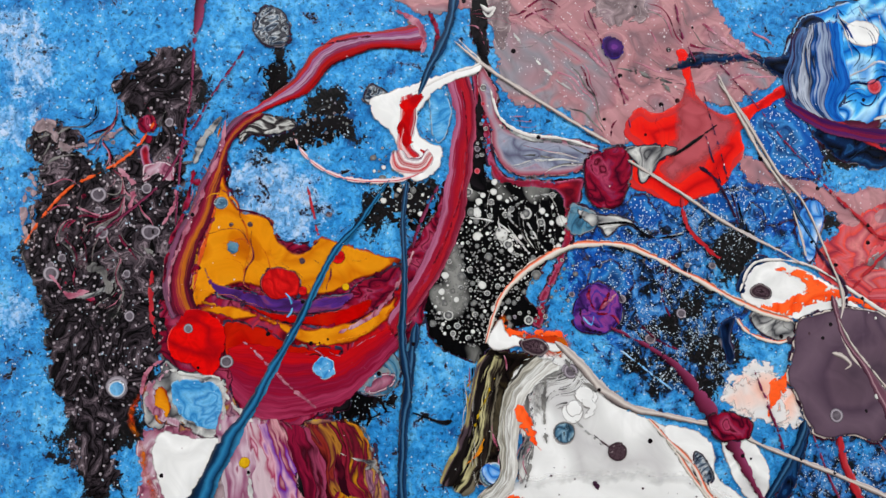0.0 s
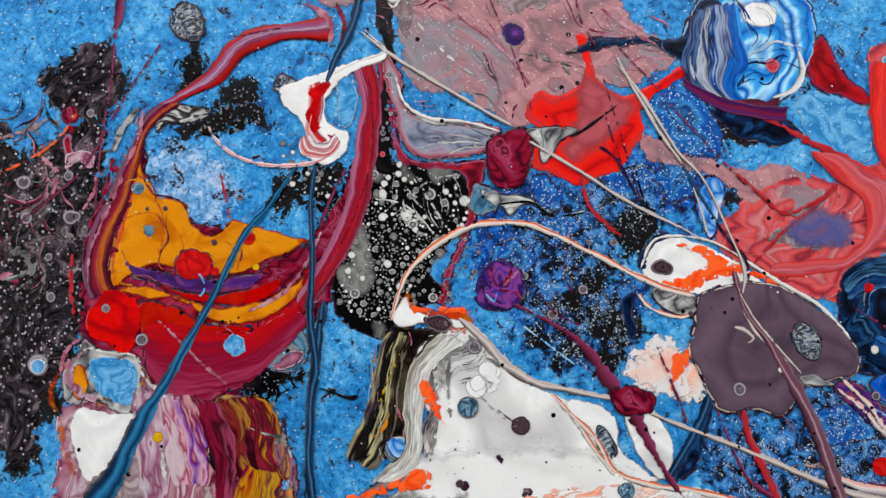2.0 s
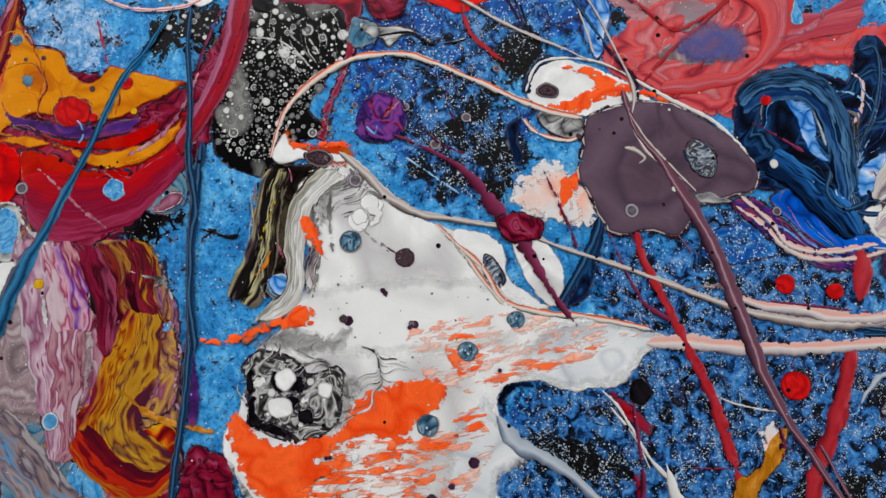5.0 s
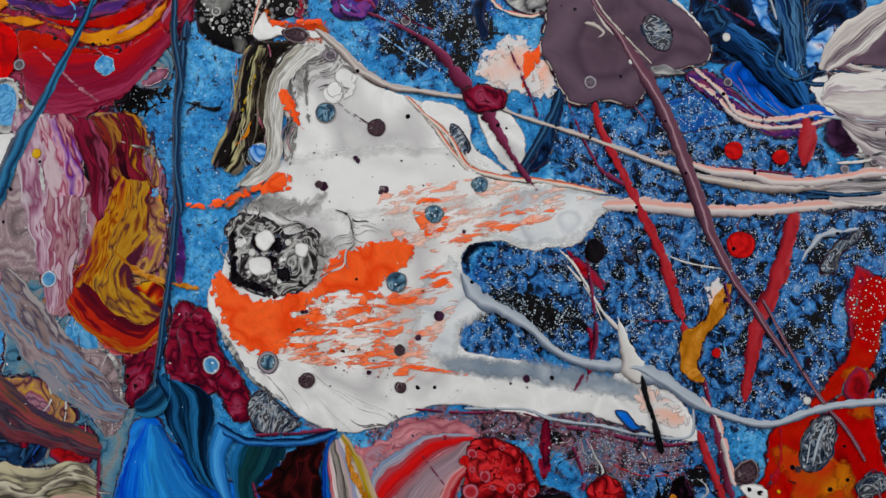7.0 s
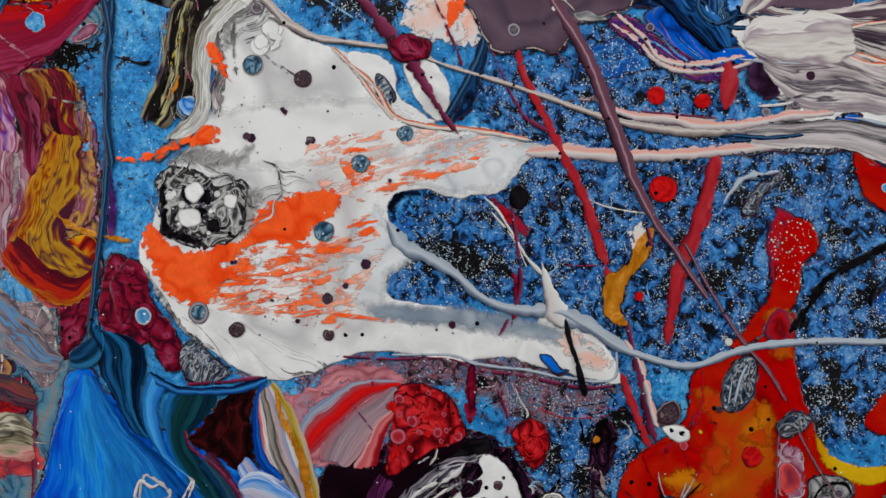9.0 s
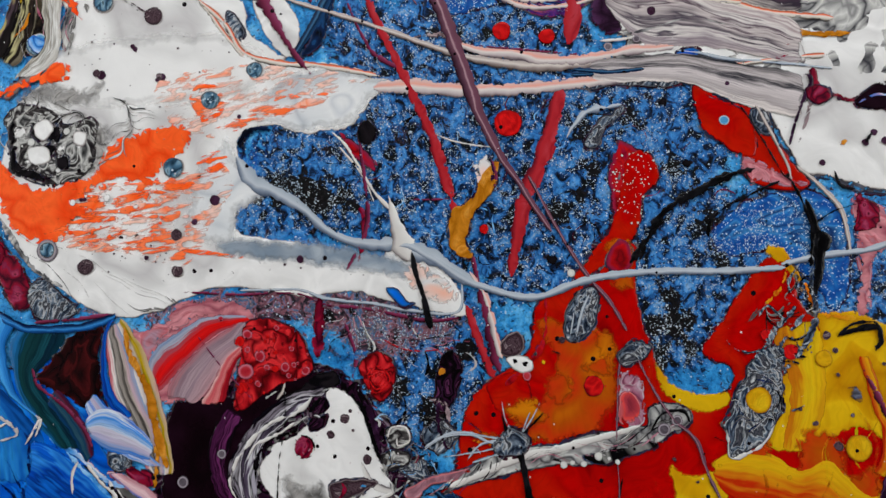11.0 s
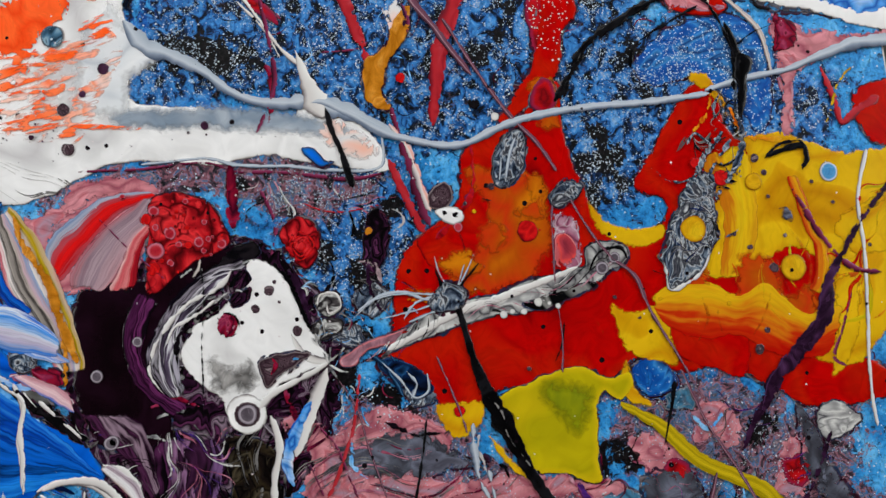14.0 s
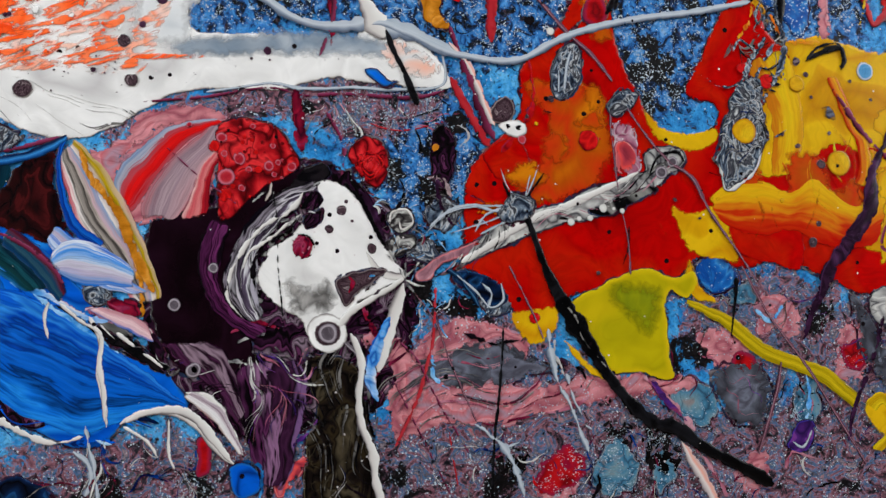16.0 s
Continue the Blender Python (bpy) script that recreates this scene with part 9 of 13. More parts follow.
pool("paint_pool", PURPLEMESS, 3, [(104.7, -145.4), (114.5, -139.5), (116.4, -158.3), (106.1, -173.6), (100.4, -164)], "purple grey crust", ragged=1)
for u, v, r in [(105.9, -151.1, 2.3)]:
    cell("paint_cell", OCHRE, 4, u, v, r, "ochre fleck")

# blue wave at the lower left
pool("paint_pool", BLUEWAVE, 3, [(-147.7, -165.8), (-121.4, -174.3), (-104.6, -189.7), (-90.5, -204.6), (-75.7, -216.8), (-58.6, -232.5), (-50.3, -249.3), (-49.2, -258.5), (-69.1, -257), (-81.2, -260.1), (-94.3, -268.9), (-110.5, -265.1), (-125.1, -252.9), (-140, -243.6), (-160.7, -235.9)], "glossy blue wave", h=0.6)
pool("paint_pool", NAVY, 2, [(-145.8, -274.3), (-134.6, -274), (-125, -282.1), (-125.5, -299.5), (-161, -296.6), (-156.8, -274.5)], "dark blue patch", ragged=1)
pool("paint_pool", PURPLEMESS, 5, [(-136.9, -226.8), (-125.4, -225), (-116.5, -237.3), (-115.9, -249.1), (-125.1, -252.9), (-140.3, -245), (-146.4, -233.4)], "grey mauve rocky patch")
strand("paint_strand", BLUEPALE, 5, [(-122, -177.1, 3.1), (-106.8, -186.3, 4.9), (-89.9, -201.8, 4.9), (-76.8, -207.6, 3.1)], "streak in the blue wave", h=0.25)
strand("paint_strand", BLUEPALE, 5, [(-129.7, -188.7, 2.4), (-121.9, -206.6, 2.4), (-104.3, -217.9, 3.1), (-88.8, -225.8, 2.4), (-83.4, -241.8, 2.4)], "streak in the blue wave", h=0.25)
strand("paint_strand", BLUEFOLD, 5, [(-128.4, -181.7, 2.4), (-113.3, -190.8, 3.1), (-99.7, -208.5, 3.1), (-87.7, -220.1, 2.4)], "streak in the blue wave", h=0.25)
strand("paint_strand", BLUEFOLD, 5, [(-118.7, -219.1, 3.7), (-103.5, -228.4, 3.1), (-95.9, -247.8, 3.1)], "streak in the blue wave", h=0.25)
strand("paint_strand", BLUEPALE, 5, [(-83.9, -244.7, 3.7), (-66.9, -245.6, 4.3), (-51.4, -255.1, 3.1)], "streak in the blue wave", h=0.25)
strand("paint_strand", BLUEFOLD, 5, [(-92.7, -260.4, 3.1), (-94.8, -242.2, 4.3), (-94.3, -224.6, 3.1)], "streak in the blue wave", h=0.25)
strand("paint_thread", WHITESTRAND, 7, [(-104.9, -191.1, 1.8), (-108.4, -197.8, 2.4), (-109, -209.5, 2.1)], "white crack line", h=0.5)
strand("paint_strand", WHITESTRAND, 7, [(-87.2, -202.4, 2.4), (-84.5, -217.8, 3.1), (-88.6, -231.8, 2.4), (-88.3, -249.6, 2.7), (-89.7, -259.6, 2.1)], "white drip line", h=0.5)
strand("paint_thread", BLACKSTRAND, 6, [(-102.5, -193.1, 1.2), (-90.5, -204.6, 2.4), (-79, -219.1, 2.4)], "black crack")
strand("paint_strand", WHITESTRAND, 6, [(-140, -243.6, 4.9), (-130.7, -253.1, 4.3), (-118.3, -261.8, 3.1), (-101.6, -262.7, 2.4)], "white foam rim", h=0.4, ragged=0.9)
strand("paint_strand", WHITESTRAND, 6, [(-82.6, -259.8, 2.4), (-71.9, -256.3, 4.3), (-55.3, -260.1, 5.5), (-45.6, -269.8, 4.9), (-37, -285.3, 4.3), (-31.1, -292.6, 2.4)], "white rim", h=0.6)
strand("paint_strand", WHITESTRAND, 6, [(-47.8, -251.4, 2.4), (-37.4, -258.2, 7.3), (-31.3, -271.6, 6.7), (-26, -289.3, 2.4)], "white wedge", h=0.5)
strand("paint_thread", WHITESTRAND, 6, [(-81.5, -261.5, 1.8), (-71.9, -271.2, 2.1), (-68, -280.9, 1.5)], "white thread")
strand("paint_thread", WHITESTRAND, 6, [(-58.6, -262.3, 1.2), (-62, -279.4, 2.1), (-60.9, -288.6, 1.5)], "cream drip")
strand("paint_strand", PALESTRAND, 6, [(-98.6, -247.2, 1.2), (-100.3, -267.5, 2.4), (-100.3, -285.1, 3.1), (-101.1, -296.7, 2.4)], "pale drip", ragged=0.8)
strand("paint_strand", PALESTRAND, 6, [(-108.4, -268.5, 1.8), (-101.9, -278.9, 3.7), (-105.9, -292.6, 2.4)], "pale drip", ragged=1)
pool("paint_pool", BLUEWAVE, 3, [(-134.4, -124.3), (-107.4, -129.7), (-93.7, -147.4), (-85, -176), (-83.3, -197.3), (-96.5, -191.5), (-110.1, -173.7), (-140.2, -155.6)], "blue wave top", h=0.4)
pool("paint_pool", MAUVEFLOW, 4, [(-88.8, -196.1), (-72.9, -202.5), (-60.2, -211.2), (-58.8, -219), (-72.4, -214.6), (-85.3, -207.3)], "pale pink fold", h=0.4)
pool("paint_pool", BLACKFLOW, 5, [(-85.5, -208.7), (-76.8, -207.6), (-65.2, -222.1), (-53.6, -236.6), (-56.9, -238.9), (-69.3, -228.6), (-81.4, -217)], "black and white crack band", h=0.3)
strand("paint_strand", WHITESTRAND, 7, [(-75.1, -213.9, 3.1), (-68.2, -222.9, 3.1)], "white bead streak", h=0.4)
strand("paint_thread", WHITESTRAND, 7, [(-64.6, -226.7, 2.4), (-56.3, -236, 1.8)], "white bead streak", h=0.4)
strand("paint_thread", WHITESTRAND, 7, [(-82.5, -207.9, 1.5), (-77, -216.5, 1.2)], "white bead streak", h=0.4)
pool("paint_pool", GREYMETAL, 4, [(-86.6, -184.6), (-75.4, -185.5), (-74.5, -196.2), (-83.6, -198.7), (-88.3, -193.2)], "slate patch")
pool("paint_pool", WINE, 4, [(-77.3, -195.6), (-63.5, -198.5), (-62.4, -207.8), (-73.5, -205.4)], "wine patch")
strand("paint_strand", OCHRE, 5, [(-58.4, -172.6, 4.9), (-59, -190.5, 4.9), (-61.6, -210.9, 3.1)], "ochre strip", h=0.4)
pool("paint_pool", BROWNBLACK, 2, [(-33.5, -238.1), (-15.4, -236.1), (-2.3, -245.1), (-0.1, -263.7), (-9.3, -279.7), (-22.3, -270.7), (-31.3, -256.6)], "dark streaked patch", ragged=1)
pool("paint_pool", MAUVEFLOW, 3, [(-19.4, -256.3), (-4.7, -256.6), (-0.1, -263.7), (-6.5, -280.4), (-19, -283.5), (-22.3, -270.7)], "mauve streak", h=0.3, ragged=1)
strand("paint_thread", GREYWHITE, 5, [(-31.2, -241.6, 1.8), (-19.4, -241.3, 2.4), (-12, -248.9, 1.5)], "streak in the purple flow", h=0.3, ragged=0.8)
strand("paint_thread", MAUVEFLOW, 5, [(-36.3, -237.5, 1.8), (-32.9, -250.3, 2.4), (-29.6, -263, 1.8)], "streak in the purple flow", h=0.3, ragged=0.8)
strand("paint_thread", GREYWHITE, 5, [(-17.6, -232.6, 1.5), (-11.4, -231, 1.8), (-2.3, -229.9, 1.2)], "streak in the purple flow", h=0.3, ragged=0.8)
strand("paint_strand", BLUEPALE, 5, [(12, -248.3, 1.8), (7.6, -262.4, 3.7), (6.1, -277.2, 3.1)], "streak in the purple flow", h=0.3, ragged=0.8)
strand("paint_strand", MAUVEFLOW, 5, [(1.9, -261.2, 3.7), (1.8, -276.3, 4.3), (-5.4, -289.7, 3.1)], "streak in the purple flow", h=0.3, ragged=0.8)
strand("paint_thread", PURPLE, 5, [(-6, -292.5, 2.4), (7.2, -286.6, 2.4), (14.7, -279.2, 1.5)], "streak in the purple flow", h=0.3, ragged=0.8)
strand("paint_thread", GREYWHITE, 5, [(-2.9, -248, 1.5), (7.3, -256.3, 1.8), (14.8, -248.9, 1.5)], "streak in the purple flow", h=0.3, ragged=0.8)
strand("paint_thread", WINE, 5, [(-19.3, -226.2, 1.8), (-6.8, -222.9, 2.4), (4, -228.3, 1.5)], "streak in the purple flow", h=0.3, ragged=0.8)
for u, v, r in [(-41.9, -241, 4), (-44.6, -205.6, 3.7), (-66.4, -302.1, 0.3)]:
    cell("paint_cell", CELLPALE, 6, u, v, r, "blue ringed cell")
strand("paint_strand", WHITESTRAND, 7, [(41, -239.4, 4.3), (43.8, -255.4, 4.9), (38.7, -272.6, 4.3), (37.1, -287.4, 5.5), (39.9, -303.3, 6.1), (38.4, -318.2, 5.5), (39.7, -333.7, 6.1)], "long white drip", h=0.8)
strand("paint_thread", BLACKFLOW, 6, [(49.1, -244.3, 1.8), (48.4, -262.5, 2.4), (41.8, -279.4, 2.4), (42.6, -297.9, 2.4)], "black edge", h=0.3)
strand("paint_strand", BLUEPALE, 8, [(63.3, -235.1, 4.3), (52.3, -251.1, 7.9), (46.3, -265.1, 6.7), (48.3, -277.8, 4.3)], "white to blue drip", h=0.5)
strand("paint_strand", WINE, 4, [(49.8, -226, 3.7), (53.3, -239, 4.3), (55, -245.6, 2.4)], "magenta patch")
pool("paint_pool", DARKRED, 4, [(-47, -277), (-41.1, -276.8), (-42.9, -292.8), (-50.9, -296.9), (-49.2, -285.4)], "red fold")
pool("paint_pool", BLUEWAVE, 4, [(-34.5, -294.8), (-24.1, -294.3), (-18.2, -301.7), (-21.3, -309.9), (-33.1, -310.1)], "blue white loop")
strand("paint_strand", BLUEFOLD, 6, [(-26.6, -292.2, 2.4), (-18.7, -297, 3.1), (-19.4, -307.4, 3.1), (-24.5, -318.1, 3.1)], "blue loop")
pool("paint_pool", SALMON, 3, [(-10.6, -300.5), (4.8, -298.1), (6.5, -304.5), (-3.8, -311.1), (-13.5, -314.8)], "salmon patch", ragged=1)
strand("paint_strand", REDSTRAND, 7, [(90.1, -225.4, 2.4), (83, -251.7, 2.4), (69.4, -279.5, 2.7), (52.2, -303.1, 2.4)], "thin splashed thread", h=0.5)
strand("paint_thread", WINESTRAND, 7, [(63.8, -247.5, 1.2), (73.1, -261.9, 1.8), (80, -288.1, 1.8), (89.8, -315, 1.5)], "thin splashed thread", h=0.5)
strand("paint_thread", WINESTRAND, 7, [(55.5, -258, 0.9), (62.3, -284.1, 1.2), (69.1, -310.2, 1.2), (76, -336.3, 1.2)], "thin splashed thread", h=0.5)
strand("paint_thread", PLUMSTRAND, 7, [(79.1, -226.1, 1.2), (86.4, -243.2, 1.5), (90.3, -268.8, 1.5), (98.3, -304.7, 1.2)], "thin splashed thread", h=0.5)
strand("paint_thread", BLACKSTRAND, 7, [(121.7, -254, 1.5), (113.8, -283.4, 1.8), (104.5, -312.3, 2.4), (96.7, -341.3, 2.4)], "thin splashed thread", h=0.5)
strand("paint_thread", PLUMSTRAND, 7, [(131.9, -221.7, 1.2), (138.9, -248.3, 1.5), (141.7, -264.7, 1.2)], "thin splashed thread", h=0.5)
strand("paint_strand", BLACKSTRAND, 7, [(255.9, -254.3, 4.3), (251.7, -269.5, 2.1), (245, -287.4, 1.2)], "thin splashed thread", h=0.5)
strand("paint_thread", PLUMSTRAND, 7, [(260.5, -248.8, 2.1), (270.3, -280, 2.1), (284.1, -309, 2.4), (294.7, -337.3, 2.4), (307.1, -372.5, 2.4)], "thin splashed thread", h=0.5)
strand("paint_strand", PURPLESTRAND, 7, [(317.7, -254.3, 6.1), (297.9, -279.5, 4.9), (287, -296.6, 3.7)], "thin splashed thread", h=0.5)
strand("paint_strand", PURPLESTRAND, 7, [(336.2, -294.3, 3.1), (323.6, -317.8, 3.1), (307.8, -340.3, 3.7), (300.2, -357.9, 3.1)], "thin splashed thread", h=0.5)
strand("paint_thread", BLACKSTRAND, 7, [(193.7, -234.7, 0.9), (198.9, -226.2, 1.2), (202.2, -214.1, 1.5)], "thin splashed thread", h=0.5)
strand("paint_thread", REDSTRAND, 7, [(81.7, -294.7, 0.9), (80.9, -312.9, 1.2), (80.2, -331.2, 0.9)], "thin splashed thread", h=0.5)
strand("paint_strand", PLUMSTRAND, 7, [(271.1, -306.1, 2.4), (263.6, -323.7, 3.1), (247, -351.9, 2.4)], "thin splashed thread", h=0.5)
strand("paint_strand", PALESTRAND, 7, [(146.1, -259.3, 6.1), (145, -271.7, 4.3), (144.2, -290.3, 2.4), (151, -310.6, 2.4), (153.2, -329.9, 3.1)], "pale grey splash", h=0.5, ragged=0.9)
strand("paint_strand", PALESTRAND, 7, [(95.9, -301, 3.1), (103.6, -309, 3.1), (110.7, -319.9, 3.7), (114.7, -345.6, 2.4)], "pale grey splash", h=0.5, ragged=0.9)
strand("paint_thread", PALESTRAND, 7, [(150.1, -285.3, 2.4), (152, -298.3, 1.8), (155.6, -311.7, 1.5)], "pale grey splash", h=0.5, ragged=0.9)
strand("paint_thread", PALESTRAND, 7, [(111.4, -317, 2.4), (118, -315.4, 1.5)], "pale grey splash", h=0.5, ragged=0.9)
strand("paint_thread", PALESTRAND, 7, [(151, -310.6, 1.8), (157.3, -318.3, 1.5)], "pale grey splash", h=0.5, ragged=0.9)
for u, v, r in [(139.6, -252.6, 3.1)]:
    cell("paint_cell", CELLRED, 6, u, v, r, "red cell")
pool("paint_pool", YELLOW, 6, [(315.1, -338.7), (328.8, -336.9), (342.4, -341.6), (335.8, -369.5), (323.2, -363.3), (314.6, -348.3)], "yellow loop", h=0.5)
strand("paint_strand", PINKSTRAND, 5, [(205.6, -335.9, 3.7), (211.6, -353.1, 7.9), (217, -373.4, 9.2), (221.4, -390.3, 9.2)], "orange and pink strand", h=0.5)
strand("paint_strand", INDIGO, 5, [(195.8, -298.8, 4.3), (202.5, -313, 6.1), (211.1, -326.1, 3.1)], "violet pink strand", h=0.4)
pool("paint_pool", PURPLE, 5, [(263.7, -352.6), (273, -342), (281.5, -342.3), (280, -353.2), (272.7, -358)], "violet white drop")
strand("paint_thread", PALESTRAND, 6, [(267.7, -350.4, 1.2), (273.4, -354.9, 2.4), (280.4, -346.9, 1.5)], "white rim", h=0.3)
pool("paint_pool", GLITTERBLUE, 1, [(233.2, -243), (245.8, -239.2), (257.3, -248.1), (257.7, -261.1), (240.6, -262.3), (232, -255.7)], "glittering gap", h=0.3)
pool("paint_pool", TEAL, 1, [(95.6, -273.1), (108.9, -269.9), (119.6, -278.5), (108.7, -285.4), (96.7, -282.7)], "blue worn patch", h=0.25, ragged=2)
pool("paint_pool", TEAL, 1, [(210.2, -308.4), (229.8, -309.6), (228.9, -328.6), (214.8, -331.7), (204.3, -319.7)], "blue worn patch", h=0.25, ragged=2)
pool("paint_pool", TEAL, 1, [(159.9, -328.4), (176.7, -326), (177.6, -351.3), (160.2, -356.6), (153.6, -342.5)], "blue worn patch", h=0.25, ragged=2)
pool("paint_pool", TEAL, 1, [(281.3, -321.3), (290.7, -310.4), (288.2, -335.8), (278.1, -349.6), (273.7, -338.9)], "blue worn patch", h=0.25, ragged=2)
pool("paint_pool", TEAL, 1, [(251.3, -259.8), (264.9, -259.4), (265.3, -272.5), (251.7, -272.7)], "blue worn patch", h=0.25, ragged=2)
pool("paint_pool", TEAL, 1, [(185.8, -343.8), (197.1, -337.1), (199.3, -356.5), (185.5, -359.5)], "blue worn patch", h=0.25, ragged=2)
pool("paint_pool", ROSE, 1, [(229.7, -280.8), (249.6, -282), (259.6, -297), (244, -306.4), (229.4, -296.8)], "dusty rose worn patch", h=0.2, ragged=2.5)
pool("paint_pool", ROSE, 1, [(123.9, -332.3), (143.3, -330.7), (141.8, -352.2), (123, -350.7)], "dusty rose worn patch", h=0.2, ragged=2.5)
pool("paint_pool", ROSE, 1, [(262, -271.8), (283, -269.8), (288.4, -290.5), (267.5, -292.3)], "dusty rose worn patch", h=0.2, ragged=2.5)
pool("paint_pool", ROSE, 1, [(316.2, -290), (326.5, -305.3), (314, -328.7), (300.5, -312.6)], "dusty rose worn patch", h=0.2, ragged=2.5)
pool("paint_pool", ROSE, 1, [(232.2, -358), (250.9, -349.6), (253.1, -369.3), (237.5, -378.4)], "dusty rose worn patch", h=0.2, ragged=2.5)
pool("paint_pool", SLATE, 3, [(319.1, -277.5), (329.5, -292.9), (334.4, -313.6), (347.3, -336.2), (333.2, -336.3), (320.3, -317)], "slate flow", h=0.3)
pool("paint_pool", GREYWHITE, 4, [(330.8, -280), (342.6, -279.2), (354.4, -291.7), (338.1, -298), (329.5, -292.9)], "cream crust", ragged=1)

# glitter and crumbs
scatter("glitter", (("grit", 0.5), ("mud", 0.22), ("deep", 0.18)), 640000, 0.44, FLAKE, "fine silver glitter strewn in the blue paint", 11)
scatter("glitter", (("grit", 0.16), ("dark", 0.14), ("mud", 0.12)), 70000, 0.62, FLAKE, "coarse silver glitter strewn in the blue paint", 12)
scatter("grit", (("grit", 0.4), ("mud", 0.4), ("deep", 0.25)), 20000, 0.8, FLAKEDARK, "black paint crumbs in the blue", 13, 1.7)

# fine veins drawn out in the flow
veining([(-296.2, 141.5), (-264.7, 128.9), (-233.3, 122.6), (-195.5, 128.7), (-163.9, 150.9), (-176.5, 122.4), (-207.9, 94.3), (-245.3, 83.6), (-264.3, 100.8), (-277.2, 128.9)], 46, 25, 1.6, 0.4, 1.6, [ROSELINE, WINELINE, ROSELINE, BLACKLINE], 4.5, "rose and dark veins in the wine red", 101, 55)
veining([(-302.5, 147.8), (-303.1, 176.2), (-291.3, 211.3), (-273, 253.3), (-274.2, 227.4), (-286.1, 185.8), (-288.4, 141.5)], 26, 75, 0.6, 0.3, 1.2, [ROSELINE, WINELINE, BLACKLINE, AMBERLINE], 4, "veins along the band", 102, 55)
veining([(-170.7, 319.9), (4.1, 325.3), (46.6, 282.2), (-7, 265.1), (-43.7, 241.7), (-79.5, 257.9), (-118.6, 280.7)], 60, -38, 1.0, 0.3, 1.3, [ROSELINE, GREYLINE, ROSELINE, WINELINE], 2.5, "veins in the dusty pink", 103, 55)
veining([(-380, 246.1), (-295.2, 253.1), (-302.7, 154.1), (-358.3, 141.6)], 70, 55, 1.4, 0.3, 1.3, [GREYLINE, ROSELINE, BLACKLINE, GREYLINE, WINELINE], 3, "veins in the crust", 104, 55)
veining([(-278.8, 221), (-240.2, 179.5), (-176.7, 173.2), (-221, 154.1), (-283.8, 147.8)], 26, -20, 1.6, 0.3, 1.1, [AMBERLINE, WINELINE, AMBERLINE], 5, "veins in the orange", 106, 55)
veining([(-115.4, 260.9), (-79.7, 243.1), (-60.1, 237.7), (-79.9, 221.2), (-114, 224.3), (-122, 251)], 16, -10, 0.5, 0.3, 1.0, [GREYLINE, WHITELINE, ROSELINE], 4, "veins in the grey lobe", 107, 55)
veining([(50.6, 305.7), (74.5, 319.4), (121.9, 320), (116.6, 266), (79.2, 250.7), (53.1, 275.5)], 40, 65, 1.5, 0.3, 1.5, [LIGHTBLUELINE, DEEPLINE, WHITELINE, DEEPLINE], 5.2, "veins in the blue head", 108, 55)
veining([(-131.8, 215.1), (-80, 208.8), (-80.2, 182.9), (-102.9, 179.7), (-122.2, 195.8)], 18, -50, 0.8, 0.3, 0.9, [WHITELINE, GREYLINE], 3.2, "pale veins on black", 109, 55)
veining([(138.1, 152.3), (166.5, 160.8), (196.1, 151.8), (210.9, 176.7), (230.2, 159.2), (222, 112.2), (188, 73.8), (139.3, 98.2)], 60, -45, 1.3, 0.3, 1.5, [LIGHTBLUELINE, DEEPLINE, GREYLINE, DEEPLINE], 5.5, "veins in the navy", 112, 55)
veining([(126.1, 86.4), (159.8, 90.8), (204.1, 57.6), (185.2, 46.4), (150.9, 60.4)], 24, -30, 0.5, 0.3, 1.0, [LIGHTBLUELINE, ROSELINE, DEEPLINE], 5, "veins in the violet flow", 113, 55)
veining([(-138.9, 107.3), (-119.3, 119.2), (-100, 118.1), (-102, 48.2), (-140, 50)], 40, 78, 0.8, 0.3, 1.2, [GREYLINE, BLACKLINE, WHITELINE, ROSELINE], 5, "grey veins beside the white form", 114, 55)
veining([(-106.5, 115.2), (-77.4, 120), (-31.4, 82.3), (-68.7, 97), (-98.1, 73.1)], 26, 60, 0.9, 0.3, 1.1, [GREYLINE, WHITELINE], 4.5, "grey veins in the white", 115, 55)
veining([(-145.8, 17.8), (-86.9, 20.8), (-46.9, 1.4), (-95.7, -29.1), (-136.9, -26.8)], 50, 40, 2.4, 0.3, 1.0, [GREYLINE, BLACKLINE, WHITELINE], 6.5, "smoky veins in the white", 116, 55)
veining([(-151.2, -39.5), (-128.4, -80.7), (-81.9, -109.2), (-38.1, -101.3), (-56.9, -74.2), (-104.1, -71.9)], 14, -35, 0.6, 0.3, 0.8, [GREYLINE, WHITELINE], 4, "faint veins in the white", 117, 55)
veining([(-257, -23.5), (-221.7, -45.9), (-205, -87.2), (-224.8, -173), (-260, -171.9)], 40, 80, 1.2, 0.3, 1.3, [GREYLINE, DEEPLINE, WHITELINE, WINELINE], 4, "veins in the grey flow", 124, 55)
veining([(38, -26.8), (97.9, 2.2), (253.5, -4.5), (263.8, -102.1), (139.2, -96.4), (93.2, -75.1)], 60, 75, 2.6, 0.3, 0.9, [BLACKLINE, DEEPLINE, LIGHTBLUELINE, BLACKLINE, WINELINE], 1.5, "thin threads in the glitter", 125, 30)
veining([(33, -120.4), (121.7, -124), (112.1, -176.9), (74.6, -175.7)], 40, 70, 2.2, 0.3, 1.1, [GREYLINE, BLACKLINE, ROSELINE, WHITELINE], 2, "thin threads in the glitter", 126, 25)
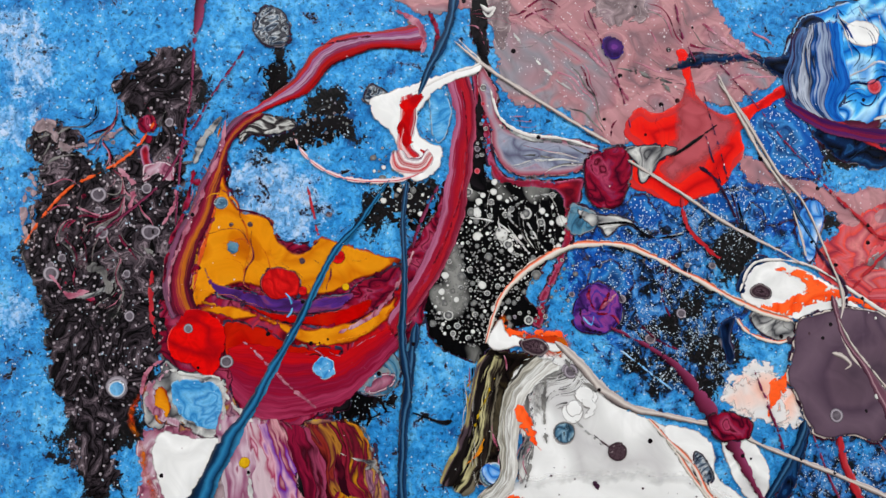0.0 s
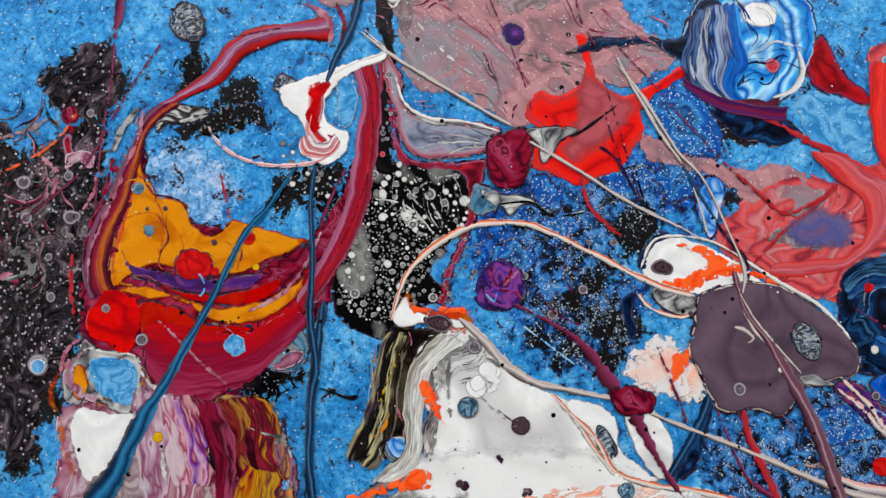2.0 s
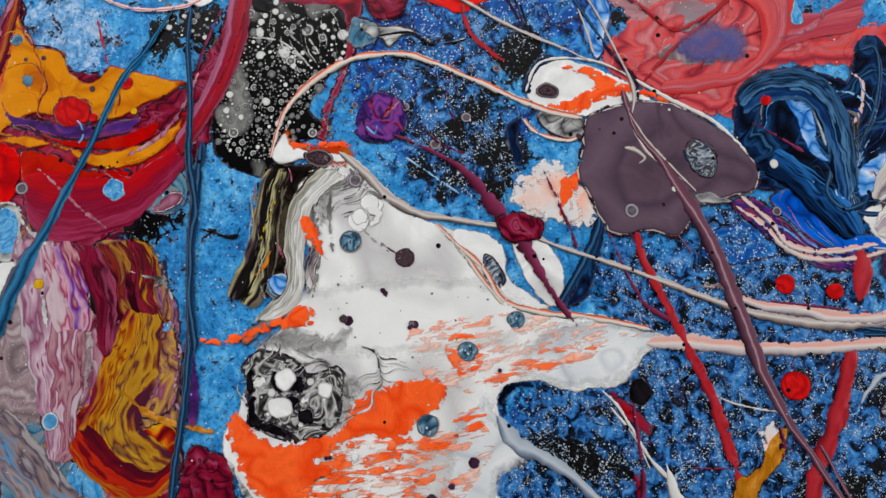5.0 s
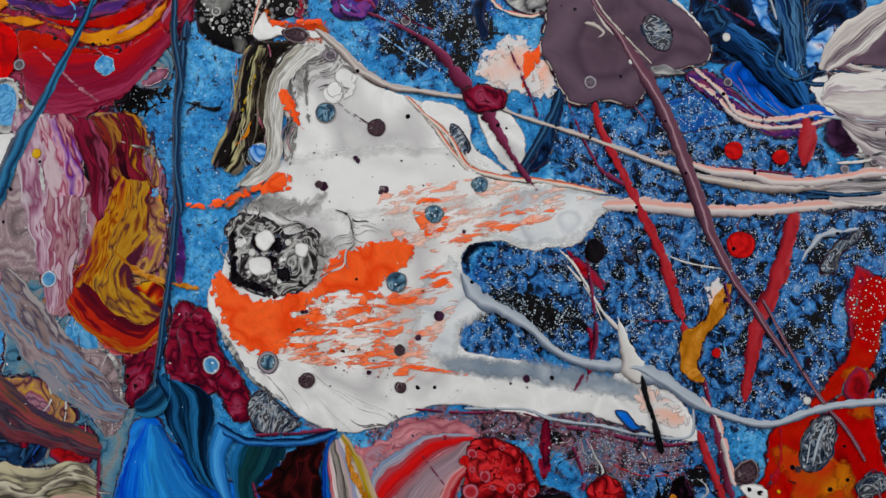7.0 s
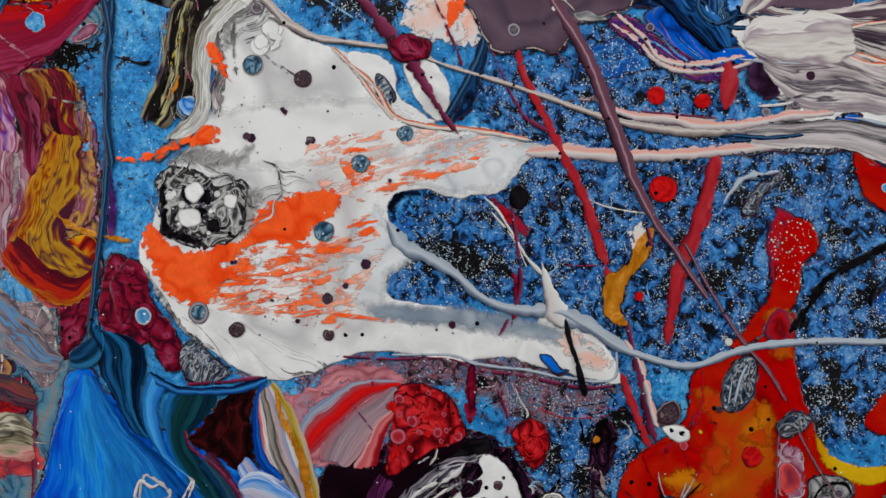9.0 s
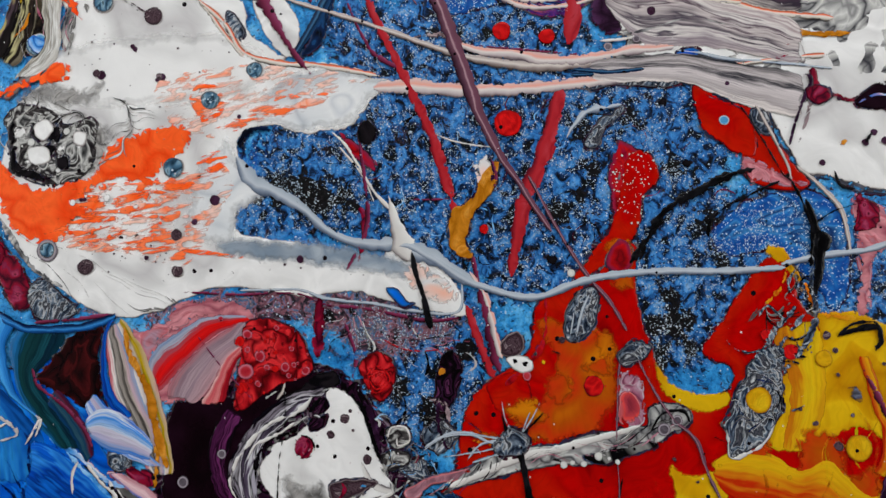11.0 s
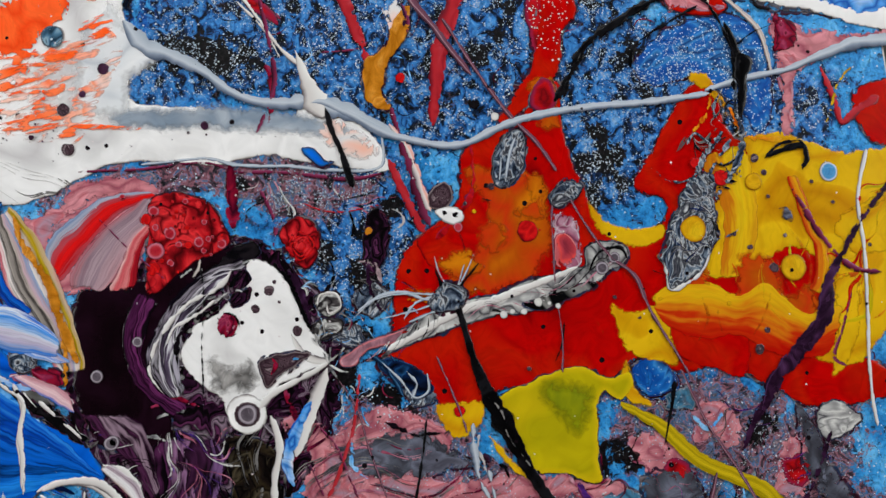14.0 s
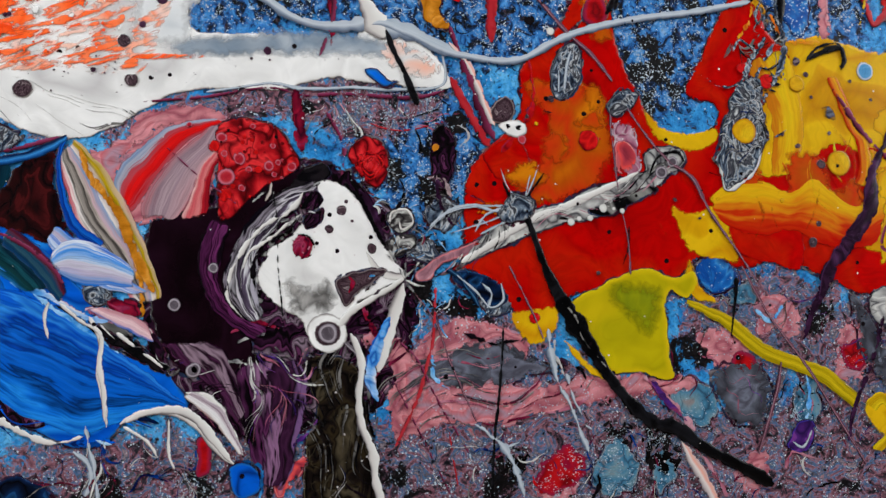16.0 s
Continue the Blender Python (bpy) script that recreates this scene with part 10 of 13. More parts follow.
veining([(87.5, -221.7), (125.8, -202.3), (169.8, -192.5), (216.7, -185.9), (238.8, -181), (215.9, -198.2), (169, -204.8), (112.7, -215.4)], 40, 18, 0.6, 0.3, 1.0, [BLACKLINE, GREYLINE, WHITELINE, ROSELINE], 7.6, "veins in the bar", 129, 55)
veining([(278.1, -195.6), (324.7, -195.2), (359.2, -147.6), (389.7, -155.5), (369.9, -253.1), (333, -251), (291.2, -230.2)], 40, 70, 1.4, 0.4, 2.2, [AMBERLINE, YELLOW, OLIVE, RED], 5, "amber veins in the yellow", 130, 70)
veining([(260.6, -179.1), (293.7, -150), (291.5, -180.9), (274.6, -201.6), (260.4, -205.4)], 40, 65, 2.6, 0.3, 1.0, [WHITELINE, BLACKLINE, GREYLINE, DEEPLINE], 9, "crust threads", 131, 20)
veining([(273, -133.3), (315.3, -107.6), (312.7, -144.9), (292.8, -162.4), (274.7, -155.1)], 30, 50, 2.6, 0.4, 1.4, [BLACKLINE, GREYLINE, BLACKLINE], 8, "dark net of threads", 132, 25)
veining([(65.3, -174.1), (90, -175.5), (126.8, -183.8), (104.9, -244.1), (66.9, -260.3)], 60, 60, 3.0, 0.3, 1.0, [WHITELINE, BLACKLINE, GREYLINE, WINELINE, LIGHTBLUELINE], 3.5, "tangled threads", 133, 25)
veining([(-57.4, -226.8), (-25, -240), (23, -238.5), (13.5, -285), (-22.9, -288.6), (-50.3, -249.3)], 80, 95, 1.8, 0.3, 1.3, [GREYLINE, ROSELINE, BLACKLINE, PURPLE, WHITELINE], 5.5, "streaks in the purple flow", 134, 35)
veining([(14.8, -248.9), (46.7, -256), (42.6, -334.4), (5.2, -325.3)], 50, 85, 0.7, 0.3, 1.3, [GREYLINE, BLACKLINE, BLACKLINE], 5, "streaks in the brown black", 135, 55)
veining([(46.2, -243.6), (165.4, -288.8), (212.2, -299.3), (203.2, -310), (113.9, -305.2), (52.8, -300.2)], 50, 6, 0.7, 0.3, 1.8, [GREYLINE, ROSELINE, SLATE, WINELINE], 4, "streaks in the dusty rose", 136, 70)
veining([(-142.9, -169.7), (-104.6, -189.7), (-50.3, -249.3), (-94.3, -268.9), (-155.4, -237.1)], 30, -35, 0.7, 1.0, 4.5, [LIGHTBLUELINE, DEEPLINE, BLUEWAVE, DEEPLINE], 5.5, "veins in the blue wave", 137, 90)
veining([(-115.4, -261), (-28.6, -287.2), (-28.7, -317.1), (-132.5, -292)], 60, 80, 2.0, 0.3, 1.4, [WHITELINE, BLACKLINE, GREYLINE, WINELINE, DEEPLINE], 3.5, "tangled drips", 138, 30)
veining([(52.8, -300.2), (300.2, -357.9), (306.8, -417.6), (27.5, -348.8)], 110, 70, 3.0, 0.3, 1.3, [GREYLINE, BLACKLINE, WINELINE, WHITELINE, DEEPLINE], 2.5, "tangled threads", 139, 30)
veining([(221.8, -256.7), (312.5, -276.1), (335.9, -307.4), (319.9, -362.5), (221.1, -333.1)], 70, 70, 3.0, 0.3, 1.2, [GREYLINE, BLACKLINE, WINELINE, ROSELINE, PURPLE], 2.5, "tangled threads", 140, 30)

# further details
pool("paint_pool", WHITE, 4, [(195.2, 73.7), (201.4, 81.4), (223.5, 84.6), (238.6, 80.1), (248.7, 71.2), (240.2, 60.5), (224.3, 54.6), (206, 58.2)], "white lobe with a blue line", h=0.5)
pool("paint_pool", WHITEPINK, 4, [(221.3, 55.5), (237.4, 64), (251.9, 53.2), (277.8, 41.6), (277, 32.1), (241.5, 37.8), (223.1, 37.6)], "pinkish white flow", h=0.4)
strand("paint_thread", NAVYSTRAND, 6.5, [(198.4, 83.3, 1.6), (210.9, 83, 2), (229.3, 79.2, 2), (238.9, 83.3, 1.6)], "drawn streak of paint", h=0.4)
strand("paint_strand", ORANGESTRAND, 6.5, [(238.6, 80.1, 3.3), (249.6, 63, 4.6), (264.1, 52.3, 5.3), (287.9, 47.3, 4.6)], "drawn streak of paint", h=0.4)
strand("paint_strand", ORANGESTRAND, 6.5, [(250.1, 69.5, 2.6), (268.7, 72.8, 3.3), (290, 72.8, 2.6)], "drawn streak of paint", h=0.4)
strand("paint_strand", PALESTRAND, 6.5, [(196.7, 58.9, 2), (215.1, 55.3, 2.6), (233.5, 52.9, 2)], "drawn streak of paint", h=0.4)
strand("paint_thread", ORANGETHIN, 6.5, [(222, 65.1, 1.6), (228.4, 67.9, 2), (231.9, 65, 1.3)], "drawn streak of paint", h=0.4)
strand("paint_strand", GREYWHITE, 6.5, [(216.6, 33.2, 2.6), (232.1, 35.3, 3.9), (257, 39.9, 4.6), (277.3, 35.3, 3.3)], "drawn streak of paint", h=0.4)
strand("paint_strand", NAVYSTRAND, 6.5, [(180.8, 101.2, 5.3), (178.3, 88.2, 5.9), (187.1, 79.3, 5.3), (198.4, 83.3, 3.3)], "drawn streak of paint", h=0.4)
strand("paint_strand", LIGHTBLUELINE, 6.5, [(183.3, 92.7, 2), (183, 87.8, 2.6), (189, 84.1, 2)], "drawn streak of paint", h=0.4)
strand("paint_strand", PINKSTRAND, 6.5, [(119.4, 38.4, 3.9), (138, 30.6, 6.6), (163, 25.6, 8.5), (194, 21.2, 7.9), (225.2, 24.5, 6.6), (249.7, 24.4, 5.3)], "drawn streak of paint", h=0.4)
strand("paint_thread", WINESTRAND, 6.5, [(131.9, 34.3, 1.3), (163.2, 28.8, 2), (200.3, 23, 2)], "drawn streak of paint", h=0.4)
strand("paint_strand", NAVYSTRAND, 6.5, [(190.5, 15.6, 3.3), (212, 12.6, 3.9), (230.4, 13, 3.3)], "drawn streak of paint", h=0.4)
for u, v, r in [(237, 46.5, 2.3)]:
    cell("paint_cell", CELLPLUM, 8, u, v, r, "dark plum dot")
pool("paint_pool", PURPLESTRAND, 4, [(205.9, 56.6), (221.1, 52.2), (221.5, 37.7), (210.5, 35.2), (203.4, 43.8)], "violet fold", h=0.3)
pool("paint_pool", GREYMETAL, 3, [(224.7, 18.1), (240.2, 20.3), (255, 14.5), (248.6, 10.1), (230.3, 11.4)], "black crust", h=0.3, ragged=1)
pool("paint_pool", BLACK, 3, [(141.9, 126.4), (162.2, 115.7), (172.4, 96.3), (159.6, 89.2), (142.3, 98), (134.4, 111)], "black fold in the navy", h=0.2, ragged=0.8)
strand("paint_strand", WINESTRAND, 7, [(26.5, 110.9, 0.9), (33.2, 94.6, 2.2), (39.7, 75.4, 2.5), (42.2, 65.9, 3.8)], "brown spike")
pool("paint_pool", WHITE, 2.5, [(7.2, 74), (18.4, 79.7), (31.3, 63.4), (34.9, 47.7), (29.4, 34.2), (19, 39.3), (10.7, 55.1)], "white lobe with cells", h=0.4)
pool("paint_pool", WHITEPINK, 3, [(6.9, 96.1), (23.2, 107.9), (38.9, 110.2), (44.5, 100.3), (46.3, 81.3), (36.9, 78.7), (18.7, 86)], "greenish white patch", h=0.4)
pool("paint_pool", NAVY, 4, [(-9.2, 59.2), (-4.4, 60.5), (-0.3, 51), (-2.2, 44.9), (-6.6, 49.8)], "dark slit with pale rim", h=0.3)
pool("paint_pool", CELLDARK, 8, [(40.2, -209.1), (51.1, -207.9), (65.8, -210.6), (60, -215.5), (49, -218.8), (41.6, -224.6), (39.4, -217.4)], "dark triangular gap in the mask", h=0.3)
strand("paint_strand", WINE, 9, [(44.3, -219.2, 2.5), (47.7, -213.8, 3.1), (46.3, -210.1, 1.9)], "red streak", h=0.2)
strand("paint_thread", SKYBLUE, 9, [(57.1, -212.2, 1.9), (61.7, -211.6, 2.2)], "blue streak", h=0.2)
strand("paint_strand", CELLPALE, 6, [(36.9, -243.3, 3.1), (42.7, -249.8, 3.7), (48.4, -259.3, 4.4)], "grey rim flow", h=0.3)
for u, v, r in [(29.5, -236.8, 10.3)]:
    cell("paint_cell", WHITE, 7, u, v, r, "pale bubble rim")
for u, v, r in [(29.5, -236.8, 6.8)]:
    cell("paint_cell", CELLDARK, 8, u, v, r, "mauve centre of the bubble")
for u, v, r in [(29.5, -236.8, 5.9)]:
    cell("paint_cell", CELLPALE, 9, u, v, r, "ring in the bubble")
strand("paint_strand", BLACKFLOW, 7, [(53.6, -159.5, 2.5), (60.8, -170.8, 3.7), (64.7, -184.9, 3.1), (68.6, -199, 2.5)], "dark rim of the mask", h=0.3)
strand("paint_strand", PURPLESTRAND, 5, [(61.1, -164.6, 4.4), (66.5, -180.4, 5), (68.8, -195.9, 3.1)], "plum rim", h=0.3)

# second pass of details
strand("paint_strand", ROSELINE, 6, [(-273, 251.7, 1.9), (-275.9, 233.9, 2.6), (-283.4, 214.5, 2.9), (-292.5, 192.1, 2.9), (-301.4, 169.9, 2.6), (-302.5, 147.8, 1.9)], "vein along the bowl", h=0.3, ragged=0.5)
strand("paint_strand", WINE, 6, [(-289.9, 224.1, 2.6), (-294.2, 201.7, 3.2), (-303.2, 179.4, 2.6), (-305.9, 160.4, 1.9)], "vein along the bowl", h=0.3, ragged=0.5)
strand("paint_thread", WINELINE, 6, [(-265.8, 201.8, 1.3), (-250, 197, 1.9), (-242.9, 185.9, 1.9), (-230.7, 177, 1.6), (-219.4, 184.3, 1.3)], "vein along the bowl", h=0.3, ragged=0.5)
strand("paint_strand", ROSELINE, 6, [(-208.2, 131.9, 1.9), (-189.3, 141.4, 2.9), (-175, 160.4, 3.2), (-165.5, 179.6, 2.6)], "vein along the bowl", h=0.3, ragged=0.5)
strand("paint_thread", AMBERLINE, 6, [(-220.7, 125.7, 1.6), (-195.5, 131.9, 2.2), (-176.6, 147.7, 1.9)], "vein along the bowl", h=0.3, ragged=0.5)
strand("paint_thread", ROSELINE, 6, [(-261.6, 128.9, 1.3), (-248.9, 116.3, 2.2), (-233, 100.6, 2.6), (-220.4, 91.2, 1.6)], "vein along the bowl", h=0.3, ragged=0.5)
strand("paint_thread", WHITELINE, 6, [(-301.8, 111.8, 1.6), (-289.3, 108.7, 2.6), (-273.7, 107.7, 1.9), (-270.5, 97.7, 2.6), (-273.3, 79.1, 1.9)], "vein along the bowl", h=0.3, ragged=0.5)
strand("paint_strand", ROSELINE, 6, [(-317, 97.9, 2.2), (-313.6, 110.3, 2.9), (-305, 116.5, 2.6), (-301.8, 111.8, 1.6)], "vein along the bowl", h=0.3, ragged=0.5)
strand("paint_strand", WHITELINE, 6, [(-272.1, 100.8, 2.6), (-264.1, 91.5, 3.2), (-254.7, 83.6, 2.6)], "vein along the bowl", h=0.3, ragged=0.5)
pool("paint_pool", BLACK, 5, [(-232.5, 54.1), (-220.1, 57.1), (-215.3, 44.7), (-224.6, 38.7)], "black hollow", h=0.2, ragged=1)
strand("paint_strand", WHITELINE, 7, [(-257.4, 57.4, 2.6), (-255.7, 45.1, 3.2), (-254, 35.9, 2.6)], "fold line", h=0.3)
strand("paint_thread", BLACKLINE, 4, [(-55.9, 179.7, 1.6), (-41.3, 178.1, 2.2), (-28.4, 170.1, 1.6)], "thin thread", h=0.3)
strand("paint_thread", WINELINE, 4, [(-41.8, 141.2, 1.3), (-29.1, 128.3, 1.6), (-16.2, 121.9, 1.3)], "thin thread", h=0.3)
strand("paint_thread", WINELINE, 4, [(-21.9, 170.1, 1.3), (-25.4, 154, 1.9), (-20.7, 141.1, 1.3)], "thin thread", h=0.3)
strand("paint_thread", LIGHTBLUELINE, 4, [(-48.6, 122, 1), (-32.6, 109.3, 1.6), (-19.8, 99.7, 1.3)], "thin thread", h=0.3)
strand("paint_thread", BLACKLINE, 4, [(18.4, 215.7, 1.3), (21.3, 199.4, 1.6), (27.6, 183.1, 1.3)], "thin thread", h=0.3)
pool("paint_pool", GLITTERBLUE, 1, [(-67.4, 166.8), (-51.2, 170.1), (-41.6, 160.4), (-51.4, 150.8), (-64.3, 154)], "brilliant blue glittering patch", h=0.25, ragged=2)
pool("paint_pool", GLITTERBLUE, 1, [(-38, 183), (-21.6, 186.3), (-15.2, 176.6), (-28.4, 170.1)], "brilliant blue glittering patch", h=0.25, ragged=2)
pool("paint_pool", GLITTERBLUE, 1, [(-1.4, 212.4), (18.4, 215.7), (31.4, 206), (18, 196.1), (1.6, 199.3)], "brilliant blue glittering patch", h=0.25, ragged=2)
pool("paint_pool", GLITTERBLUE, 1, [(31.6, 212.5), (48.3, 219.2), (54.5, 202.8), (37.7, 192.9)], "brilliant blue glittering patch", h=0.25, ragged=2)
pool("paint_pool", GLITTERBLUE, 1, [(-44.1, 209), (-27.9, 202.5), (-21.5, 189.5), (-37.8, 192.7)], "brilliant blue glittering patch", h=0.25, ragged=2)
for u, v, r in [(-48.2, 150.8, 2.6), (-14.2, 142.7, 2.9), (4.3, 170.1, 2.2), (-10.4, 170.1, 1.9), (-32.3, 128.4, 3.2)]:
    cell("paint_cell", CELLPALE, 3, u, v, r, "small ringed cell in the blue")
strand("paint_strand", GREYWHITE, 4, [(-118.7, 251.1, 1.9), (-102.5, 243, 3.2), (-84.6, 241.5, 2.6), (-63.4, 237.6, 1.6)], "pale fold line", h=0.3)
strand("paint_strand", WHITESTRAND, 5, [(-122.5, 270.8, 1.3), (-117.1, 254.4, 2.6), (-102.5, 245.3, 2.9), (-82.9, 243.1, 2.2), (-60.1, 236.7, 1.6)], "white rim line", h=0.3)
pool("paint_pool", GREYMAUVE, 3, [(-62.3, 331.3), (-35.8, 328.2), (-29.4, 314.9), (-46, 308), (-62.5, 314.5)], "grey mauve cloud", h=0.15, ragged=2)
strand("paint_thread", WHITELINE, 4, [(-108.7, 304, 1.3), (-92.4, 284.2, 1.9), (-76.1, 271.1, 1.6)], "streak in the dusty pink", h=0.2, ragged=0.8)
strand("paint_thread", GREYLINE, 4, [(-39.7, 284.7, 1.6), (-26.6, 278.2, 2.2), (-16.9, 268.3, 1.6)], "streak in the dusty pink", h=0.2, ragged=0.8)
strand("paint_strand", ROSELINE, 4, [(-98.7, 317.4, 1.9), (-79.1, 304.3, 2.9), (-59.5, 287.8, 2.6), (-43.3, 264.8, 1.9)], "streak in the dusty pink", h=0.2, ragged=0.8)
strand("paint_strand", ROSELINE, 4, [(0.5, 311.8, 1.9), (16.9, 298.6, 2.9), (33.4, 288.7, 2.6)], "streak in the dusty pink", h=0.2, ragged=0.8)
strand("paint_thread", GREYLINE, 5.5, [(-100.2, 108.4, 1.6), (-102.5, 86.1, 2.5), (-99.9, 63.8, 2.5), (-104.6, 45.2, 1.9)], "streak at the white form", h=0.2, ragged=0.9)
strand("paint_thread", GREYLINE, 5.5, [(-90.4, 114.3, 1.6), (-94.3, 92, 2.5), (-91.8, 69.7, 1.9)], "streak at the white form", h=0.2, ragged=0.9)
strand("paint_thread", GREYLINE, 5.5, [(-80.7, 117, 1.6), (-68.4, 103.4, 2.5), (-56.1, 94.8, 2.2)], "streak at the white form", h=0.2, ragged=0.9)
strand("paint_thread", AMBERLINE, 5.5, [(-136.7, 59.3, 1.3), (-130.1, 65.3, 1.9), (-126.7, 74.6, 1.6)], "streak at the white form", h=0.2, ragged=0.9)
strand("paint_thread", YELLOWSTRAND, 5.5, [(-119.5, 109.5, 1.3), (-126.3, 93.8, 1.6), (-132.4, 78.1, 1.6)], "streak at the white form", h=0.2, ragged=0.9)
pool("paint_pool", CREAM, 4, [(-143.7, 25.2), (-134, 34.1), (-124.3, 41.4), (-121.2, 36.6), (-130.9, 29.3), (-140.5, 22)], "cream crust", h=0.4, ragged=0.8)
strand("paint_thread", HAZE, 6, [(-72.5, -5.4, 0.9), (-59.5, 9.2, 1.3)], "coral smear", h=0.1)
strand("paint_thread", HAZE, 6, [(-49.5, -9.4, 0.9), (-38.2, 2.2, 1.3)], "coral smear", h=0.1)
strand("paint_thread", BLACKLINE, 4, [(92.6, -129.1, 1.2), (97.9, -145, 1.9), (94.1, -157.2, 1.6)], "thread in the glitter", h=0.3, ragged=0.8)
strand("paint_thread", PURPLESTRAND, 4, [(106.6, -157.9, 1.2), (102.4, -176.2, 2.2), (107.6, -195.1, 1.9)], "thread in the glitter", h=0.3, ragged=0.8)
strand("paint_strand", GREYMAUVE, 4, [(93.8, -163.4, 1.9), (105.9, -170.2, 3.1), (108.3, -182.8, 2.5)], "thread in the glitter", h=0.3, ragged=0.8)
strand("paint_thread", BLACKLINE, 4, [(79, -150.1, 1.2), (84.2, -169, 1.9), (77.3, -181, 1.6)], "thread in the glitter", h=0.3, ragged=0.8)
pool("paint_pool", DARKRED, 3, [(211, -29.2), (223.3, -33.1), (228.6, -49.2), (221.1, -67.7), (211.2, -76.5), (205.9, -60.5)], "dark red run", h=0.4, ragged=1)
pool("paint_pool", ORANGEBROWN, 5, [(162.3, -161.1), (172, -155.4), (180.7, -165.2), (170.9, -174)], "orange glow in the red", h=0.2, ragged=1)
pool("paint_pool", ORANGEBROWN, 5, [(184.8, -150), (197.6, -144.5), (199.9, -157), (190.4, -159.6)], "orange glow in the red", h=0.2, ragged=1)
pool("paint_pool", ORANGEBROWN, 5, [(139.9, -172.2), (155.7, -168.5), (164.3, -179.8), (148.5, -185.1)], "orange glow in the red", h=0.2, ragged=1)
pool("paint_pool", RED, 4, [(131.4, -159.3), (150.3, -154.2), (155.6, -170), (139.6, -178.4)], "red glaze", h=0.15)
strand("paint_thread", AMBERLINE, 6, [(120.3, -189.6, 1.9), (132.5, -192.8, 2.5), (151.1, -194.5, 2.2)], "orange line", h=0.2)

# third pass: soft transitions and crusts
strand("paint_strand", PURPLE, 7, [(-69.3, 147.6, 3.2), (-66.1, 139.6, 3.8), (-61.3, 134.8, 2.6)], "indigo petal", h=0.3)
strand("paint_thread", ROSELINE, 7, [(-60.6, 145, 1.6), (-54.7, 150.8, 2.2), (-51.4, 154, 1.3)], "pink petal line", h=0.3)
strand("paint_thread", LIGHTBLUELINE, 7, [(-70.9, 141.2, 1.3), (-66.1, 136.4, 1.6), (-64.5, 141.2, 1.3)], "blue petal line", h=0.3)
strand("paint_strand", ROSELINE, 5, [(-177.2, 316.5, 3.2), (-165.8, 310, 5.8), (-160.9, 300.1, 4.5), (-162.5, 290.2, 2.6)], "mauve fold", h=0.3)
strand("paint_strand", WINE, 5, [(-157.7, 316.7, 3.8), (-152.8, 303.5, 4.5), (-156, 290.2, 2.6)], "mauve fold", h=0.3)
strand("paint_thread", WINELINE, 5, [(-222.4, 296.2, 1.6), (-209.5, 298, 2.2), (-190.1, 301.5, 1.9)], "mauve fold", h=0.3)
pool("paint_pool", GREYMAUVE, 2, [(-124.9, 333.8), (-111.8, 334), (-110.3, 310.6), (-115.3, 293.9), (-121.8, 303.8)], "pale mauve flow", h=0.3)
strand("paint_strand", WHITESTRAND, 6, [(-128.3, 320.4, 2.6), (-124.3, 317.1, 3.8), (-120.1, 318.8, 2.6), (-123.4, 313.8, 2.2), (-126.6, 316.4, 1.9)], "white star-shaped knot", h=0.3)
pool("paint_pool", SMOKE, 4, [(-256.3, 312.3), (-250, 317.3), (-241.9, 314.1), (-240.1, 302.6), (-246.5, 296.6), (-254.6, 300.8)], "slate cell with white curls", h=0.3)
strand("paint_strand", CORAL, 5.5, [(-50, -69.6, 2.6), (-30.3, -75.5, 3.3), (-4.1, -80, 2)], "coral streak", h=0.15)
strand("paint_strand", CORAL, 5.5, [(-77.1, -73.3, 1.3), (-57, -75.9, 2.6), (-37.2, -80.1, 1.6)], "coral streak", h=0.15, ragged=1)
strand("paint_strand", CORAL, 5.5, [(-103.6, -58.7, 2), (-83.4, -63, 3.3), (-63.3, -67.3, 2)], "coral streak", h=0.15, ragged=1)
pool("paint_pool", ORANGEBROWN, 5, [(300, -193.8), (318.3, -197.9), (322.9, -219.7), (306.6, -231.1), (295.4, -215.1)], "orange transition between red and yellow", h=0.15, ragged=2)
pool("paint_pool", ORANGEBROWN, 5, [(322.9, -219.7), (338.8, -214.5), (340.1, -239.1), (324.2, -244.4)], "orange transition between red and yellow", h=0.15, ragged=2)
pool("paint_pool", ORANGEBROWN, 5, [(268.9, -195.1), (284.1, -199), (279.7, -217.3), (266.3, -210.3)], "orange transition between red and yellow", h=0.15, ragged=2)
pool("paint_pool", GREYMETAL, 2, [(92.8, -181.9), (105.5, -176.4), (114.3, -186.2), (104.3, -198), (95.2, -194.4)], "slate crust", h=0.25, ragged=1.5)
pool("paint_pool", GREYMETAL, 2, [(79.4, -199.6), (92, -197.3), (94.4, -209.7), (84.9, -212.3)], "slate crust", h=0.25, ragged=1.5)
pool("paint_pool", GREYMETAL, 2, [(111.9, -229.2), (124.4, -226.8), (129.7, -242.5), (117, -247.9)], "slate crust", h=0.25, ragged=1.5)

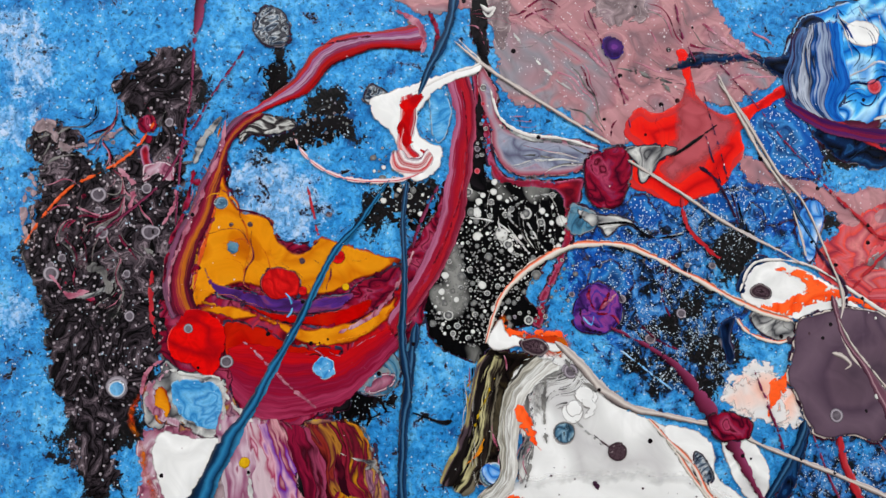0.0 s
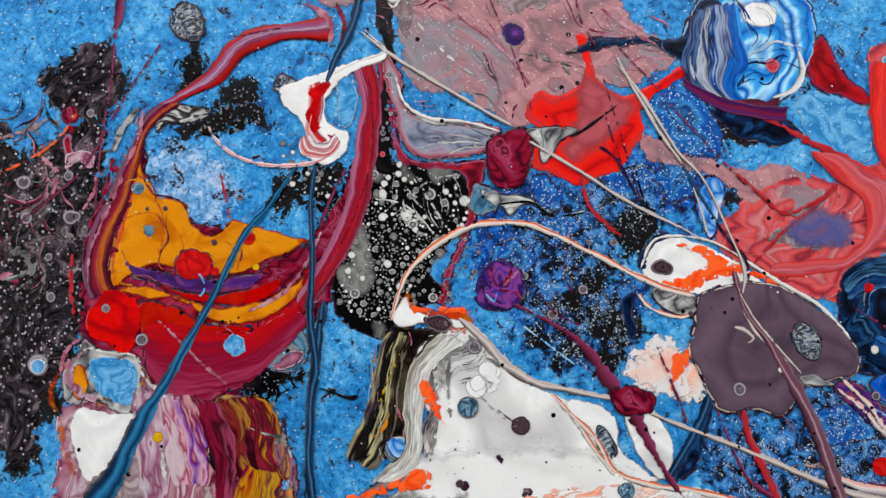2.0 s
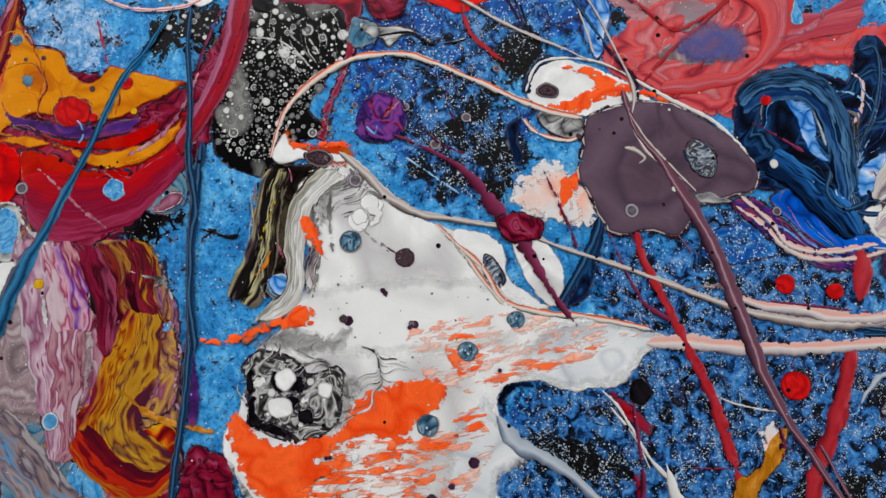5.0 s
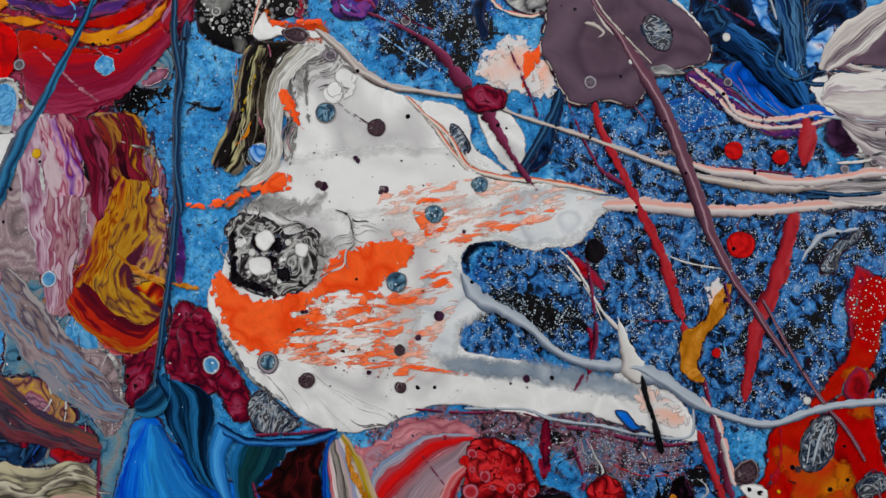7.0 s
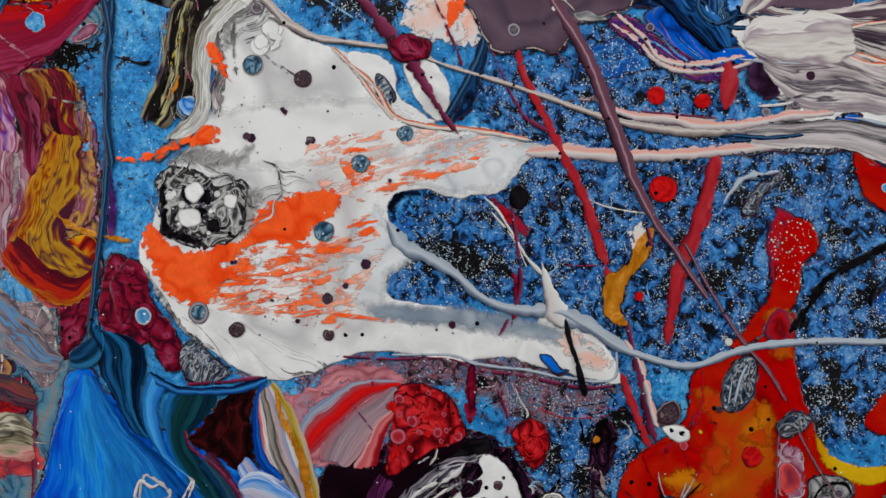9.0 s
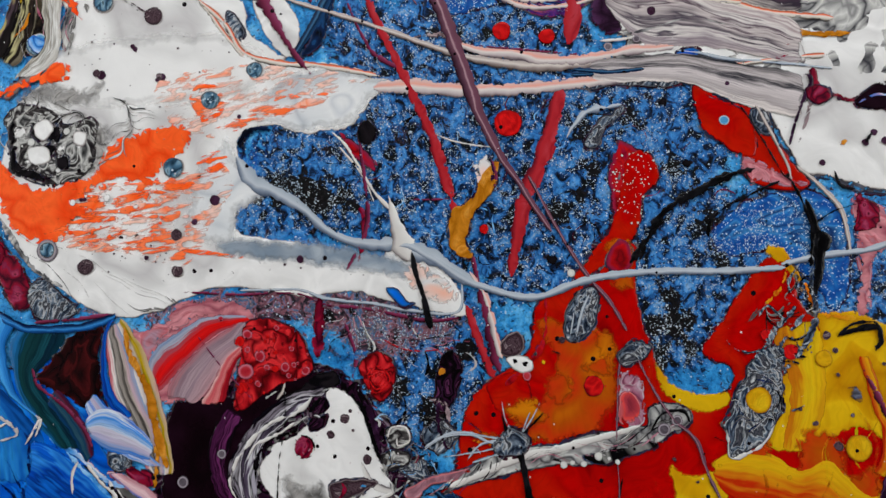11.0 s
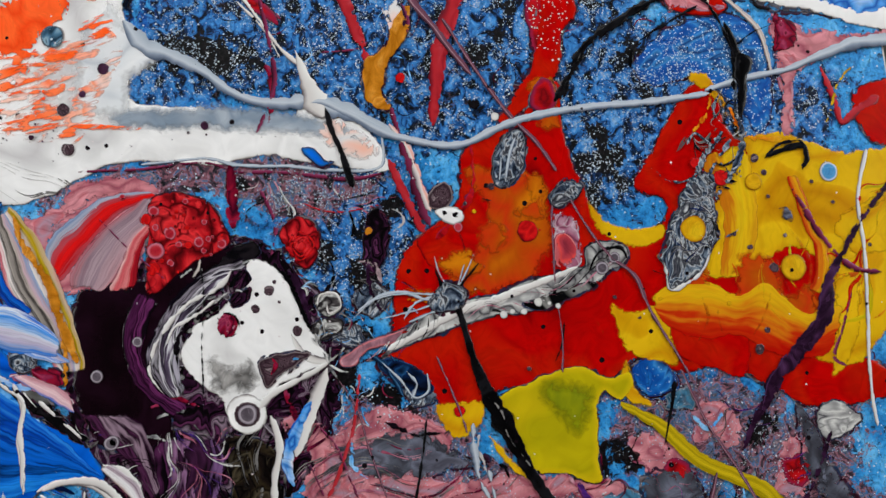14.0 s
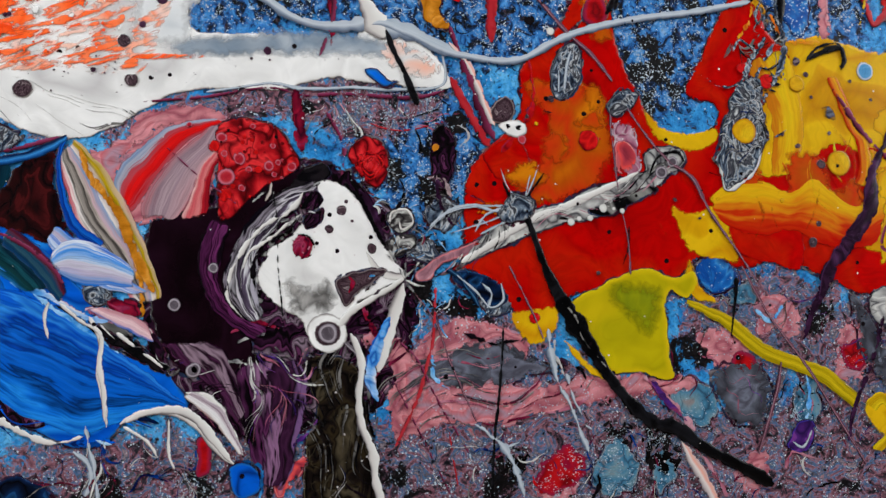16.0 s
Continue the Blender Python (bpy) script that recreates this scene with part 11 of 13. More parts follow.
# fourth pass
strand("paint_strand", CRUST, 4, [(-376.2, 223.7, 3.8), (-369.5, 207.8, 5.1), (-375.2, 191.9, 3.8)], "pale crust fold", h=0.3, ragged=1)
strand("paint_strand", GREYLINE, 4, [(-356, 169.9, 3.2), (-340.3, 166.7, 4.5), (-333.8, 154.1, 3.2)], "pale crust fold", h=0.3, ragged=1)
strand("paint_strand", ROSELINE, 4, [(-332.4, 223.9, 2.6), (-322.8, 214.4, 3.2), (-325.6, 201.6, 2.6)], "pale crust fold", h=0.3, ragged=1)
strand("paint_thread", ROSELINE, 4, [(-304.1, 224.1, 2.6), (-300.6, 208.1, 2.6), (-306.6, 192.1, 1.9)], "pale crust fold", h=0.3, ragged=1)
strand("paint_strand", ROSELINE, 4, [(-368.2, 163.6, 2.6), (-358.6, 154.1, 3.2), (-346.3, 155.7, 2.6)], "pale crust fold", h=0.3, ragged=1)
strand("paint_thread", GREYLINE, 4, [(-322, 182.5, 1.9), (-309.4, 176.2, 2.6), (-303.3, 182.6, 1.9)], "pale crust fold", h=0.3, ragged=1)
strand("paint_strand", GREYLINE, 4, [(-379.8, 239.7, 3.2), (-370.5, 243, 3.8), (-364, 233.4, 2.6)], "pale crust fold", h=0.3, ragged=1)
strand("paint_thread", GREYWHITE, 4, [(-84.8, 210.5, 1.3), (-99.5, 208.8, 1.9), (-112.5, 199, 2.6), (-99.6, 186.1, 1.9), (-85.1, 182.9, 1.3)], "pale curved lines on black", h=0.2)
strand("paint_thread", WHITELINE, 4, [(-135, 197.3, 1), (-118.9, 194.2, 1.3), (-106.1, 182.9, 1.3), (-96.5, 170, 1)], "pale curved line on black", h=0.2)
strand("paint_thread", WHITELINE, 4, [(-112.4, 208.7, 1), (-102.8, 195.8, 1.3), (-93.2, 179.7, 1.3)], "pale curved line on black", h=0.2)
strand("paint_strand", WHITE, 5.5, [(-73.6, 94.7, 5.3), (-66.9, 90.8, 5.9), (-70.6, 84.2, 4.6)], "grey streak in the white", h=0.2, ragged=1)
pool("paint_pool", WHITE, 7, [(-125.4, 6.3), (-118.3, 9.2), (-113.4, 2.2), (-118.8, -4.3), (-124.9, -1.2)], "white lump in the marbled cell", h=0.4)
pool("paint_pool", WHITE, 7, [(-129.3, -8.7), (-118.9, -7.6), (-115.8, -16.2), (-124.5, -19.1), (-130.3, -15.4)], "white lump in the marbled cell", h=0.4)
pool("paint_pool", WHITE, 7, [(-101.4, -0.3), (-94.7, -2.3), (-96.6, -9), (-102.4, -6.9)], "white lump in the marbled cell", h=0.4)

# last touches
strand("paint_strand", DARKRED, 5, [(168.4, -111.6, 1.9), (164, -133.2, 3.1), (156.9, -148.4, 3.7), (140.7, -159.8, 2.5)], "vein in the red and yellow field", h=0.15, ragged=0.9)
strand("paint_thread", AMBERLINE, 5, [(300.4, -97.4, 1.9), (296.2, -112.8, 2.5), (286.1, -124.7, 1.9)], "vein in the red and yellow field", h=0.15, ragged=0.9)
strand("paint_strand", AMBERLINE, 5, [(308.7, -113.5, 2.5), (316.9, -129.6, 3.7), (335.3, -133.7, 3.1)], "vein in the red and yellow field", h=0.15, ragged=0.9)
strand("paint_thread", AMBERLINE, 5, [(257.1, -185.1, 1.9), (262.1, -203.9, 2.5), (254.7, -222, 1.9)], "vein in the red and yellow field", h=0.15, ragged=0.9)
strand("paint_thread", AMBERLINE, 5, [(338.8, -171.2, 1.9), (349.8, -190.4, 2.5), (351.1, -215.2, 2.5), (343.1, -239.3, 1.9)], "vein in the red and yellow field", h=0.15, ragged=0.9)
strand("paint_thread", BLACKSTRAND, 8, [(172.7, -144.6, 1.2), (168.1, -142.8, 1.6)], "black fleck", h=0.3)
strand("paint_thread", BLACKSTRAND, 8, [(253.4, -194.2, 1.2), (259.4, -197.6, 1.2)], "black fleck", h=0.3)
for u, v, r in [(174.1, -136.9, 1.9), (158.7, -143.8, 1.2), (201.5, -181.9, 1.2), (179.5, -236.1, 1.2), (231, -205.2, 1.6), (242.5, -218.2, 1.2), (357.3, -172.3, 1.2), (374, -198, 1.2), (347.4, -159.3, 1.2), (328.4, -186.1, 1.2), (300.8, -181.4, 1.2), (322.2, -164.1, 1.2)]:
    cell("paint_cell", CELLDARK, 7, u, v, r, "small dark crater")
for u, v, r in [(163.1, -148.7, 1.2), (292.1, -218, 1.2), (255.5, -209.7, 1.2)]:
    cell("paint_cell", CELLYELLOW, 6, u, v, r, "small yellow fleck")
strand("paint_strand", DEEPLINE, 5.8, [(-130.5, -193, 3.1), (-116.5, -207.8, 5.5), (-97.6, -226.8, 5.5), (-85, -250.3, 3.7)], "broad fold in the blue wave", h=0.2, ragged=0.7)
strand("paint_strand", BLUEFOLD, 5.8, [(-132.6, -204.3, 3.1), (-116.5, -222.5, 4.9), (-104.1, -246, 4.3), (-98.6, -262, 2.4)], "broad fold in the blue wave", h=0.2, ragged=0.7)
strand("paint_strand", LIGHTBLUELINE, 5.8, [(-112.2, -185.1, 2.4), (-95.9, -203.5, 4.3), (-77.3, -225.4, 4.3), (-58.6, -247.4, 2.4)], "broad fold in the blue wave", h=0.2, ragged=0.7)
strand("paint_strand", DEEPLINE, 5.8, [(-105.7, -210.2, 1.8), (-89.4, -228.6, 3.1), (-72.9, -247.2, 2.4)], "broad fold in the blue wave", h=0.2, ragged=0.7)

# lower edge: splashes and worn colour
strand("paint_strand", ROSELINE, 5, [(190.6, -292.9, 1.8), (203.2, -310, 3.1), (211.5, -324.6, 3.7), (214.8, -331.7, 2.4)], "splashed streak", h=0.25, ragged=1)
strand("paint_strand", AMBERLINE, 5, [(206.5, -339.3, 1.8), (212.5, -356.5, 3.1), (217, -373.4, 2.4)], "splashed streak", h=0.25, ragged=1)
strand("paint_strand", ROSELINE, 5, [(212.8, -340.7, 1.8), (220.4, -358.4, 3.1), (224.9, -375.3, 2.4)], "splashed streak", h=0.25, ragged=1)
strand("paint_strand", LIGHTBLUELINE, 5, [(284.1, -309, 2.4), (283.1, -328.1, 3.1), (277.2, -346.1, 2.4)], "splashed streak", h=0.25, ragged=1)
strand("paint_thread", LIGHTBLUELINE, 5, [(261.7, -273.3, 1.8), (269.6, -283.1, 2.4), (278.3, -275.3, 1.8)], "splashed streak", h=0.25, ragged=1)
strand("paint_strand", SLATE, 5, [(114.4, -258.6, 2.4), (130.7, -271.6, 3.7), (147.7, -281.7, 2.4)], "splashed streak", h=0.25, ragged=1)
strand("paint_strand", BLACKLINE, 5, [(100, -252.4, 1.8), (113.8, -261.6, 3.1), (129.6, -262, 1.8)], "splashed streak", h=0.25, ragged=1)
strand("paint_thread", LIGHTBLUELINE, 5, [(80.3, -257.3, 1.5), (80.1, -272.7, 2.4), (87.8, -280.6, 1.8)], "splashed streak", h=0.25, ragged=1)
strand("paint_thread", WHITELINE, 5, [(148.5, -263, 1.8), (146.8, -278.3, 2.4), (151.8, -292, 1.8)], "splashed streak", h=0.25, ragged=1)
strand("paint_thread", BLACKLINE, 5, [(152.9, -279.7, 1.5), (159.9, -284.4, 2.4), (161.7, -291.1, 1.8)], "splashed streak", h=0.25, ragged=1)
strand("paint_thread", BLACKLINE, 5, [(154.9, -336.6, 1.8), (155.4, -349.2, 2.4), (147.3, -356.6, 1.8)], "splashed streak", h=0.25, ragged=1)
strand("paint_thread", DARKRED, 5, [(120.2, -334.6, 1.8), (124.3, -344.8, 2.4)], "splashed streak", h=0.25, ragged=1)
strand("paint_thread", ROSELINE, 5, [(278.5, -362.5, 1.8), (266.2, -356.4, 2.4), (260.9, -364.8, 1.8)], "splashed streak", h=0.25, ragged=1)
strand("paint_strand", SLATE, 5, [(326.5, -305.3, 2.4), (329.5, -322.3, 3.7), (328.4, -338.5, 2.4)], "splashed streak", h=0.25, ragged=1)
strand("paint_strand", NAVYSTRAND, 5, [(95.6, -214.1, 1.8), (105.7, -225.6, 3.7), (111.6, -242.4, 3.1)], "splashed streak", h=0.25, ragged=1)
strand("paint_thread", PALESTRAND, 5, [(114.8, -227.5, 1.5), (119.5, -234.8, 2.4), (114.9, -241.6, 1.5)], "splashed streak", h=0.25, ragged=1)
pool("paint_pool", DARKRED, 2, [(128.2, -327.1), (144, -327.7), (146.8, -344), (132.7, -350), (121.9, -341.2)], "worn red patch", h=0.15, ragged=3, grain=6)
pool("paint_pool", DARKRED, 2, [(242.2, -299.6), (253.2, -295.6), (257.5, -306.2), (246.5, -310.2)], "worn red patch", h=0.15, ragged=3, grain=6)
pool("paint_pool", DARKRED, 2, [(305.2, -307.2), (319.9, -303.9), (323.6, -317.8), (308.9, -321)], "worn red patch", h=0.15, ragged=3, grain=6)
pool("paint_pool", SCUM, 2, [(191.1, -319.9), (204, -335.5), (197.5, -349.8), (185.8, -343.8)], "dark worn patch", h=0.12, ragged=3, grain=6)
pool("paint_pool", SCUM, 2, [(169.4, -314.9), (184.2, -321.4), (178.4, -332.7), (166.8, -326.8)], "dark worn patch", h=0.12, ragged=3, grain=6)
pool("paint_pool", SCUM, 2, [(104.7, -318.5), (120.4, -319.1), (120.8, -331.6), (105.2, -331)], "dark worn patch", h=0.12, ragged=3, grain=6)
pool("paint_pool", SCUM, 2, [(294.6, -278.8), (308.5, -278.5), (308.9, -291.7), (295, -291.9)], "dark worn patch", h=0.12, ragged=3, grain=6)
strand("paint_thread", BLACKLINE, 8, [(21.1, -186.4, 1.6), (25.1, -182.6, 2.2), (30.5, -185.1, 1.9), (31.8, -191.4, 1.6)], "dark rim of the eye-like cell", h=0.2)
# gleam of the dark cell, drawn as a rose-coloured thread
strand("paint_thread", ROSELINE, 8, [(23.4, -190.3, 1.2), (27, -192.9, 1.9), (30.3, -189.4, 1.2)], "rose line painted as a gleam in the cell", h=0.2)
strand("paint_thread", BLACKLINE, 8, [(-3.1, -205.7, 1.6), (-0.2, -192, 2.2), (10.4, -183.3, 2.5), (23.1, -177.9, 2.2), (33, -167.6, 2.2), (41.2, -157.9, 1.9)], "black contour of the mask", h=0.25, ragged=0.9)
strand("paint_strand", WHITESTRAND, 8, [(-12.1, -219, 1.6), (-17.1, -208, 2.5), (-12.8, -194.4, 2.8), (-3.6, -184.1, 2.5), (9.3, -174, 2.8), (25.1, -168.7, 2.5), (31.8, -159.8, 1.9)], "white marbled contour", h=0.3, ragged=0.9)
strand("paint_thread", WHITESTRAND, 8, [(-7.2, -194.7, 1.2), (-0.6, -186.4, 2.2), (12.1, -180.3, 2.2), (21.7, -175.3, 1.6)], "white marbled contour", h=0.3, ragged=0.9)
pool("paint_pool", PURPLEMESS, 6.5, [(28.5, -162.7), (38, -159.5), (40.8, -166.5), (32.8, -171.6)], "mauve bubble over the mask", h=0.3)
pool("paint_pool", PURPLEMESS, 6.5, [(29.6, -173.6), (39, -172), (37.1, -178.7), (29.2, -179.8)], "mauve bubble over the mask", h=0.3)

# folds of the blue wave
ribbon(["#0a46c8", "#0c5cd8", "#1678e4", "#2c98e4", "#2484d0", "#1a6cc0", "#2a88d4", "#145ab0", "#0a3878"], 5, [(-195, -101.3), (-206.1, -124.6), (-213.9, -150.7), (-221.4, -170.1), (-237.7, -195.7)], [(-184.6, -102.5), (-173.2, -122.9), (-161.6, -137.3), (-140.1, -157.2), (-120.8, -181.3), (-104.9, -203.7)], "smooth blue sheet of the wave", wave=0.16)
ribbon(["#03080f", "#0a2444", "#1c5c90", "#06182c", "#0c3050", "#2470a8", "#0a2440", "#040c18", "#0a2c50"], 6, [(-190.6, -72.2), (-183, -85.9), (-182.1, -100.9), (-173, -117), (-164.9, -133.8), (-159.9, -138.3)], [(-168.2, -78.4), (-154.7, -87.5), (-153.2, -102.4), (-157.5, -117.1), (-156.3, -132.6), (-146.5, -143.8)], "dark blue folds")
ribbon(["#0a2848", "#2c84d0", "#54acec", "#3c94e0", "#1c68b8", "#103860"], 6.5, [(-151.1, -100.9), (-157.5, -117.1), (-157, -132.9), (-145, -149.8), (-128.7, -167.4)], [(-137.7, -109.8), (-145, -121.6), (-144.2, -137.4), (-137.3, -154.7), (-120.4, -172.9)], "light blue fold")
ribbon(["#123a5c", "#0a2c4c", "#1c5480", "#06182c", "#2c78a8", "#0a2038"], 6, [(-199.8, -88.4), (-192.7, -84.7), (-185.6, -79.1), (-182.6, -72.6)], [(-199.4, -98.4), (-188, -99), (-177.3, -89.6), (-176.8, -74.6)], "teal curl")
ribbon(["#06122c", "#0a2450", "#3c8cd4", "#1c5ca4", "#081c38"], 7, [(-151.7, -100.9), (-133.3, -110.7), (-107.9, -113), (-85.8, -109.5), (-80.7, -107.8)], [(-148.6, -110.3), (-132.4, -115.7), (-108, -117.5), (-87.7, -114.6), (-80.1, -110.4)], "light blue ridge")
ribbon(["#2070b0", "#0c3848", "#143c40", "#0a2830", "#184c58", "#0a2030", "#0c3040"], 5.5, [(-141.2, -112), (-144.1, -127.6), (-141.4, -145.7), (-133, -164.6), (-117.5, -184)], [(-105.3, -116.4), (-117, -129.5), (-129.4, -142), (-118.2, -158.7), (-100.8, -184.6)], "dark teal flow")
pool("paint_pool", MAROON, 6, [(-106.4, -117.9), (-87, -114.7), (-91.7, -130.1), (-89.4, -152.9), (-95.3, -166.2), (-107.9, -155.9), (-119.5, -149.9), (-129.4, -143), (-124, -135.1), (-114.5, -125.7)], "dark maroon marbled hollow", h=0.2, ragged=0.8)
ribbon(["#06143c", "#0c48b0", "#0a2878", "#1868d0", "#0c3898"], 6.5, [(-84.2, -110.9), (-90.7, -130.1), (-88.7, -152.9), (-80.1, -171)], [(-80.1, -109.5), (-86.8, -124.5), (-85.1, -147.2), (-72.6, -167.1)], "deep blue edge of the hollow")
ribbon(["#1a64c8", "#e0e8f0", "#3c8ce0", "#a8c4e4", "#d0d0dc", "#b8aec8", "#7c98c8", "#2c70c8"], 7, [(-101.7, -167.8), (-90.4, -160.6), (-76.5, -164.7), (-61.3, -180.4)], [(-97.8, -179), (-87.5, -186.7), (-74.4, -190.4), (-61.3, -194.1)], "pale blue and white swoosh")
strand("paint_strand", WINESTRAND, 7, [(-130.8, -134.8, 2.5), (-127.8, -146.3, 2.9), (-113.1, -159, 3.4), (-101.9, -171.7, 3.4), (-96.7, -183.2, 2.9)], "maroon vein")
ribbon(["#1058c8", "#3088e0", "#0a48b4", "#0a3484", "#1464cc", "#0c58c0", "#082c64", "#146cd4", "#2488e4", "#0c50b8"], 6, [(-131.1, -168.3), (-117.2, -183.1), (-102.7, -195.7), (-90.8, -207.2), (-74.5, -225.6), (-60.6, -242.1), (-49, -256.7)], [(-144.5, -238.3), (-129.4, -246.2), (-114.1, -254.2), (-101.5, -261.5), (-83.9, -258.9), (-66.4, -257.1), (-47.9, -259.9)], "blue sheet in drawn-out folds", wave=0.14)
ribbon(["#12406c", "#0c3050", "#2c5060", "#183c58", "#5c1828", "#101c3c"], 6.2, [(-123.5, -158.2), (-114.4, -169), (-105.5, -181.2), (-100.4, -192.6)], [(-116, -148), (-107.1, -160.2), (-98.5, -173.9), (-95.5, -187.8)], "teal fold with a maroon rim")
ribbon(["#e8e8ec", "#3c84d8", "#d0dcec", "#1c68d0", "#c4c8dc", "#b4a4bc", "#88a8d4", "#1860c8"], 6.6, [(-101.4, -159.9), (-92.7, -173.6), (-81.3, -188), (-62.7, -195)], [(-94.3, -152.6), (-80.2, -167.4), (-70.6, -176.9), (-55.8, -196.5)], "pale blue and white folds")
ribbon(["#2068c8", "#d8b0b8", "#e8c8cc", "#d0a0a8", "#b87c88"], 6.6, [(-89, -198.1), (-76.6, -207.4), (-66.9, -216.4), (-58.1, -222.8)], [(-80.6, -198.5), (-67.8, -206.4), (-60.3, -211.9), (-58.9, -216.7)], "pink fold on the blue")
ribbon(["#b89c98", "#e8e8e8", "#dcd4d8", "#887080", "#d8d0d4"], 8, [(-49.7, -252.9), (-41.5, -262.3), (-32.9, -277.7), (-27.9, -288.7)], [(-43.6, -251.4), (-32.7, -261.9), (-27.9, -274.4), (-25.7, -288.3)], "white flow beside the purple")
pool("paint_pool", BLACK, 7, [(-87.5, -204.9), (-80.2, -211.3), (-71.9, -219.7), (-64.3, -224.9), (-59, -234.5), (-53.8, -240.1), (-61, -237), (-69.3, -228.6), (-77.6, -219.9), (-84.7, -212.4)], "black gap with white flecks", h=0.2, ragged=0.9)
strand("paint_strand", WHITESTRAND, 8, [(-99.9, -192.8, 2.1), (-92.7, -202.6, 2.5), (-83.4, -213, 2.5), (-87, -228.1, 3.4), (-87.8, -242.7, 3.4), (-89.8, -256.9, 2.5)], "cream wire on the blue")
strand("paint_strand", WHITESTRAND, 7.5, [(-79.7, -259.3, 3.4), (-70.7, -257, 4.9), (-55.2, -258.5, 4.9), (-45.1, -265.9, 5.9), (-37.7, -279.5, 4.9), (-32.7, -291.1, 3.4)], "white rim of the wave")

# rose stone and striped flow
pool("paint_pool", ROSE, 1.5, [(-58.6, -121.9), (-44.1, -112.9), (-17.5, -109.4), (1.9, -115.2), (-0.4, -128), (-19.9, -155.9), (-33.4, -161.7), (-59.6, -157.4)], "dusty rose bed of the stone", h=0.2)
ribbon(["#7c90b0", "#a8aab8", "#a84c58", "#d41414", "#dc1616", "#c01216", "#a84c58"], 3, [(-64.7, -139.4), (-58.3, -130), (-48.6, -122.4), (-36, -115.6), (-21, -112.5), (-4.6, -113.3)], [(-56.8, -155.9), (-45.6, -142.6), (-31.7, -129.7), (-18.1, -121.3), (-1.5, -116.4)], "bright red stripe of the stone", h=0.3)
ribbon(["#a85c68", "#a47880", "#8c7480", "#ac949c", "#947c88", "#a88c94", "#b89098", "#c08890"], 3.2, [(-56.9, -157.5), (-45.6, -143.5), (-31.8, -130.3), (-18.1, -121.3), (-7.3, -116.1)], [(-33.4, -162.4), (-24.5, -150), (-17.1, -138.4), (-5.4, -128.4), (-2.2, -118.9)], "mauve stripes of the stone", h=0.3)
ribbon(["#dcb0ac", "#c85058", "#d88080", "#b01c28", "#6c0c18"], 3.6, [(-34.7, -162.3), (-24.9, -149.9), (-17.7, -138.4), (-7.3, -128.3), (-4.9, -118.8)], [(-17.7, -163), (-15, -149.7), (-9.9, -139.7), (-0.9, -129.9), (4, -124.4)], "pink and red edge of the stone", h=0.3)
ribbon(["#b84c5c", "#d89098", "#e4dcd8", "#484440", "#a49c94", "#302c2a", "#b4a8a0", "#c4a4ac", "#7c98bc", "#e0d8d4", "#c8b4a4", "#a08410", "#b49810", "#c0a890", "#b45868"], 3, [(-87.1, -117.3), (-87.4, -123.8), (-86.1, -140.1), (-82.3, -159.6), (-72.2, -179.3), (-65, -201.9)], [(-75.7, -109.7), (-69.5, -121.4), (-61.3, -138), (-55.6, -157.6), (-51.2, -177), (-48.5, -202.5)], "striped flow of rose, white, grey and ochre", h=0.4, wave=0.05, fine=0.05)

# veils and web of the white form
pool("paint_pool", CORAL, 5, [(-24.8, -6), (-9.6, -0), (13.9, 8.8), (40.4, 14.2), (50, 10.4), (30.1, 3.1), (3.5, -2.3), (-16.6, -9.7)], "coral streaks on the white", h=0.1, ragged=1.5)
pool("paint_pool", CORAL, 5, [(-121.8, -37), (-84.3, -31.8), (-54.1, -33), (-30.4, -24), (-16.8, -14.6), (-14, -28), (-37.8, -43.5), (-45.2, -63), (-39.2, -79.6), (-72.2, -71.9), (-115.7, -63.8), (-125.6, -50.2)], "coral streaks breaking up on the white", h=0.1, ragged=2)
pool("paint_pool", CORAL, 5, [(-30.5, 19.2), (-20.3, 23.8), (-10.7, 15), (-12.7, 5.1), (-22.9, -1.1), (-29.3, 5.8)], "coral halo round the cell", h=0.1, ragged=1)
pool("paint_pool", PALEVEIL, 4.2, [(21.1, 23.4), (50.9, 28.6), (83, 21), (95.6, 14.8), (75.8, 5.9), (63.8, -8.3), (39.3, -10.5), (13.3, -4.4), (3.8, 4.3)], "pale translucent veil", h=0.12, ragged=1)
pool("paint_pool", GREYVEIL, 4, [(-18.9, -67.2), (10.5, -70.1), (36.5, -71), (58.9, -75.7), (84.1, -83.6), (116.3, -102.1), (95.8, -101.5), (64.4, -93.2), (26.1, -86.5), (-12.8, -80.4)], "blue grey veil in the white", h=0.12, ragged=1)
pool("paint_pool", PALEVEIL, 4.4, [(-9.9, -8.3), (-4, -25.1), (11.7, -42.1), (-5.2, -54.6), (-9.1, -70.8), (-32.2, -70), (-38.2, -53.4), (-30.6, -27.3)], "pale veil at the edge of the white", h=0.12, ragged=1.2)
strand("paint_strand", PALESTRAND, 6, [(-5.5, -21.7, 6.6), (3.7, -36.9, 10.8), (18.2, -44.7, 9.2), (32.4, -54.3, 5.9), (43.2, -66.1, 5.9), (55.8, -73.6, 6.2), (71.6, -77.4, 9.2), (84.4, -76.5, 11.7)], "pale web strand", h=0.4)
strand("paint_strand", WHITESTRAND, 6.4, [(81.3, -49.7, 2.1), (83.4, -59.4, 5.5), (85.5, -69.2, 10), (88.1, -78.9, 18.3), (91.8, -87, 19.2)], "white spike of the web", h=0.4)
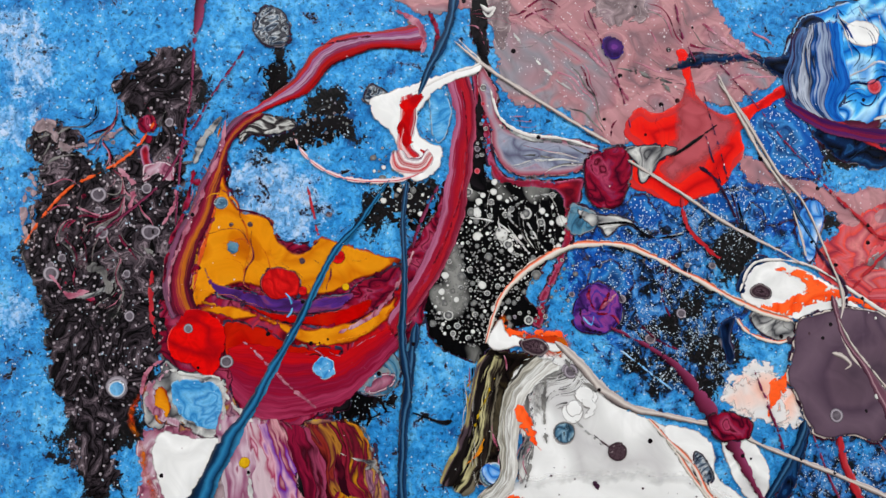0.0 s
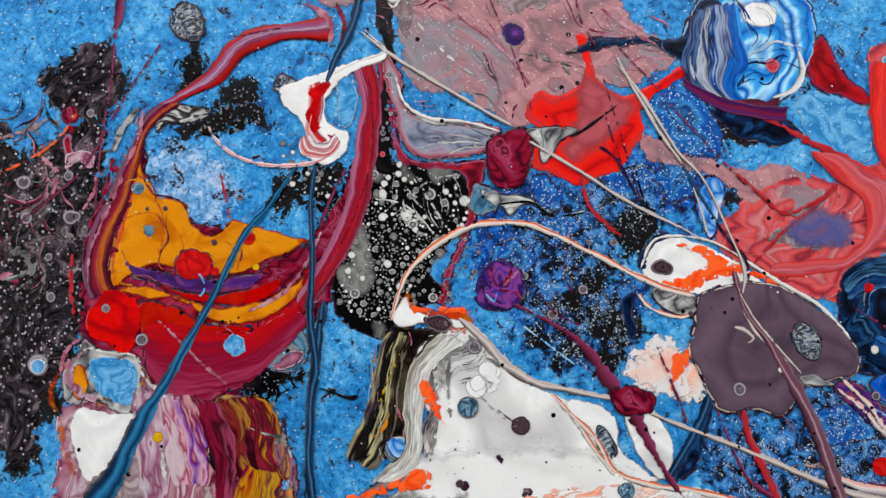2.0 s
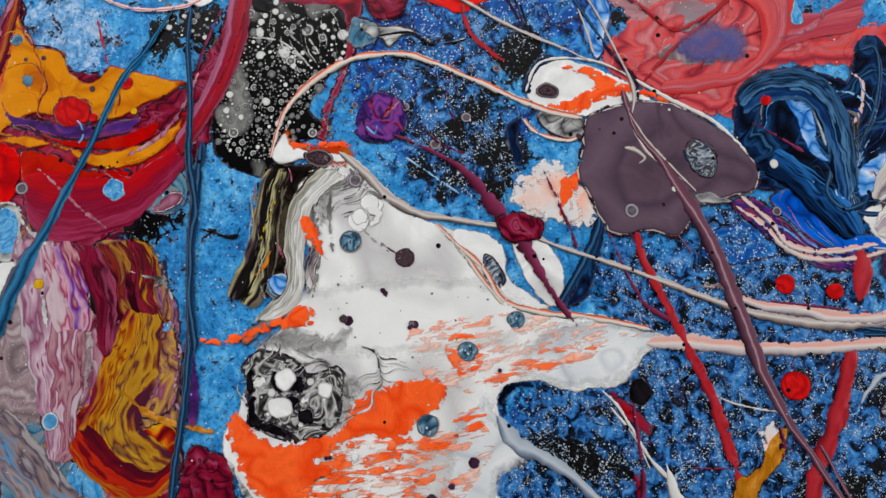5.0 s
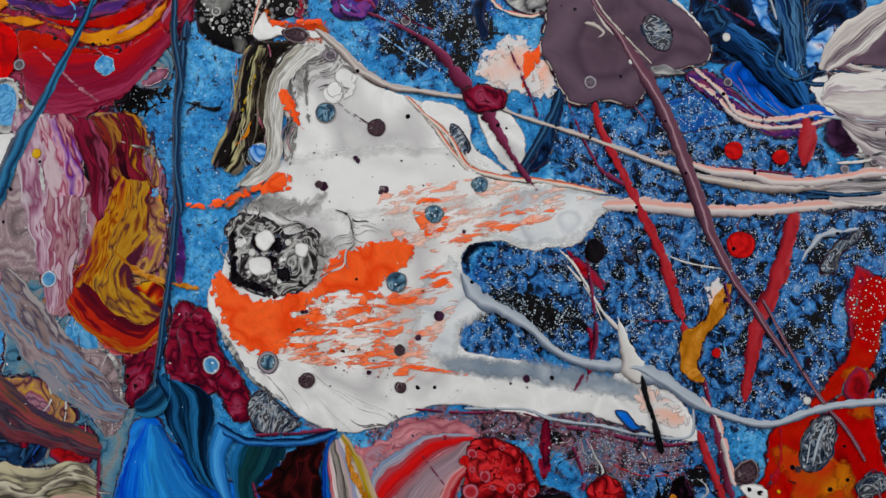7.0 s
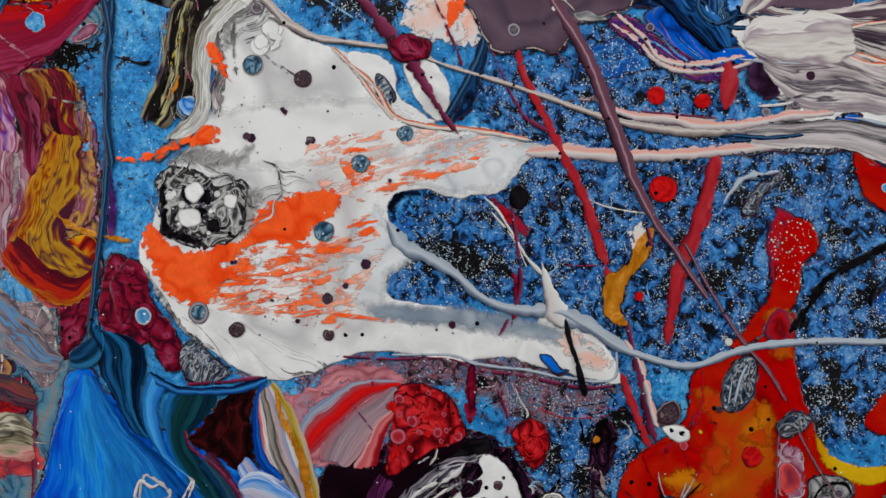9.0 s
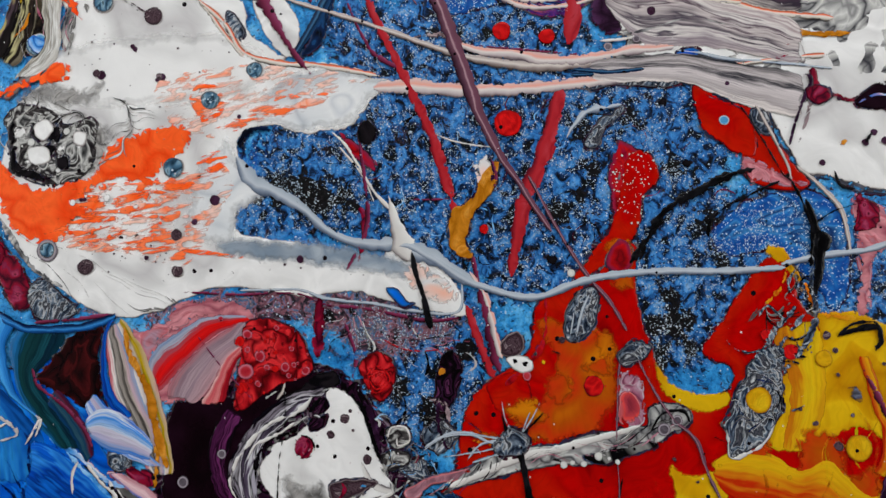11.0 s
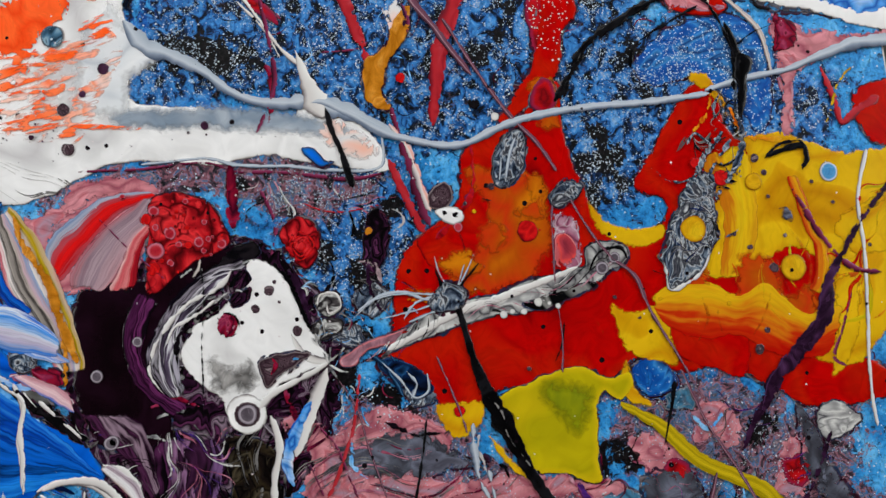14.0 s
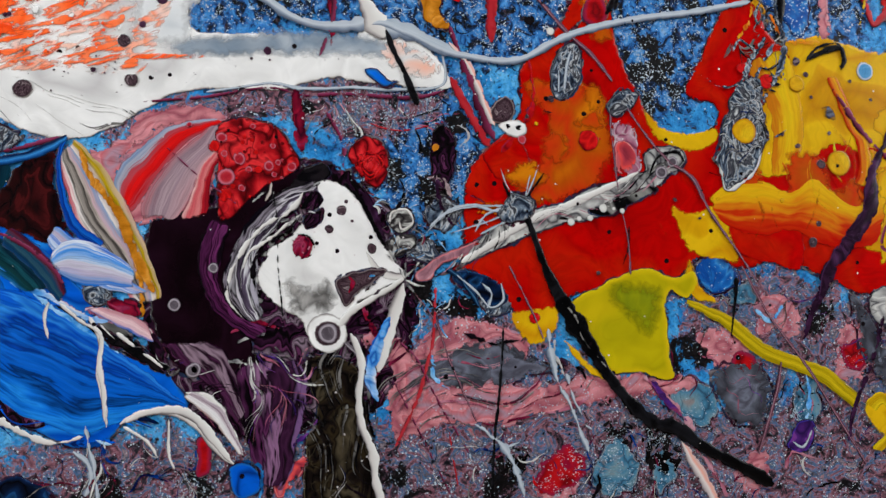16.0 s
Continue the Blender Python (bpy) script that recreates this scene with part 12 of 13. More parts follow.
strand("paint_thread", WHITESTRAND, 6, [(50.6, -11, 1.3), (58.4, -19.5, 2.1), (64.9, -31.2, 2.1), (71.7, -44.5, 2.1), (81.6, -57.8, 3.8)], "white thread of the web", h=0.2)
strand("paint_strand", PALESTRAND, 6.2, [(87.4, -81.1, 15), (103, -85.8, 10.8), (116.7, -95.8, 8.3), (128.8, -104.1, 6.6)], "pale grey tail of the web", h=0.4)
strand("paint_strand", WINESTRAND, 3, [(-39.8, -98.1, 1.7), (-10.4, -100.9, 2.1), (25.4, -102.6, 2.1), (41.2, -109.5, 2.5), (63.4, -113.3, 2.5), (85.4, -118.7, 2.9), (104.2, -122.4, 2.9), (120, -121.2, 2.1)], "wine under-rim of the white form", h=0.3)
strand("paint_strand", PALESTRAND, 3.4, [(-7, -98.8, 1.7), (25.5, -100.4, 2.1), (42.9, -106.4, 2.5), (69.9, -111, 2.5), (91.9, -116.4, 2.5), (117, -118, 2.1), (120.5, -100.7, 1.7)], "grey rim of the white form", h=0.3)
pool("paint_pool", BLACK, 6.6, [(-126.8, 5.3), (-120.1, 1.6), (-121.6, -5.1), (-127.7, -1.5)], "black crust in the marbled cell", h=0.2, ragged=1.3, grain=2)
pool("paint_pool", BLACK, 6.6, [(-119, 3.2), (-110.5, 1.2), (-111.4, -6.5), (-117.5, -3.6)], "black crust in the marbled cell", h=0.2, ragged=1.3, grain=2)
pool("paint_pool", BLACK, 6.6, [(-124.4, -6), (-114.2, -7.1), (-117.1, -13.7), (-122.8, -11.8)], "black crust in the marbled cell", h=0.2, ragged=1.3, grain=2)
pool("paint_pool", BLACK, 6.6, [(-141.7, -9.3), (-137.4, -6.1), (-134.3, -16.3), (-124.9, -23.4), (-114.7, -26.5), (-128.4, -28.7), (-138.5, -21.5)], "black crust in the marbled cell", h=0.2, ragged=1.3, grain=2)
pool("paint_pool", BLACK, 6.6, [(-113, -15.5), (-106.9, -14.8), (-107.7, -21.5), (-112.5, -20.6)], "black crust in the marbled cell", h=0.2, ragged=1.3, grain=2)
pool("paint_pool", BLACK, 6.6, [(-142, 5.9), (-139.1, 9.2), (-137.3, 0.7), (-140.1, -4.3)], "black crust in the marbled cell", h=0.2, ragged=1.3, grain=2)

# red splash, blue head and salmon flow
pool("paint_pool", SPLASHRED, 2, [(-14.9, 295.4), (-8.3, 294.2), (-4.4, 274.9), (2, 263.3), (14.1, 257.5), (29.2, 264.2), (49.5, 276), (51.4, 270.4), (33.1, 258.6), (22.8, 246.9), (24.6, 237.1), (19.1, 225.5), (8.2, 211.7), (-3.4, 209.1), (-13.3, 203.2), (-31.2, 210.6), (-42.5, 215.4), (-45.7, 225.2), (-37.3, 236.7), (-45.4, 246.5), (-38.6, 260.7), (-27.1, 259.2), (-14.8, 264.2), (-10.3, 274.8), (-14.1, 288.1)], "glossy red star-shaped splash", h=0.5)
pool("paint_pool", ROSEVEIL, 3, [(-12, 274.8), (-2.2, 268.3), (19, 253.5), (15.4, 238.7), (0.3, 228.7), (-18, 215.5), (-26, 225.3), (-19.2, 241.7)], "dusty rose veil in the splash", h=0.12, ragged=1)
ribbon(["#2c1838", "#4c6c9c", "#14284c", "#b0b8c8", "#081430", "#1c4c90", "#98a8c0", "#0a2460", "#1c68c0", "#0c3c90", "#3090e0"], 6, [(53.7, 308.9), (50.6, 290.4), (47.8, 275.3), (51.8, 263.7), (63.9, 253.8)], [(84.2, 316), (84.2, 294.1), (88, 277.3), (80.9, 262.3), (88.9, 253)], "dark banded side of the blue head", fine=0.03, wave=0.16)
ribbon(["#581c3c", "#301450", "#7c1c34", "#481c60", "#6c2c50"], 6.4, [(47.6, 268), (65.7, 258.8), (85.6, 251.7), (110.6, 249.8)], [(49.8, 262), (65.5, 250.2), (82, 243.7), (108.6, 240.5)], "violet flow under the blue head")
ribbon(["#b82830", "#e02820", "#ec3c30", "#c02c34", "#e45048", "#7c1c28", "#e04840"], 6, [(159.9, 277.1), (157.4, 256.5), (156.9, 236.1), (160.4, 219.1), (170.4, 203.7)], [(182.6, 276.1), (179.3, 255.7), (176.1, 235.4), (176.3, 218.5), (182.3, 205)], "bright red run")
ribbon(["#a82430", "#d03c3c", "#d85858", "#c04c54", "#d07078", "#b04450", "#d83428"], 5.6, [(118.9, 224), (133.8, 206), (149, 195.5), (151.7, 179.5), (143.5, 164), (124.2, 159.1), (97.1, 157.6)], [(134.8, 220.7), (153.5, 213.3), (170.2, 201.4), (168.6, 181.6), (156.3, 165.6), (130, 151.4), (93.4, 149.3)], "salmon sweep of paint")
ribbon(["#c04850", "#b04050", "#c86068", "#a83c4c", "#b85060"], 5, [(143, 156.9), (159.7, 168.8), (176, 175.4), (203.8, 176.2)], [(168.1, 195.5), (183.6, 190), (196.8, 196.2), (213.3, 203.9)], "rose lobe")
pool("paint_pool", SKYBLUE, 6.4, [(179.2, 234.6), (190.9, 239.9), (207.7, 241.7), (196.3, 227.9), (184.9, 217.6), (178.8, 201.8), (177, 218.5)], "pale blue gap in the salmon", h=0.2)
pool("paint_pool", SKYBLUE, 7, [(172.1, 198), (174.7, 190.3), (175.6, 185.3), (171, 184.2), (167.5, 186.9), (169.2, 192.8)], "blue teardrop", h=0.2)
strand("paint_strand", ROSELINE, 7, [(160.3, 176.6, 1.7), (176.4, 180.4, 2.5), (185.9, 188.3, 2.5), (186, 199.9, 2.1), (181.9, 208.3, 1.7)], "pale rose rim", h=0.2)
ribbon(["#0a1428", "#34608c", "#0c1830", "#4c7ca8", "#0a1428", "#14386c", "#3c6894", "#081020"], 6, [(134.9, 146.4), (148.9, 157.4), (168, 158.9), (184.6, 150.7), (195.2, 127.4), (197.1, 95.8)], [(136.2, 133.6), (150.8, 140.6), (166.5, 140.2), (177.4, 127.2), (181.6, 102.4), (183, 74.3)], "navy folds with pale lines", fine=0.03, wave=0.2)

# crimson bowl and magenta flow
ribbon(["#b80c14", "#a80c1c", "#900e28", "#841434", "#a03054", "#74102c"], 4.6, [(-271.5, 131.5), (-255.2, 126.4), (-233.2, 122), (-208, 120.3), (-179.7, 136.6)], [(-267.1, 93.1), (-248.3, 82.8), (-220.3, 87.6), (-195.3, 99.9), (-171.4, 127.2)], "crimson paint under the bowl", wave=0.18)
ribbon(["#c8b0b8", "#9c2c54", "#d0a0b0", "#6c3098", "#781840", "#c89098", "#501024", "#942c50"], 4.8, [(-262.3, 85.3), (-257.5, 69.9), (-255.7, 54.5), (-256.9, 33)], [(-231.2, 84.5), (-226.3, 66.6), (-216.8, 51.1), (-210.4, 32.6)], "magenta and pale streaks", fine=0.03, wave=0.3)
ribbon(["#34080f", "#842820", "#501024", "#a87028", "#240610", "#881c30", "#44101c", "#b87814"], 5, [(-229.6, 83.6), (-221.6, 66.5), (-216.8, 48), (-210.4, 31.1)], [(-195.2, 84.3), (-190.4, 66.3), (-193.4, 47.8), (-176.1, 30.7)], "dark wine flow with ochre streaks", fine=0.03, wave=0.3)
strand("paint_strand", ORANGEBROWN, 5, [(-309.3, 107.3, 4.2), (-319.8, 94.3, 4.5), (-322, 84.1, 4.9), (-315.5, 70.3, 4.9), (-313.4, 56.4, 5.5), (-306.3, 39.6, 4.9)], "orange rim of the white pool", h=0.4)
strand("paint_strand", MAUVEFLOW, 5.2, [(-301.6, 111.9, 3.4), (-311.3, 102.6, 7.5), (-310.5, 91.8, 8.3), (-301.1, 84.9, 6.6), (-291.7, 80.9, 3.4)], "mauve curl round the blue hole", h=0.4)

# left side flow
ribbon(["#b8a8b0", "#844464", "#a07088", "#ccb4c0", "#883454", "#b08890", "#742444", "#c0a8b4"], 4.6, [(-276, 90.5), (-272.7, 51.8), (-265.9, 16.7), (-257.3, -14.6), (-254, -38.6)], [(-240, 83.2), (-232.3, 46.2), (-232.1, 11.7), (-236.1, -18.9), (-239.9, -39.2)], "mauve and white flow", fine=0.03, wave=0.3)
ribbon(["#500a20", "#841434", "#380a16", "#983c5c", "#6c1428", "#2c0814"], 5, [(-241.8, 83.3), (-233.2, 60.1), (-228.2, 37.4), (-224.9, 18.3)], [(-209, 81.4), (-203.1, 56.8), (-200.5, 41.2), (-205.5, 17.4)], "wine flow", fine=0.03, wave=0.28)
ribbon(["#701030", "#a04810", "#c08414", "#842008", "#c8941c", "#50202c", "#a87018", "#b88c24", "#884418", "#4c1c30"], 5.2, [(-211, 45.2), (-219.6, 18), (-228.8, -2.1), (-236.8, -22.3), (-222.4, -46.6), (-194.7, -61.1)], [(-186.4, 43.9), (-189.7, 16.6), (-193.5, -0.2), (-200.2, -20.4), (-186.5, -31.7), (-173.5, -41.7)], "ochre and yellow flow in folds", fine=0.03, wave=0.3)
ribbon(["#b87818", "#a01810", "#b82810", "#700c18", "#4c0c1c"], 5.6, [(-245, -28.8), (-225.9, -49.9), (-203.4, -61.4), (-184.1, -52)], [(-230.7, -15.7), (-211.7, -34.1), (-194.3, -43.3), (-178.4, -30.7)], "red fold", fine=0.03, wave=0.28)

# white and slate flow
ribbon(["#544450", "#dcd4cc", "#64505c", "#443440", "#d4ccc4", "#4c3c48", "#342c38", "#c4bcb8"], 6, [(205.7, 95.7), (229.9, 83.7), (264.4, 85.6), (304.2, 90.3), (326.4, 91.6)], [(202.4, 74.6), (225.6, 69.3), (256.2, 62.6), (300, 42.8), (321.1, 34.1)], "plum and cream folds", fine=0.03, wave=0.14)
ribbon(["#d8d0cc", "#a8989a", "#dcd6d2", "#584854", "#c8bebc", "#4c4450", "#d8d2ce", "#8c8088", "#c4bab8"], 6.3, [(201, 76.3), (219.1, 66.6), (250.1, 64), (273.8, 50.7), (299.9, 41.6), (321.1, 34.1)], [(217, 39.1), (231.6, 27.6), (256, 22.5), (277.3, 20.2), (297.4, 13.6), (318.6, 7.2)], "cream and grey flow", fine=0.03, wave=0.14)
ribbon(["#1c2028", "#c4bcbc", "#34343c", "#d4cccc", "#aca4a4", "#e0d8d4"], 6, [(199.9, 20.9), (224.9, 21.3), (252.7, 20.8), (276.8, 15.1), (297.1, 9.8), (318.3, 4.1)], [(200.5, 8.6), (223.6, 5.6), (251.3, 3.6), (274.9, -7.7), (294.8, -15.4), (315.9, -22.6)], "grey and white drawn flow")

# yellow forms at the lower right
pool("paint_pool", OLIVE, 4, [(161.4, -247.7), (179, -243.1), (199.3, -238.4), (211.8, -240.5), (221.5, -247.7), (233.5, -245.5), (233.3, -255), (224.4, -259.7), (218.3, -254.9), (213.5, -261.7), (210.9, -273.7), (209.4, -289.1), (210.7, -300.4), (204.4, -302.4), (190.2, -294.2), (171.7, -290.6), (163.8, -275.7), (161, -259.5)], "olive yellow pool", h=0.4)
pool("paint_pool", GREENVEIL, 5, [(181, -248.3), (198.4, -242.6), (212.8, -250.5), (210.6, -267.4), (200.3, -277.6), (190, -265.9), (182.1, -257.9)], "green shade in the yellow", h=0.1, ragged=1.2)
pool("paint_pool", YELLOW, 4, [(126.5, -248.7), (138.2, -248.2), (152.3, -248.8), (151.6, -259), (140.4, -267.3), (131.9, -263)], "yellow blot", h=0.3)
pool("paint_pool", YELLOW, 4, [(228.2, -207.9), (240.5, -214.2), (257.2, -213.3), (259.3, -230.3), (259.6, -246.3), (244.7, -242.2), (232.7, -234.2), (229.2, -220.8)], "yellow patch in the red", h=0.3)
pool("paint_pool", YELLOW, 4, [(232.9, -240.6), (233.6, -253.4), (243.7, -265.8), (237.2, -265.3), (227.3, -258.4), (226.2, -248.7)], "yellow trickle", h=0.3)
pool("paint_pool", YELLOW, 4, [(152.7, -268.6), (159.3, -274.7), (166.4, -285.6), (177.2, -294.9), (170.9, -294.4), (160.4, -284.3)], "yellow edge beside the black", h=0.3)
ribbon(["#8c7808", "#c8ac10", "#a08c0c", "#d4b814", "#908008", "#c0a410"], 6, [(225.2, -260.5), (241.2, -269.4), (254.9, -281.9), (268.2, -296), (285.5, -307.9), (301.5, -318.9), (312.6, -336.5)], [(224.4, -264.1), (238.3, -275.1), (249.9, -289.4), (264.6, -304.7), (282.2, -315.1), (296.2, -327.2), (307.3, -341.7)], "olive yellow drawn strand", h=0.6)
ribbon(["#d4b010", "#b89008", "#dcc018", "#8c7808"], 6.4, [(313.1, -341.4), (323, -335.6), (334.1, -346.3), (329.6, -358.1), (318.7, -368.3)], [(318.5, -347.5), (324.4, -344), (325.6, -350.7), (322.8, -358.1), (312.6, -365.3)], "yellow curl", h=0.5)
pool("paint_pool", WHITEVEIL, 3.4, [(-119.5, 47.3), (-88.4, 54.2), (-51, 55.6), (-14.2, 51.9), (8.7, 42.4), (18.1, 30.2), (7.7, 17.4), (-22.5, 10.5), (-62.7, 10.1), (-96.5, 14), (-116.6, 26.8)], "smooth white between the two bodies", h=0.12, ragged=1)

# arch and ring bands
ribbon(["#5c2c3c", "#b82414", "#8c4878", "#b496ac", "#743058", "#b01414", "#980e10", "#400c14"], 4, [(-160.3, 310.5), (-180.4, 306.3), (-206.2, 302.7), (-222.3, 294.4), (-234.3, 279.5), (-248.2, 265.7), (-264.9, 253.9)], [(-158.3, 293.3), (-180.3, 294.1), (-196.5, 290.7), (-211.9, 284), (-222.7, 272.4), (-237.3, 263.2), (-256.4, 255.2)], "mauve, crimson and orange arch")
ribbon(["#5c4050", "#844c6c", "#3c1020", "#942038", "#bc6818", "#64142a", "#30101c"], 4, [(-257.1, 259.8), (-272.1, 249.3), (-281.9, 227.3), (-292.5, 201.6), (-301.5, 182.5), (-306.4, 160.4), (-302.2, 138.4)], [(-250.6, 254.9), (-264.8, 243.5), (-273, 224.1), (-278.3, 198.5), (-286.7, 179.4), (-290.7, 160.4), (-285.1, 141.5)], "wine and mauve flow along the bowl")
ribbon(["#984868", "#b06888", "#8c1c38", "#9c1424", "#ac1c28", "#741028", "#a04860"], 4.2, [(-149.5, 278.6), (-144.7, 257.3), (-146.3, 231.2), (-151.1, 202.1), (-161.4, 175.7), (-172.8, 153.4), (-182.9, 138.2)], [(-134.3, 283.7), (-130.1, 250.9), (-133.1, 224.8), (-139.6, 192.5), (-150.5, 166.2), (-163.9, 145.2), (-176.5, 126.9)], "crimson ring band with mauve rims")
ribbon(["#e0d0d0", "#c81414", "#e8d8d8", "#c01010", "#a03040", "#e0e0e0"], 7, [(-174.4, 266.3), (-174.4, 250.6), (-175.9, 236.9), (-171.1, 228.5)], [(-166.7, 269.6), (-164.1, 252.3), (-167.2, 239.2), (-161.4, 232.8)], "red stripe of the white cap", h=0.2)
ribbon(["#ececec", "#c01420", "#e8e0e0", "#a81020", "#ececec", "#7c4860"], 7.2, [(-180.7, 232.7), (-176.8, 223.9), (-163.4, 222.1), (-154.4, 229.9)], [(-171.1, 236.9), (-168.8, 231.1), (-162.4, 231.1), (-159.5, 237)], "striped red and white curl", h=0.3)

# rims of the white form
ribbon(["#302c28", "#c8c4b8", "#787468", "#e0e0dc", "#98948c", "#e4e4e0", "#b4b0a8", "#dcdcd8"], 5.6, [(-98.5, 121), (-113.8, 103.6), (-119.2, 85), (-118.4, 64.3), (-123, 47.5), (-138.8, 34)], [(-79.7, 115), (-99.1, 100.3), (-106.9, 80.8), (-108.1, 60.4), (-111.4, 43.5), (-126.8, 32.7)], "white and grey rims of the white form", fine=0.03, wave=0.2, h=0.2)
ribbon(["#a89c60", "#504048", "#1c1818", "#0c0a0a", "#c0b888", "#2c2420", "#0a0808", "#706858"], 5.2, [(-128.7, 120.1), (-135.6, 96.3), (-141.4, 72.5), (-153.4, 49.8)], [(-113.4, 119.1), (-120.5, 88.5), (-124, 61.2), (-135.2, 39.6)], "black gap with pale yellow rims", fine=0.03, wave=0.2, h=0.2)

# lace round the mask
ribbon(["#0c0810", "#88808c", "#0a080a", "#c8c4cc", "#141018", "#584c60", "#d8d8dc", "#0c0a0e", "#a8a4b0"], 6.2, [(38.4, -153.1), (14.3, -161.2), (-1.3, -172.2), (-13.3, -187.7), (-18.2, -204.7), (-10.5, -222)], [(40.6, -164.2), (21.3, -170.8), (8.1, -180.2), (1.1, -193.8), (-1.8, -208.3), (-0.8, -220.6)], "black and white lace beside the mask", fine=0.03, h=0.3, wave=0.22)
ribbon(["#0c060c", "#582850", "#1c0c1c", "#8c6488", "#140a14", "#3c1c38", "#0c080c", "#70507c"], 5, [(-22.9, -239.7), (-24.2, -263.3), (-22.6, -284.6), (-21.7, -308.6)], [(17.2, -248.7), (11, -271.5), (2.7, -290.5), (-7.7, -312)], "purple streaked flow", fine=0.03, wave=0.25)
ribbon(["#140810", "#4c2444", "#1c0c18", "#907888", "#281024", "#0c060a"], 5, [(-58.4, -224.2), (-45.3, -238.2), (-34.3, -255.6), (-26.2, -273.3)], [(-28.4, -226.5), (-21.8, -239.9), (-19.1, -255.5), (-19.2, -270.4)], "purple marbled flow", fine=0.03, wave=0.25)
ribbon(["#0c060c", "#4c1c44", "#1c0818", "#6c2c60", "#100810"], 5, [(-19, -165.4), (-28.7, -184.4), (-27.7, -208.6), (-12.2, -233.1)], [(-6.9, -171), (-18.1, -189.7), (-17.1, -214), (0.3, -229.9)], "plum glow in the black", wave=0.3)
strand("paint_strand", BLACKSTRAND, 8, [(143.9, -185.6, 3.2), (147.9, -203.6, 4.4), (150.9, -226.1, 5.6), (155.2, -242.6, 9.4), (161, -259.5, 13.7), (166, -273.1, 10.6), (173.1, -291.8, 6.9), (183.2, -311.3, 8.8), (193.4, -323.1, 8.8), (205, -328.9, 10.1), (218.1, -342.9, 7.5), (237.5, -358.5, 8.8), (251, -371.2, 10.1)], "long black splash running down across the yellow", h=0.9, ragged=0.22)
# the glint on the black is put in as a grey thread
strand("paint_thread", GREYLINE, 9, [(155.7, -247.4, 1.7), (161.7, -256.5, 2.5), (163.6, -269.4, 2.1), (172.5, -287, 1.3)], "grey line painted as a glint on the black splash", h=0.2)

# speckled corner at the left edge
ribbon(["#8c8890", "#587890", "#a09090", "#6c5c68", "#5490bc", "#907c78", "#4c4458", "#a09898"], 4.4, [(-289.6, -30.4), (-279, -47.9), (-258, -74.1), (-233.6, -94), (-209.3, -101.4)], [(-278.6, -3.4), (-268, -14.2), (-245.2, -40.7), (-225.5, -67.4), (-203.6, -91.6)], "speckled mauve and teal flow", wave=0.3, fine=0.04)
ribbon(["#3c3048", "#644434", "#903c40", "#2c2838", "#54444f", "#703038", "#282434"], 4.6, [(-289.8, -57.8), (-279.2, -71.7), (-261.7, -89.2), (-240.7, -100.5), (-220.5, -107.8)], [(-290.2, -108.6), (-279.6, -110.5), (-258.4, -113.4), (-240.9, -117.2), (-220.8, -124.4)], "dark brown and red folds", wave=0.22, fine=0.04)
ribbon(["#c0b898", "#585048", "#d0c8b0", "#302c28", "#a09878", "#d0a098", "#b86864"], 4.6, [(-290.3, -120.3), (-279.7, -122.3), (-258.6, -126.1), (-241, -123.2), (-221.9, -127)], [(-290.6, -155.4), (-280, -156.3), (-258.9, -153.4), (-241.4, -150.4), (-222.3, -154.1)], "cream, grey and salmon folds", wave=0.2, fine=0.04)

# flames of orange in the yellow field
ribbon(["#d8a810", "#d09010", "#c86010", "#bc2c08", "#b01004"], 5.4, [(251.1, -203.7), (279.4, -203.1), (296.8, -215.1), (315.2, -208.2), (331.3, -226.8), (353.8, -225.9)], [(253.7, -221.2), (275.6, -234.4), (295.6, -234.8), (309.6, -247.4), (325, -253.9), (345.8, -252.5)], "orange flames between red and yellow", wave=0.22, fine=0.03, h=0.1)
ribbon(["#c07010", "#d09c10", "#d8b414", "#dcb010", "#c89010"], 4.4, [(287.2, -139.5), (295.8, -160.6), (295.7, -183.2), (289.5, -202.9)], [(314.2, -131.7), (317.3, -155.1), (314.8, -180.6), (302.7, -204)], "amber run down the yellow", wave=0.25, fine=0.03, h=0.1)
ribbon(["#a81c08", "#c86010", "#d8a010", "#b03808"], 5.6, [(334.3, -155.1), (339, -178.9), (344.5, -199.5), (336.9, -217.5)], [(339.5, -154.5), (345.9, -178.6), (351, -200.9), (342.7, -222)], "rust stripe in the yellow", wave=0.2, fine=0.03, h=0.1)
pool("paint_pool", VIOLETVEIL, 6.2, [(107.4, 184.3), (123, 188.7), (141.2, 184.8), (145.5, 173.1), (137.3, 164.9), (115.8, 166.2), (103.5, 172.8)], "violet blue veil in the salmon", h=0.12, ragged=1)
pool("paint_pool", HAZE, 4.7, [(-52.1, 23.6), (-28.4, 30.9), (-1.7, 31.9), (24.7, 29.9), (50.8, 26.9), (73.2, 20.2), (56.6, 11.1), (30, 0.5), (3.5, -3), (-23.2, -8.4), (-39.7, -3.7)], "coral haze on the white", h=0.12, ragged=1.5)
pool("paint_pool", HAZE, 4.7, [(-132.2, -43.2), (-84.4, -35.1), (-44.1, -33.4), (-17.2, -24.5), (-8, -41.4), (-25.3, -63.7), (-39.3, -82.8), (-72.3, -75.2), (-115.7, -63.8)], "coral haze on the white", h=0.12, ragged=1.5)

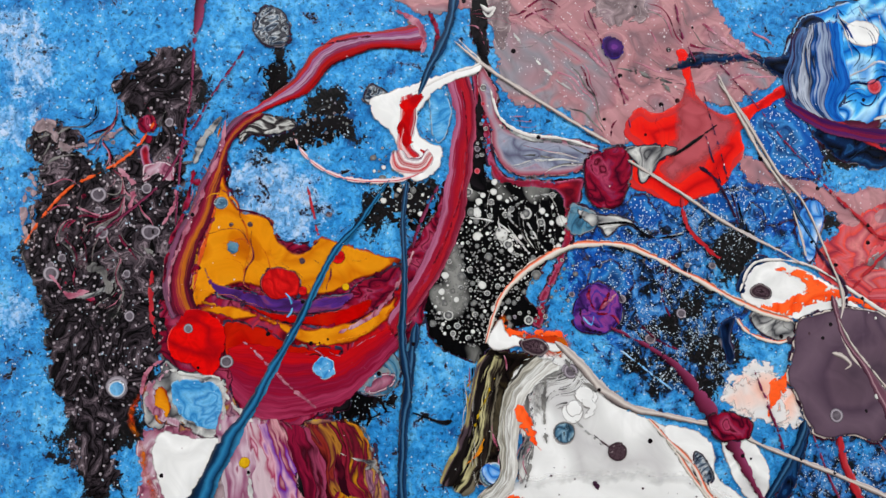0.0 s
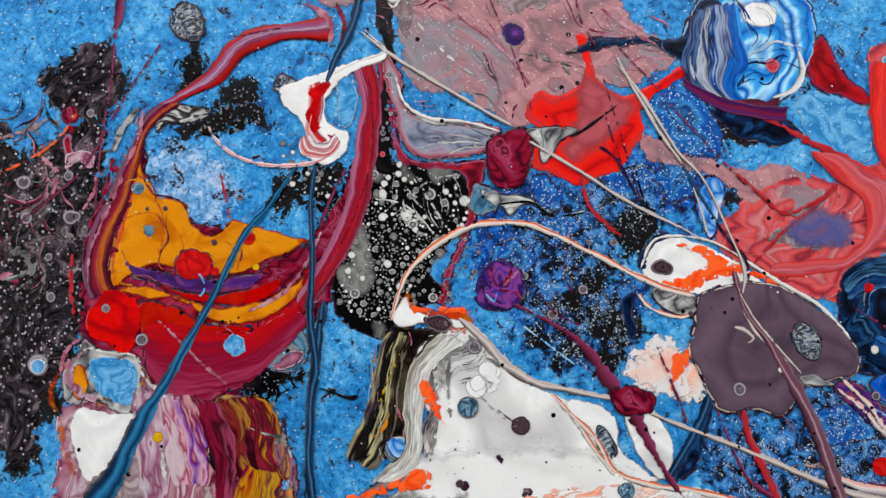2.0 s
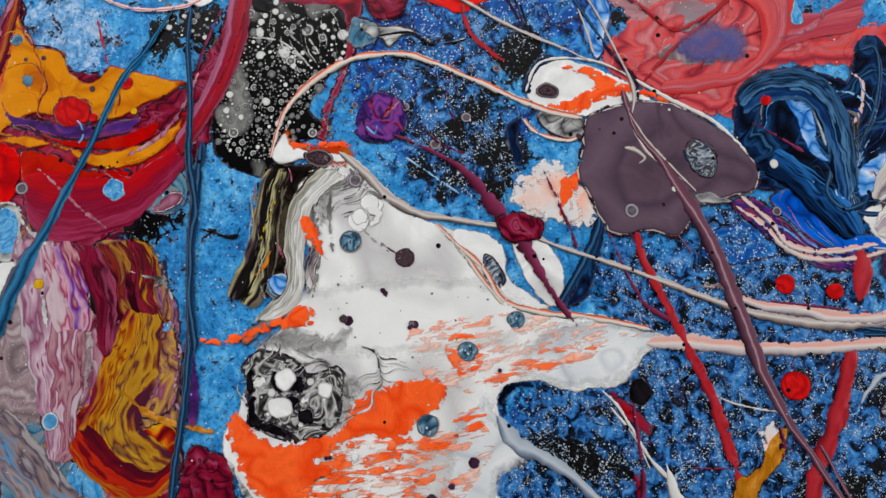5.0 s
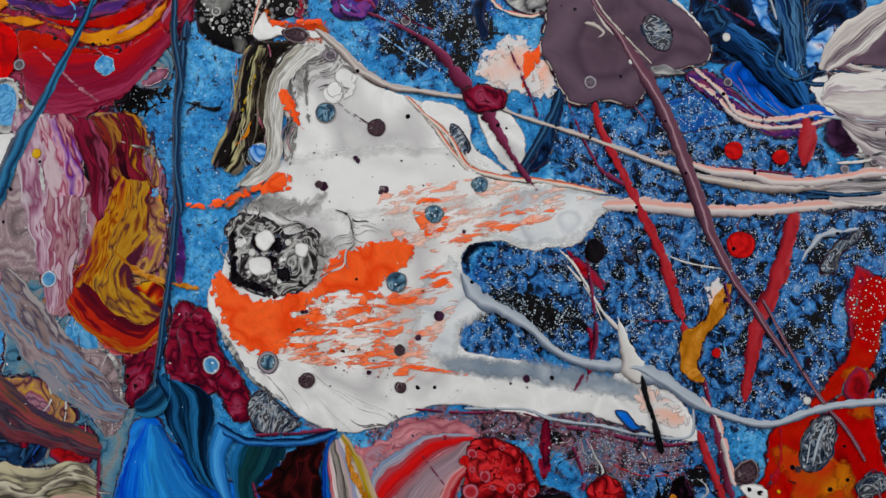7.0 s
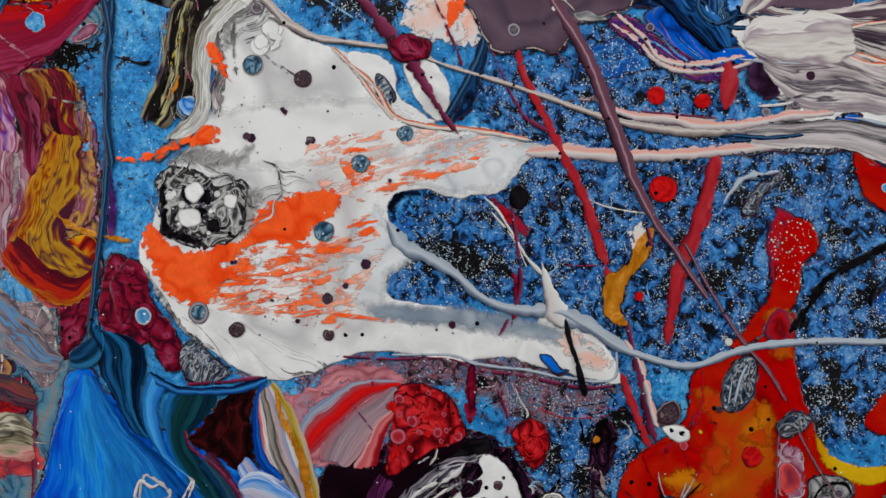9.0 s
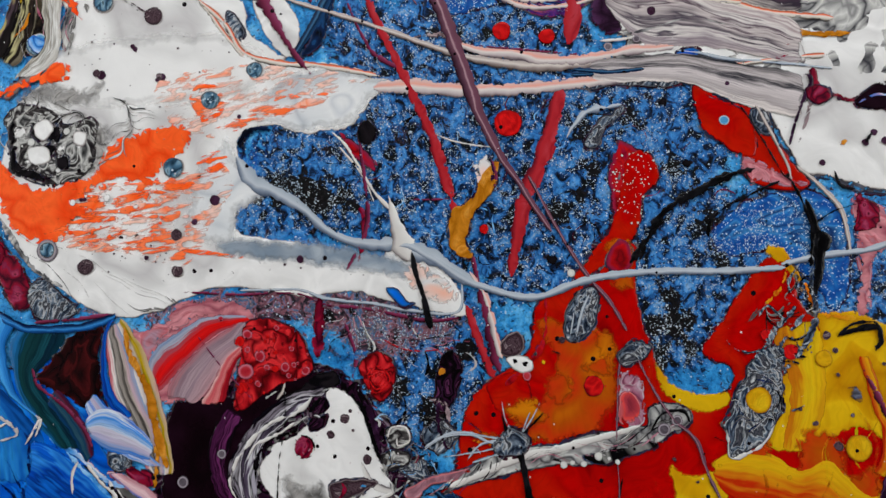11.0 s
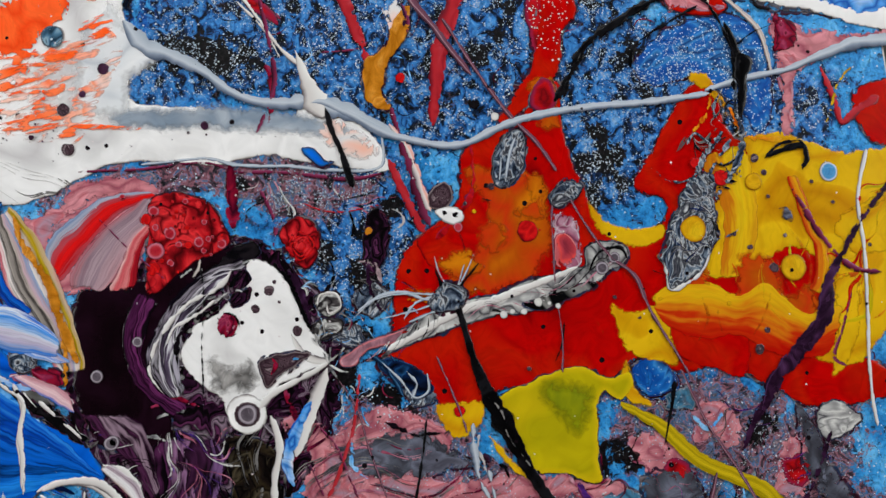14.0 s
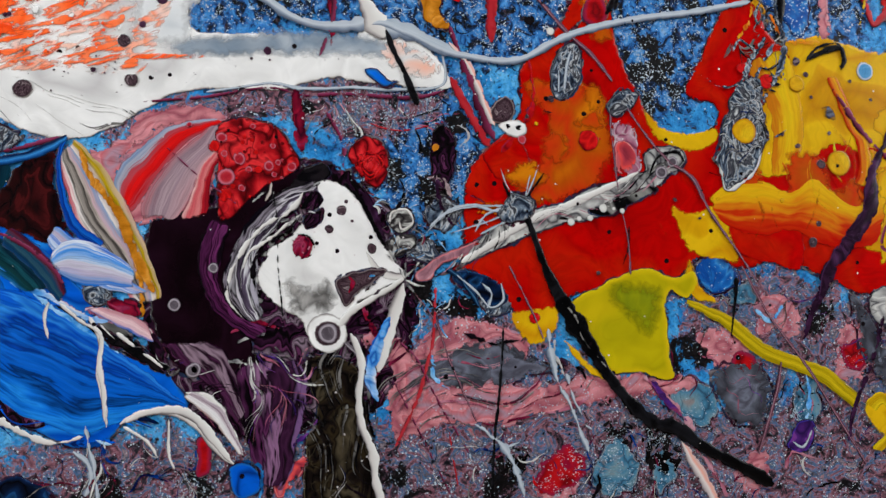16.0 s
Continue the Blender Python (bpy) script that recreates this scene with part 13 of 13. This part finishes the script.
# white and plum folds at the right edge
pool("paint_pool", PLUM, 5.4, [(227.2, 97.1), (240.6, 110), (262.7, 115.1), (263.4, 82.4), (240.3, 82.5), (218.7, 86.5)], "plum hollow between the white folds", h=0.2, halo=False)
ribbon(["#e0dcd4", "#b8b0ac", "#d8d0c8", "#5c4858", "#e4e0d8", "#745868"], 6.6, [(199.9, 86.3), (207.2, 102.3), (222.1, 114.5), (241.5, 123.1), (260.7, 131.7)], [(204.3, 82.1), (223.6, 90.1), (235.3, 100.5), (246.8, 109.6), (265.8, 114.9)], "cream and plum fold", wave=0.16, fine=0.03)
ribbon(["#d8d4cc", "#e4e0dc", "#a898a0", "#c8c0bc", "#dcd8d0", "#9c8c94"], 6.7, [(198.7, 68.3), (207.4, 80.6), (226.3, 83.4), (263.3, 79.8)], [(203.2, 63.8), (218.2, 54.5), (236.5, 50.2), (261.3, 52.7)], "white lobe with grey lines", wave=0.2, fine=0.03)
ribbon(["#040812", "#0c2850", "#040812", "#1c5090", "#081830", "#2c70b8", "#040a18"], 6.2, [(143.7, 103), (160.5, 88.7), (175.3, 71.3), (184.2, 62.6)], [(152.5, 115.8), (173.9, 101.1), (188.7, 83.7), (197.1, 66.8)], "navy folds with blue lines", wave=0.22, fine=0.03)

# wires and small drops
strand("paint_thread", WHITELINE, 8, [(-161.8, -173.2, 1.3), (-159.5, -175.9, 1.7), (-158.3, -169.4, 2.1), (-155.7, -162.4, 2.1), (-150.6, -163.9, 2.1), (-142.3, -170.1, 2.9), (-140.8, -174, 2.1), (-145.9, -175.8, 1.7), (-158, -179.2, 1.7)], "cream wire loop on the blue", h=0.3)
strand("paint_thread", WHITELINE, 8, [(-129.5, -163.5, 1.3), (-126.9, -166.8, 2.5), (-130.5, -172.2, 1.7), (-135.9, -180, 1.3)], "cream wire hook on the blue", h=0.3)
strand("paint_strand", BLACKSTRAND, 8, [(313.3, -66.6, 3.4), (316.6, -80.8, 5.9), (317.4, -94.8, 9.2), (317.1, -107.1, 6.6), (312.9, -119.1, 3.4)], "black drip with a drop", h=0.5)
strand("paint_strand", BLACKSTRAND, 8, [(324.5, -143.1, 1.7), (334, -139.9, 4.2), (344.9, -139, 3.8), (346.5, -144.9, 2.9), (343.6, -152.4, 1.7)], "black hook on the yellow", h=0.4)
strand("paint_strand", WINESTRAND, 6, [(66.5, -18.2, 2.1), (68.4, -44.3, 3.4), (68.4, -63.7, 3.8), (63.6, -76.5, 2.9), (54.9, -90.7, 1.7)], "wine run in the glitter", h=0.3)
strand("paint_strand", PALESTRAND, 8, [(93.9, -192.6, 1.7), (106.6, -186.1, 2.5), (118.7, -185.6, 2.5), (130.4, -191.1, 2.1), (142.5, -192.1, 2.5)], "grey splash arm of the knot", h=0.4)
strand("paint_thread", PALESTRAND, 8, [(117.5, -200.6, 1.3), (125.8, -192.2, 2.1), (139.6, -190.3, 2.1)], "grey splash arm of the knot", h=0.3)
strand("paint_strand", BLACKSTRAND, 9, [(137.8, -175.1, 1.3), (140.1, -184.3, 2.9), (144, -192.2, 3.8), (152.1, -185.3, 2.1), (162.1, -175.6, 0.8)], "black splash of the knot", h=0.4)
